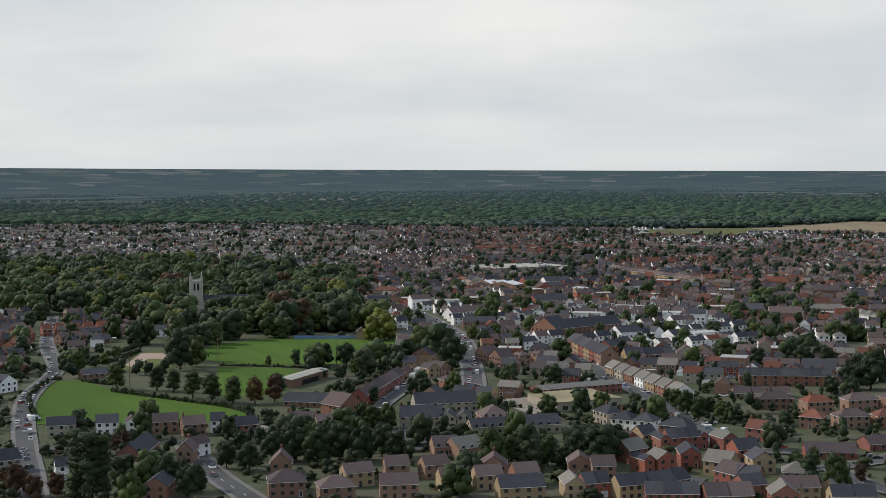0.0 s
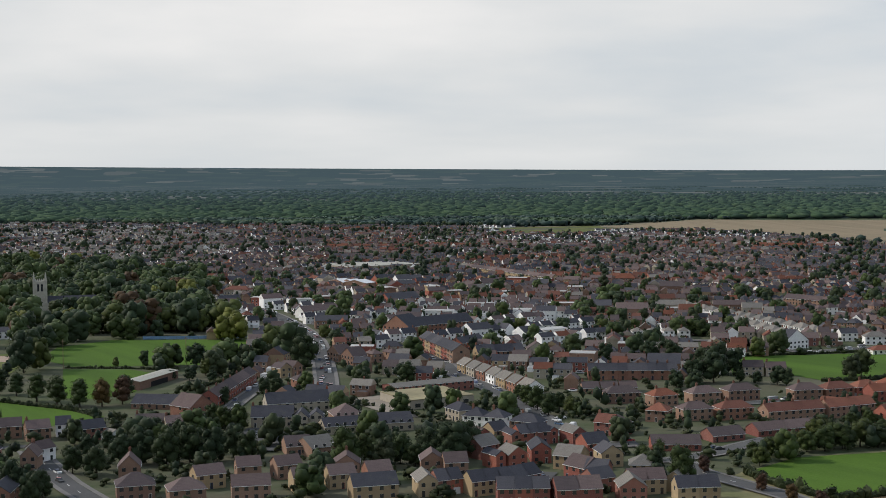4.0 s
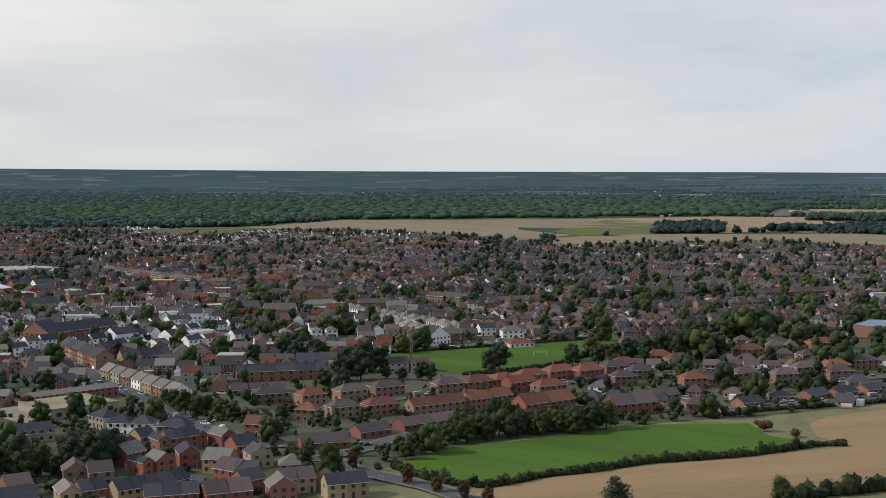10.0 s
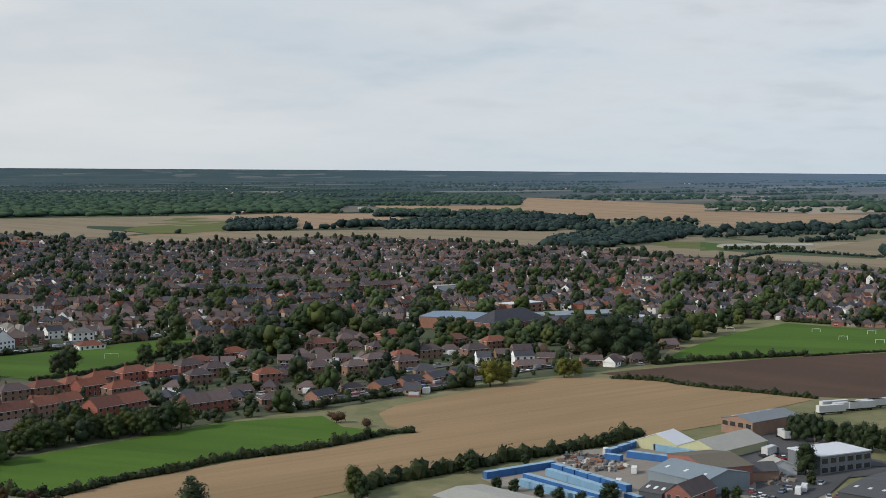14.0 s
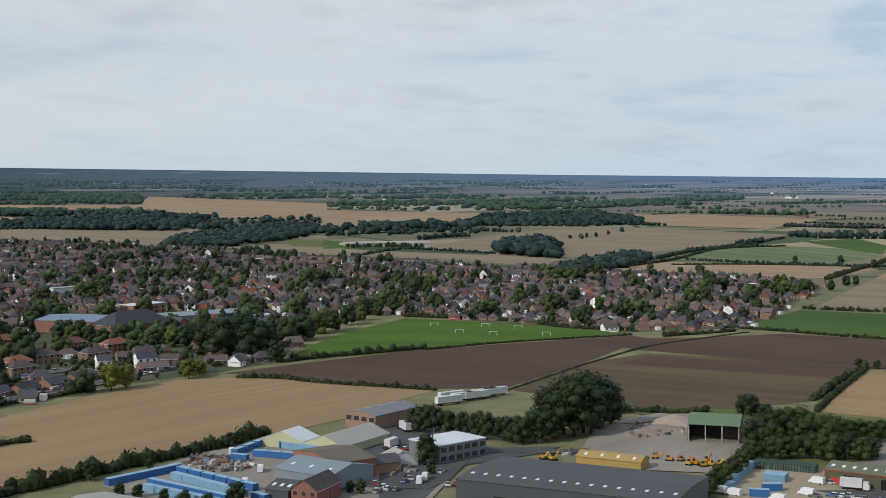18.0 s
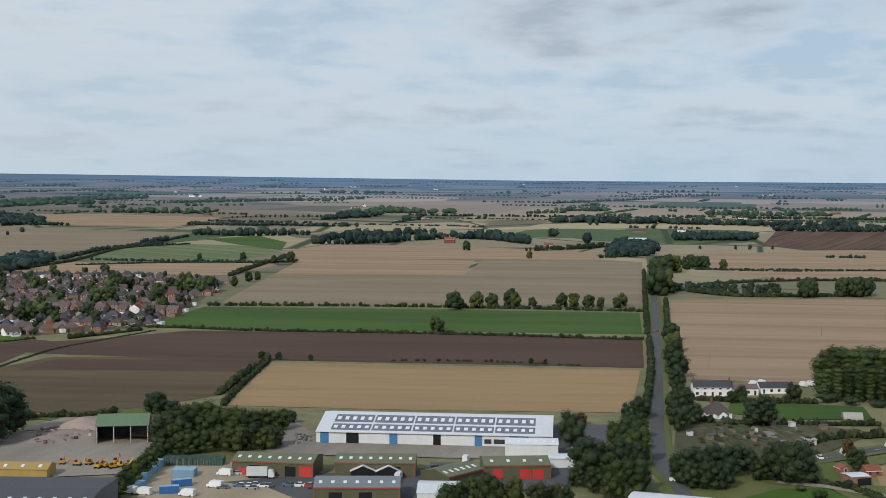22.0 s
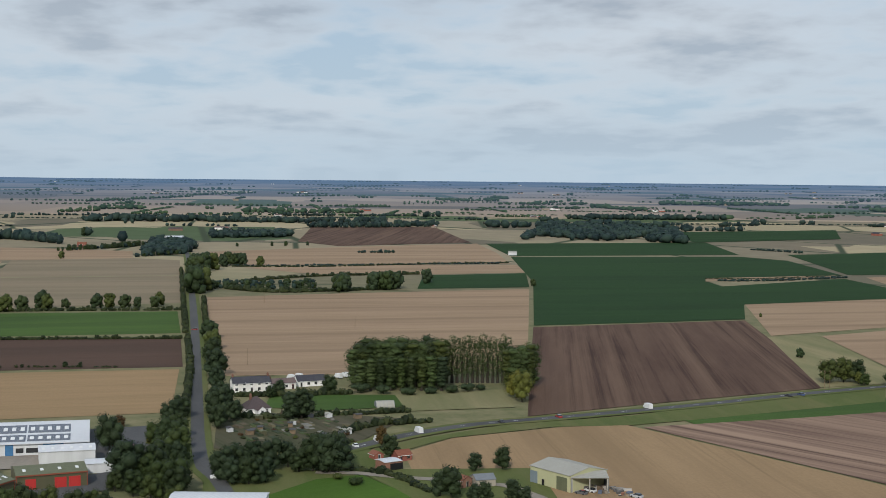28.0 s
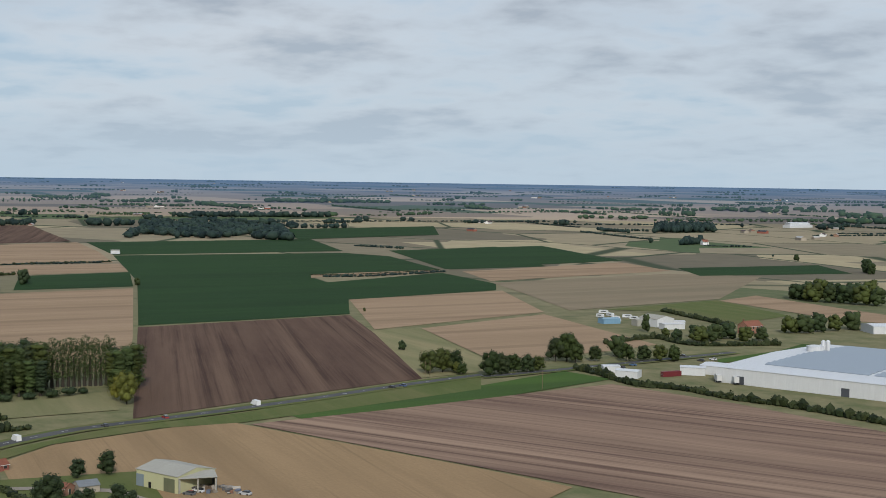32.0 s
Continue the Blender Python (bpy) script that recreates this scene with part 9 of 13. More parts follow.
M["flat_roof"] = plain("flat_roof_felt", (0.42, 0.41, 0.39), 0.5, 0.05, 0.3, 0.8, per="island")
M["car_far"] = plain("far_car_paint", (0.4, 0.4, 0.4), 2.0, 0.3, 0.1, 0.3, per="island", hue=[(0.80, 0.80, 0.78), (0.05, 0.05, 0.06), (0.45, 0.46, 0.47), (0.78, 0.78, 0.77), (0.28, 0.03, 0.03), (0.05, 0.09, 0.22), (0.22, 0.23, 0.24)], spec=0.6)
FAR_MATS = [M["mixed_far"], M["white_far"], M["r_mix_far"], M["r_slate_far"], M["brick_stack"], M["glass"], M["frame"], M["r_brown_far"], M["r_red_far"], M["brown_far"], M["stone_far"], M["flat_roof"], M["car_far"], M["r_grey_far"]]
AREAS = {}
garden_spots = []
random.seed(41)
x0, y0, x1, y1 = bounds(TOWN)
STEP = 150
by = y0
while by < y1:
    bx = x0
    while bx < x1:
        cx, cy = bx + STEP / 2, by + STEP / 2
        r_block = math.hypot(cx, cy)
        look_yaw = math.degrees(math.atan2(-cx, cy))
        ang = random.choice((0.15, -0.35, 0.5, -0.15)) + math.atan2(cy, cx) - math.pi / 2 + random.uniform(-0.2, 0.2)
        era = random.random()
        street = random.random() < 0.5
        c, s = math.cos(ang), math.sin(ang)
        v = -STEP * 0.75
        while v < STEP * 0.75:
            w = random.uniform(8, 12)
            u = -STEP * 0.75 + random.uniform(0, 8)
            low_estate = look_yaw < -22
            bungalow = random.random() < (0.86 if low_estate else 0.55 if r_block > 1700 else 0.2)
            rowroof = random.choice((2, 7, 7, 2, 3, 3)) if era < 0.8 else random.choice((8, 7, 2))
            rowwall = random.choice((0, 0, 9, 0, 10, 0)) if era > 0.12 else 1
            if look_yaw > 4 and r_block > 1150:
                rowroof, rowwall = random.choice((13, 2, 3, 13)), random.choice((10, 1, 10, 0))
            rowhip = random.random() < (0.6 if low_estate else 0.14)
            if low_estate:
                rowroof, rowwall = random.choice((7, 7, 7, 7, 3, 3)), random.choice((0, 9, 9, 0, 9))
            while u < STEP * 0.75:
                w = random.uniform(5.6, 9.5) if r_block > 900 else random.uniform(7, 11)
                gap = random.choice((0.2, 0.2, 2.0, 3.0, 1.0))
                px, py = cx + c * u - s * v, cy + s * u + c * v
                u += w + gap
                if abs(px - cx) > STEP / 2 or abs(py - cy) > STEP / 2:
                    continue
                r = math.hypot(px, py)
                if r < 430 or not inside(TOWN, px, py) or on_open_land(px, py) or inside(PARK, px, py) or inside(GREENS, px, py) or inside(SCHOOL, px, py):
                    continue
                if random.random() < 0.10:
                    garden_spots.append((px, py))
                    continue
                d = random.uniform(6.2, 8.2)
                if not is_free(px, py, 0.52 * max(w, d)):
                    continue
                turn = ang + random.gauss(0, 0.04) + (math.pi / 2 if random.random() < 0.22 else 0)
                eave = 2.6 if bungalow else random.uniform(4.8, 5.4)
                centre = r < 1350 and -16 < look_yaw < 9
                if centre and random.random() < 0.22:
                    w, d, eave = random.uniform(12, 24), random.uniform(9, 14), random.uniform(5, 8)
                    if not is_free(px, py, 0.45 * w):
                        continue
                if r < 600 or (r < 700 and random.random() < 0.6):
                    garden_spots.append((px, py))
                    continue
                mark(px, py, 0.45 * max(w, d))
                if random.random() < 0.11:
                    thiswall = 1
                else:
                    thiswall = rowwall
                thisroof = rowroof if random.random() < 0.8 else random.choice((2, 3, 7, 7, 8))
                key = "far" if r > 1750 else ("middle" if r > 1150 else "near")
                if key not in AREAS:
                    AREAS[key] = {"v": [], "q": [], "t": []}
                low = w > 11.5 and random.random() < 0.4
                if low:
                    thisroof = 11
                far_house(AREAS[key], px, py, turn, w, d, eave, 0.5 if low else random.uniform(2.2, 3.2) * max(1.0, d / 9), rowhip, thiswall, thisroof, random.random() < (0.25 if bungalow else 0.75))
                acc = AREAS[key]
                back = random.choice((-1, 1))
                kind = random.random()
                if kind < 0.30:     # lean-to or flat-roofed extension
                    far_box(acc, px - s * back * (d / 2 + 1.8) + c * w * 0.2, py + c * back * (d / 2 + 1.8) + s * w * 0.2, turn, w * 0.5, 3.6, -0.5, 2.6, thiswall, random.choice((11, thisroof)))
                elif kind < 0.46:   # white glazed porch
                    far_box(acc, px - s * back * (d / 2 + 1.5), py + c * back * (d / 2 + 1.5), turn, 3.4, 3.0, -0.5, 2.3, 6, 1)
                elif kind < 0.70:   # garage beside the house
                    far_box(acc, px + c * (w / 2 + 2.2) - s * back * 5, py + s * (w / 2 + 2.2) + c * back * 5, ang, 3.0, 5.6, -0.5, 2.4, random.choice((0, 1, 6)), 11, random.choice((0, 0.5)))
                if r < 1750 and random.random() < 0.55:
                    far_car(acc, px - s * -back * (d / 2 + 5.5) + c * random.uniform(-4, 4), py + c * -back * (d / 2 + 5.5), ang + random.choice((0, 0, math.pi / 2)))
                if random.random() < (0.8 if r < 1100 else 0.5):
                    q = (px - s * random.uniform(-1, 1) * 13 + c * random.uniform(-7, 7), py + c * random.uniform(-1, 1) * 13)
                    garden_spots.append(q)
            street = not street
            v += (19 if street else 25) * (1.0 if r_block > 900 else 1.15) + random.uniform(-2, 2)
        bx += STEP
    by += STEP
random.seed(23)
for line, half in list(ROADS):
    for q in smooth_line(line, 6.5):
        r = math.hypot(q.x, q.y)
        if 560 < r < 1300 and inside(TOWN, q.x, q.y) and random.random() < 0.6:
            k = smooth_line(line, 6.5)
            i = min(range(len(k)), key=lambda j: (k[j] - q).length)
            d = (k[min(i + 1, len(k) - 1)] - k[max(i - 1, 0)]).normalized()
            side = random.choice((-1, 1)) * 2.4
            far_car(AREAS["near"], q.x - d.y * side, q.y + d.x * side, math.atan2(d.y, d.x))
for key, acc in AREAS.items():
    q4, t3 = acc["q"], acc["t"]
    me = mesh_np("houses", acc["v"], [np.array([q for q, m in q4]), np.array([q for q, m in t3])], FAR_MATS, [m for q, m in q4] + [m for q, m in t3])
    tagged(part("houses", me, None), {"near": "dense rows of brick houses with tiled roofs", "middle": "crowded brick houses across the middle of town", "far": "distant houses at the far edge of town"}[key], "houses", kind="stuff")

# trees in gardens and along streets
groves = {}
for px, py in garden_spots:
    r = math.hypot(px, py)
    if on_open_land(px, py) or not is_free(px, py, 1.0) or not inside(TOWN, px, py):
        continue
    h = random.uniform(4, 8) if random.random() < 0.75 else random.uniform(8, 13)
    groves.setdefault("far" if r > 1600 else "middle", []).append((px, py, h, h * random.uniform(0.26, 0.40)))
random.seed(5)
for _ in range(800):
    px, py = random.uniform(x0, x1), random.uniform(y0, y1)
    if not inside(TOWN, px, py) or on_open_land(px, py) or inside(PARK, px, py) or math.hypot(px, py) < 620:
        continue
    for k in range(random.randrange(2, 9)):
        qx, qy = px + random.gauss(0, 14), py + random.gauss(0, 9)
        if is_free(qx, qy, 1.5) and not on_open_land(qx, qy):
            h = random.uniform(7, 14)
            groves.setdefault("far" if math.hypot(qx, qy) > 1600 else "middle", []).append((qx, qy, h, h * random.uniform(0.34, 0.46)))
bigger = [q for q in groves["middle"] if q[2] > 9.5 and math.hypot(q[0], q[1]) < 1350]
chosen = set(bigger)
groves["middle"] = [q for q in groves["middle"] if q not in chosen]
for i, tint in enumerate(("leaf", "leaf_dark", "leaf", "leaf_willow", "leaf")):
    crowns_of("street_trees", [(x, y, h * 1.05, w * 2.9 / h) for x, y, h, w in bigger[i::5]], TINT_WORDS[tint] + " garden and street trees among the houses of the town", tint)
for key, spots in groves.items():
    grove("garden_trees", spots, "garden and street trees among " + ("distant houses" if key == "far" else "the houses of the town"), leaves=3 if key == "far" else 10, category="trees")
PARK_LEAF = ["leaf", "leaf_willow", "leaf_dark", "leaf", "leaf_willow", "leaf_willow", "leaf_dark", "leaf_bright", "leaf", "leaf_rust", "leaf_willow", "leaf"]
stands = [[] for _ in PARK_LEAF]
random.seed(19)
for x, y in scatter(PARK, 17.5):
    if inside(CHURCHYARD, x, y) or random.random() < 0.07:
        continue
    h = random.choice((10, 13, 15, 17, 19, 21)) * random.uniform(0.85, 1.15)
    i = random.randrange(len(stands))
    if PARK_LEAF[i] in ("leaf_bright", "leaf_rust") and random.random() < 0.45:
        i = 2
    stands[i].append((x, y, h, random.uniform(0.85, 1.35)))
for spots, tint in zip(stands, PARK_LEAF):
    crowns_of("park_trees", spots, TINT_WORDS[tint] + " mature trees of the park round the church", tint)


# shrubs, hedges and small trees of the nearer gardens
random.seed(77)
shrubs = []
for _ in range(5200):
    r, a = random.uniform(330, 900), radians(random.uniform(-50, 22))
    x, y = -r * math.sin(a), r * math.cos(a)
    if not inside(TOWN, x, y) or on_open_land(x, y) or inside(GREENS, x, y) or inside(PARK, x, y) or inside(SCHOOL, x, y):
        continue
    if not is_free(x, y, 0.4):
        continue
    h = random.choice((1.4, 1.8, 2.2, 3.0, 4.5))
    shrubs.append((x, y, h, h * random.uniform(0.45, 0.85)))
grove("garden_shrubs", shrubs, "shrubs and hedges in the gardens between houses", "hedge", leaves=10, category="shrubs")


M["pale_panel"] = sheet_mat("pale_panel", (0.30, 0.35, 0.40), 1.1, 0, 0.12, 0.35)


def panel_field(A, B, d, eave):
    """Rows of dark panels on the factory's low roof."""
    m, w = base(A, B)
    th = new("roof_panels", None)
    th.matrix_basis = m
    n = 15
    for i in range(n):
        y0 = d * (0.16 + 0.8 * i / n)
        for k in range(2):
            bm = bmesh.new()
            x0, x1 = w * (0.12 + 0.42 * k), w * (0.12 + 0.42 * k) + w * 0.40
            zz = eave + 0.35 + min(y0, d - y0) * math.tan(radians(1.2))
            prism(bm, [(y0, zz - 0.1), (y0 + d * 0.8 / n * 0.62, zz - 0.1), (y0 + d * 0.8 / n * 0.62, zz + 0.75), (y0, zz + 0.12)], 0, x0, x1)
            part("roof_panel", bm, M["pale_panel"], th)
    return tagged(th, "rows of grey panels on the factory roof", "solar panels")


def silo(p, r, h):
    bm = bmesh.new()
    bmesh.ops.create_cone(bm, cap_ends=True, segments=28, radius1=r, radius2=r, depth=h, matrix=pose(0, 0, h / 2))
    o = part("silo", bm, M["white_sheet"])
    o.matrix_basis = pose(p[0], p[1], 0)
    bm = bmesh.new()
    bmesh.ops.create_cone(bm, cap_ends=True, segments=28, radius1=r * 1.02, radius2=r * 0.3, depth=h * 0.05, matrix=pose(0, 0, h * 1.026))
    part("cap", bm, M["white_roof"], o)
    return tagged(o, "tall white round silo beside the factory", "silo")


def drawn_in(x, y):
    """Where a place at its true distance stands on the drawn-in land that swells up to the skyline."""
    r_true = math.hypot(x, y)
    if r_true <= LEVEL:
        return x, y
    lo, hi = LEVEL, 4790.0
    for _ in range(24):
        r = (lo + hi) / 2
        if r_true * (EYE - ground_z(x * r / r_true, y * r / r_true)) > r * EYE:
            lo = r
        else:
            hi = r
    return x * lo / r_true, y * lo / r_true


def far_copses():
    """Hedgerow lines, shelter belts, copses and hill woods over the far fens and wolds."""
    rng = np.random.default_rng(12)
    fen, hill = [], []
    for i in range(1260):
        yaw = rng.uniform(-140, -58) if i < 470 else rng.uniform(-62, 28)
        fenny = yaw < -62
        r = (2450 if fenny else 2050) * (7.5 if fenny else 9.0) ** rng.uniform(0, 1) ** 0.8
        x, y = -r * math.sin(radians(yaw)), r * math.cos(radians(yaw))
        ang = radians(-4.0) + rng.choice((0.0, math.pi / 2)) + rng.normal(0, 0.05)
        if fenny and abs(math.sin(ang - radians(yaw))) > 0.8 and rng.random() < 0.5:
            ang += math.pi / 2
        kind = rng.random()
        if kind < (0.62 if fenny else 0.45):        # a hedge or a line of trees
            length, deep, h, pitch = rng.uniform(120, 640), 1.5, rng.uniform(2.0, 7), 7.0
        elif kind < (0.80 if fenny else 0.90):      # a belt or a wood
            length, deep, h, pitch = rng.uniform(120, 420) * (1 if fenny else 1.9), rng.uniform(8, 22) * (1 if fenny else 2.5), rng.uniform(8, 14), 6.0
        else:                                       # a few trees round a farm
            length, deep, h, pitch = rng.uniform(20, 70), 14.0, rng.uniform(6, 12), 7.0
        pitch *= max(1.0, r / 4500)
        keep = rng.uniform(0.82, 1.0)
        for k in range(int(length / pitch) + 1):
            if rng.random() > keep:
                continue
            along, side = pitch * k + rng.normal(0, 2), rng.normal(0, deep)
            px, py = drawn_in(x + math.cos(ang) * along - math.sin(ang) * side, y + math.sin(ang) * along + math.cos(ang) * side)
            if inside(TOWN, px, py) or on_open_land(px, py):
                continue
            hh = h * rng.uniform(0.6, 1.25)
            (fen if fenny else hill).append((px, py, hh, max(hh * rng.uniform(0.55, 0.85), pitch * 0.55)))
    forest(fen, "far hedgerow trees and copses across the fens", "hedgerow_trees", leaves=4)
    forest(hill, "far hedges and small woods on the low hills", "hedgerow_trees", leaves=4)
    sheds = []
    for _ in range(130):
        yaw, r = rng.uniform(-138, -5), 2200 * 6.0 ** rng.uniform(0, 1)
        x, y = drawn_in(-r * math.sin(radians(yaw)), r * math.cos(radians(yaw)))
        if inside(TOWN, x, y) or on_open_land(x, y):
            continue
        sheds.append((x, y))
    acc = {"v": [], "q": [], "t": []}
    for x, y in sheds:
        f = max(0.3, (EYE - ground_z(x, y)) / EYE)
        for k in range(int(rng.integers(1, 4))):
            far_house(acc, x + rng.normal(0, 18) * f, y + rng.normal(0, 18) * f, rng.uniform(0, 3), rng.uniform(8, 26) * f, rng.uniform(7, 11) * f, rng.uniform(2.6, 5) * f, 2.2 * f, False, int(rng.choice((1, 0, 10))), int(rng.choice((2, 3, 7, 11))), False)
    me = mesh_np("farm_buildings", acc["v"], [np.array([q for q, m in acc["q"]]), np.array([q for q, m in acc["t"]])], FAR_MATS, [m for q, m in acc["q"]] + [m for q, m in acc["t"]])
    tagged(part("farm_buildings", me, None), "distant farmsteads and cottages scattered over the plain", "farm", kind="stuff")


BELTS = []


def belt(pts, h, gap=0.55):
    """A line of trees or tall hedge along far field edges, h metres high."""
    for q in smooth_line(pts, max(2.5, h * gap)):
        if random.random() < 0.06:
            continue
        k = h * random.uniform(0.55, 1.25)
        BELTS.append((q.x + random.gauss(0, 1.5), q.y + random.gauss(0, 1.5), k, max(2.2, k * random.uniform(0.42, 0.62))))


# ---------------------------------------------------------------- trading estate, lane and farms
car((-196.2, 626.8), 75, 'parked along the town road')
car((-199.8, 641.9), 75, 'parked along the town road')
car((-203.0, 656.0), 75, 'parked along the town road')
car((-189.9, 603.1), 75, 'parked along the town road')
car((-178.6, 580.7), 75, 'parked along the town road')
car((-174.8, 566.9), 75, 'parked along the town road')
car((-171.1, 553.7), 75, 'parked along the town road')
car((-202.4, 670.5), 75, 'parked along the town road')
car((-205.9, 689.7), 75, 'parked along the town road')
car((-159.8, 512.0), 75, 'parked along the town road')
car((-156.7, 503.3), 75, 'parked along the town road')
car((-153.8, 494.9), 75, 'parked along the town road')
car((-148.2, 480.8), 75, 'parked along the town road')
car((-218.6, 743.3), 75, 'parked along the town road')
car((-82.4, 478.0), -60, 'on the road past the estate')
car((-79.5, 464.0), -60, 'on the road past the estate')
car((-17.9, 542.6), 95, 'in the school car park')
car((-16.0, 541.3), 95, 'in the school car park')
car((-14.2, 540.0), 95, 'in the school car park')
car((-12.4, 538.6), 95, 'in the school car park')
car((-10.5, 537.3), 95, 'in the school car park')
car((-8.7, 536.0), 95, 'in the school car park')
car((-6.9, 534.8), 95, 'in the school car park')
car((-2.7, 539.4), 95, 'in the school car park')
car((0.7, 541.7), 95, 'in the school car park')
car((13.4, 728.3), 80, 'parked along the street')
car((15.5, 712.9), 80, 'parked along the street')
car((13.3, 692.3), 80, 'parked along the street')
car((12.8, 763.3), 80, 'parked along the street')
car((15.6, 744.1), 80, 'parked along the street')
car((15.0, 667.0), 80, 'parked along the street')
car((12.0, 793.8), 80, 'parked along the street')
car((88.3, 708.3), -50, 'parked along the street')
car((88.1, 723.5), -50, 'parked along the street')
car((84.5, 739.5), -50, 'parked along the street')
car((107.0, 553.0), -50, 'parked along the street')
car((106.4, 544.1), -50, 'parked along the street')
car((-35.4, 450.8), 40, 'parked between the houses')
car((81.0, 453.0), 40, 'parked between the houses')
car((81.6, 446.1), 40, 'parked between the houses')
car((82.2, 439.4), 40, 'parked between the houses')
car((62.5, 502.1), 40, 'parked between the houses')
car((63.5, 493.6), 40, 'parked between the houses')
car((153.5, 486.7), 10, 'parked outside bungalows')
car((154.5, 484.2), 10, 'parked outside bungalows')
car((125.8, 505.4), 10, 'parked outside bungalows')
car((208.0, 542.7), 10, 'parked outside bungalows')
car((110.1, 558.4), 10, 'parked outside bungalows')
car((314.6, 533.1), 10, 'parked on the estate road')
car((319.0, 520.6), 10, 'parked on the estate road')
car((336.3, 496.2), 10, 'parked on the estate road')
car((284.4, 553.3), 10, 'parked on the estate road')
car((396.4, 508.5), 10, 'parked on the estate road')
car((355.4, 505.9), 10, 'parked on the estate road')
van((-176.1, 580.6), 60, 'parked on the street')
van((110.5, 536.4), 60, 'parked on the street')
warehouse((482.6, 139.8), (491.4, 53.1), 42, 4.5, 9.5, "long white warehouse with solar panels on its roof")
shed((472.9, 67.7), (475.8, 49.3), 10, 4.6, wall='white_sheet', roof='white_roof', pitch=14, lights=6, label='white shed with a ribbed white roof and rooflights')
shed((425, 151.9), (426, 124.6), 14, 5, wall='olive_sheet', roof='green_roof', pitch=12, trim='trim_red', doors=((0.12, 2.6, 2.6, 'red_door'), (0.28, 3.6, 3.6, 'void'), (0.45, 1.2, 2.2, 'void'), (0.72, 3.6, 3.6, 'void'), (0.91, 4.2, 3.8, 'red_door')), lights=8, label='olive trade unit with red doors and a mossy roof')
shed((429.5, 118), (433.7, 92), 14, 5, wall='olive_sheet', roof='green_roof', pitch=12, trim='trim_red', doors=((0.3, 4, 3.6, 'red_door'), (0.75, 3.6, 3.6, 'void')), lights=8, label='olive trade unit with a mossy roof')
shed((434.8, 69.1), (440.6, 48.2), 14, 5, wall='olive_sheet', roof='green_roof', pitch=12, trim='trim_red', doors=((0.2, 3.2, 3.6, 'red_door'), (0.62, 3.6, 3.6, 'red_door'), (0.82, 3.6, 3.6, 'red_door')), lights=4, label='olive trade unit with bright red shutters')
shed((392.5, 114.5), (397.9, 89.1), 15, 5.2, wall='olive_sheet', roof='grey_sheet', pitch=12, trim='trim_red', doors=((0.25, 4, 3.6, 'void'), (0.6, 4, 3.6, 'void')), lights=7, label='olive trade unit with a grey sheet roof')
shed((394.6, 83.1), (396.5, 70.8), 16, 4.5, wall='white_sheet', roof='white_roof', pitch=8, label='low shed with a white roof')
shed((415.9, 77.4), (429.9, 68.9), 12, 5, wall='olive_sheet', roof='green_roof', pitch=14, trim='trim_red', lights=6, label='trade unit with a mossy roof and red fascia')
shed((440.2, 88.2), (441.8, 78.4), 5, 2.8, wall='box_green', roof='dark_roof', pitch=4, wins=3, label='dark green site cabin')
shed((458.6, 50.6), (460.1, 41.5), 8, 3.2, wall='white_sheet', roof='white_roof', pitch=8, label='white sheds beside the trees')
shed((428, 112.3), (430, 104.5), 8, 2.4, wall='void', roof='white_roof', form='across', pitch=24, label='open white marquee with a peaked roof')
shed((429.3, 104), (431.3, 96.2), 8, 2.4, wall='void', roof='white_roof', form='across', pitch=24, label='open white marquee with a peaked roof')
container_row((393.3, 164.3), (395.6, 159.1), 1, 'box_blue', False)
container_row((402.4, 163.4), (406.2, 158.6), 1, 'box_blue', False)
container_row((416.4, 169.6), (417.5, 162.6), 3, 'box_pale', True)
container_row((432.6, 179.9), (436.7, 159.8), 10, 'box_green', True)
container_row((394.9, 172.6), (404.2, 171.8), 1, 'box_pale', False)
container_row((402.2, 174.7), (411.7, 173.9), 1, 'box_pale', False)
container_row((408.2, 175.8), (418, 175.4), 1, 'box_pale', False)
container_row((416, 177.6), (424.4, 176.9), 1, 'box_pale', False)
container_row((421.6, 178.4), (430.3, 177.8), 1, 'box_pale', False)
container_row((427.5, 179.3), (436.4, 178.7), 1, 'box_pale', False)
container_row((287.4, 335.2), (316.5, 333.4), 5, 'box_blue', False)
container_row((313, 332), (308.7, 292.7), 6, 'box_blue', False)
container_row((305.9, 327.1), (300.9, 290.2), 6, 'box_pale', False)
container_row((295.2, 326.5), (293.2, 289.9), 6, 'box_blue', False)
container_row((288.9, 321.6), (287.9, 289.5), 6, 'box_pale', False)
container_row((345.2, 335.1), (367.4, 340.8), 3, 'box_blue', False)
container_row((347.3, 329.8), (351.4, 315.2), 3, 'box_blue', False)
container_row((364.3, 338), (364.5, 310.8), 5, 'box_pale', False)
container_row((338.1, 331.5), (339.4, 327.2), 1, 'box_blue', False)
container_row((300.5, 286.2), (299.8, 278.4), 1, 'box_blue', False)
shed((362.9, 340), (366.4, 323.1), 12, 3.2, wall='cream_wall', roof='white_roof', form='across', pitch=20, lights=2, label='cream clad shed with a white roof')
shed((366.5, 322.9), (368, 305.6), 30, 3.2, wall='cream_wall', roof='asbestos', form='across', pitch=20, lights=4, label='cream clad shed with a pale grey roof')
shed((376.3, 312.5), (404.3, 318.7), 5, 2.8, wall='blue_grey', roof='grey_sheet', pitch=8, label='grey lean-to along a workshop wall')
shed((412, 341), (411.8, 325.8), 28, 5.6, wall='brown', roof='grey_sheet', form='across', pitch=12, wins=4, lights=4, label='brick and grey sheet workshop with windows')
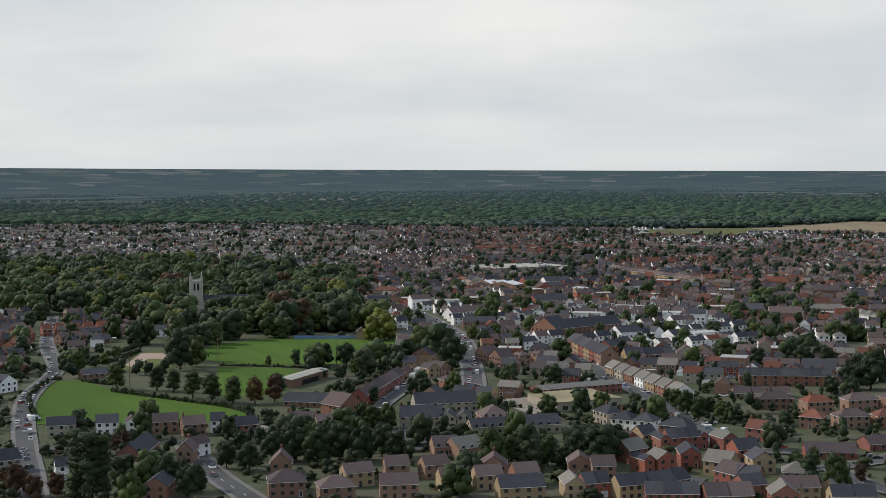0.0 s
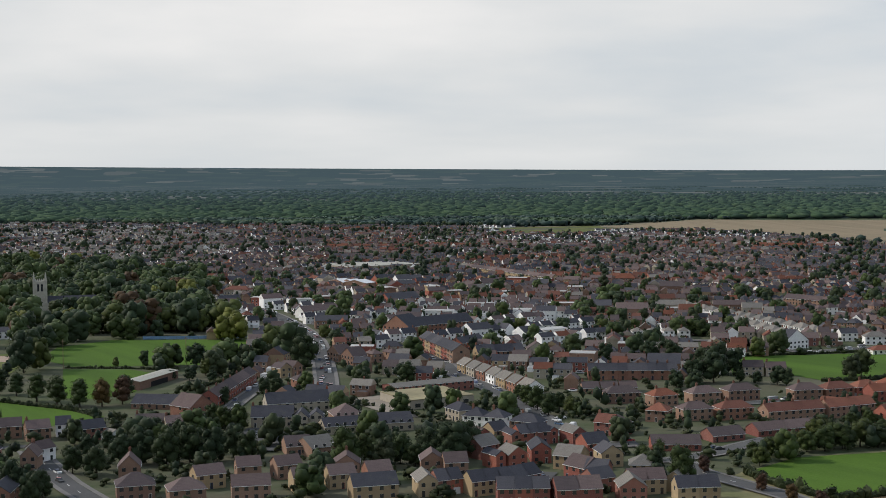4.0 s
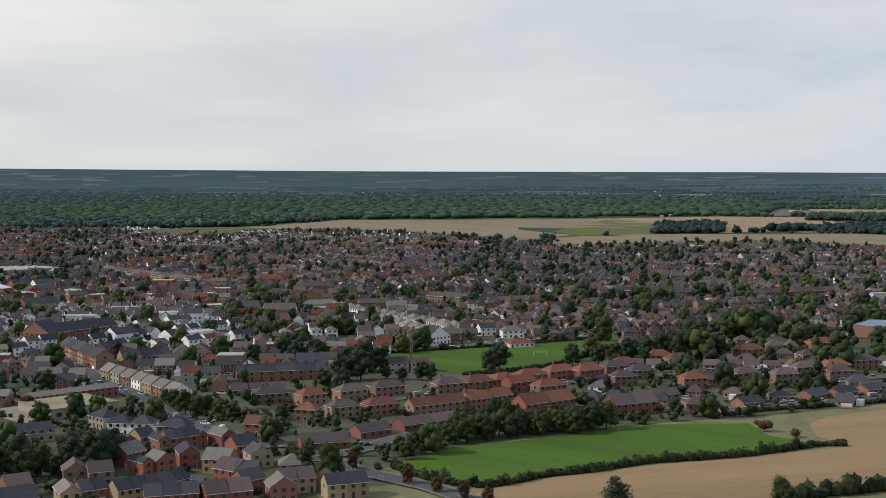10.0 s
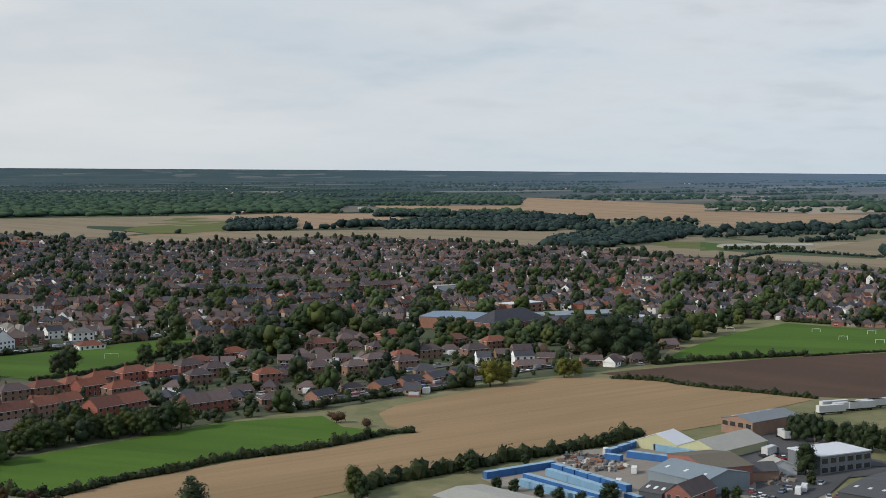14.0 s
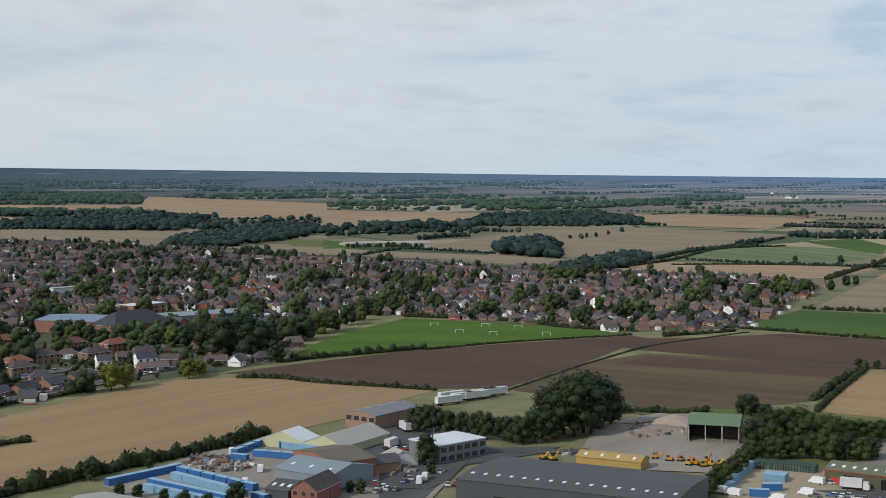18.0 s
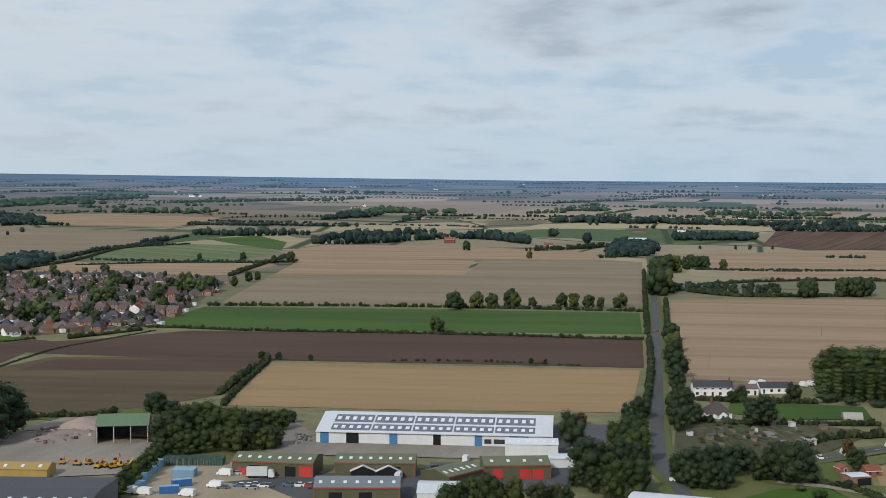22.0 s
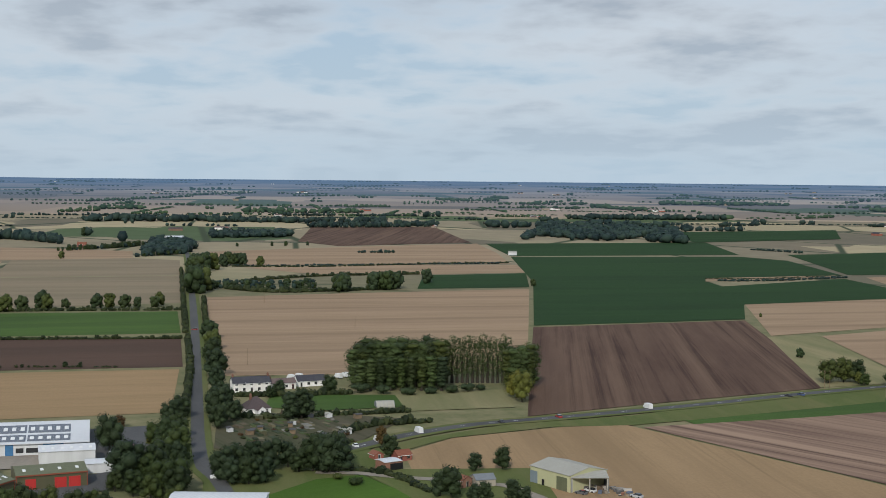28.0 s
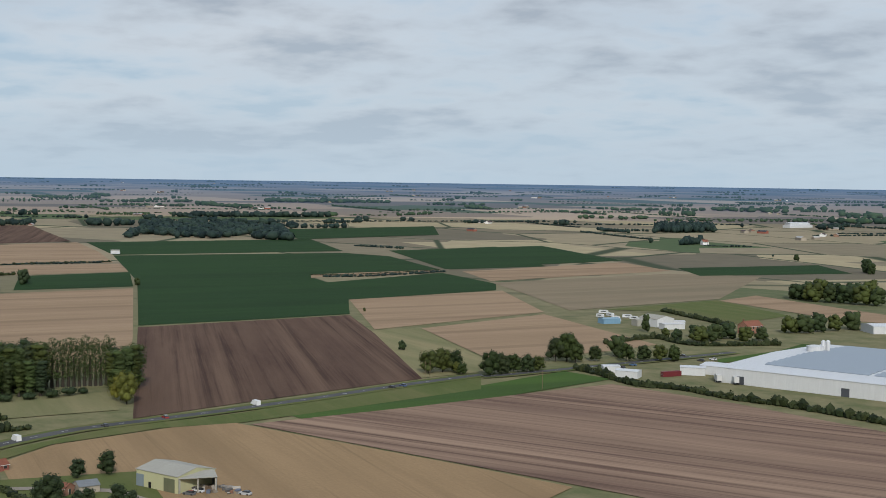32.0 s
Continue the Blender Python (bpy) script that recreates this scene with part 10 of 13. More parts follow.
shed((322.3, 296.5), (322.2, 273.3), 22, 5, wall='blue_grey', roof='blue_grey', pitch=12, lights=3, label='shed with a blue grey roof')
shed((332.7, 280.3), (348.2, 275.2), 26, 6.5, wall='red', roof='brown_roof', pitch=8, doors=((0.35, 3.5, 4, 'void'), (0.75, 3.5, 3.5, 'dark_wall')), label='brick workshop with a weathered brown roof and white fascia')
house((303.4, 272.4), (305.4, 263.9), 16, wall='red', roof='r_brown', form='across', stacks=0, label='red brick office with a brown roof')
shed((302.4, 282), (303.8, 273.9), 14, 4, wall='dark_wall', roof='dark_roof', pitch=14, lights=3, label='dark metal sheet workshop')
shed((350.9, 277.3), (359.2, 273.2), 9, 3.6, wall='brown', roof='dark_roof', pitch=25, label='small brick shed with a dark roof')
shed((360.2, 279.8), (370, 274.2), 8, 3.2, wall='white_sheet', roof='asbestos', form='across', pitch=22, label='glazed pale lean-to shed')
flat_block((376.4, 269.8), (398.1, 265.1), 16, 6.2, 'grey_sheet', 'white_roof', 'white flat roofed two-storey office', wins=6, floors=2)
shed((330.6, 231.0), (342.2, 164.7), 36, 8.5, 3, "dark_wall", "dark_roof", label="huge dark grey warehouse with a dark roof", name="warehouse", lights=16, doors=((0.22, 5, 4.5, "void"), (0.05, 4, 1.2, "void")), category="warehouse")
shed((245.2, 310.3), (246.7, 286.0), 20, 6, 6, "grey_sheet", "asbestos", label="pale roofed sheds below the hedge")
shed((403.5, 231.6), (407, 208.7), 9, 3, wall='mustard', roof='mustard', pitch=17, lights=4, label='mustard yellow shed with small rooflights')
open_barn((462.6, 217.8), (468.6, 199.9), 16, 6.8, 20, "barn_green", "tall open barn with a green sheet roof", 3, "dark_wall")
heap((490.2, 207.3), 12, 5.5, "pink_sand", "pinkish heap of sand behind the barn", 2)
heap((490.6, 236.4), 11, 4.5, "pink_sand", "pale heap of gravel", 3)
heap((466.5, 236.9), 10, 2.2, "rubble", "low heap of broken rubble", 4)
heap((476.7, 235.8), 14, 2.0, "rubble", "spread of broken concrete", 5)
heap((471.7, 250.8), 9, 2.0, "rubble", "small heap of grey rubble", 6)
digger((424.3, 199.1), 0, 30)
digger((426.3, 197.6), 70, 36)
digger((425.1, 194.3), 140, 42)
digger((427.9, 192.9), 210, 48)
digger((429.1, 190.7), 280, 54)
digger((431.8, 196.2), 350, 60)
digger((427.7, 213.7), 20, 25)
digger((426.9, 207.8), 100, 33)
digger((428.9, 204.4), 180, 41)
digger((404.1, 244.9), 260, 49)
digger((404.2, 241.1), 340, 57)
trailer((486.9, 342.6), -18)
trailer((488.1, 336.9), -18)
trailer((494.3, 334.4), -18)
trailer((501.8, 334.9), -18)
trailer((507.3, 333.3), -18)
trailer((476.6, 336.8), -18)
lorry((417.8, 316.4), 60, "outside the workshop")
lorry((389.1, 299.8), 10)
lorry((421.8, 141.0), -80, "outside a red doored unit")
car((408.6, 143.6), 95, 'parked on the forecourt')
car((409.0, 141.2), 95, 'parked on the forecourt')
car((410.8, 139.6), 95, 'parked on the forecourt')
car((406.3, 138.8), 95, 'parked on the forecourt')
car((409.7, 136.3), 95, 'parked on the forecourt')
car((410.0, 134.9), 95, 'parked on the forecourt')
car((412.5, 128.7), 95, 'parked on the forecourt')
car((413.0, 125.6), 95, 'parked on the forecourt')
car((413.5, 122.4), 95, 'parked on the forecourt')
car((404.9, 147.8), 95, 'parked on the forecourt')
car((425.2, 150.6), 95, 'parked on the forecourt')
car((410.8, 119.6), 95, 'parked on the forecourt')
car((403.0, 188.8), 95, 'parked on the forecourt')
car((505.4, 46.0), 10, 'parked beside the warehouse')
car((499.1, 44.6), 10, 'parked beside the warehouse')
car((492.7, 44.9), 10, 'parked beside the warehouse')
car((495.4, 41.6), 10, 'parked beside the warehouse')
car((497.7, 40.3), 10, 'parked beside the warehouse')
car((499.0, 38.7), 10, 'parked beside the warehouse')
car((484.8, 43.3), 10, 'parked beside the warehouse')
car((482.0, 41.4), 10, 'parked beside the warehouse')
car((378.1, 311.9), 60, 'parked beside the workshop')
car((381.5, 311.2), 60, 'parked beside the workshop')
car((385.0, 312.0), 60, 'parked beside the workshop')
car((388.0, 311.7), 60, 'parked beside the workshop')
car((391.6, 312.5), 60, 'parked beside the workshop')
car((393.5, 311.9), 60, 'parked beside the workshop')
car((395.5, 311.3), 60, 'parked beside the workshop')
car((385.0, 299.9), 60, 'parked beside the workshop')
car((385.8, 296.0), 60, 'parked beside the workshop')
car((387.9, 293.7), 60, 'parked beside the workshop')
car((335.0, 263.7), 20, 'parked on the estate road')
car((335.6, 260.7), 20, 'parked on the estate road')
car((336.2, 257.8), 20, 'parked on the estate road')
car((346.7, 262.4), 20, 'parked on the estate road')
car((351.7, 264.0), 20, 'parked on the estate road')
car((365.3, 261.4), 20, 'parked on the estate road')
car((330.3, 261.0), 20, 'parked on the estate road')
van((423.0, 153.8), 80)
van((405.9, 150.8), 80)
van((393.2, 174.1), 80)
van((392.6, 169.1), 80)
van((393.3, 155.2), 80)
van((346.7, 339.3), 40)
van((331.7, 311.4), 40)
van((314.3, 301.8), 40)
van((422.4, 96.0), 0)
van((430.4, 96.7), 0)
van((461.3, 79.9), 0)
van((349.3, 258.3), 30)
van((354.1, 259.6), 30)
pole((393.4, 284.6), 9, "slim lamp post in the yard", 0.09)
pole((405.0, 247.1), 9, "slim lamp post in the yard", 0.09)
pole((471.4, 166.9), 10, "slim lamp post in the yard", 0.09)
goal((716.1, 517.6), -45)
goal((696.4, 484.0), -45)
goal((733.1, 488.9), -45)
goal((736.9, 465.9), -45)
goal((698.3, 460.0), -45)
goal((715.6, 432.2), -45)
goal((680.8, 557.0), -45)
goal((323.4, 693.0), -20, 7.3, 2.4)
shed((543.1, 701.2), (563.8, 650.1), 40, 7.5, wall='orange', roof='school_blue', pitch=5, name='school_hall', category='school', label='large brick school hall with a blue roof')
house((555.8, 640.9), (603.4, 643.5), 22, wall='orange', roof='r_slate', form='hip', floors=2, stacks=0, name='school_building', category='school', eave=6.5, label='brick school block with a slate roof')
flat_block((645, 724.7), (676.1, 725.7), 14, 7, 'orange', 'white_roof', 'brick school block with a white roof edge', floors=2, wins=5)
flat_block((554.4, 616.3), (569.8, 607.7), 10, 3.4, 'white_sheet', 'white_roof', 'low white school block', wins=4)
house((566.3, 603), (587.7, 605.3), 12, wall='orange', roof='r_slate', form='across', stacks=0, label='small brick school house')
flat_block((627, 667.5), (683.3, 647.6), 26, 4.5, 'grey_sheet', 'blue_grey', 'low school block with a grey roof')
flat_block((663.7, 626.4), (683.5, 625.5), 14, 4, 'white_sheet', 'white_roof', 'low white building behind trees')
flat_block((712.3, 895), (755.1, 887.7), 10, 6, 'white_sheet', 'asbestos', 'long pale flat block')
road("road", [(402.8, 1.1), (444.7, 7.6), (462.3, 12.3), (511.8, 15.7), (616.6, 19.4), (827.4, 27), (1137.3, 39.8), (1579.1, 59.1), (1813.4, 72.9), (2039.6, 86.9)], 5.2, 'straight narrow lane between hedges', verge=2.5, marks=False)
road("road", [(444.7, 7.6), (459.4, 1.3), (467.4, -8.3), (470.1, -18), (481.4, -29.4), (494.2, -43.6), (512.9, -62.6), (532.5, -92.2), (542.3, -122.1), (554.8, -159.1), (570.8, -202), (591.1, -249.6), (611.3, -305.8), (605.4, -305.2), (615.1, -356.3), (628.6, -417.7), (643.7, -486.1)], 5.9, 'grey main road curving between fields', verge=3.0, marks=True)
road("road", [(451.5, -24.8), (448.2, -39.6), (439.9, -53.8), (435.1, -68.1), (425.2, -84.9), (406.9, -92)], 4.5, 'pale dusty farm track', kind='concrete_yard')
road("road", [(317.3, 272.6), (334.2, 274.1), (345.1, 252.8), (399.2, 270.8), (414.4, 250.3), (426, 238.6)], 6.5, 'grey asphalt estate road', kind='asphalt')
house((621.5, 3.5), (625, -13.5), 7, wall='white', roof='r_slate', eave=4.3, pitch=34, stacks=2, label='long low white cottage with a grey roof')
house((628.5, -13.6), (632, -25.5), 6.5, eave=2.9, wall='white', roof='r_brown', floors=1, label='low wing of white cottage')
house((636.5, -26.5), (640.2, -40), 7.5, wall='white', roof='r_slate', floors=1, form='along', pitch=30, stacks=0, label='white bungalow with a grey roof')
house((564.5, -2.5), (567.5, -12.5), 9, wall='white', roof='r_brown', floors=1, form='hip', pitch=44, eave=2.4, label='white bungalow with a steep dark hipped roof')
house((561.5, -7.2), (562.6, -10.6), 4.2, wall='white', roof='r_brown', floors=1, form='across', pitch=40, eave=2.3, stacks=0, side=False, label='white gabled porch wing of the bungalow')
van((660.2, -24.1), 30, 'beside the cottages')
van((663.6, -28.0), 30, 'beside the cottages')
van((665.4, -50.8), 30, 'beside the cottages')
van((662.0, -47.2), 30, 'beside the cottages')
tunnel((575.4, -57.5), (576.1, -65.3), 6, 2.8)
shed((515.3, -39), (517.2, -42.2), 3, 2.4, wall='white_sheet', roof='asbestos', label='small white allotment shed')
shed((512.1, -37.3), (513, -39.3), 2.5, 2, wall='timber', roof='dark_roof', pitch=12, label='little allotment shed of weathered boards')
tree(512.3, -1.0, 1.9, 'bush', 'leaf', 1.2, 'on the allotments')
tree(502.8, -42.1, 1.1, 'bush', 'leaf_rust', 1.2, 'on the allotments')
shed((526.4, -6.5), (526.2, -8.4), 2.5, 2, wall='timber', roof='dark_roof', pitch=12, label='little allotment shed of weathered boards')
tree(549.4, -6.7, 1.6, 'bush', 'leaf_rust', 1.2, 'on the allotments')
tree(514.3, -25.9, 2.0, 'bush', 'leaf', 1.2, 'on the allotments')
shed((510.1, -34.4), (509.9, -36.5), 2.5, 2, wall='timber', roof='dark_roof', pitch=12, label='little allotment shed of weathered boards')
tree(546.4, -11.4, 1.8, 'bush', 'leaf', 1.2, 'on the allotments')
tree(506.4, -5.6, 1.3, 'bush', 'leaf_rust', 1.2, 'on the allotments')
shed((533.5, -18.4), (533.4, -20.2), 2.5, 2, wall='timber', roof='dark_roof', pitch=12, label='little allotment shed of weathered boards')
tree(530.6, -24.0, 1.8, 'bush', 'leaf_rust', 1.2, 'on the allotments')
tree(524.2, -17.7, 2.2, 'bush', 'leaf', 1.2, 'on the allotments')
shed((519.5, -18.6), (519.3, -20.7), 2.5, 2, wall='timber', roof='dark_roof', pitch=12, label='little allotment shed of weathered boards')
tree(519.5, -7.4, 1.8, 'bush', 'leaf', 1.2, 'on the allotments')
tree(519.1, 0.2, 1.8, 'bush', 'leaf_rust', 1.2, 'on the allotments')
shed((549.4, -46.6), (550.5, -49), 2.5, 2, wall='timber', roof='dark_roof', pitch=12, label='little allotment shed of weathered boards')
tree(528.1, -13.0, 1.6, 'bush', 'leaf_rust', 1.2, 'on the allotments')
tree(511.5, -20.6, 2.2, 'bush', 'leaf', 1.2, 'on the allotments')
shed((521, -3.6), (520.8, -5.3), 2.5, 2, wall='timber', roof='dark_roof', pitch=12, label='little allotment shed of weathered boards')
tree(511.8, -28.7, 1.7, 'bush', 'leaf', 1.2, 'on the allotments')
tree(515.1, -40.5, 2.0, 'bush', 'leaf_rust', 1.2, 'on the allotments')
shed((518.8, -2.7), (519.7, -4.9), 2.5, 2, wall='timber', roof='dark_roof', pitch=12, label='little allotment shed of weathered boards')
tree(543.2, -45.6, 1.1, 'bush', 'leaf_rust', 1.2, 'on the allotments')
tree(503.0, -40.6, 1.9, 'bush', 'leaf', 1.2, 'on the allotments')
shed((509.4, -30.3), (509.3, -32), 2.5, 2, wall='timber', roof='dark_roof', pitch=12, label='little allotment shed of weathered boards')
tree(506.8, -13.1, 1.9, 'bush', 'leaf', 1.2, 'on the allotments')
shed((430.8, -93.5), (414, -102.6), 16, 5.6, 12, "cream_wall", "asbestos", label="cream farm barn with a pale cement roof", name="barn", doors=((0.09, 3.5, 4.2, "blue_grey"), (0.33, 1.2, 2.2, "void"), (0.8, 5.0, 4.6, "green_roof")), category="barn")
open_barn((413.9, -103), (412.7, -114.7), 12, 5.0, 8, "asbestos", "open lean-to beside the barn", 2, "grey_sheet")
shed((450.8, -47.9), (453.7, -53.9), 6, 3.2, wall='orange', roof='white_roof', pitch=5, doors=((0.7, 5, 2.6, 'void'),), label='brick cart shed with a pale roof')
house((466.5, -54.1), (468.6, -59.3), 5, wall='red', roof='r_red', floors=1, eave=2.2, stacks=0, label='old red brick farm building')
house((469.2, -46.4), (470.5, -49.5), 4.5, eave=2.0, wall='red', roof='r_red', floors=1, form='across', stacks=0, label='ruined red brick farm building')
shed((424.5, -74.5), (425.6, -81.0), 6, 2.6, wall='stone', roof='grey_sheet', pitch=22, label='low stone farm store with a grey sheet roof')
house((423.6, -70), (426.4, -73.4), 6, wall='orange', roof='r_red', floors=1, form='across', label='small red brick outhouse')
car((412.1, -105.8), 40, 'parked outside the barn')
car((414.8, -109.4), 40, 'parked outside the barn')
car((405.9, -121.9), 40, 'parked outside the barn')
car((493.4, -41.5), 12, 'driving on the main road')
car((535.2, -103.8), 12, 'driving on the main road')
car((545.5, -130.0), 12, 'driving on the main road')
van((502.0, -50.7), 15, 'driving on the main road')
van((518.1, -68.1), 15, 'driving on the main road')
van((563.3, -173.5), 15, 'driving on the main road')
car((587.4, -247.2), 15, 'driving on the main road')
car((590.4, -254.3), 15, 'driving on the main road')
car((872.1, 28.8), 90, 'driving on the lane')
van((446.3, 7.1), 100, 'at the lane junction')
shed((390.4, 20.2), (386.2, -6.8), 9, 7, 6, "white_sheet", "white_roof", label="white roofed shed among trees")
for i, (x, y) in enumerate([(468.3, 289.9), (464.8, 281.8), (465.7, 276.3), (466.3, 271.4), (473.8, 269.3), (481.6, 267.2), (491.7, 266.2), (499.6, 266.5)]):
    tree(x, y, 5 + 1.5 * (i % 3), "bush", "leaf_dark", 1.2, "under the tall trees beside the yard")
FLOODLIGHTS = ((-125.3, 750.3), (-60.0, 752.1), (-156.1, 671.6))
for i in range(16):
    tree(-140 + 6.3 * i, 928 + 9 * (i % 3), 15 + 2.5 * (i % 4), 'broad', 'leaf_dark', 1.0, 'behind the cricket ground')
for q in FLOODLIGHTS:
    pole(q, 16, "tall pale floodlight pole beside the pitch", 0.22, "floodlight_pole", arm=True)
lattice_mast((-447.0, 1741.9), 50)
shed((-285.5, 1583.7), (-255.2, 1579.1), 30, 6.5, wall='white_sheet', roof='white_roof', form='along', pitch=9, name='sports_hall', category='hall', label='large white hall with a bright white roof')
shed((-296.0, 1586.0), (-286.0, 1584.5), 22, 5, wall='stone', roof='white_roof', form='across', pitch=25, label='pale hall with a white gable')
house((-254.9, 1590.0), (-228.1, 1586.4), 16, wall='brown', roof='r_brown', floors=3, stacks=0, eave=8.5, pitch=20, name='school_building', category='school', label='dark red brick block beside the white hall')
shed((-234.2, 1672.2), (-222.7, 1688.2), 14, 5.5, wall='white_sheet', roof='white_roof', form='across', pitch=30, label='white gabled pavilion behind the park trees')
field('pond', 'pasture', [(608, -449), (621.9, -458.9), (641.1, -517.5), (663.5, -552.8), (650, -560), (618, -500)], 'weedy bright green pond beside the factory', 'pond')
for q, turn, size in (((841.6, -516.7), 20, 6), ((813.3, -505.4), -30, 7), ((811.2, -512.0), 10, 6), ((832.3, -533.8), 60, 7), ((820.8, -532.1), 35, 6), ((806.7, -526.8), -10, 6), ((865.7, -534.4), 50, 7), ((826.0, -520.0), 80, 6), ((846.0, -528.0), 15, 6)):
    caravan(q, turn, size)
shed((788.0, -524.5), (789.5, -531.5), 7, 4.2, wall='white_sheet', roof='asbestos', form='across', pitch=18, doors=((0.5, 4.5, 3.4, 'void'),), label='open fronted white farm shed')
shed((776.5, -527.6), (771.5, -541.6), 6, 3.4, wall='white_sheet', roof='white_roof', pitch=8, label='long low white farm store')
lorry((553.2, -408.6), -26, 'beside the white factory')
lorry((544.6, -412.6), -26, 'beside the white factory')
for q in ((603.4, -436.1), (619.1, -445.5), (620.8, -455.0), (608.7, -387.6), (616.0, -399.3), (638.4, -446.9)):
    car(q, 30, 'parked beside the factory')
pole((608.8, -274.0), 9, 'wooden pole of a pair beside the main road', 0.14, arm=True)
pole((607.9, -276.2), 9, 'wooden pole of a pair beside the main road', 0.14, arm=True)
pole((559.0, -312.2), 9, 'wooden pole beside the green strip', 0.12, arm=True)
pole((711.4, -3.6), 9, 'wooden pole in the stubble', 0.12, arm=True)
for i, (x, y) in enumerate(((931.8, -765.7), (919.3, -770.6), (925.5, -788.0), (921.4, -803.0), (908.3, -810.1), (895.4, -817.1), (935.0, -778.0), (915.0, -795.0))):
    tree(x, y, 12 + 3 * (i % 3), 'broad', 'leaf', 1.1, 'beside the fen road')
FACTORY = ((553.7, -407.6), (433.1, -466.5))
shed(FACTORY[0], FACTORY[1], 130, 7.5, 1.2, "white_sheet", "white_roof", label="vast low white factory with a grey panelled roof", name="factory", doors=((0.1, 4, 4, "dark_wall"), (0.5, 4, 4, "dark_wall")), category="factory")
panel_field(FACTORY[0], FACTORY[1], 130, 7.5)
shed((579.3, -416.3), (563.5, -425.9), 16, 4.5, wall='white_sheet', roof='white_roof', pitch=6, label='low white loading shed')
shed((579.3, -404.1), (571.6, -414.3), 8, 4, wall='white_sheet', roof='white_roof', pitch=3, label='white shed like a trailer')
container_row((575.4, -391.4), (575.9, -402), 2, 'box_red', False)
silo((579.9, -492.0), 4.6, 11.5)
silo((578.5, -496.2), 1.2, 14)
silo((577.6, -498.6), 1.2, 14)
shed((583.7, -367.7), (574.9, -375.5), 8, 3.5, wall='white_sheet', roof='white_roof', pitch=5, label='white shed with a yellow panel')
shed((599.3, -370.7), (596.4, -379.1), 7, 3.2, wall='white_sheet', roof='white_roof', pitch=5, label='long white caravan shed')
shed((772, -519.2), (774.5, -534.6), 18, 5.5, wall='white_sheet', roof='asbestos', form='across', pitch=14, label='white sheet farm shed')
shed((758.8, -516.2), (757.5, -531.6), 8, 3.5, wall='white_sheet', roof='white_roof', pitch=5, label='long white farm shed')
shed((801.5, -494.9), (801.1, -508.4), 8, 3.5, wall='box_pale', roof='box_top', pitch=5, label='faded blue sheet store')
shed((782.1, -509.9), (781.6, -523.3), 8, 4, wall='asbestos', roof='asbestos', pitch=12, label='pale sheet farm store')
house((719.6, -554.3), (721.8, -568.3), 9, wall='orange', roof='r_red', label='red brick farm house behind a hedge')
shed((693.5, -636.6), (687.3, -656.1), 20, 5, wall='white_sheet', roof='white_roof', pitch=6, label='white shed beyond the fields')
shed((2191.7, -1785.9), (2198.1, -1848.6), 20, 5, wall='white_sheet', roof='white_roof', pitch=8, label='white farm shed far off')
shed((1666.8, -329.8), (1664.8, -340.3), 10, 4, wall='white_sheet', roof='asbestos', pitch=12, label='white farm buildings far off')
tree(460.9, 191.2, 12.7, 'broad', 'leaf', 1.1, 'in the scrub beside the yards')
tree(471.1, 191.1, 13.3, 'broad', 'leaf', 1.1, 'in the scrub beside the yards')
tree(462.0, 184.3, 11.8, 'broad', 'leaf', 1.1, 'in the scrub beside the yards')
tree(482.1, 189.0, 13.1, 'broad', 'leaf', 1.1, 'in the scrub beside the yards')
tree(487.9, 186.8, 13.7, 'broad', 'leaf', 1.1, 'in the scrub beside the yards')
tree(473.2, 178.0, 12.0, 'broad', 'leaf', 1.1, 'in the scrub beside the yards')
tree(483.9, 177.6, 12.6, 'broad', 'leaf', 1.1, 'in the scrub beside the yards')
tree(479.5, 171.7, 12.0, 'broad', 'leaf', 1.1, 'in the scrub beside the yards')
tree(495.6, 174.1, 10.6, 'broad', 'leaf', 1.1, 'in the scrub beside the yards')
tree(491.0, 168.1, 10.1, 'broad', 'leaf', 1.1, 'in the scrub beside the yards')
tree(497.0, 165.7, 9.7, 'broad', 'leaf', 1.1, 'in the scrub beside the yards')
tree(499.9, 162.2, 8.9, 'broad', 'leaf', 1.1, 'in the scrub beside the yards')
tree(503.7, 160.0, 8.5, 'broad', 'leaf', 1.1, 'in the scrub beside the yards')
tree(459.7, 167.7, 9.9, 'broad', 'leaf', 1.1, 'in the scrub beside the yards')
tree(455.7, 174.5, 9.1, 'broad', 'leaf', 1.1, 'in the scrub beside the yards')
tree(451.1, 178.9, 8.2, 'broad', 'leaf', 1.1, 'in the scrub beside the yards')
tree(460.5, 162.8, 9.9, 'broad', 'leaf', 1.1, 'in the scrub beside the yards')
tree(466.0, 159.5, 9.6, 'broad', 'leaf', 1.1, 'in the scrub beside the yards')
tree(466.8, 154.6, 9.1, 'broad', 'leaf', 1.1, 'in the scrub beside the yards')
tree(472.2, 152.2, 8.4, 'broad', 'leaf', 1.1, 'in the scrub beside the yards')
tree(505.0, 187.6, 9.1, 'broad', 'leaf', 1.1, 'in the scrub beside the yards')
tree(509.4, 197.3, 9.2, 'broad', 'leaf', 1.1, 'in the scrub beside the yards')
tree(508.0, 206.0, 10.2, 'round', 'leaf_dark', 1.1, 'in the scrub beside the yards')
tree(524.7, 218.7, 10.5, 'round', 'leaf_dark', 1.1, 'in the scrub beside the yards')
tree(526.6, 223.1, 9.6, 'round', 'leaf_dark', 1.1, 'in the scrub beside the yards')
tree(521.0, 164.4, 6.0, 'round', 'leaf_dark', 1.1, 'in the scrub beside the yards')
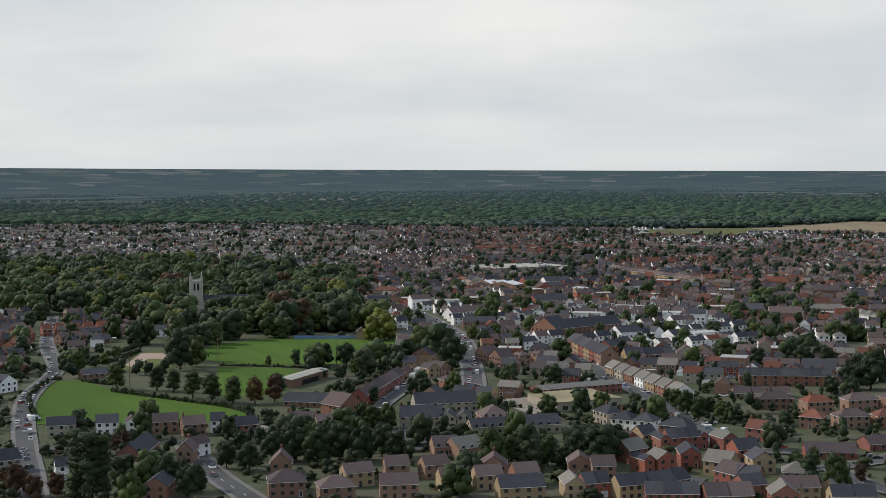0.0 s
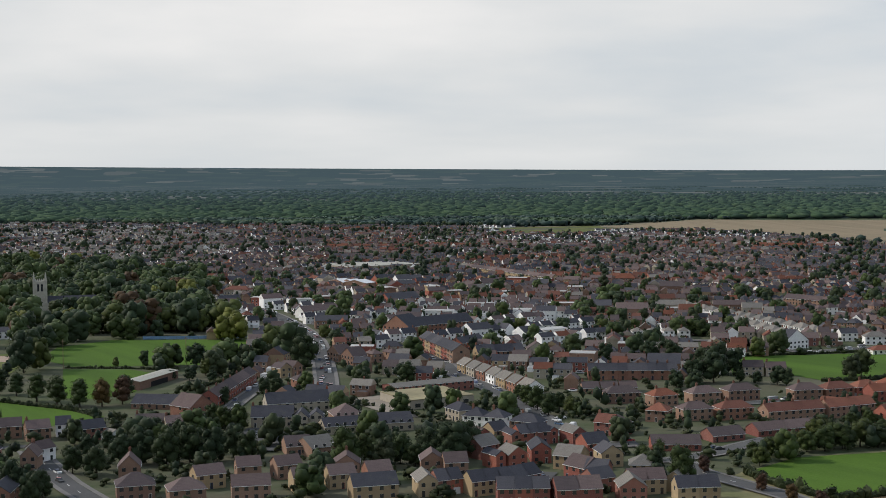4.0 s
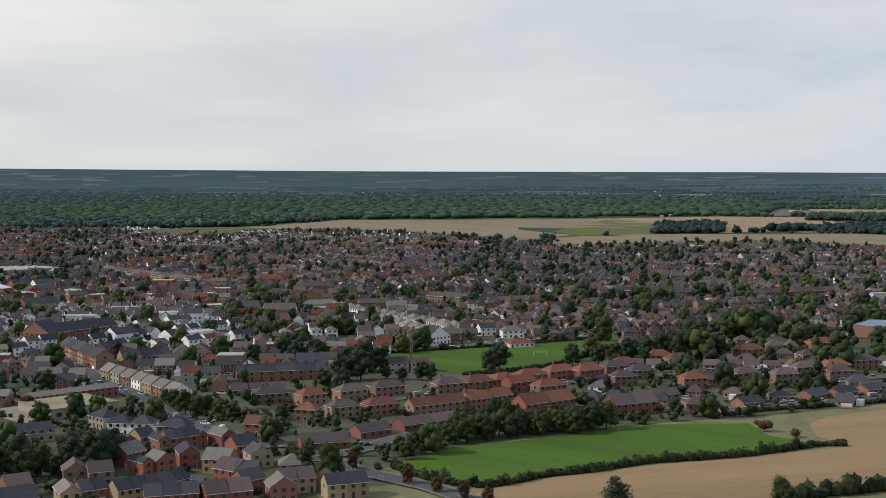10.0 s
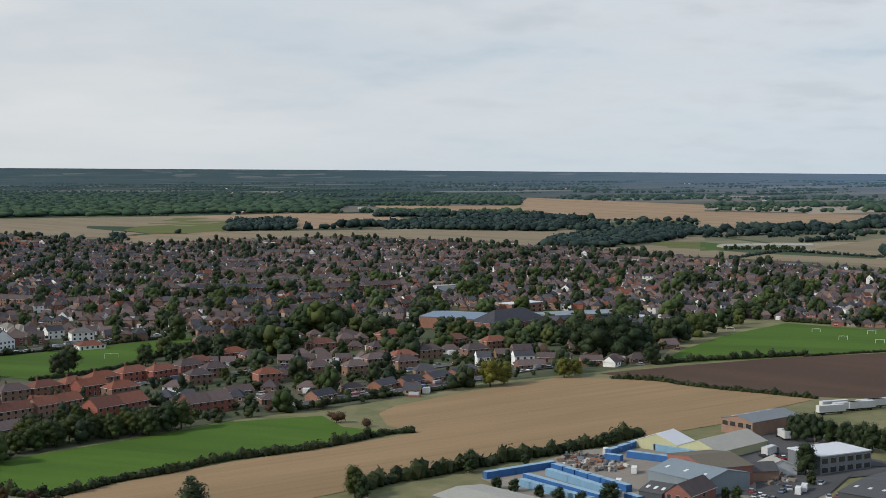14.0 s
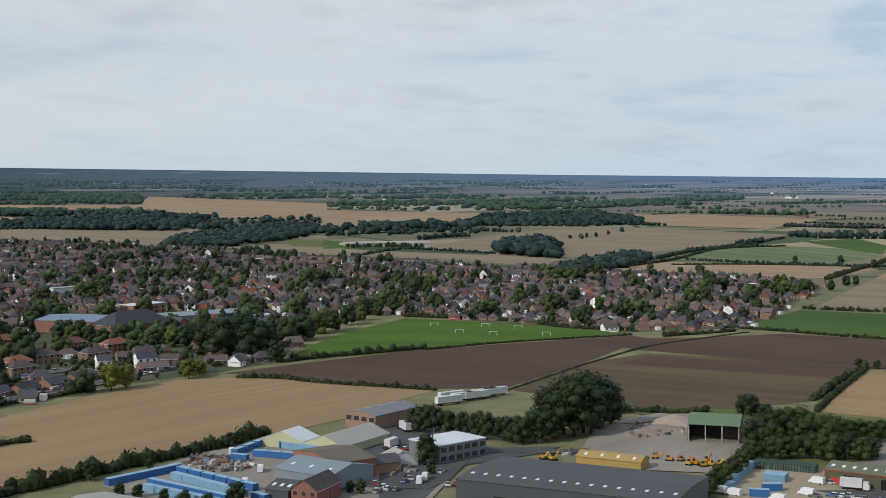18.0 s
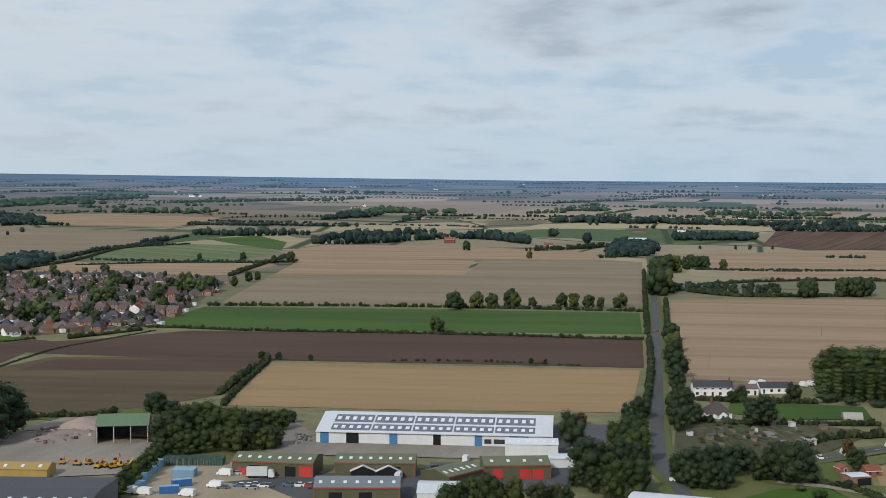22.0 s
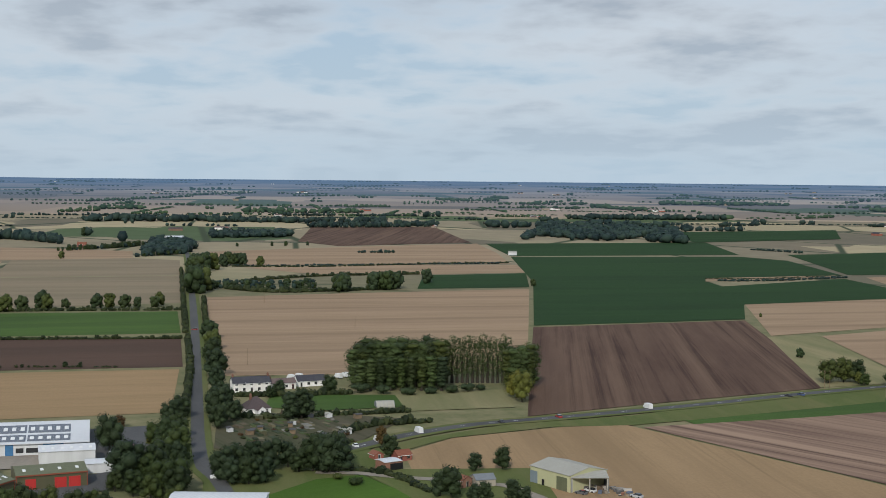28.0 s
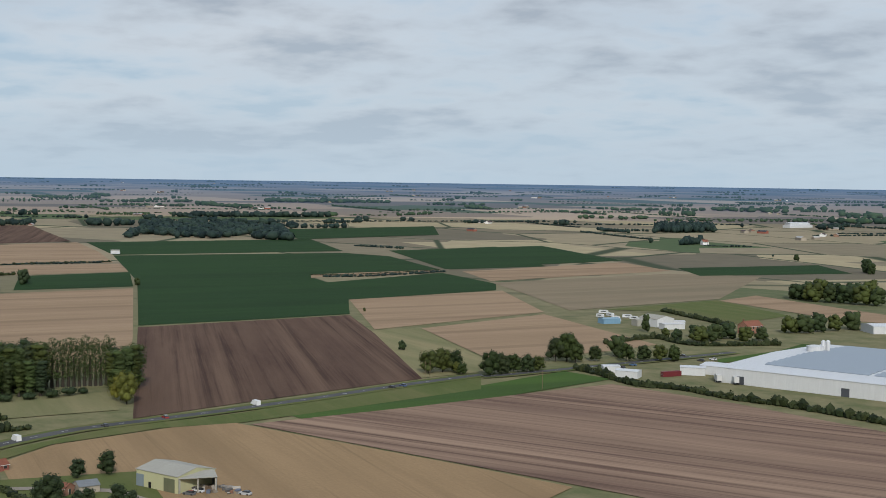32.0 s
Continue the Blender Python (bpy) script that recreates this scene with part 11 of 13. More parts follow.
tree(519.2, 160.3, 5.5, 'round', 'leaf_dark', 1.1, 'in the scrub beside the yards')
tree(394.4, 176.4, 7.4, 'broad', 'leaf', 1.1, 'in the hedge between yards')
tree(403.3, 177.5, 7.9, 'broad', 'leaf', 1.1, 'in the hedge between yards')
tree(413.3, 179.1, 7.6, 'broad', 'leaf', 1.1, 'in the hedge between yards')
tree(423.8, 180.7, 7.8, 'broad', 'leaf', 1.1, 'in the hedge between yards')
tree(437.3, 183.8, 7.6, 'broad', 'leaf', 1.1, 'in the hedge between yards')
tree(447.2, 185.5, 7.4, 'broad', 'leaf', 1.1, 'in the hedge between yards')
tree(387.3, 175.0, 6.5, 'broad', 'leaf', 1.1, 'in the hedge between yards')
tree(443.1, 267.2, 19.7, 'tall', 'leaf_dark', 1.15, 'behind the yards')
tree(449.2, 263.5, 24.6, 'tall', 'leaf_dark', 1.15, 'behind the yards')
tree(456.0, 258.8, 25.7, 'tall', 'leaf_dark', 1.15, 'behind the yards')
tree(466.2, 257.3, 23.4, 'tall', 'leaf_dark', 1.15, 'behind the yards')
tree(476.6, 257.6, 18.3, 'tall', 'leaf_dark', 1.15, 'behind the yards')
tree(446.1, 256.8, 23.5, 'tall', 'leaf_dark', 1.15, 'behind the yards')
tree(453.1, 253.6, 21.9, 'tall', 'leaf_dark', 1.15, 'behind the yards')
tree(439.5, 261.4, 18.1, 'tall', 'leaf_dark', 1.15, 'behind the yards')
tree(432.2, 260.8, 12.8, 'broad', 'leaf_dark', 1, 'beside the estate road')
tree(428.2, 263.3, 11.9, 'broad', 'leaf_dark', 1, 'beside the estate road')
tree(423.3, 265.2, 11.0, 'broad', 'leaf_dark', 1, 'beside the estate road')
tree(423.8, 270.4, 10.6, 'broad', 'leaf_dark', 1, 'beside the estate road')
tree(423.9, 274.3, 10.2, 'broad', 'leaf_dark', 1, 'beside the estate road')
tree(419.1, 311.7, 11.0, 'broad', 'leaf_dark', 0.85, 'behind the workshop')
tree(419.2, 307.3, 11.8, 'broad', 'leaf_dark', 0.85, 'behind the workshop')
tree(421.2, 303.9, 11.4, 'broad', 'leaf_dark', 0.85, 'behind the workshop')
tree(422.2, 298.0, 10.0, 'broad', 'leaf_dark', 0.85, 'behind the workshop')
tree(423.1, 292.4, 10.0, 'broad', 'leaf_dark', 0.85, 'behind the workshop')
tree(423.0, 286.1, 10.8, 'broad', 'leaf_dark', 0.85, 'behind the workshop')
tree(422.4, 280.9, 11.1, 'broad', 'leaf_dark', 0.85, 'behind the workshop')
tree(372.2, 272.4, 12.1, 'round', 'leaf_dark', 0.95, 'beside the office')
tree(361.8, 262.9, 5.7, 'round', 'leaf', 0.9, 'on a verge')
tree(326.2, 263.9, 5.4, 'round', 'leaf', 0.9, 'on a verge')
tree(325.6, 267.8, 4.7, 'round', 'leaf', 0.9, 'on a verge')
tree(289.9, 347.3, 6.9, 'round', 'leaf_dark', 1.2, 'in the hedge')
tree(244.4, 348.2, 8.3, 'broad', 'leaf', 0.9, 'in the hedge')
tree(281.2, 323.2, 4.7, 'round', 'leaf_dark', 1.2, 'beside the containers')
tree(282.8, 316.9, 4.7, 'round', 'leaf_dark', 1.2, 'beside the containers')
tree(284.0, 306.6, 4.6, 'round', 'leaf_dark', 1.2, 'beside the containers')
tree(284.1, 297.9, 5.3, 'round', 'leaf_dark', 1.2, 'beside the containers')
tree(294.5, 286.4, 7.7, 'round', 'leaf_dark', 1.2, 'beside the containers')
tree(287.7, 291.8, 4.5, 'round', 'leaf_dark', 1.2, 'beside the containers')
tree(355.1, 348.2, 6.3, 'round', 'leaf_dark', 1.2, 'in the hedge')
tree(361.8, 350.3, 5.5, 'round', 'leaf_dark', 1.2, 'in the hedge')
tree(313.2, 345.1, 4.0, 'round', 'leaf_dark', 1.2, 'in the hedge')
tree(338.2, 348.6, 4.1, 'round', 'leaf_dark', 1.2, 'in the hedge')
tree(487.6, 25.6, 13.6, 'broad', 'leaf', 0.95, 'beside the lane')
tree(497.2, 30.3, 10.5, 'broad', 'leaf', 0.95, 'beside the lane')
tree(514.6, 23.8, 10.9, 'broad', 'leaf', 0.95, 'beside the lane')
tree(459.0, 25.9, 11.7, 'broad', 'leaf', 0.95, 'beside the lane')
tree(469.1, 21.1, 13.9, 'broad', 'leaf', 0.95, 'beside the lane')
tree(440.9, 30.4, 10.5, 'broad', 'leaf', 0.95, 'beside the lane')
tree(427.4, 24.1, 10.9, 'broad', 'leaf', 0.95, 'beside the lane')
tree(426.8, 19.9, 12, 'broad', 'leaf', 0.95, 'beside the lane')
tree(419.8, 19.7, 10.7, 'broad', 'leaf', 0.95, 'beside the lane')
tree(424.5, 32.8, 9.1, 'broad', 'leaf', 0.95, 'beside the lane')
tree(431.4, 38.8, 7.4, 'broad', 'leaf', 0.95, 'beside the lane')
tree(448.3, 37.5, 8.4, 'broad', 'leaf', 0.95, 'beside the lane')
tree(417.8, 27.0, 8.9, 'broad', 'leaf', 0.95, 'beside the lane')
tree(453.2, 34.1, 6.9, 'broad', 'leaf', 0.95, 'beside the lane')
tree(497.0, 31.3, 8.4, 'round', 'leaf_bright', 1, 'beside the lane')
tree(540.5, 46.6, 5.5, 'round', 'leaf_rust', 1.2, 'beside the car park')
tree(558.9, 9.4, 13.2, 'broad', 'leaf_dark', 0.9, 'beside the lane')
tree(566.1, 9.6, 12.9, 'broad', 'leaf_dark', 0.9, 'beside the lane')
tree(573.4, 6.5, 12.1, 'broad', 'leaf_dark', 0.9, 'beside the lane')
tree(533.7, 8.7, 9.9, 'broad', 'leaf_dark', 0.9, 'beside the lane')
tree(540.6, 8.3, 9.1, 'broad', 'leaf_dark', 0.9, 'beside the lane')
tree(550.3, 2.8, 9.3, 'broad', 'leaf_dark', 0.9, 'beside the lane')
tree(608.3, 10.9, 7.7, 'broad', 'leaf_dark', 0.9, 'beside the lane')
tree(633.6, 11.2, 11.7, 'broad', 'leaf_dark', 0.9, 'beside the lane')
tree(729.6, 14.5, 12.2, 'broad', 'leaf_dark', 0.9, 'beside the lane')
tree(776.6, 15.9, 11.7, 'broad', 'leaf_dark', 0.9, 'beside the lane')
tree(830.5, 19.6, 11.8, 'broad', 'leaf_dark', 0.9, 'beside the lane')
tree(678.2, 12.9, 10.2, 'broad', 'leaf_dark', 0.9, 'beside the lane')
tree(557.3, 23.8, 10.3, 'broad', 'leaf_dark', 0.95, 'beside the lane')
tree(554.2, 25.8, 9.3, 'broad', 'leaf_dark', 0.95, 'beside the lane')
tree(549.7, 29.0, 8.3, 'broad', 'leaf_dark', 0.95, 'beside the lane')
tree(462.9, 1.2, 9.4, 'broad', 'leaf_dark', 0.95, 'beside the junction')
tree(459.4, -4.5, 10.9, 'broad', 'leaf_dark', 0.95, 'beside the junction')
tree(457.6, -10.1, 11.7, 'broad', 'leaf_dark', 0.95, 'beside the junction')
tree(460.3, -15.9, 9.8, 'broad', 'leaf_dark', 0.95, 'beside the junction')
tree(437.1, 2.8, 9.3, 'broad', 'leaf_dark', 0.95, 'beside the junction')
tree(436.4, -2.6, 10.0, 'broad', 'leaf_dark', 0.95, 'beside the junction')
tree(438.8, -8.0, 9.3, 'broad', 'leaf_dark', 0.95, 'beside the junction')
tree(453.8, -24.0, 13.5, 'broad', 'leaf_dark', 0.95, 'beside the junction')
tree(450.4, -29.3, 14.2, 'broad', 'leaf_dark', 0.95, 'beside the junction')
tree(461.4, -33.7, 11.8, 'broad', 'leaf_dark', 0.95, 'beside the junction')
tree(467.6, -28.5, 11.1, 'broad', 'leaf_dark', 0.95, 'beside the junction')
tree(453.0, -19.3, 8.5, 'broad', 'leaf_dark', 0.95, 'beside the junction')
tree(400.7, 66.7, 9.7, 'broad', 'leaf', 0.9, 'in front of the trade units')
tree(398.0, 61.2, 11.3, 'broad', 'leaf', 0.9, 'in front of the trade units')
tree(396.4, 71.2, 8.6, 'broad', 'leaf', 0.9, 'in front of the trade units')
tree(392.6, 73.9, 8.5, 'broad', 'leaf', 0.9, 'in front of the trade units')
tree(399.0, 54.5, 10.3, 'broad', 'leaf', 0.9, 'in front of the trade units')
tree(396.7, 47.4, 9.6, 'broad', 'leaf', 0.9, 'in front of the trade units')
tree(398.0, 39.1, 8.5, 'broad', 'leaf', 0.9, 'in front of the trade units')
tree(404.3, 43.2, 7.6, 'broad', 'leaf', 0.9, 'in front of the trade units')
tree(402.1, 19.1, 8.6, 'broad', 'leaf', 0.9, 'in front of the trade units')
tree(549.4, -19.9, 13.0, 'tall', 'leaf_dark', 1.1, 'beside the bungalow')
tree(552.8, -24.5, 14.0, 'tall', 'leaf_dark', 1.1, 'beside the bungalow')
tree(555.2, -27.0, 11.7, 'tall', 'leaf_dark', 1.1, 'beside the bungalow')
tree(614.5, -40.0, 9.3, 'broad', 'leaf_dark', 1, 'beside the lane')
tree(613.3, -17.1, 7.7, 'broad', 'leaf_dark', 1, 'beside the lane')
tree(605.9, -13.1, 6.1, 'broad', 'leaf_dark', 1, 'beside the lane')
tree(676.3, 13.0, 14.2, 'broad', 'leaf_dark', 1, 'beside the lane')
tree(727.4, 14.4, 13.4, 'broad', 'leaf_dark', 1, 'beside the lane')
tree(826.9, 18.6, 11.7, 'broad', 'leaf_dark', 1, 'beside the lane')
tree(472.3, -52.1, 8.9, 'broad', 'leaf_dark', 0.9, 'beside the main road')
tree(453.9, -26.8, 10.8, 'broad', 'leaf_dark', 0.9, 'beside the main road')
tree(450.7, -32.3, 12.7, 'broad', 'leaf_dark', 0.9, 'beside the main road')
tree(459.6, -31.0, 11.7, 'broad', 'leaf_dark', 0.9, 'beside the main road')
tree(467.5, -25.7, 8.7, 'broad', 'leaf_dark', 0.9, 'beside the main road')
tree(494.5, -51.2, 8.4, 'round', 'leaf_rust', 0.8, 'beside the main road')
tree(447.7, -78.1, 7.3, 'round', 'leaf_dark', 1.1, 'round the farm')
tree(450.2, -87.9, 8.9, 'round', 'leaf_dark', 1.1, 'round the farm')
tree(412.0, -64.5, 10.7, 'round', 'leaf_dark', 1.1, 'round the farm')
tree(413.9, -61.3, 8.9, 'round', 'leaf_dark', 1.1, 'round the farm')
tree(405.2, -73.9, 7.0, 'round', 'leaf_dark', 1.1, 'round the farm')
tree(404.2, -82.5, 7.7, 'round', 'leaf_dark', 1.1, 'round the farm')
tree(400.4, -85.3, 6.3, 'round', 'leaf_dark', 1.1, 'round the farm')
tree(405.5, -70.5, 6.3, 'round', 'leaf_dark', 1.1, 'round the farm')
tree(431.8, -37.3, 4.1, 'bush', 'leaf', 1.2, 'on the grassy slope')
tree(440.6, -31.6, 3.0, 'bush', 'leaf', 1.2, 'on the grassy slope')
tree(585.4, -122.8, 14.1, 'broad', 'leaf_bright', 0.8, 'beside the ploughed field')
tree(596.1, -122.4, 12.8, 'broad', 'leaf_bright', 0.8, 'beside the ploughed field')
tree(636.5, -52.8, 19.0, 'poplar', 'leaf_willow', 1.7, 'in a plantation')
tree(650.4, -55.1, 18.6, 'poplar', 'leaf', 1.35, 'in a plantation')
tree(636.3, -55.2, 21.2, 'poplar', 'leaf', 1.35, 'in a plantation')
tree(650.2, -57.5, 20.3, 'poplar', 'leaf', 1.9, 'in a plantation')
tree(622.9, -54.6, 15.3, 'poplar', 'leaf_willow', 1.5, 'in a plantation')
tree(636.1, -57.6, 19.3, 'poplar', 'leaf', 1.9, 'in a plantation')
tree(650, -59.9, 22.2, 'poplar', 'leaf', 1.9, 'in a plantation')
tree(635.9, -60, 21.6, 'poplar', 'leaf', 1.9, 'in a plantation')
tree(649.8, -62.4, 21.0, 'poplar', 'leaf_willow', 1.7, 'in a plantation')
tree(622.5, -59.3, 15.4, 'poplar', 'leaf_willow', 1.5, 'in a plantation')
tree(635.7, -62.4, 21.0, 'poplar', 'leaf_willow', 1.5, 'in a plantation')
tree(649.6, -64.8, 21.3, 'poplar', 'leaf', 1.35, 'in a plantation')
tree(635.5, -64.8, 22.0, 'poplar', 'leaf_willow', 1.5, 'in a plantation')
tree(649.3, -67.2, 20.3, 'poplar', 'leaf', 1.9, 'in a plantation')
tree(622.1, -63.9, 15.8, 'poplar', 'leaf', 1.35, 'in a plantation')
tree(635.3, -67.1, 21.7, 'poplar', 'leaf_willow', 1.5, 'in a plantation')
tree(649.1, -69.7, 21.8, 'poplar', 'leaf_willow', 1.7, 'in a plantation')
tree(635.1, -69.5, 19.9, 'poplar', 'leaf_willow', 1.5, 'in a plantation')
tree(648.9, -72.1, 22.4, 'poplar', 'leaf_willow', 1.7, 'in a plantation')
tree(621.7, -68.6, 15.9, 'poplar', 'leaf', 1.35, 'in a plantation')
tree(634.9, -71.9, 22.1, 'poplar', 'leaf_willow', 1.7, 'in a plantation')
tree(648.7, -74.6, 20.9, 'poplar', 'leaf', 1.9, 'in a plantation')
tree(634.7, -74.3, 21.5, 'poplar', 'leaf_dark', 1.7, 'in a plantation')
tree(648.5, -77, 22.6, 'poplar', 'leaf_willow', 1.5, 'in a plantation')
tree(621.3, -73.3, 16.0, 'poplar', 'leaf', 1.35, 'in a plantation')
tree(634.5, -76.7, 22.1, 'poplar', 'leaf', 1.35, 'in a plantation')
tree(648.3, -79.5, 21.1, 'poplar', 'leaf', 1.35, 'in a plantation')
tree(634.3, -79.1, 21.4, 'poplar', 'leaf', 1.9, 'in a plantation')
tree(648.1, -81.9, 21.4, 'poplar', 'leaf', 1.35, 'in a plantation')
tree(620.9, -78, 15.8, 'poplar', 'leaf', 1.35, 'in a plantation')
tree(634.1, -81.5, 20.8, 'poplar', 'leaf', 1.9, 'in a plantation')
tree(647.9, -84.3, 20.2, 'poplar', 'leaf', 1.9, 'in a plantation')
tree(633.9, -83.9, 21.4, 'poplar', 'leaf_willow', 1.5, 'in a plantation')
tree(647.7, -86.8, 21.6, 'poplar', 'leaf_dark', 1.7, 'in a plantation')
tree(620.5, -82.7, 16.7, 'poplar', 'leaf', 1.35, 'in a plantation')
tree(633.7, -86.3, 20.9, 'poplar', 'leaf_willow', 1.5, 'in a plantation')
tree(647.5, -89.2, 23.3, 'poplar', 'leaf', 1.35, 'in a plantation')
tree(633.4, -88.7, 22.8, 'poplar', 'leaf', 1.35, 'in a plantation')
tree(647.3, -91.7, 21.7, 'poplar', 'leaf_willow', 1.5, 'in a plantation')
tree(620.1, -87.3, 16.7, 'poplar', 'leaf_willow', 1.7, 'in a plantation')
tree(633.2, -91.1, 20.8, 'poplar', 'leaf', 1.35, 'in a plantation')
tree(647.1, -94.1, 22.1, 'poplar', 'leaf_willow', 1.5, 'in a plantation')
tree(633, -93.5, 22.8, 'poplar', 'leaf', 1.9, 'in a plantation')
tree(646.9, -96.6, 20.6, 'poplar', 'leaf', 1.35, 'in a plantation')
tree(619.6, -92, 16.6, 'poplar', 'leaf_dark', 1.7, 'in a plantation')
tree(643.2, -98, 21.3, 'wisp', 'leaf_willow', 1.35, 'in a thin row')
tree(643, -100.4, 23.1, 'wisp', 'leaf_willow', 1.35, 'in a thin row')
tree(642.7, -102.8, 22.3, 'wisp', 'leaf_willow', 1.35, 'in a thin row')
tree(642.5, -105.3, 21.6, 'wisp', 'leaf_willow', 1.35, 'in a thin row')
tree(642.3, -107.7, 23.3, 'wisp', 'leaf_willow', 1.35, 'in a thin row')
tree(642.1, -110.2, 22.6, 'wisp', 'leaf_willow', 1.35, 'in a thin row')
tree(641.9, -112.6, 21.9, 'wisp', 'leaf_willow', 1.35, 'in a thin row')
tree(641.7, -115.1, 23.6, 'wisp', 'leaf_willow', 1.35, 'in a thin row')
tree(641.5, -117.5, 22.9, 'wisp', 'leaf_willow', 1.35, 'in a thin row')
tree(641.3, -120, 22.1, 'wisp', 'leaf_willow', 1.35, 'in a thin row')
tree(641.1, -122.4, 21.4, 'wisp', 'leaf_willow', 1.35, 'in a thin row')
tree(640.9, -124.9, 23.2, 'wisp', 'leaf_willow', 1.35, 'in a thin row')
tree(640.7, -127.3, 22.4, 'wisp', 'leaf_willow', 1.35, 'in a thin row')
tree(620.3, -123.3, 19.5, 'poplar', 'leaf', 1.5, 'in a plantation')
tree(616.7, -125.8, 20.5, 'poplar', 'leaf_willow', 1.5, 'in a plantation')
tree(619.7, -129.6, 21.9, 'poplar', 'leaf_willow', 1.5, 'in a plantation')
tree(622.7, -133.5, 22.2, 'poplar', 'leaf', 1.5, 'in a plantation')
tree(629.3, -137.1, 20.3, 'poplar', 'leaf_willow', 1.5, 'in a plantation')
tree(637.1, -128, 19.1, 'poplar', 'leaf', 1.5, 'in a plantation')
tree(616.4, -54.3, 5.7, 'bush', 'leaf_dark', 1.4, 'below the plantation')
tree(612.3, -64.2, 5.2, 'bush', 'leaf_dark', 1.4, 'below the plantation')
tree(608.3, -74.1, 5.1, 'bush', 'leaf_dark', 1.4, 'below the plantation')
tree(610.5, -84.7, 4.7, 'bush', 'leaf_dark', 1.4, 'below the plantation')
tree(612.8, -95.5, 4.7, 'bush', 'leaf_dark', 1.4, 'below the plantation')
tree(618.1, -109.6, 4.2, 'bush', 'leaf_dark', 1.4, 'below the plantation')
tree(615.3, -103.8, 5.2, 'bush', 'leaf_dark', 1.4, 'below the plantation')
tree(996.3, 165.2, 12.6, 'round', 'leaf_dark', 1.2, 'in a field hedge')
tree(1003.7, 154.7, 11.0, 'round', 'leaf_dark', 1.2, 'in a field hedge')
tree(1011.2, 142.1, 14.5, 'round', 'leaf_dark', 1.2, 'in a field hedge')
tree(1002.8, 137.0, 12.6, 'round', 'leaf_dark', 1.2, 'in a field hedge')
tree(1018.7, 126.0, 7.7, 'round', 'leaf_dark', 1.2, 'in a field hedge')
tree(1017.6, 104.2, 11.1, 'round', 'leaf_dark', 1.2, 'in a field hedge')
tree(1017.1, 94.9, 11.9, 'round', 'leaf_dark', 1.2, 'in a field hedge')
tree(1016.6, 84.0, 11.0, 'round', 'leaf_dark', 1.2, 'in a field hedge')
tree(1016.1, 74.7, 9.3, 'round', 'leaf_dark', 1.2, 'in a field hedge')
tree(1032.4, 59.4, 11.2, 'round', 'leaf_dark', 1.2, 'in a field hedge')
tree(1024.0, 63.0, 8.5, 'round', 'leaf_dark', 1.2, 'in a field hedge')
tree(981.8, 178.9, 14.1, 'round', 'leaf_dark', 1.3, 'in a field hedge')
tree(848.3, 167.3, 10.1, 'round', 'leaf_dark', 1.3, 'in a field hedge')
tree(839.7, 162.7, 8.6, 'round', 'leaf_dark', 1.3, 'in a field hedge')
tree(691.5, 230.3, 5.5, 'round', 'leaf_dark', 1.3, 'in a field hedge')
tree(693.0, 221.6, 4.9, 'round', 'leaf_dark', 1.3, 'in a field hedge')
tree(696.0, 204.7, 3.6, 'round', 'leaf_dark', 1.3, 'in a field hedge')
tree(710.1, 88.4, 3.6, 'round', 'leaf_dark', 1.3, 'in a field hedge')
tree(711.4, 81.1, 3.0, 'round', 'leaf_dark', 1.3, 'in a field hedge')
tree(1137.2, 38.0, 23.7, 'round', 'leaf_dark', 1.1, 'beside a field ditch')
tree(1164.2, 31.8, 21.3, 'round', 'leaf_dark', 1.1, 'beside a field ditch')
tree(1322.3, 40.4, 22.0, 'round', 'leaf_dark', 1.1, 'beside a field ditch')
tree(1398.1, 35.4, 20.9, 'round', 'leaf_dark', 1.1, 'beside a field ditch')
tree(1414.2, 27.2, 18.8, 'round', 'leaf_dark', 1.1, 'beside a field ditch')
tree(1483.0, 13.6, 16.0, 'round', 'leaf_dark', 1.1, 'beside a field ditch')
tree(1482.9, 1.5, 14.8, 'round', 'leaf_dark', 1.1, 'beside a field ditch')
tree(1464.9, -20.6, 11.0, 'round', 'leaf_dark', 1.1, 'beside a field ditch')
tree(1165.7, -82.7, 14.6, 'round', 'leaf_dark', 1.1, 'beside a field ditch')
tree(1165.4, -89.9, 13.6, 'round', 'leaf_dark', 1.1, 'beside a field ditch')
tree(1176.1, -112.8, 15.7, 'round', 'leaf_dark', 1.1, 'beside a field ditch')
tree(1175.8, -122.7, 16.7, 'round', 'leaf_dark', 1.1, 'beside a field ditch')
tree(1175.4, -132.5, 14.8, 'round', 'leaf_dark', 1.1, 'beside a field ditch')
tree(1248.5, -171.2, 13.6, 'round', 'leaf_dark', 1.1, 'beside a field ditch')
tree(1201.2, -261.0, 7.2, 'round', 'leaf_dark', 1.1, 'beside a field ditch')
tree(2151.7, 238.5, 14.4, 'round', 'leaf_dark', 1.1, 'beside a field ditch')
tree(1599.0, 202.5, 9.4, 'round', 'leaf_dark', 1.1, 'beside a field ditch')
tree(625.3, -283.2, 12.6, 'broad', 'leaf', 1, 'beside the main road')
tree(626.6, -291.7, 13.3, 'broad', 'leaf', 1, 'beside the main road')
tree(628.3, -298.9, 11.7, 'broad', 'leaf', 1, 'beside the main road')
tree(607.9, -309.7, 13.7, 'broad', 'leaf', 1, 'beside the main road')
tree(609.5, -316.9, 11.5, 'broad', 'leaf', 1, 'beside the main road')
tree(614.7, -326.1, 10.5, 'broad', 'leaf', 1, 'beside the main road')
tree(612.3, -333.0, 9.9, 'broad', 'leaf', 1, 'beside the main road')
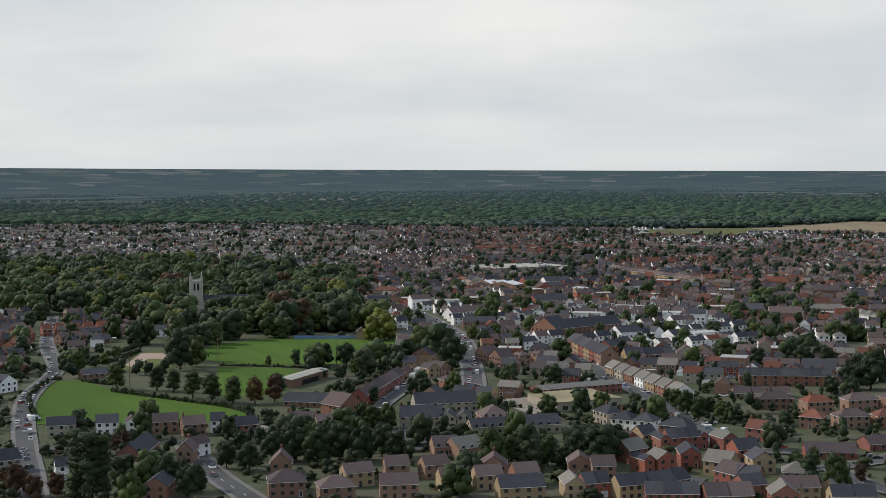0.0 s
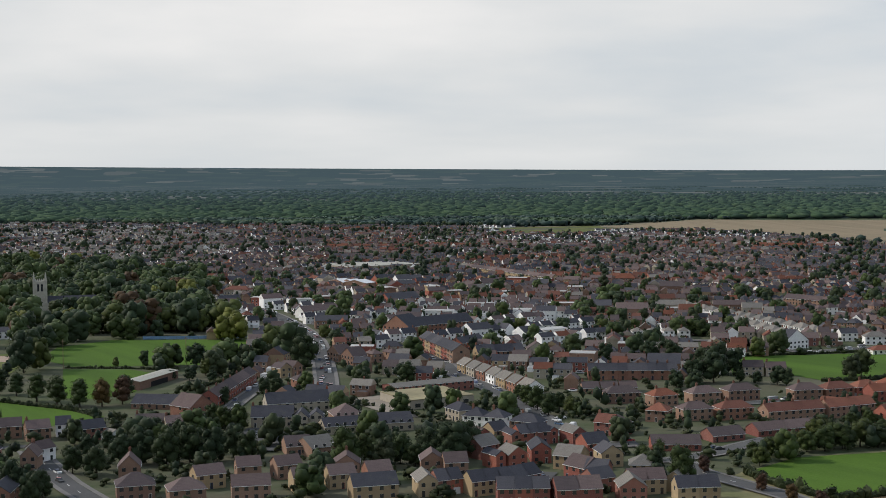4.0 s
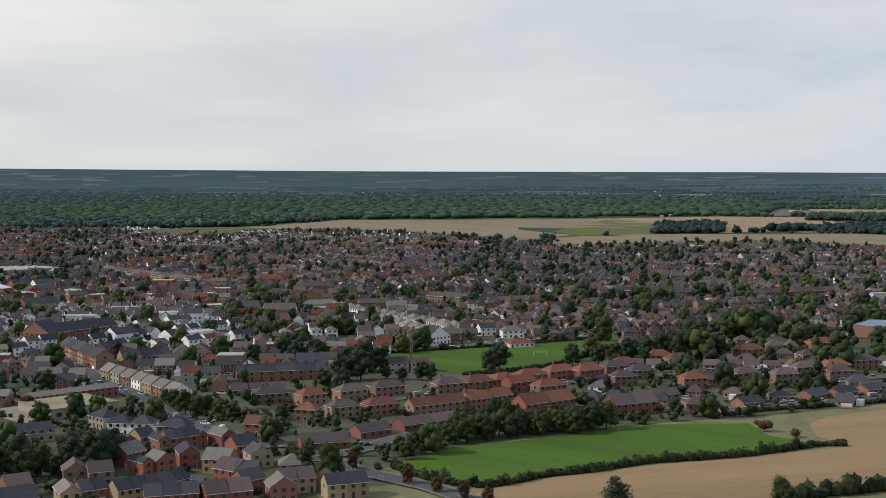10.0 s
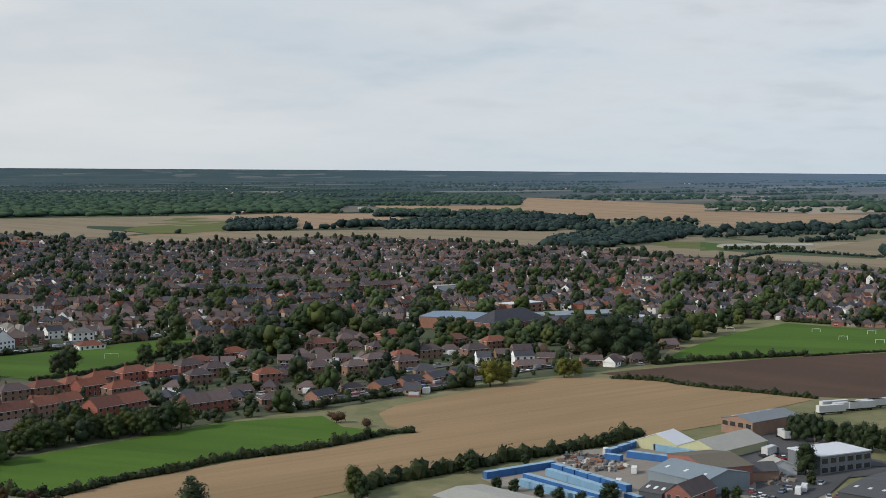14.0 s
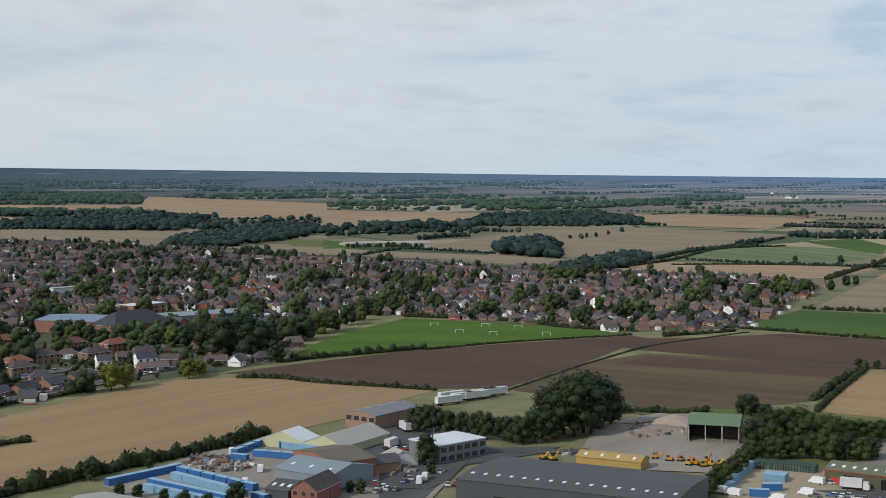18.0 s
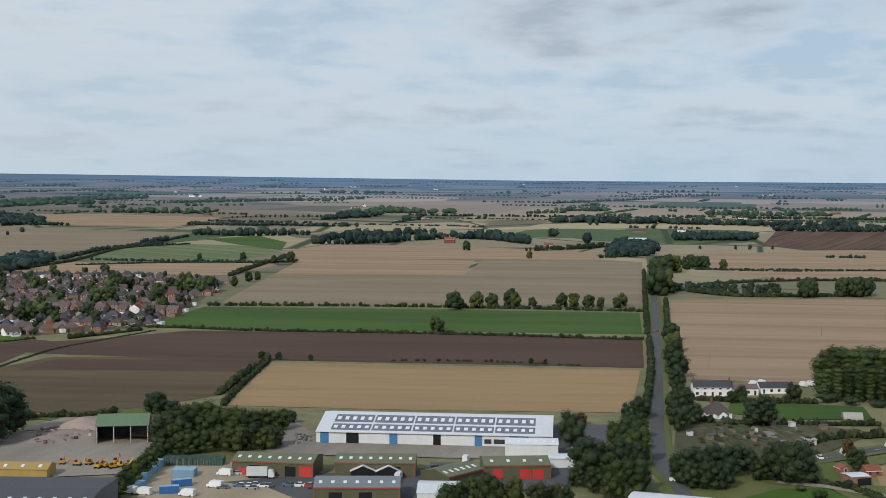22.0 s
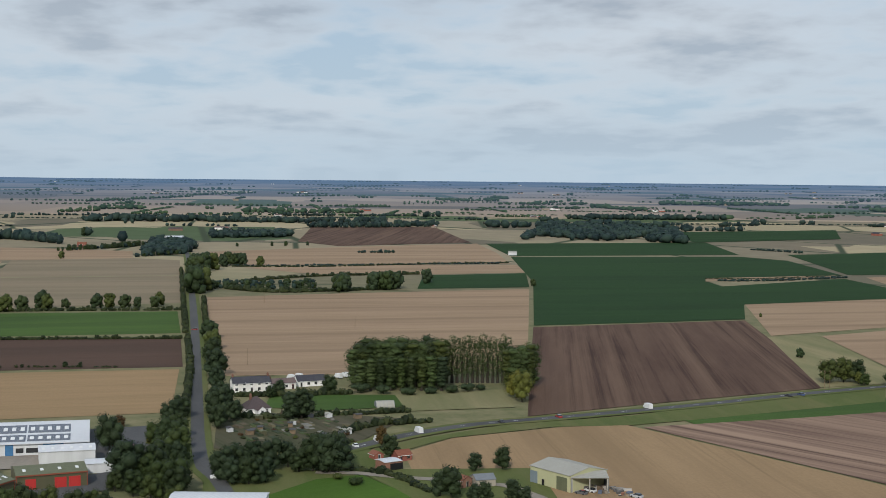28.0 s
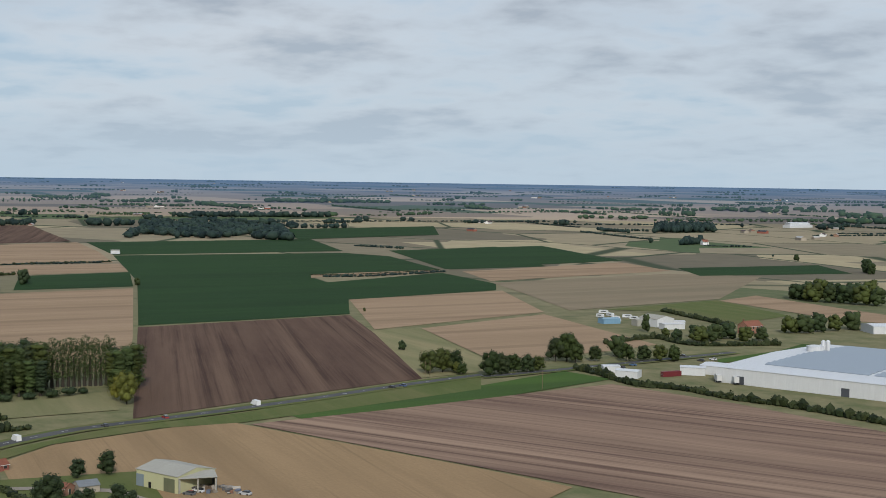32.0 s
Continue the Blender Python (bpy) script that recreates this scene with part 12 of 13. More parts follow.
tree(614.0, -340.6, 8.8, 'broad', 'leaf', 1, 'beside the main road')
tree(645.3, -368.4, 13.7, 'broad', 'leaf', 1, 'beside the main road')
tree(643.3, -374.3, 16.8, 'broad', 'leaf', 1, 'beside the main road')
tree(637.8, -376.5, 12.4, 'broad', 'leaf', 1, 'beside the main road')
tree(638.3, -389.2, 9.4, 'broad', 'leaf', 1, 'beside the main road')
tree(650.5, -411.4, 12.9, 'broad', 'leaf', 1, 'beside the main road')
tree(632.7, -405.7, 10.7, 'broad', 'leaf', 1, 'beside the main road')
tree(629.7, -414.7, 9.5, 'broad', 'leaf', 1, 'beside the main road')
tree(626.6, -423.8, 10.1, 'broad', 'leaf', 1, 'beside the main road')
tree(624.0, -431.3, 9.5, 'broad', 'leaf', 1, 'beside the main road')
tree(616.1, -297.8, 6.3, 'broad', 'leaf', 1, 'beside the main road')
tree(620.6, -296.8, 6.9, 'tall', 'leaf_bright', 1, 'beside the main road')
tree(716.1, -307.7, 5.9, 'tall', 'leaf_dark', 1.4, 'in the rough corner')
tree(928.0, -368.1, 3.3, 'tall', 'leaf_dark', 1.4, 'in the rough corner')
tree(751.3, -496.5, 12.8, 'conifer', 'leaf_dark', 1.3, 'beside the farm')
tree(1166.5, -1057.7, 17.0, 'round', 'leaf_dark', 1.1, 'in a field')
tree(693.5, -497.8, 10.7, 'broad', 'leaf_dark', 1.1, 'round the farmstead')
tree(695.6, -510.0, 11.5, 'broad', 'leaf_dark', 1.1, 'round the farmstead')
tree(702.8, -526.0, 11.0, 'broad', 'leaf_dark', 1.1, 'round the farmstead')
tree(689.5, -529.0, 9.4, 'broad', 'leaf_dark', 1.1, 'round the farmstead')
tree(686.1, -539.5, 9.5, 'broad', 'leaf_dark', 1.1, 'round the farmstead')
tree(714.7, -508.6, 8.8, 'broad', 'leaf_dark', 1.1, 'round the farmstead')
tree(716.2, -586.1, 11.6, 'broad', 'leaf_dark', 1.1, 'round the farmstead')
tree(713.3, -595.4, 12.4, 'broad', 'leaf_dark', 1.1, 'round the farmstead')
tree(715.7, -609.2, 13.3, 'broad', 'leaf_dark', 1.1, 'round the farmstead')
tree(717.6, -625.2, 11.9, 'broad', 'leaf_dark', 1.1, 'round the farmstead')
tree(719.5, -641.6, 12.9, 'broad', 'leaf_dark', 1.1, 'round the farmstead')
tree(922.6, -760.0, 13.9, 'broad', 'leaf_dark', 1.1, 'round the farmstead')
tree(901.1, -760.1, 16.7, 'broad', 'leaf_dark', 1.1, 'round the farmstead')
tree(888.5, -767.3, 15.6, 'broad', 'leaf_dark', 1.1, 'round the farmstead')
tree(876.2, -774.4, 16.5, 'broad', 'leaf_dark', 1.1, 'round the farmstead')
tree(864.0, -781.4, 17.4, 'broad', 'leaf_dark', 1.1, 'round the farmstead')
tree(852.6, -786.0, 16.4, 'broad', 'leaf_dark', 1.1, 'round the farmstead')
tree(698.0, -484.1, 8.5, 'broad', 'leaf_dark', 1.1, 'round the farmstead')
tree(715.2, -487.5, 7.2, 'broad', 'leaf_dark', 1.1, 'round the farmstead')
hedge([(827.5, 35.6), (828.7, 156.3), (818.5, 276.2), (822.4, 321.8), (820.5, 365.8)], 1.8, 1.8, 'overgrown dark hedge along a field edge')
hedge([(1000.1, 43.2), (998.6, 137.3), (989.9, 246.7), (966.4, 365)], 2.5, 2, 'overgrown dark hedge along a field edge', gaps=0.25)
hedge([(552, 201.3), (599.4, 210.5), (681.8, 224.1)], 2, 1.8, 'overgrown dark hedge along a field edge')
hedge([(579.3, 213), (630.9, 220.1), (690.2, 226.5)], 2.7, 2.2, 'overgrown dark hedge along a field edge')
hedge([(805, 347.9), (754.3, 371.2)], 2.2, 2, 'overgrown dark hedge along a field edge')
hedge([(563.9, 22.7), (706.2, 25.8), (828.2, 31.8)], 2.9, 2, 'tall hedge beside the lane')
hedge([(774, 17.4), (921.3, 23.3), (1086.1, 28.8)], 3.4, 2.2, 'tall hedge beside the lane', gaps=0.2)
hedge([(857, 33.8), (1040.4, 42.7), (1398.4, 59.6)], 3.4, 2.2, 'tall hedge beside the lane', gaps=0.2)
hedge([(703.4, 163.1), (711.8, 115.9), (708.5, 61.3)], 1.1, 1.3, 'thin weedy ditch edge', gaps=0.5)
hedge([(1240.1, 680.6), (1420.7, 690.6), (1662.3, 741), (1781, 698.4)], 2.5, 2.2, 'overgrown dark hedge along a field edge')
hedge([(1248.7, 448.1), (1419.9, 470.2), (1580.9, 487.7)], 3.4, 2.9, 'overgrown dark hedge along a field edge')
hedge([(1349.9, 656.2), (1411.3, 573.7), (1443.3, 464.7)], 1.8, 1.8, 'overgrown dark hedge along a field edge')
hedge([(1465.2, 22.3), (1455.6, -79), (1500.5, -206.9), (1519.5, -300.3)], 1.6, 2, 'overgrown dark hedge along a field edge', gaps=0.3)
hedge([(1180.5, 13.2), (1145.2, -34), (1175.4, -132.5)], 3.8, 3.3, 'overgrown hedge along a drain')
hedge([(1253.3, 3.8), (1320, -71.7), (1347.7, -174.5)], 2.7, 2.6, 'overgrown hedge along a drain')
hedge([(540.4, -75.1), (536.8, -60.9), (528.4, -46.6), (494.8, -27.1)], 2.5, 2.2, 'overgrown hedge beside the main road')
hedge([(560.9, 6.2), (554, -12), (557.5, -30.5), (561, -49.5), (564.6, -68.8)], 2.5, 2.2, 'overgrown dark hedge along a field edge')
hedge([(611.9, 1.8), (609.6, -23.2), (613.7, -48.9)], 2.7, 2.2, 'garden hedge behind cottages')
hedge([(613.1, -362), (593.3, -363.7), (554.3, -362.2), (538.8, -374.4), (504.8, -381.9), (478.3, -392.6), (430.7, -402.9), (393.4, -406.2)], 3.1, 2.6, 'overgrown hedge before the factory')
hedge([(701.9, -435.7), (717.4, -480.6), (680.3, -484.2), (663.8, -534.8)], 2.9, 2.6, 'hedge round the farmstead')
hedge([(863.9, -585.7), (806.8, -578.6), (756.1, -570.4)], 2.5, 2.4, 'overgrown dark hedge along a field edge')
hedge([(506.9, 270.2), (513.1, 249.3), (523.9, 238.6)], 2.2, 2.4, 'weedy bank beside the yard')
hedge([(455.5, -36.5), (442, -50.3), (420.2, -58.6)], 2, 2, 'clipped hedge beside the track')
hedge([(1282.6, -451.3), (1281.2, -508.9), (1316.4, -607.5)], 0.9, 1.1, 'weedy strip in green crop')
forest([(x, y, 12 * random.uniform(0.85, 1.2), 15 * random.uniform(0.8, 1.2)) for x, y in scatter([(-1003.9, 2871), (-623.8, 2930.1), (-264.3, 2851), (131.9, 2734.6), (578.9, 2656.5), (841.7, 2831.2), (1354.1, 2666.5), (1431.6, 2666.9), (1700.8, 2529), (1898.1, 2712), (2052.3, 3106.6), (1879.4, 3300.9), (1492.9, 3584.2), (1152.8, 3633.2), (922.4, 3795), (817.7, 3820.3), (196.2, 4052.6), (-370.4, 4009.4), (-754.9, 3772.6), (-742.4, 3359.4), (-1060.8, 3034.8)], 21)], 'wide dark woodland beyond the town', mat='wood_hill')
forest([(x, y, 14 * random.uniform(0.7, 1.25), 13 * random.uniform(0.8, 1.2)) for x, y in scatter([(2076.4, 2663.9), (2217.3, 2462.6), (2435.2, 2704.7), (2351.5, 2893.2), (2244.7, 2855.8)], 22)], 'dark wood among stubble')
forest([(x, y, 12 * random.uniform(0.7, 1.25), 9 * random.uniform(0.8, 1.2)) for x, y in scatter([(1191.7, 2078.1), (1302.2, 2040.8), (1439.5, 2255.8), (1432.3, 2311.6), (1320.9, 2294.3)], 15)], 'small dark copse in stubble')
forest([(x, y, 12 * random.uniform(0.7, 1.25), 10 * random.uniform(0.8, 1.2)) for x, y in scatter([(1500.2, 1957.6), (1521.8, 1841.4), (1609.1, 1696.1), (1761.4, 1842.1), (1721.8, 2032.5), (1612.6, 2095.4)], 16)], 'dark shelter belt of trees')
forest([(x, y, 11 * random.uniform(0.7, 1.25), 10 * random.uniform(0.8, 1.2)) for x, y in scatter([(1686.2, 2326.5), (1779.7, 2198.7), (1937.1, 2403.1), (1832.4, 2484.9)], 18)], 'dark copse far off')
forest([(x, y, 11 * random.uniform(0.7, 1.25), 11 * random.uniform(0.8, 1.2)) for x, y in scatter([(1680, 2066.9), (1734.3, 1813.8), (1925.5, 1966.5), (2043.5, 2315.9), (1910.8, 2312.2)], 24)], 'scattered copse of dark trees')
forest([(x, y, 9 * random.uniform(0.7, 1.25), 7 * random.uniform(0.8, 1.2)) for x, y in scatter([(1631.4, 116.5), (1688.2, 66.5), (1813.8, 56.9), (1990.4, 78.4), (1956.7, 124)], 14)], 'trees at the hamlet by the lane')
forest([(x, y, 12 * random.uniform(0.7, 1.25), 9 * random.uniform(0.8, 1.2)) for x, y in scatter([(1403.6, 921.8), (1363.3, 807.3), (1567.9, 928.4), (1680.3, 1032.1), (1606.6, 1041.2)], 16)], 'copse in stubble fields')
forest([(x, y, 10 * random.uniform(0.7, 1.25), 8 * random.uniform(0.8, 1.2)) for x, y in scatter([(1095.7, 654.9), (1230.8, 662.4), (1390.9, 704.8), (1454.8, 767.6), (1256.9, 723.7), (1147.8, 692.4)], 15)], 'tree line behind the houses')
forest([(x, y, 10 * random.uniform(0.7, 1.25), 9 * random.uniform(0.8, 1.2)) for x, y in scatter([(1236.8, 1326.9), (1331.3, 1303.9), (1510.4, 1361.3), (1801.3, 1493), (1839.7, 1686), (1619.3, 1586), (1410.8, 1501)], 20)], 'trees along a far hedge')
forest([(x, y, 9 * random.uniform(0.7, 1.25), 9 * random.uniform(0.8, 1.2)) for x, y in scatter([(-991.8, 2905.6), (-641.4, 3073.6), (-645, 3219.9), (-996.3, 3324.4), (-1081.5, 3169.9)], 26)], 'scattered trees at the edge of town')
belt([(1407.6, 1158.3), (1440.4, 1121.9), (1441.9, 1061.4)], 6.8)
belt([(1628.5, 1203.5), (1699.2, 1209.9), (1744.8, 1196.1)], 6.9)
belt([(1740.3, 1349.8), (1758.9, 1315.7)], 5.5)
belt([(1255.8, 1025.6), (1382.9, 1068.6), (1426.8, 1063.2), (1403.6, 921.8)], 3.5)
belt([(1112.3, 683.4), (1169, 682.7), (1227.9, 687.1), (1295.8, 704.3), (1373.6, 717.5)], 5.9)
belt([(1373.6, 717.5), (1443.3, 716.4), (1600.4, 745.5), (1778.5, 736.9)], 4.3)
belt([(1797.4, 770.8), (1864.5, 761.5)], 7.4)
belt([(1627, 769.1), (1769.7, 758.9), (1996.8, 784)], 3.2)
belt([(2048.5, 795), (2036.7, 708.4), (2099.7, 618.8)], 11.8)
belt([(1842.9, 539.1), (1857.8, 482.5), (1936.5, 431.5)], 12.1)
belt([(1937.5, 554), (2068.3, 465.4)], 12.0)
belt([(1952.5, 435.1), (2035.3, 387.9), (2036.2, 318.6), (1920.4, 245.2)], 12.5)
belt([(2049.8, 532.4), (2190, 436.2)], 10.8)
belt([(2659.5, 948.5), (2744.3, 784.7)], 5.9, 1.6)
belt([(1433.1, 677.6), (1428.6, 612.8), (1430.8, 562), (1442.7, 469.9), (1476.6, 451.5)], 3.2)
belt([(2738.2, 1293.5), (2794.7, 1046.7)], 12.5)
belt([(3152.6, 1322.4), (3584, 899.7)], 10.3)
belt([(2456.3, -122.5), (2462.2, -236.2), (2509, -359.8)], 11.3)
belt([(2497.9, -124.6), (2503.5, -240.2), (2550.7, -365.8)], 10.5)
belt([(2943.1, -217.3), (2925, -378.7)], 6.1)
belt([(2937.4, -68.9), (2939.6, -199.4)], 7.3)
belt([(3329.1, -258.7), (3345.3, -366.5)], 8.3)
belt([(3636.7, -562.9), (3646.4, -689.5)], 10.7)
belt([(2938.4, 38.8), (3001.4, -21.6)], 6.2)
belt([(2968.6, 229), (2986.4, 156.1)], 7.4)
belt([(3101.6, -15.9), (3085.1, -59.8)], 10.3)
belt([(3300, -90.5), (3305.5, -120.1)], 9.6)
belt([(2903.6, -389.7), (2908.8, -420.1)], 11.0)
belt([(1193.7, 24.7), (1179.5, -19), (1189.1, -65)], 5.9)
belt([(1244, 20.7), (1227.3, -19.7), (1236.9, -65)], 4.6)
belt([(1299.8, 43.1), (1502.3, 50)], 10.5)
belt([(1466.5, 6.6), (1474, -65.3), (1496, -200.7)], 1.8)
belt([(1498.1, -209.8), (1506.7, -286.6)], 1.9)
belt([(1718.3, -149), (1717.1, -192.7)], 3.6)
belt([(3030.5, 387.3), (3104.1, 310.8)], 9.0)
belt([(1751.3, 223.5), (1804.9, 172.7), (1889.5, 125.7)], 6.8)
belt([(1629.6, 121.9), (1688.6, 70.3)], 5.5)
belt([(3533, 383.5), (3827.8, 129.7)], 9.2)
belt([(3884.8, 147.6), (4040.8, -44.7)], 9.9)
belt([(3485, -416.1), (3524.9, -531.9)], 8.8, 1.5)
belt([(2881.5, -760.4), (2899.3, -853.4)], 6.2)
belt([(2916.7, -545.1), (2888, -652.1)], 6.1)
belt([(3699.1, -566.5), (3702.1, -699.3)], 10.9)
belt([(3533.8, -761.2), (3587.9, -855.1)], 9.1)
belt([(3318, -673.9), (3342.7, -761.7)], 7.1)
belt([(3746.4, -1168.8), (3767.9, -1274.2)], 8.2)
belt([(2518, -912.4), (2552.5, -1003)], 7.9)
belt([(2525.1, -612.6), (2537.1, -724.6)], 4.3)
belt([(1792.7, -696.4), (1713, -735.8)], 3.1)
belt([(2535.1, -746.3), (2568.4, -859.7)], 5.5)
belt([(2814.4, -1194.1), (2851.1, -1294.1)], 7.7)
belt([(3555.8, -426.6), (3587.2, -535.3)], 7.5, 1.4)
belt([(3670, -1363.3), (3708.6, -1536.6)], 6.6)
belt([(1252.7, -454.5), (1254.9, -508.9), (1290.5, -598.4)], 2.3)
belt([(2726.1, -1825.9), (2660.8, -1884.9)], 12.2)
belt([(2737.9, -2265.3), (2703.5, -2371.3)], 8.9)
belt([(1742.7, -1214.9), (1766.1, -1268.4)], 10.7)
belt([(2148.6, -1274.6), (2014.3, -1262.9), (1888, -1254.6)], 3.0)
belt([(2175.8, -1851.4), (2189.6, -1966.3)], 9.6)
belt([(1707.8, -1231.9), (1667.2, -1285.1)], 2.6)
belt([(2173.9, -1362.8), (2143.5, -1417.8)], 4.3)
belt([(3750.4, -1841.9), (3761, -1944.7)], 8.7)
belt([(3493.8, -2267.6), (3499.9, -2353)], 10.4)
belt([(3105.4, -2350.9), (3087.4, -2493.5)], 8.1)
belt([(3104.8, -2690.8), (3005.9, -2785.9)], 8.5)
belt([(3693.5, -1968.2), (3677.7, -2038.4)], 7.0)
belt([(3064.5, -2097), (3049.7, -2150.5)], 9.3)
BELTS.append((1788, 1039, 6.9, 3.1))
BELTS.append((1796, 1024, 8.6, 3.9))
BELTS.append((1830, 1034, 7.8, 3.5))
BELTS.append((1867, 1039, 7.1, 3.2))
BELTS.append((1939, 1056, 7.3, 3.3))
BELTS.append((2032, 1081, 8.6, 3.9))
BELTS.append((1452, 557, 9.0, 4.1))
BELTS.append((1454, 506, 12.1, 5.5))
BELTS.append((1435, 464, 9.4, 4.2))
BELTS.append((1448, 449, 12.6, 5.7))
BELTS.append((1132, 402, 10.0, 4.5))
BELTS.append((1187, 408, 10.4, 4.7))
BELTS.append((1207, 406, 8.5, 3.8))
BELTS.append((1745, 303, 13.2, 6.0))
BELTS.append((1414, 47, 14.1, 6.3))
BELTS.append((1464, 19, 13.4, 6.0))
BELTS.append((1475, 7, 14.7, 6.6))
BELTS.append((1478, -2, 13.5, 6.1))
BELTS.append((1482, -21, 11.1, 5.0))
BELTS.append((1149, -86, 17.3, 7.8))
BELTS.append((1148, -83, 15.3, 6.9))
BELTS.append((1165, -113, 16.6, 7.5))
BELTS.append((1168, -125, 17.6, 7.9))
BELTS.append((1181, -135, 15.8, 7.1))
BELTS.append((1167, -120, 14.6, 6.6))
BELTS.append((1234, -168, 13.5, 6.1))
BELTS.append((1862, 5, 5.4, 2.4))
BELTS.append((1874, -42, 7.0, 3.2))
BELTS.append((1879, -61, 7.0, 3.2))
BELTS.append((1886, -91, 6.3, 2.8))
BELTS.append((2592, 200, 9.7, 4.4))
BELTS.append((2566, 211, 8.5, 3.8))
BELTS.append((2151, 231, 14.4, 6.5))
BELTS.append((1974, 166, 14.8, 6.7))
BELTS.append((1165, -5, 9.7, 4.4))
BELTS.append((1170, 24, 9.7, 4.4))
BELTS.append((1207, -39, 7.0, 3.2))
BELTS.append((1210, -263, 6.2, 2.8))
BELTS.append((2049, -506, 12.3, 5.5))
BELTS.append((1997, -641, 10.4, 4.7))
BELTS.append((1811, -1203, 9.0, 4.1))
BELTS.append((1451, -1156, 3.8, 1.7))
BELTS.append((1372, -1130, 8.9, 4.0))
BELTS.append((1167, -1058, 15.7, 7.1))
BELTS.append((1151, -1051, 12.9, 5.8))
BELTS.append((1742, -1220, 12.4, 5.6))
BELTS.append((1754, -1244, 10.7, 4.8))
BELTS.append((2088, -1393, 10.4, 4.7))
BELTS.append((2233, -1699, 9.3, 4.2))
forest([(x, y, 10 * random.uniform(0.7, 1.25), 8 * random.uniform(0.8, 1.2)) for x, y in scatter([(2131.1, 1466.9), (2083.3, 1349.9), (2163, 1210.1), (2320, 1185.2), (2537.8, 1338.9), (2570.6, 1550.1), (2305, 1546.3)], 20)], 'dark wood beside pale stubble fields')
forest([(x, y, 10 * random.uniform(0.7, 1.25), 8 * random.uniform(0.8, 1.2)) for x, y in scatter([(2610.4, 752.1), (2756.1, 679.9), (2960.4, 679), (3010, 612.6), (3180.5, 743.2), (2847.7, 776.8)], 20)], 'rounded green wood among stubble')
forest([(x, y, 9 * random.uniform(0.7, 1.25), 7 * random.uniform(0.8, 1.2)) for x, y in scatter([(2089.6, 52.8), (2123.2, -76.1), (2250.8, -80.6), (2218.2, 47.1)], 14)], 'dark strip of woodland on fen')
forest([(x, y, 11 * random.uniform(0.7, 1.25), 8 * random.uniform(0.8, 1.2)) for x, y in scatter([(2026, -415.7), (2176.3, -491.5), (2009, -547.7), (2156.5, -663.7), (2000.7, -611.3), (1944.1, -651), (2243.6, -740.9), (2410.9, -699.2), (2425.1, -547.7)], 16)], 'dark wood beside green crop fields')
forest([(x, y, 14 * random.uniform(0.7, 1.25), 6 * random.uniform(0.8, 1.2)) for x, y in scatter([(2087.9, -1393.2), (2083.4, -1521), (2228.3, -1622.5), (2270.5, -1521.5)], 13)], 'clump of poplars in the fen')
shed((1438.3, 1185.3), (1477.2, 1168.9), 26, 2.6, wall='asbestos', roof='asbestos', pitch=9, name='glasshouse', category='glasshouse', label='glasshouse with pale glazed roof among trees')
shed((1477.2, 1168.9), (1505.9, 1143.2), 26, 2.6, wall='asbestos', roof='asbestos', pitch=9, name='glasshouse', category='glasshouse', label='glasshouse with pale glazed roof among trees')
shed((1505.9, 1143.2), (1535.9, 1115.7), 26, 2.6, wall='asbestos', roof='asbestos', pitch=9, name='glasshouse', category='glasshouse', label='glasshouse with pale glazed roof among trees')
shed((1990.5, 103.6), (1997, 79.2), 30, 5, wall='white_sheet', roof='white_roof', pitch=10, category='barn', label='pale roofed farm shed beside trees')
shed((2264.9, -1845.4), (2253.9, -1889.4), 26, 5, wall='white_sheet', roof='white_roof', pitch=8, category='barn', label='white roofed barn on the fen')
house((1920.7, 366), (1924.9, 350.4), 10, wall='red', roof='r_red', label='red roofed farmhouse among trees')
house((1809.8, 209.2), (1810.1, 197.9), 9, wall='red', roof='r_red', label='red brick cottage among dark trees')
house((1736.9, -1248.6), (1735.3, -1258), 9, wall='white', roof='r_red', label='pale farmhouse with a tiled roof')
far_copses()
tall_belt = [q for q in BELTS if q[2] > 5.0 and math.hypot(q[0], q[1]) < 1900]
crowns_of("hedgerow_trees", [(x, y, h, 2.0 * r / h) for x, y, h, r in tall_belt[::2]], "lines of dark trees along field edges", "leaf_dark")
crowns_of("hedgerow_trees", [(x, y, h, 2.0 * r / h) for x, y, h, r in tall_belt[1::2]], "lines of green trees along field edges", "leaf")
forest([q for q in BELTS if q not in set(tall_belt)], "lines of dark trees along far field edges", "hedgerow_trees", leaves=7)
hedge([(524.1, 337.1), (627.1, 351), (704.7, 357.1), (756.9, 348.6), (804.9, 338.7)], 0.5, 1.2, 'weedy grass bank between bare fields')
allotment([(563.9, 3.4), (573.6, -9.6), (560.5, -40), (527.7, -42.3), (511.5, -26.4), (504.5, 3.1)])
pole((649.6, -290.0), 9, "wooden telegraph pole beside the road")
pole((645.3, -290.1), 9, "wooden telegraph pole beside the road")
pole((1054.7, -18.1), 8, "slim wooden pole in the stubble field", 0.1)
pole((873.7, -72.9), 8, "slim wooden pole in the stubble field", 0.1)
scrap([(324.3, 340.6), (337.2, 348.7), (343.2, 326.7), (330.7, 313.7), (321.1, 323.1)], "scrap timber, crates and barrels piled in the yard")
scrap([(358.2, 280.1), (371.4, 280.6), (360.7, 267.9), (349.2, 270.7)], "stacked pallets and parts beside the workshops")
scrap([(474.6, 254.5), (501.3, 241.3), (477.1, 225), (455, 234.6)], "broken concrete and timber in the yard")
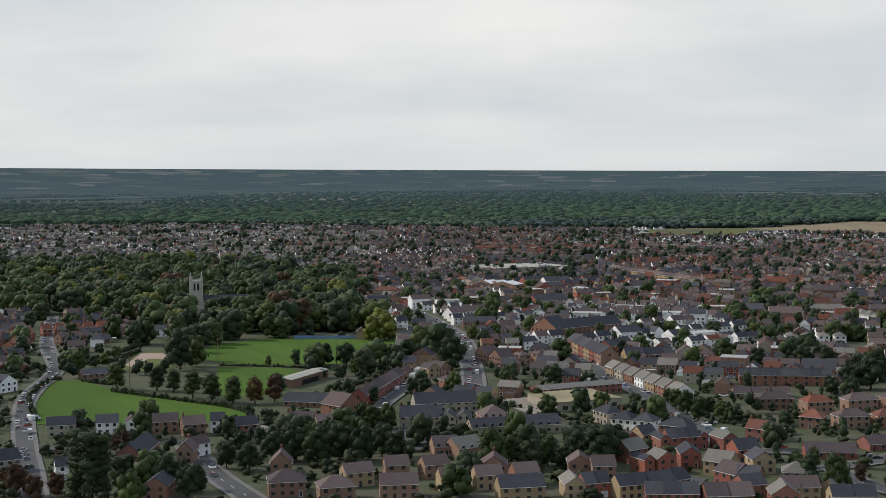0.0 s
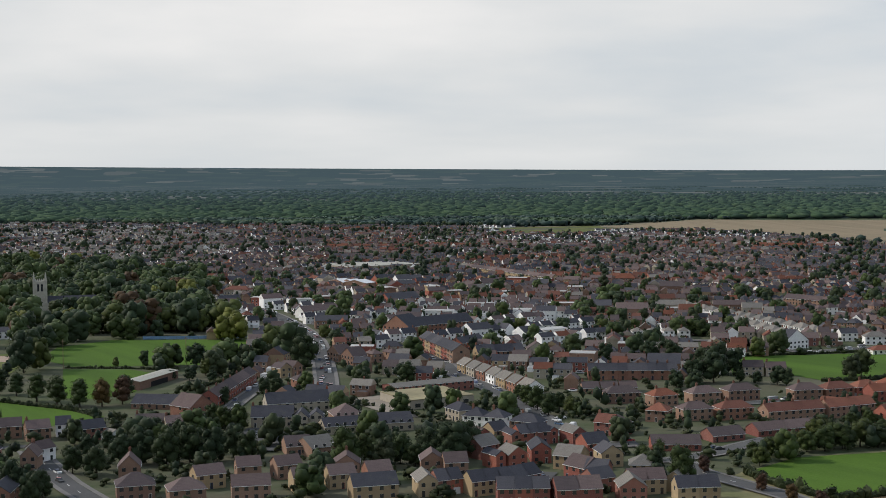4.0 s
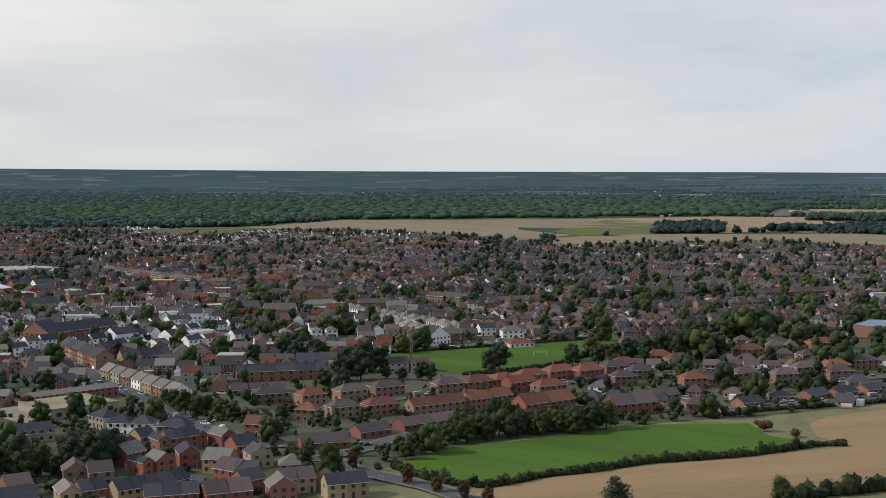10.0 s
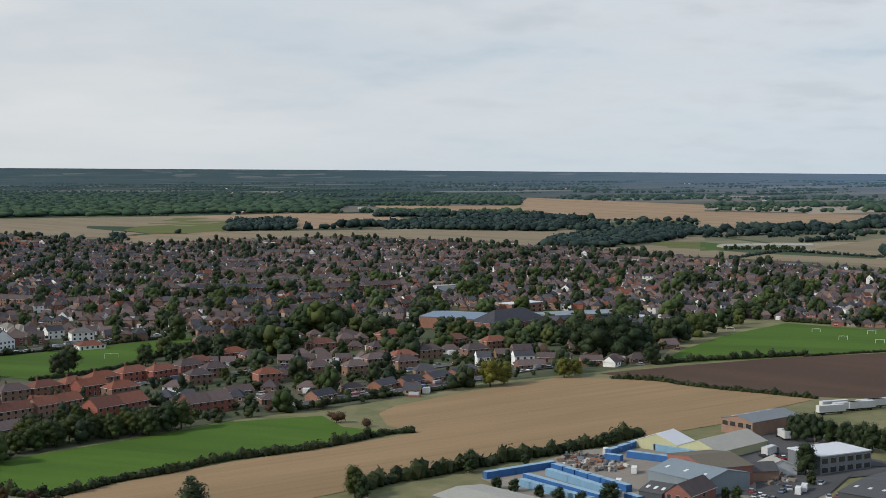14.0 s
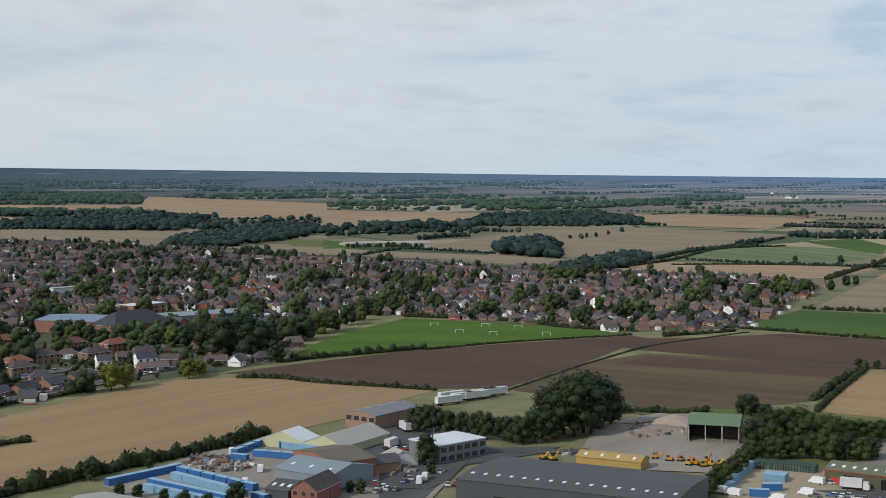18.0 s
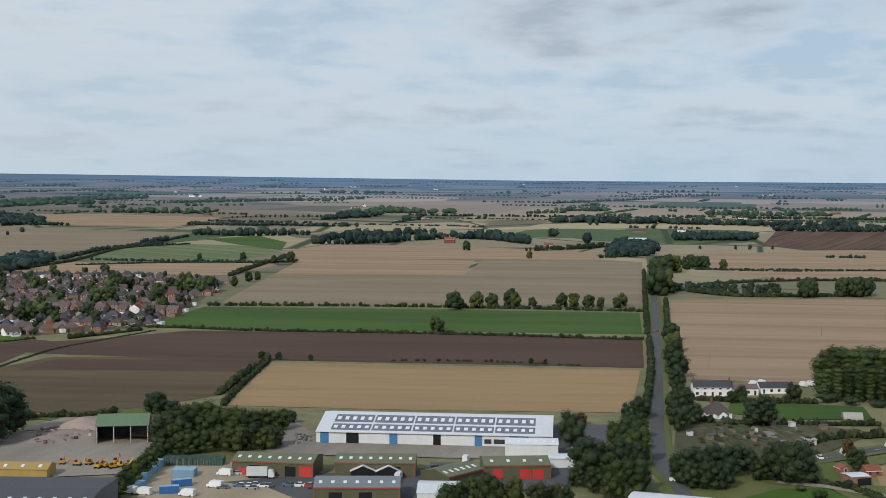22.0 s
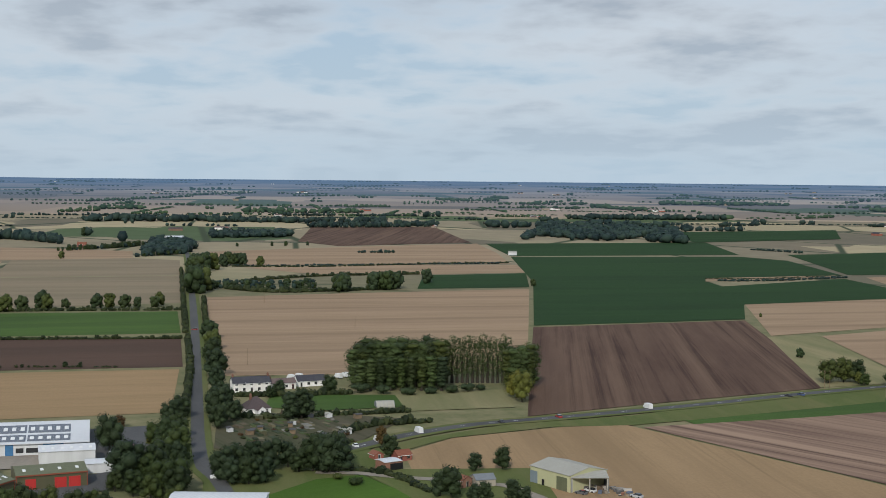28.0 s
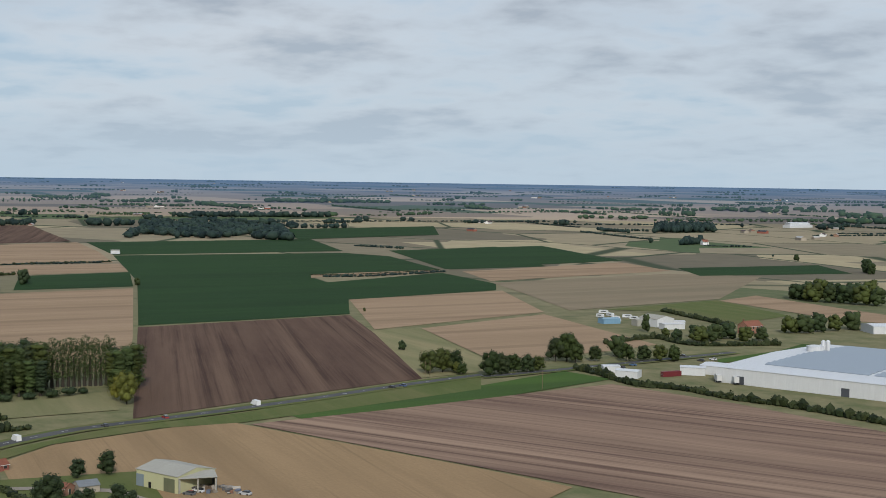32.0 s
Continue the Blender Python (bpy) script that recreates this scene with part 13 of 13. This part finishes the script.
scrap([(418.6, 246.6), (423.1, 244.2), (415.5, 239.8), (412.7, 243.1)], "plant and attachments parked in rows")
scrap([(496.6, 154.5), (494.7, 145.1), (479.1, 141.6), (478.4, 146.3)], "stacked goods beside the warehouse")
scrap([(426.3, -109.3), (416.3, -121.7), (406.9, -120.8), (414, -106.1)], "pallets and machines outside the farm barn")
car((380.3, 313.5), 40, 'parked beside the workshops')
car((386.2, 313.6), 40, 'parked beside the workshops')
car((391.3, 313.2), 40, 'parked beside the workshops')
car((339.3, 268.7), 40, 'parked beside the workshops')
car((337.0, 263.5), 40, 'parked beside the workshops')
car((351.7, 263.5), 40, 'parked beside the workshops')
car((354.9, 267.7), 40, 'parked beside the workshops')
car((354.1, 247.3), 40, 'parked beside the workshops')
car((351.4, 248.7), 40, 'parked beside the workshops')
car((504.9, 47.3), 10, 'parked beside the warehouse')
car((500.5, 44.5), 10, 'parked beside the warehouse')
car((499.6, 40.7), 10, 'parked beside the warehouse')
car((487.7, 45.2), 10, 'parked beside the warehouse')
car((485.5, 42.7), 10, 'parked beside the warehouse')
tree(440.7, 36.0, 15.8, 'broad', 'leaf_dark', 0.95, 'beside the lane')
tree(447.3, 27.8, 12.6, 'broad', 'leaf_dark', 0.95, 'beside the lane')
tree(494.9, 46.4, 13.9, 'broad', 'leaf_dark', 0.95, 'beside the lane')
tree(461.3, 21.4, 10.2, 'broad', 'leaf_dark', 0.95, 'beside the lane')
tree(444, 6.0, 11.7, 'broad', 'leaf_dark', 0.95, 'beside the lane')
tree(451.0, 1.3, 11.1, 'broad', 'leaf_dark', 0.95, 'beside the lane')
tree(432.4, 20.0, 10.3, 'broad', 'leaf_dark', 0.95, 'beside the lane')


for key, spots in LATER.items():
    tint = key[4:]
    for i in range(3 if tint == "leaf" else 1):
        crowns_of("hedgerow_trees", [(x, y, h, 2.4 * r / h) for x, y, h, r in spots[i::3 if tint == "leaf" else 1]], TINT_WORDS[tint] + " trees along streets, gardens and field hedges", tint)
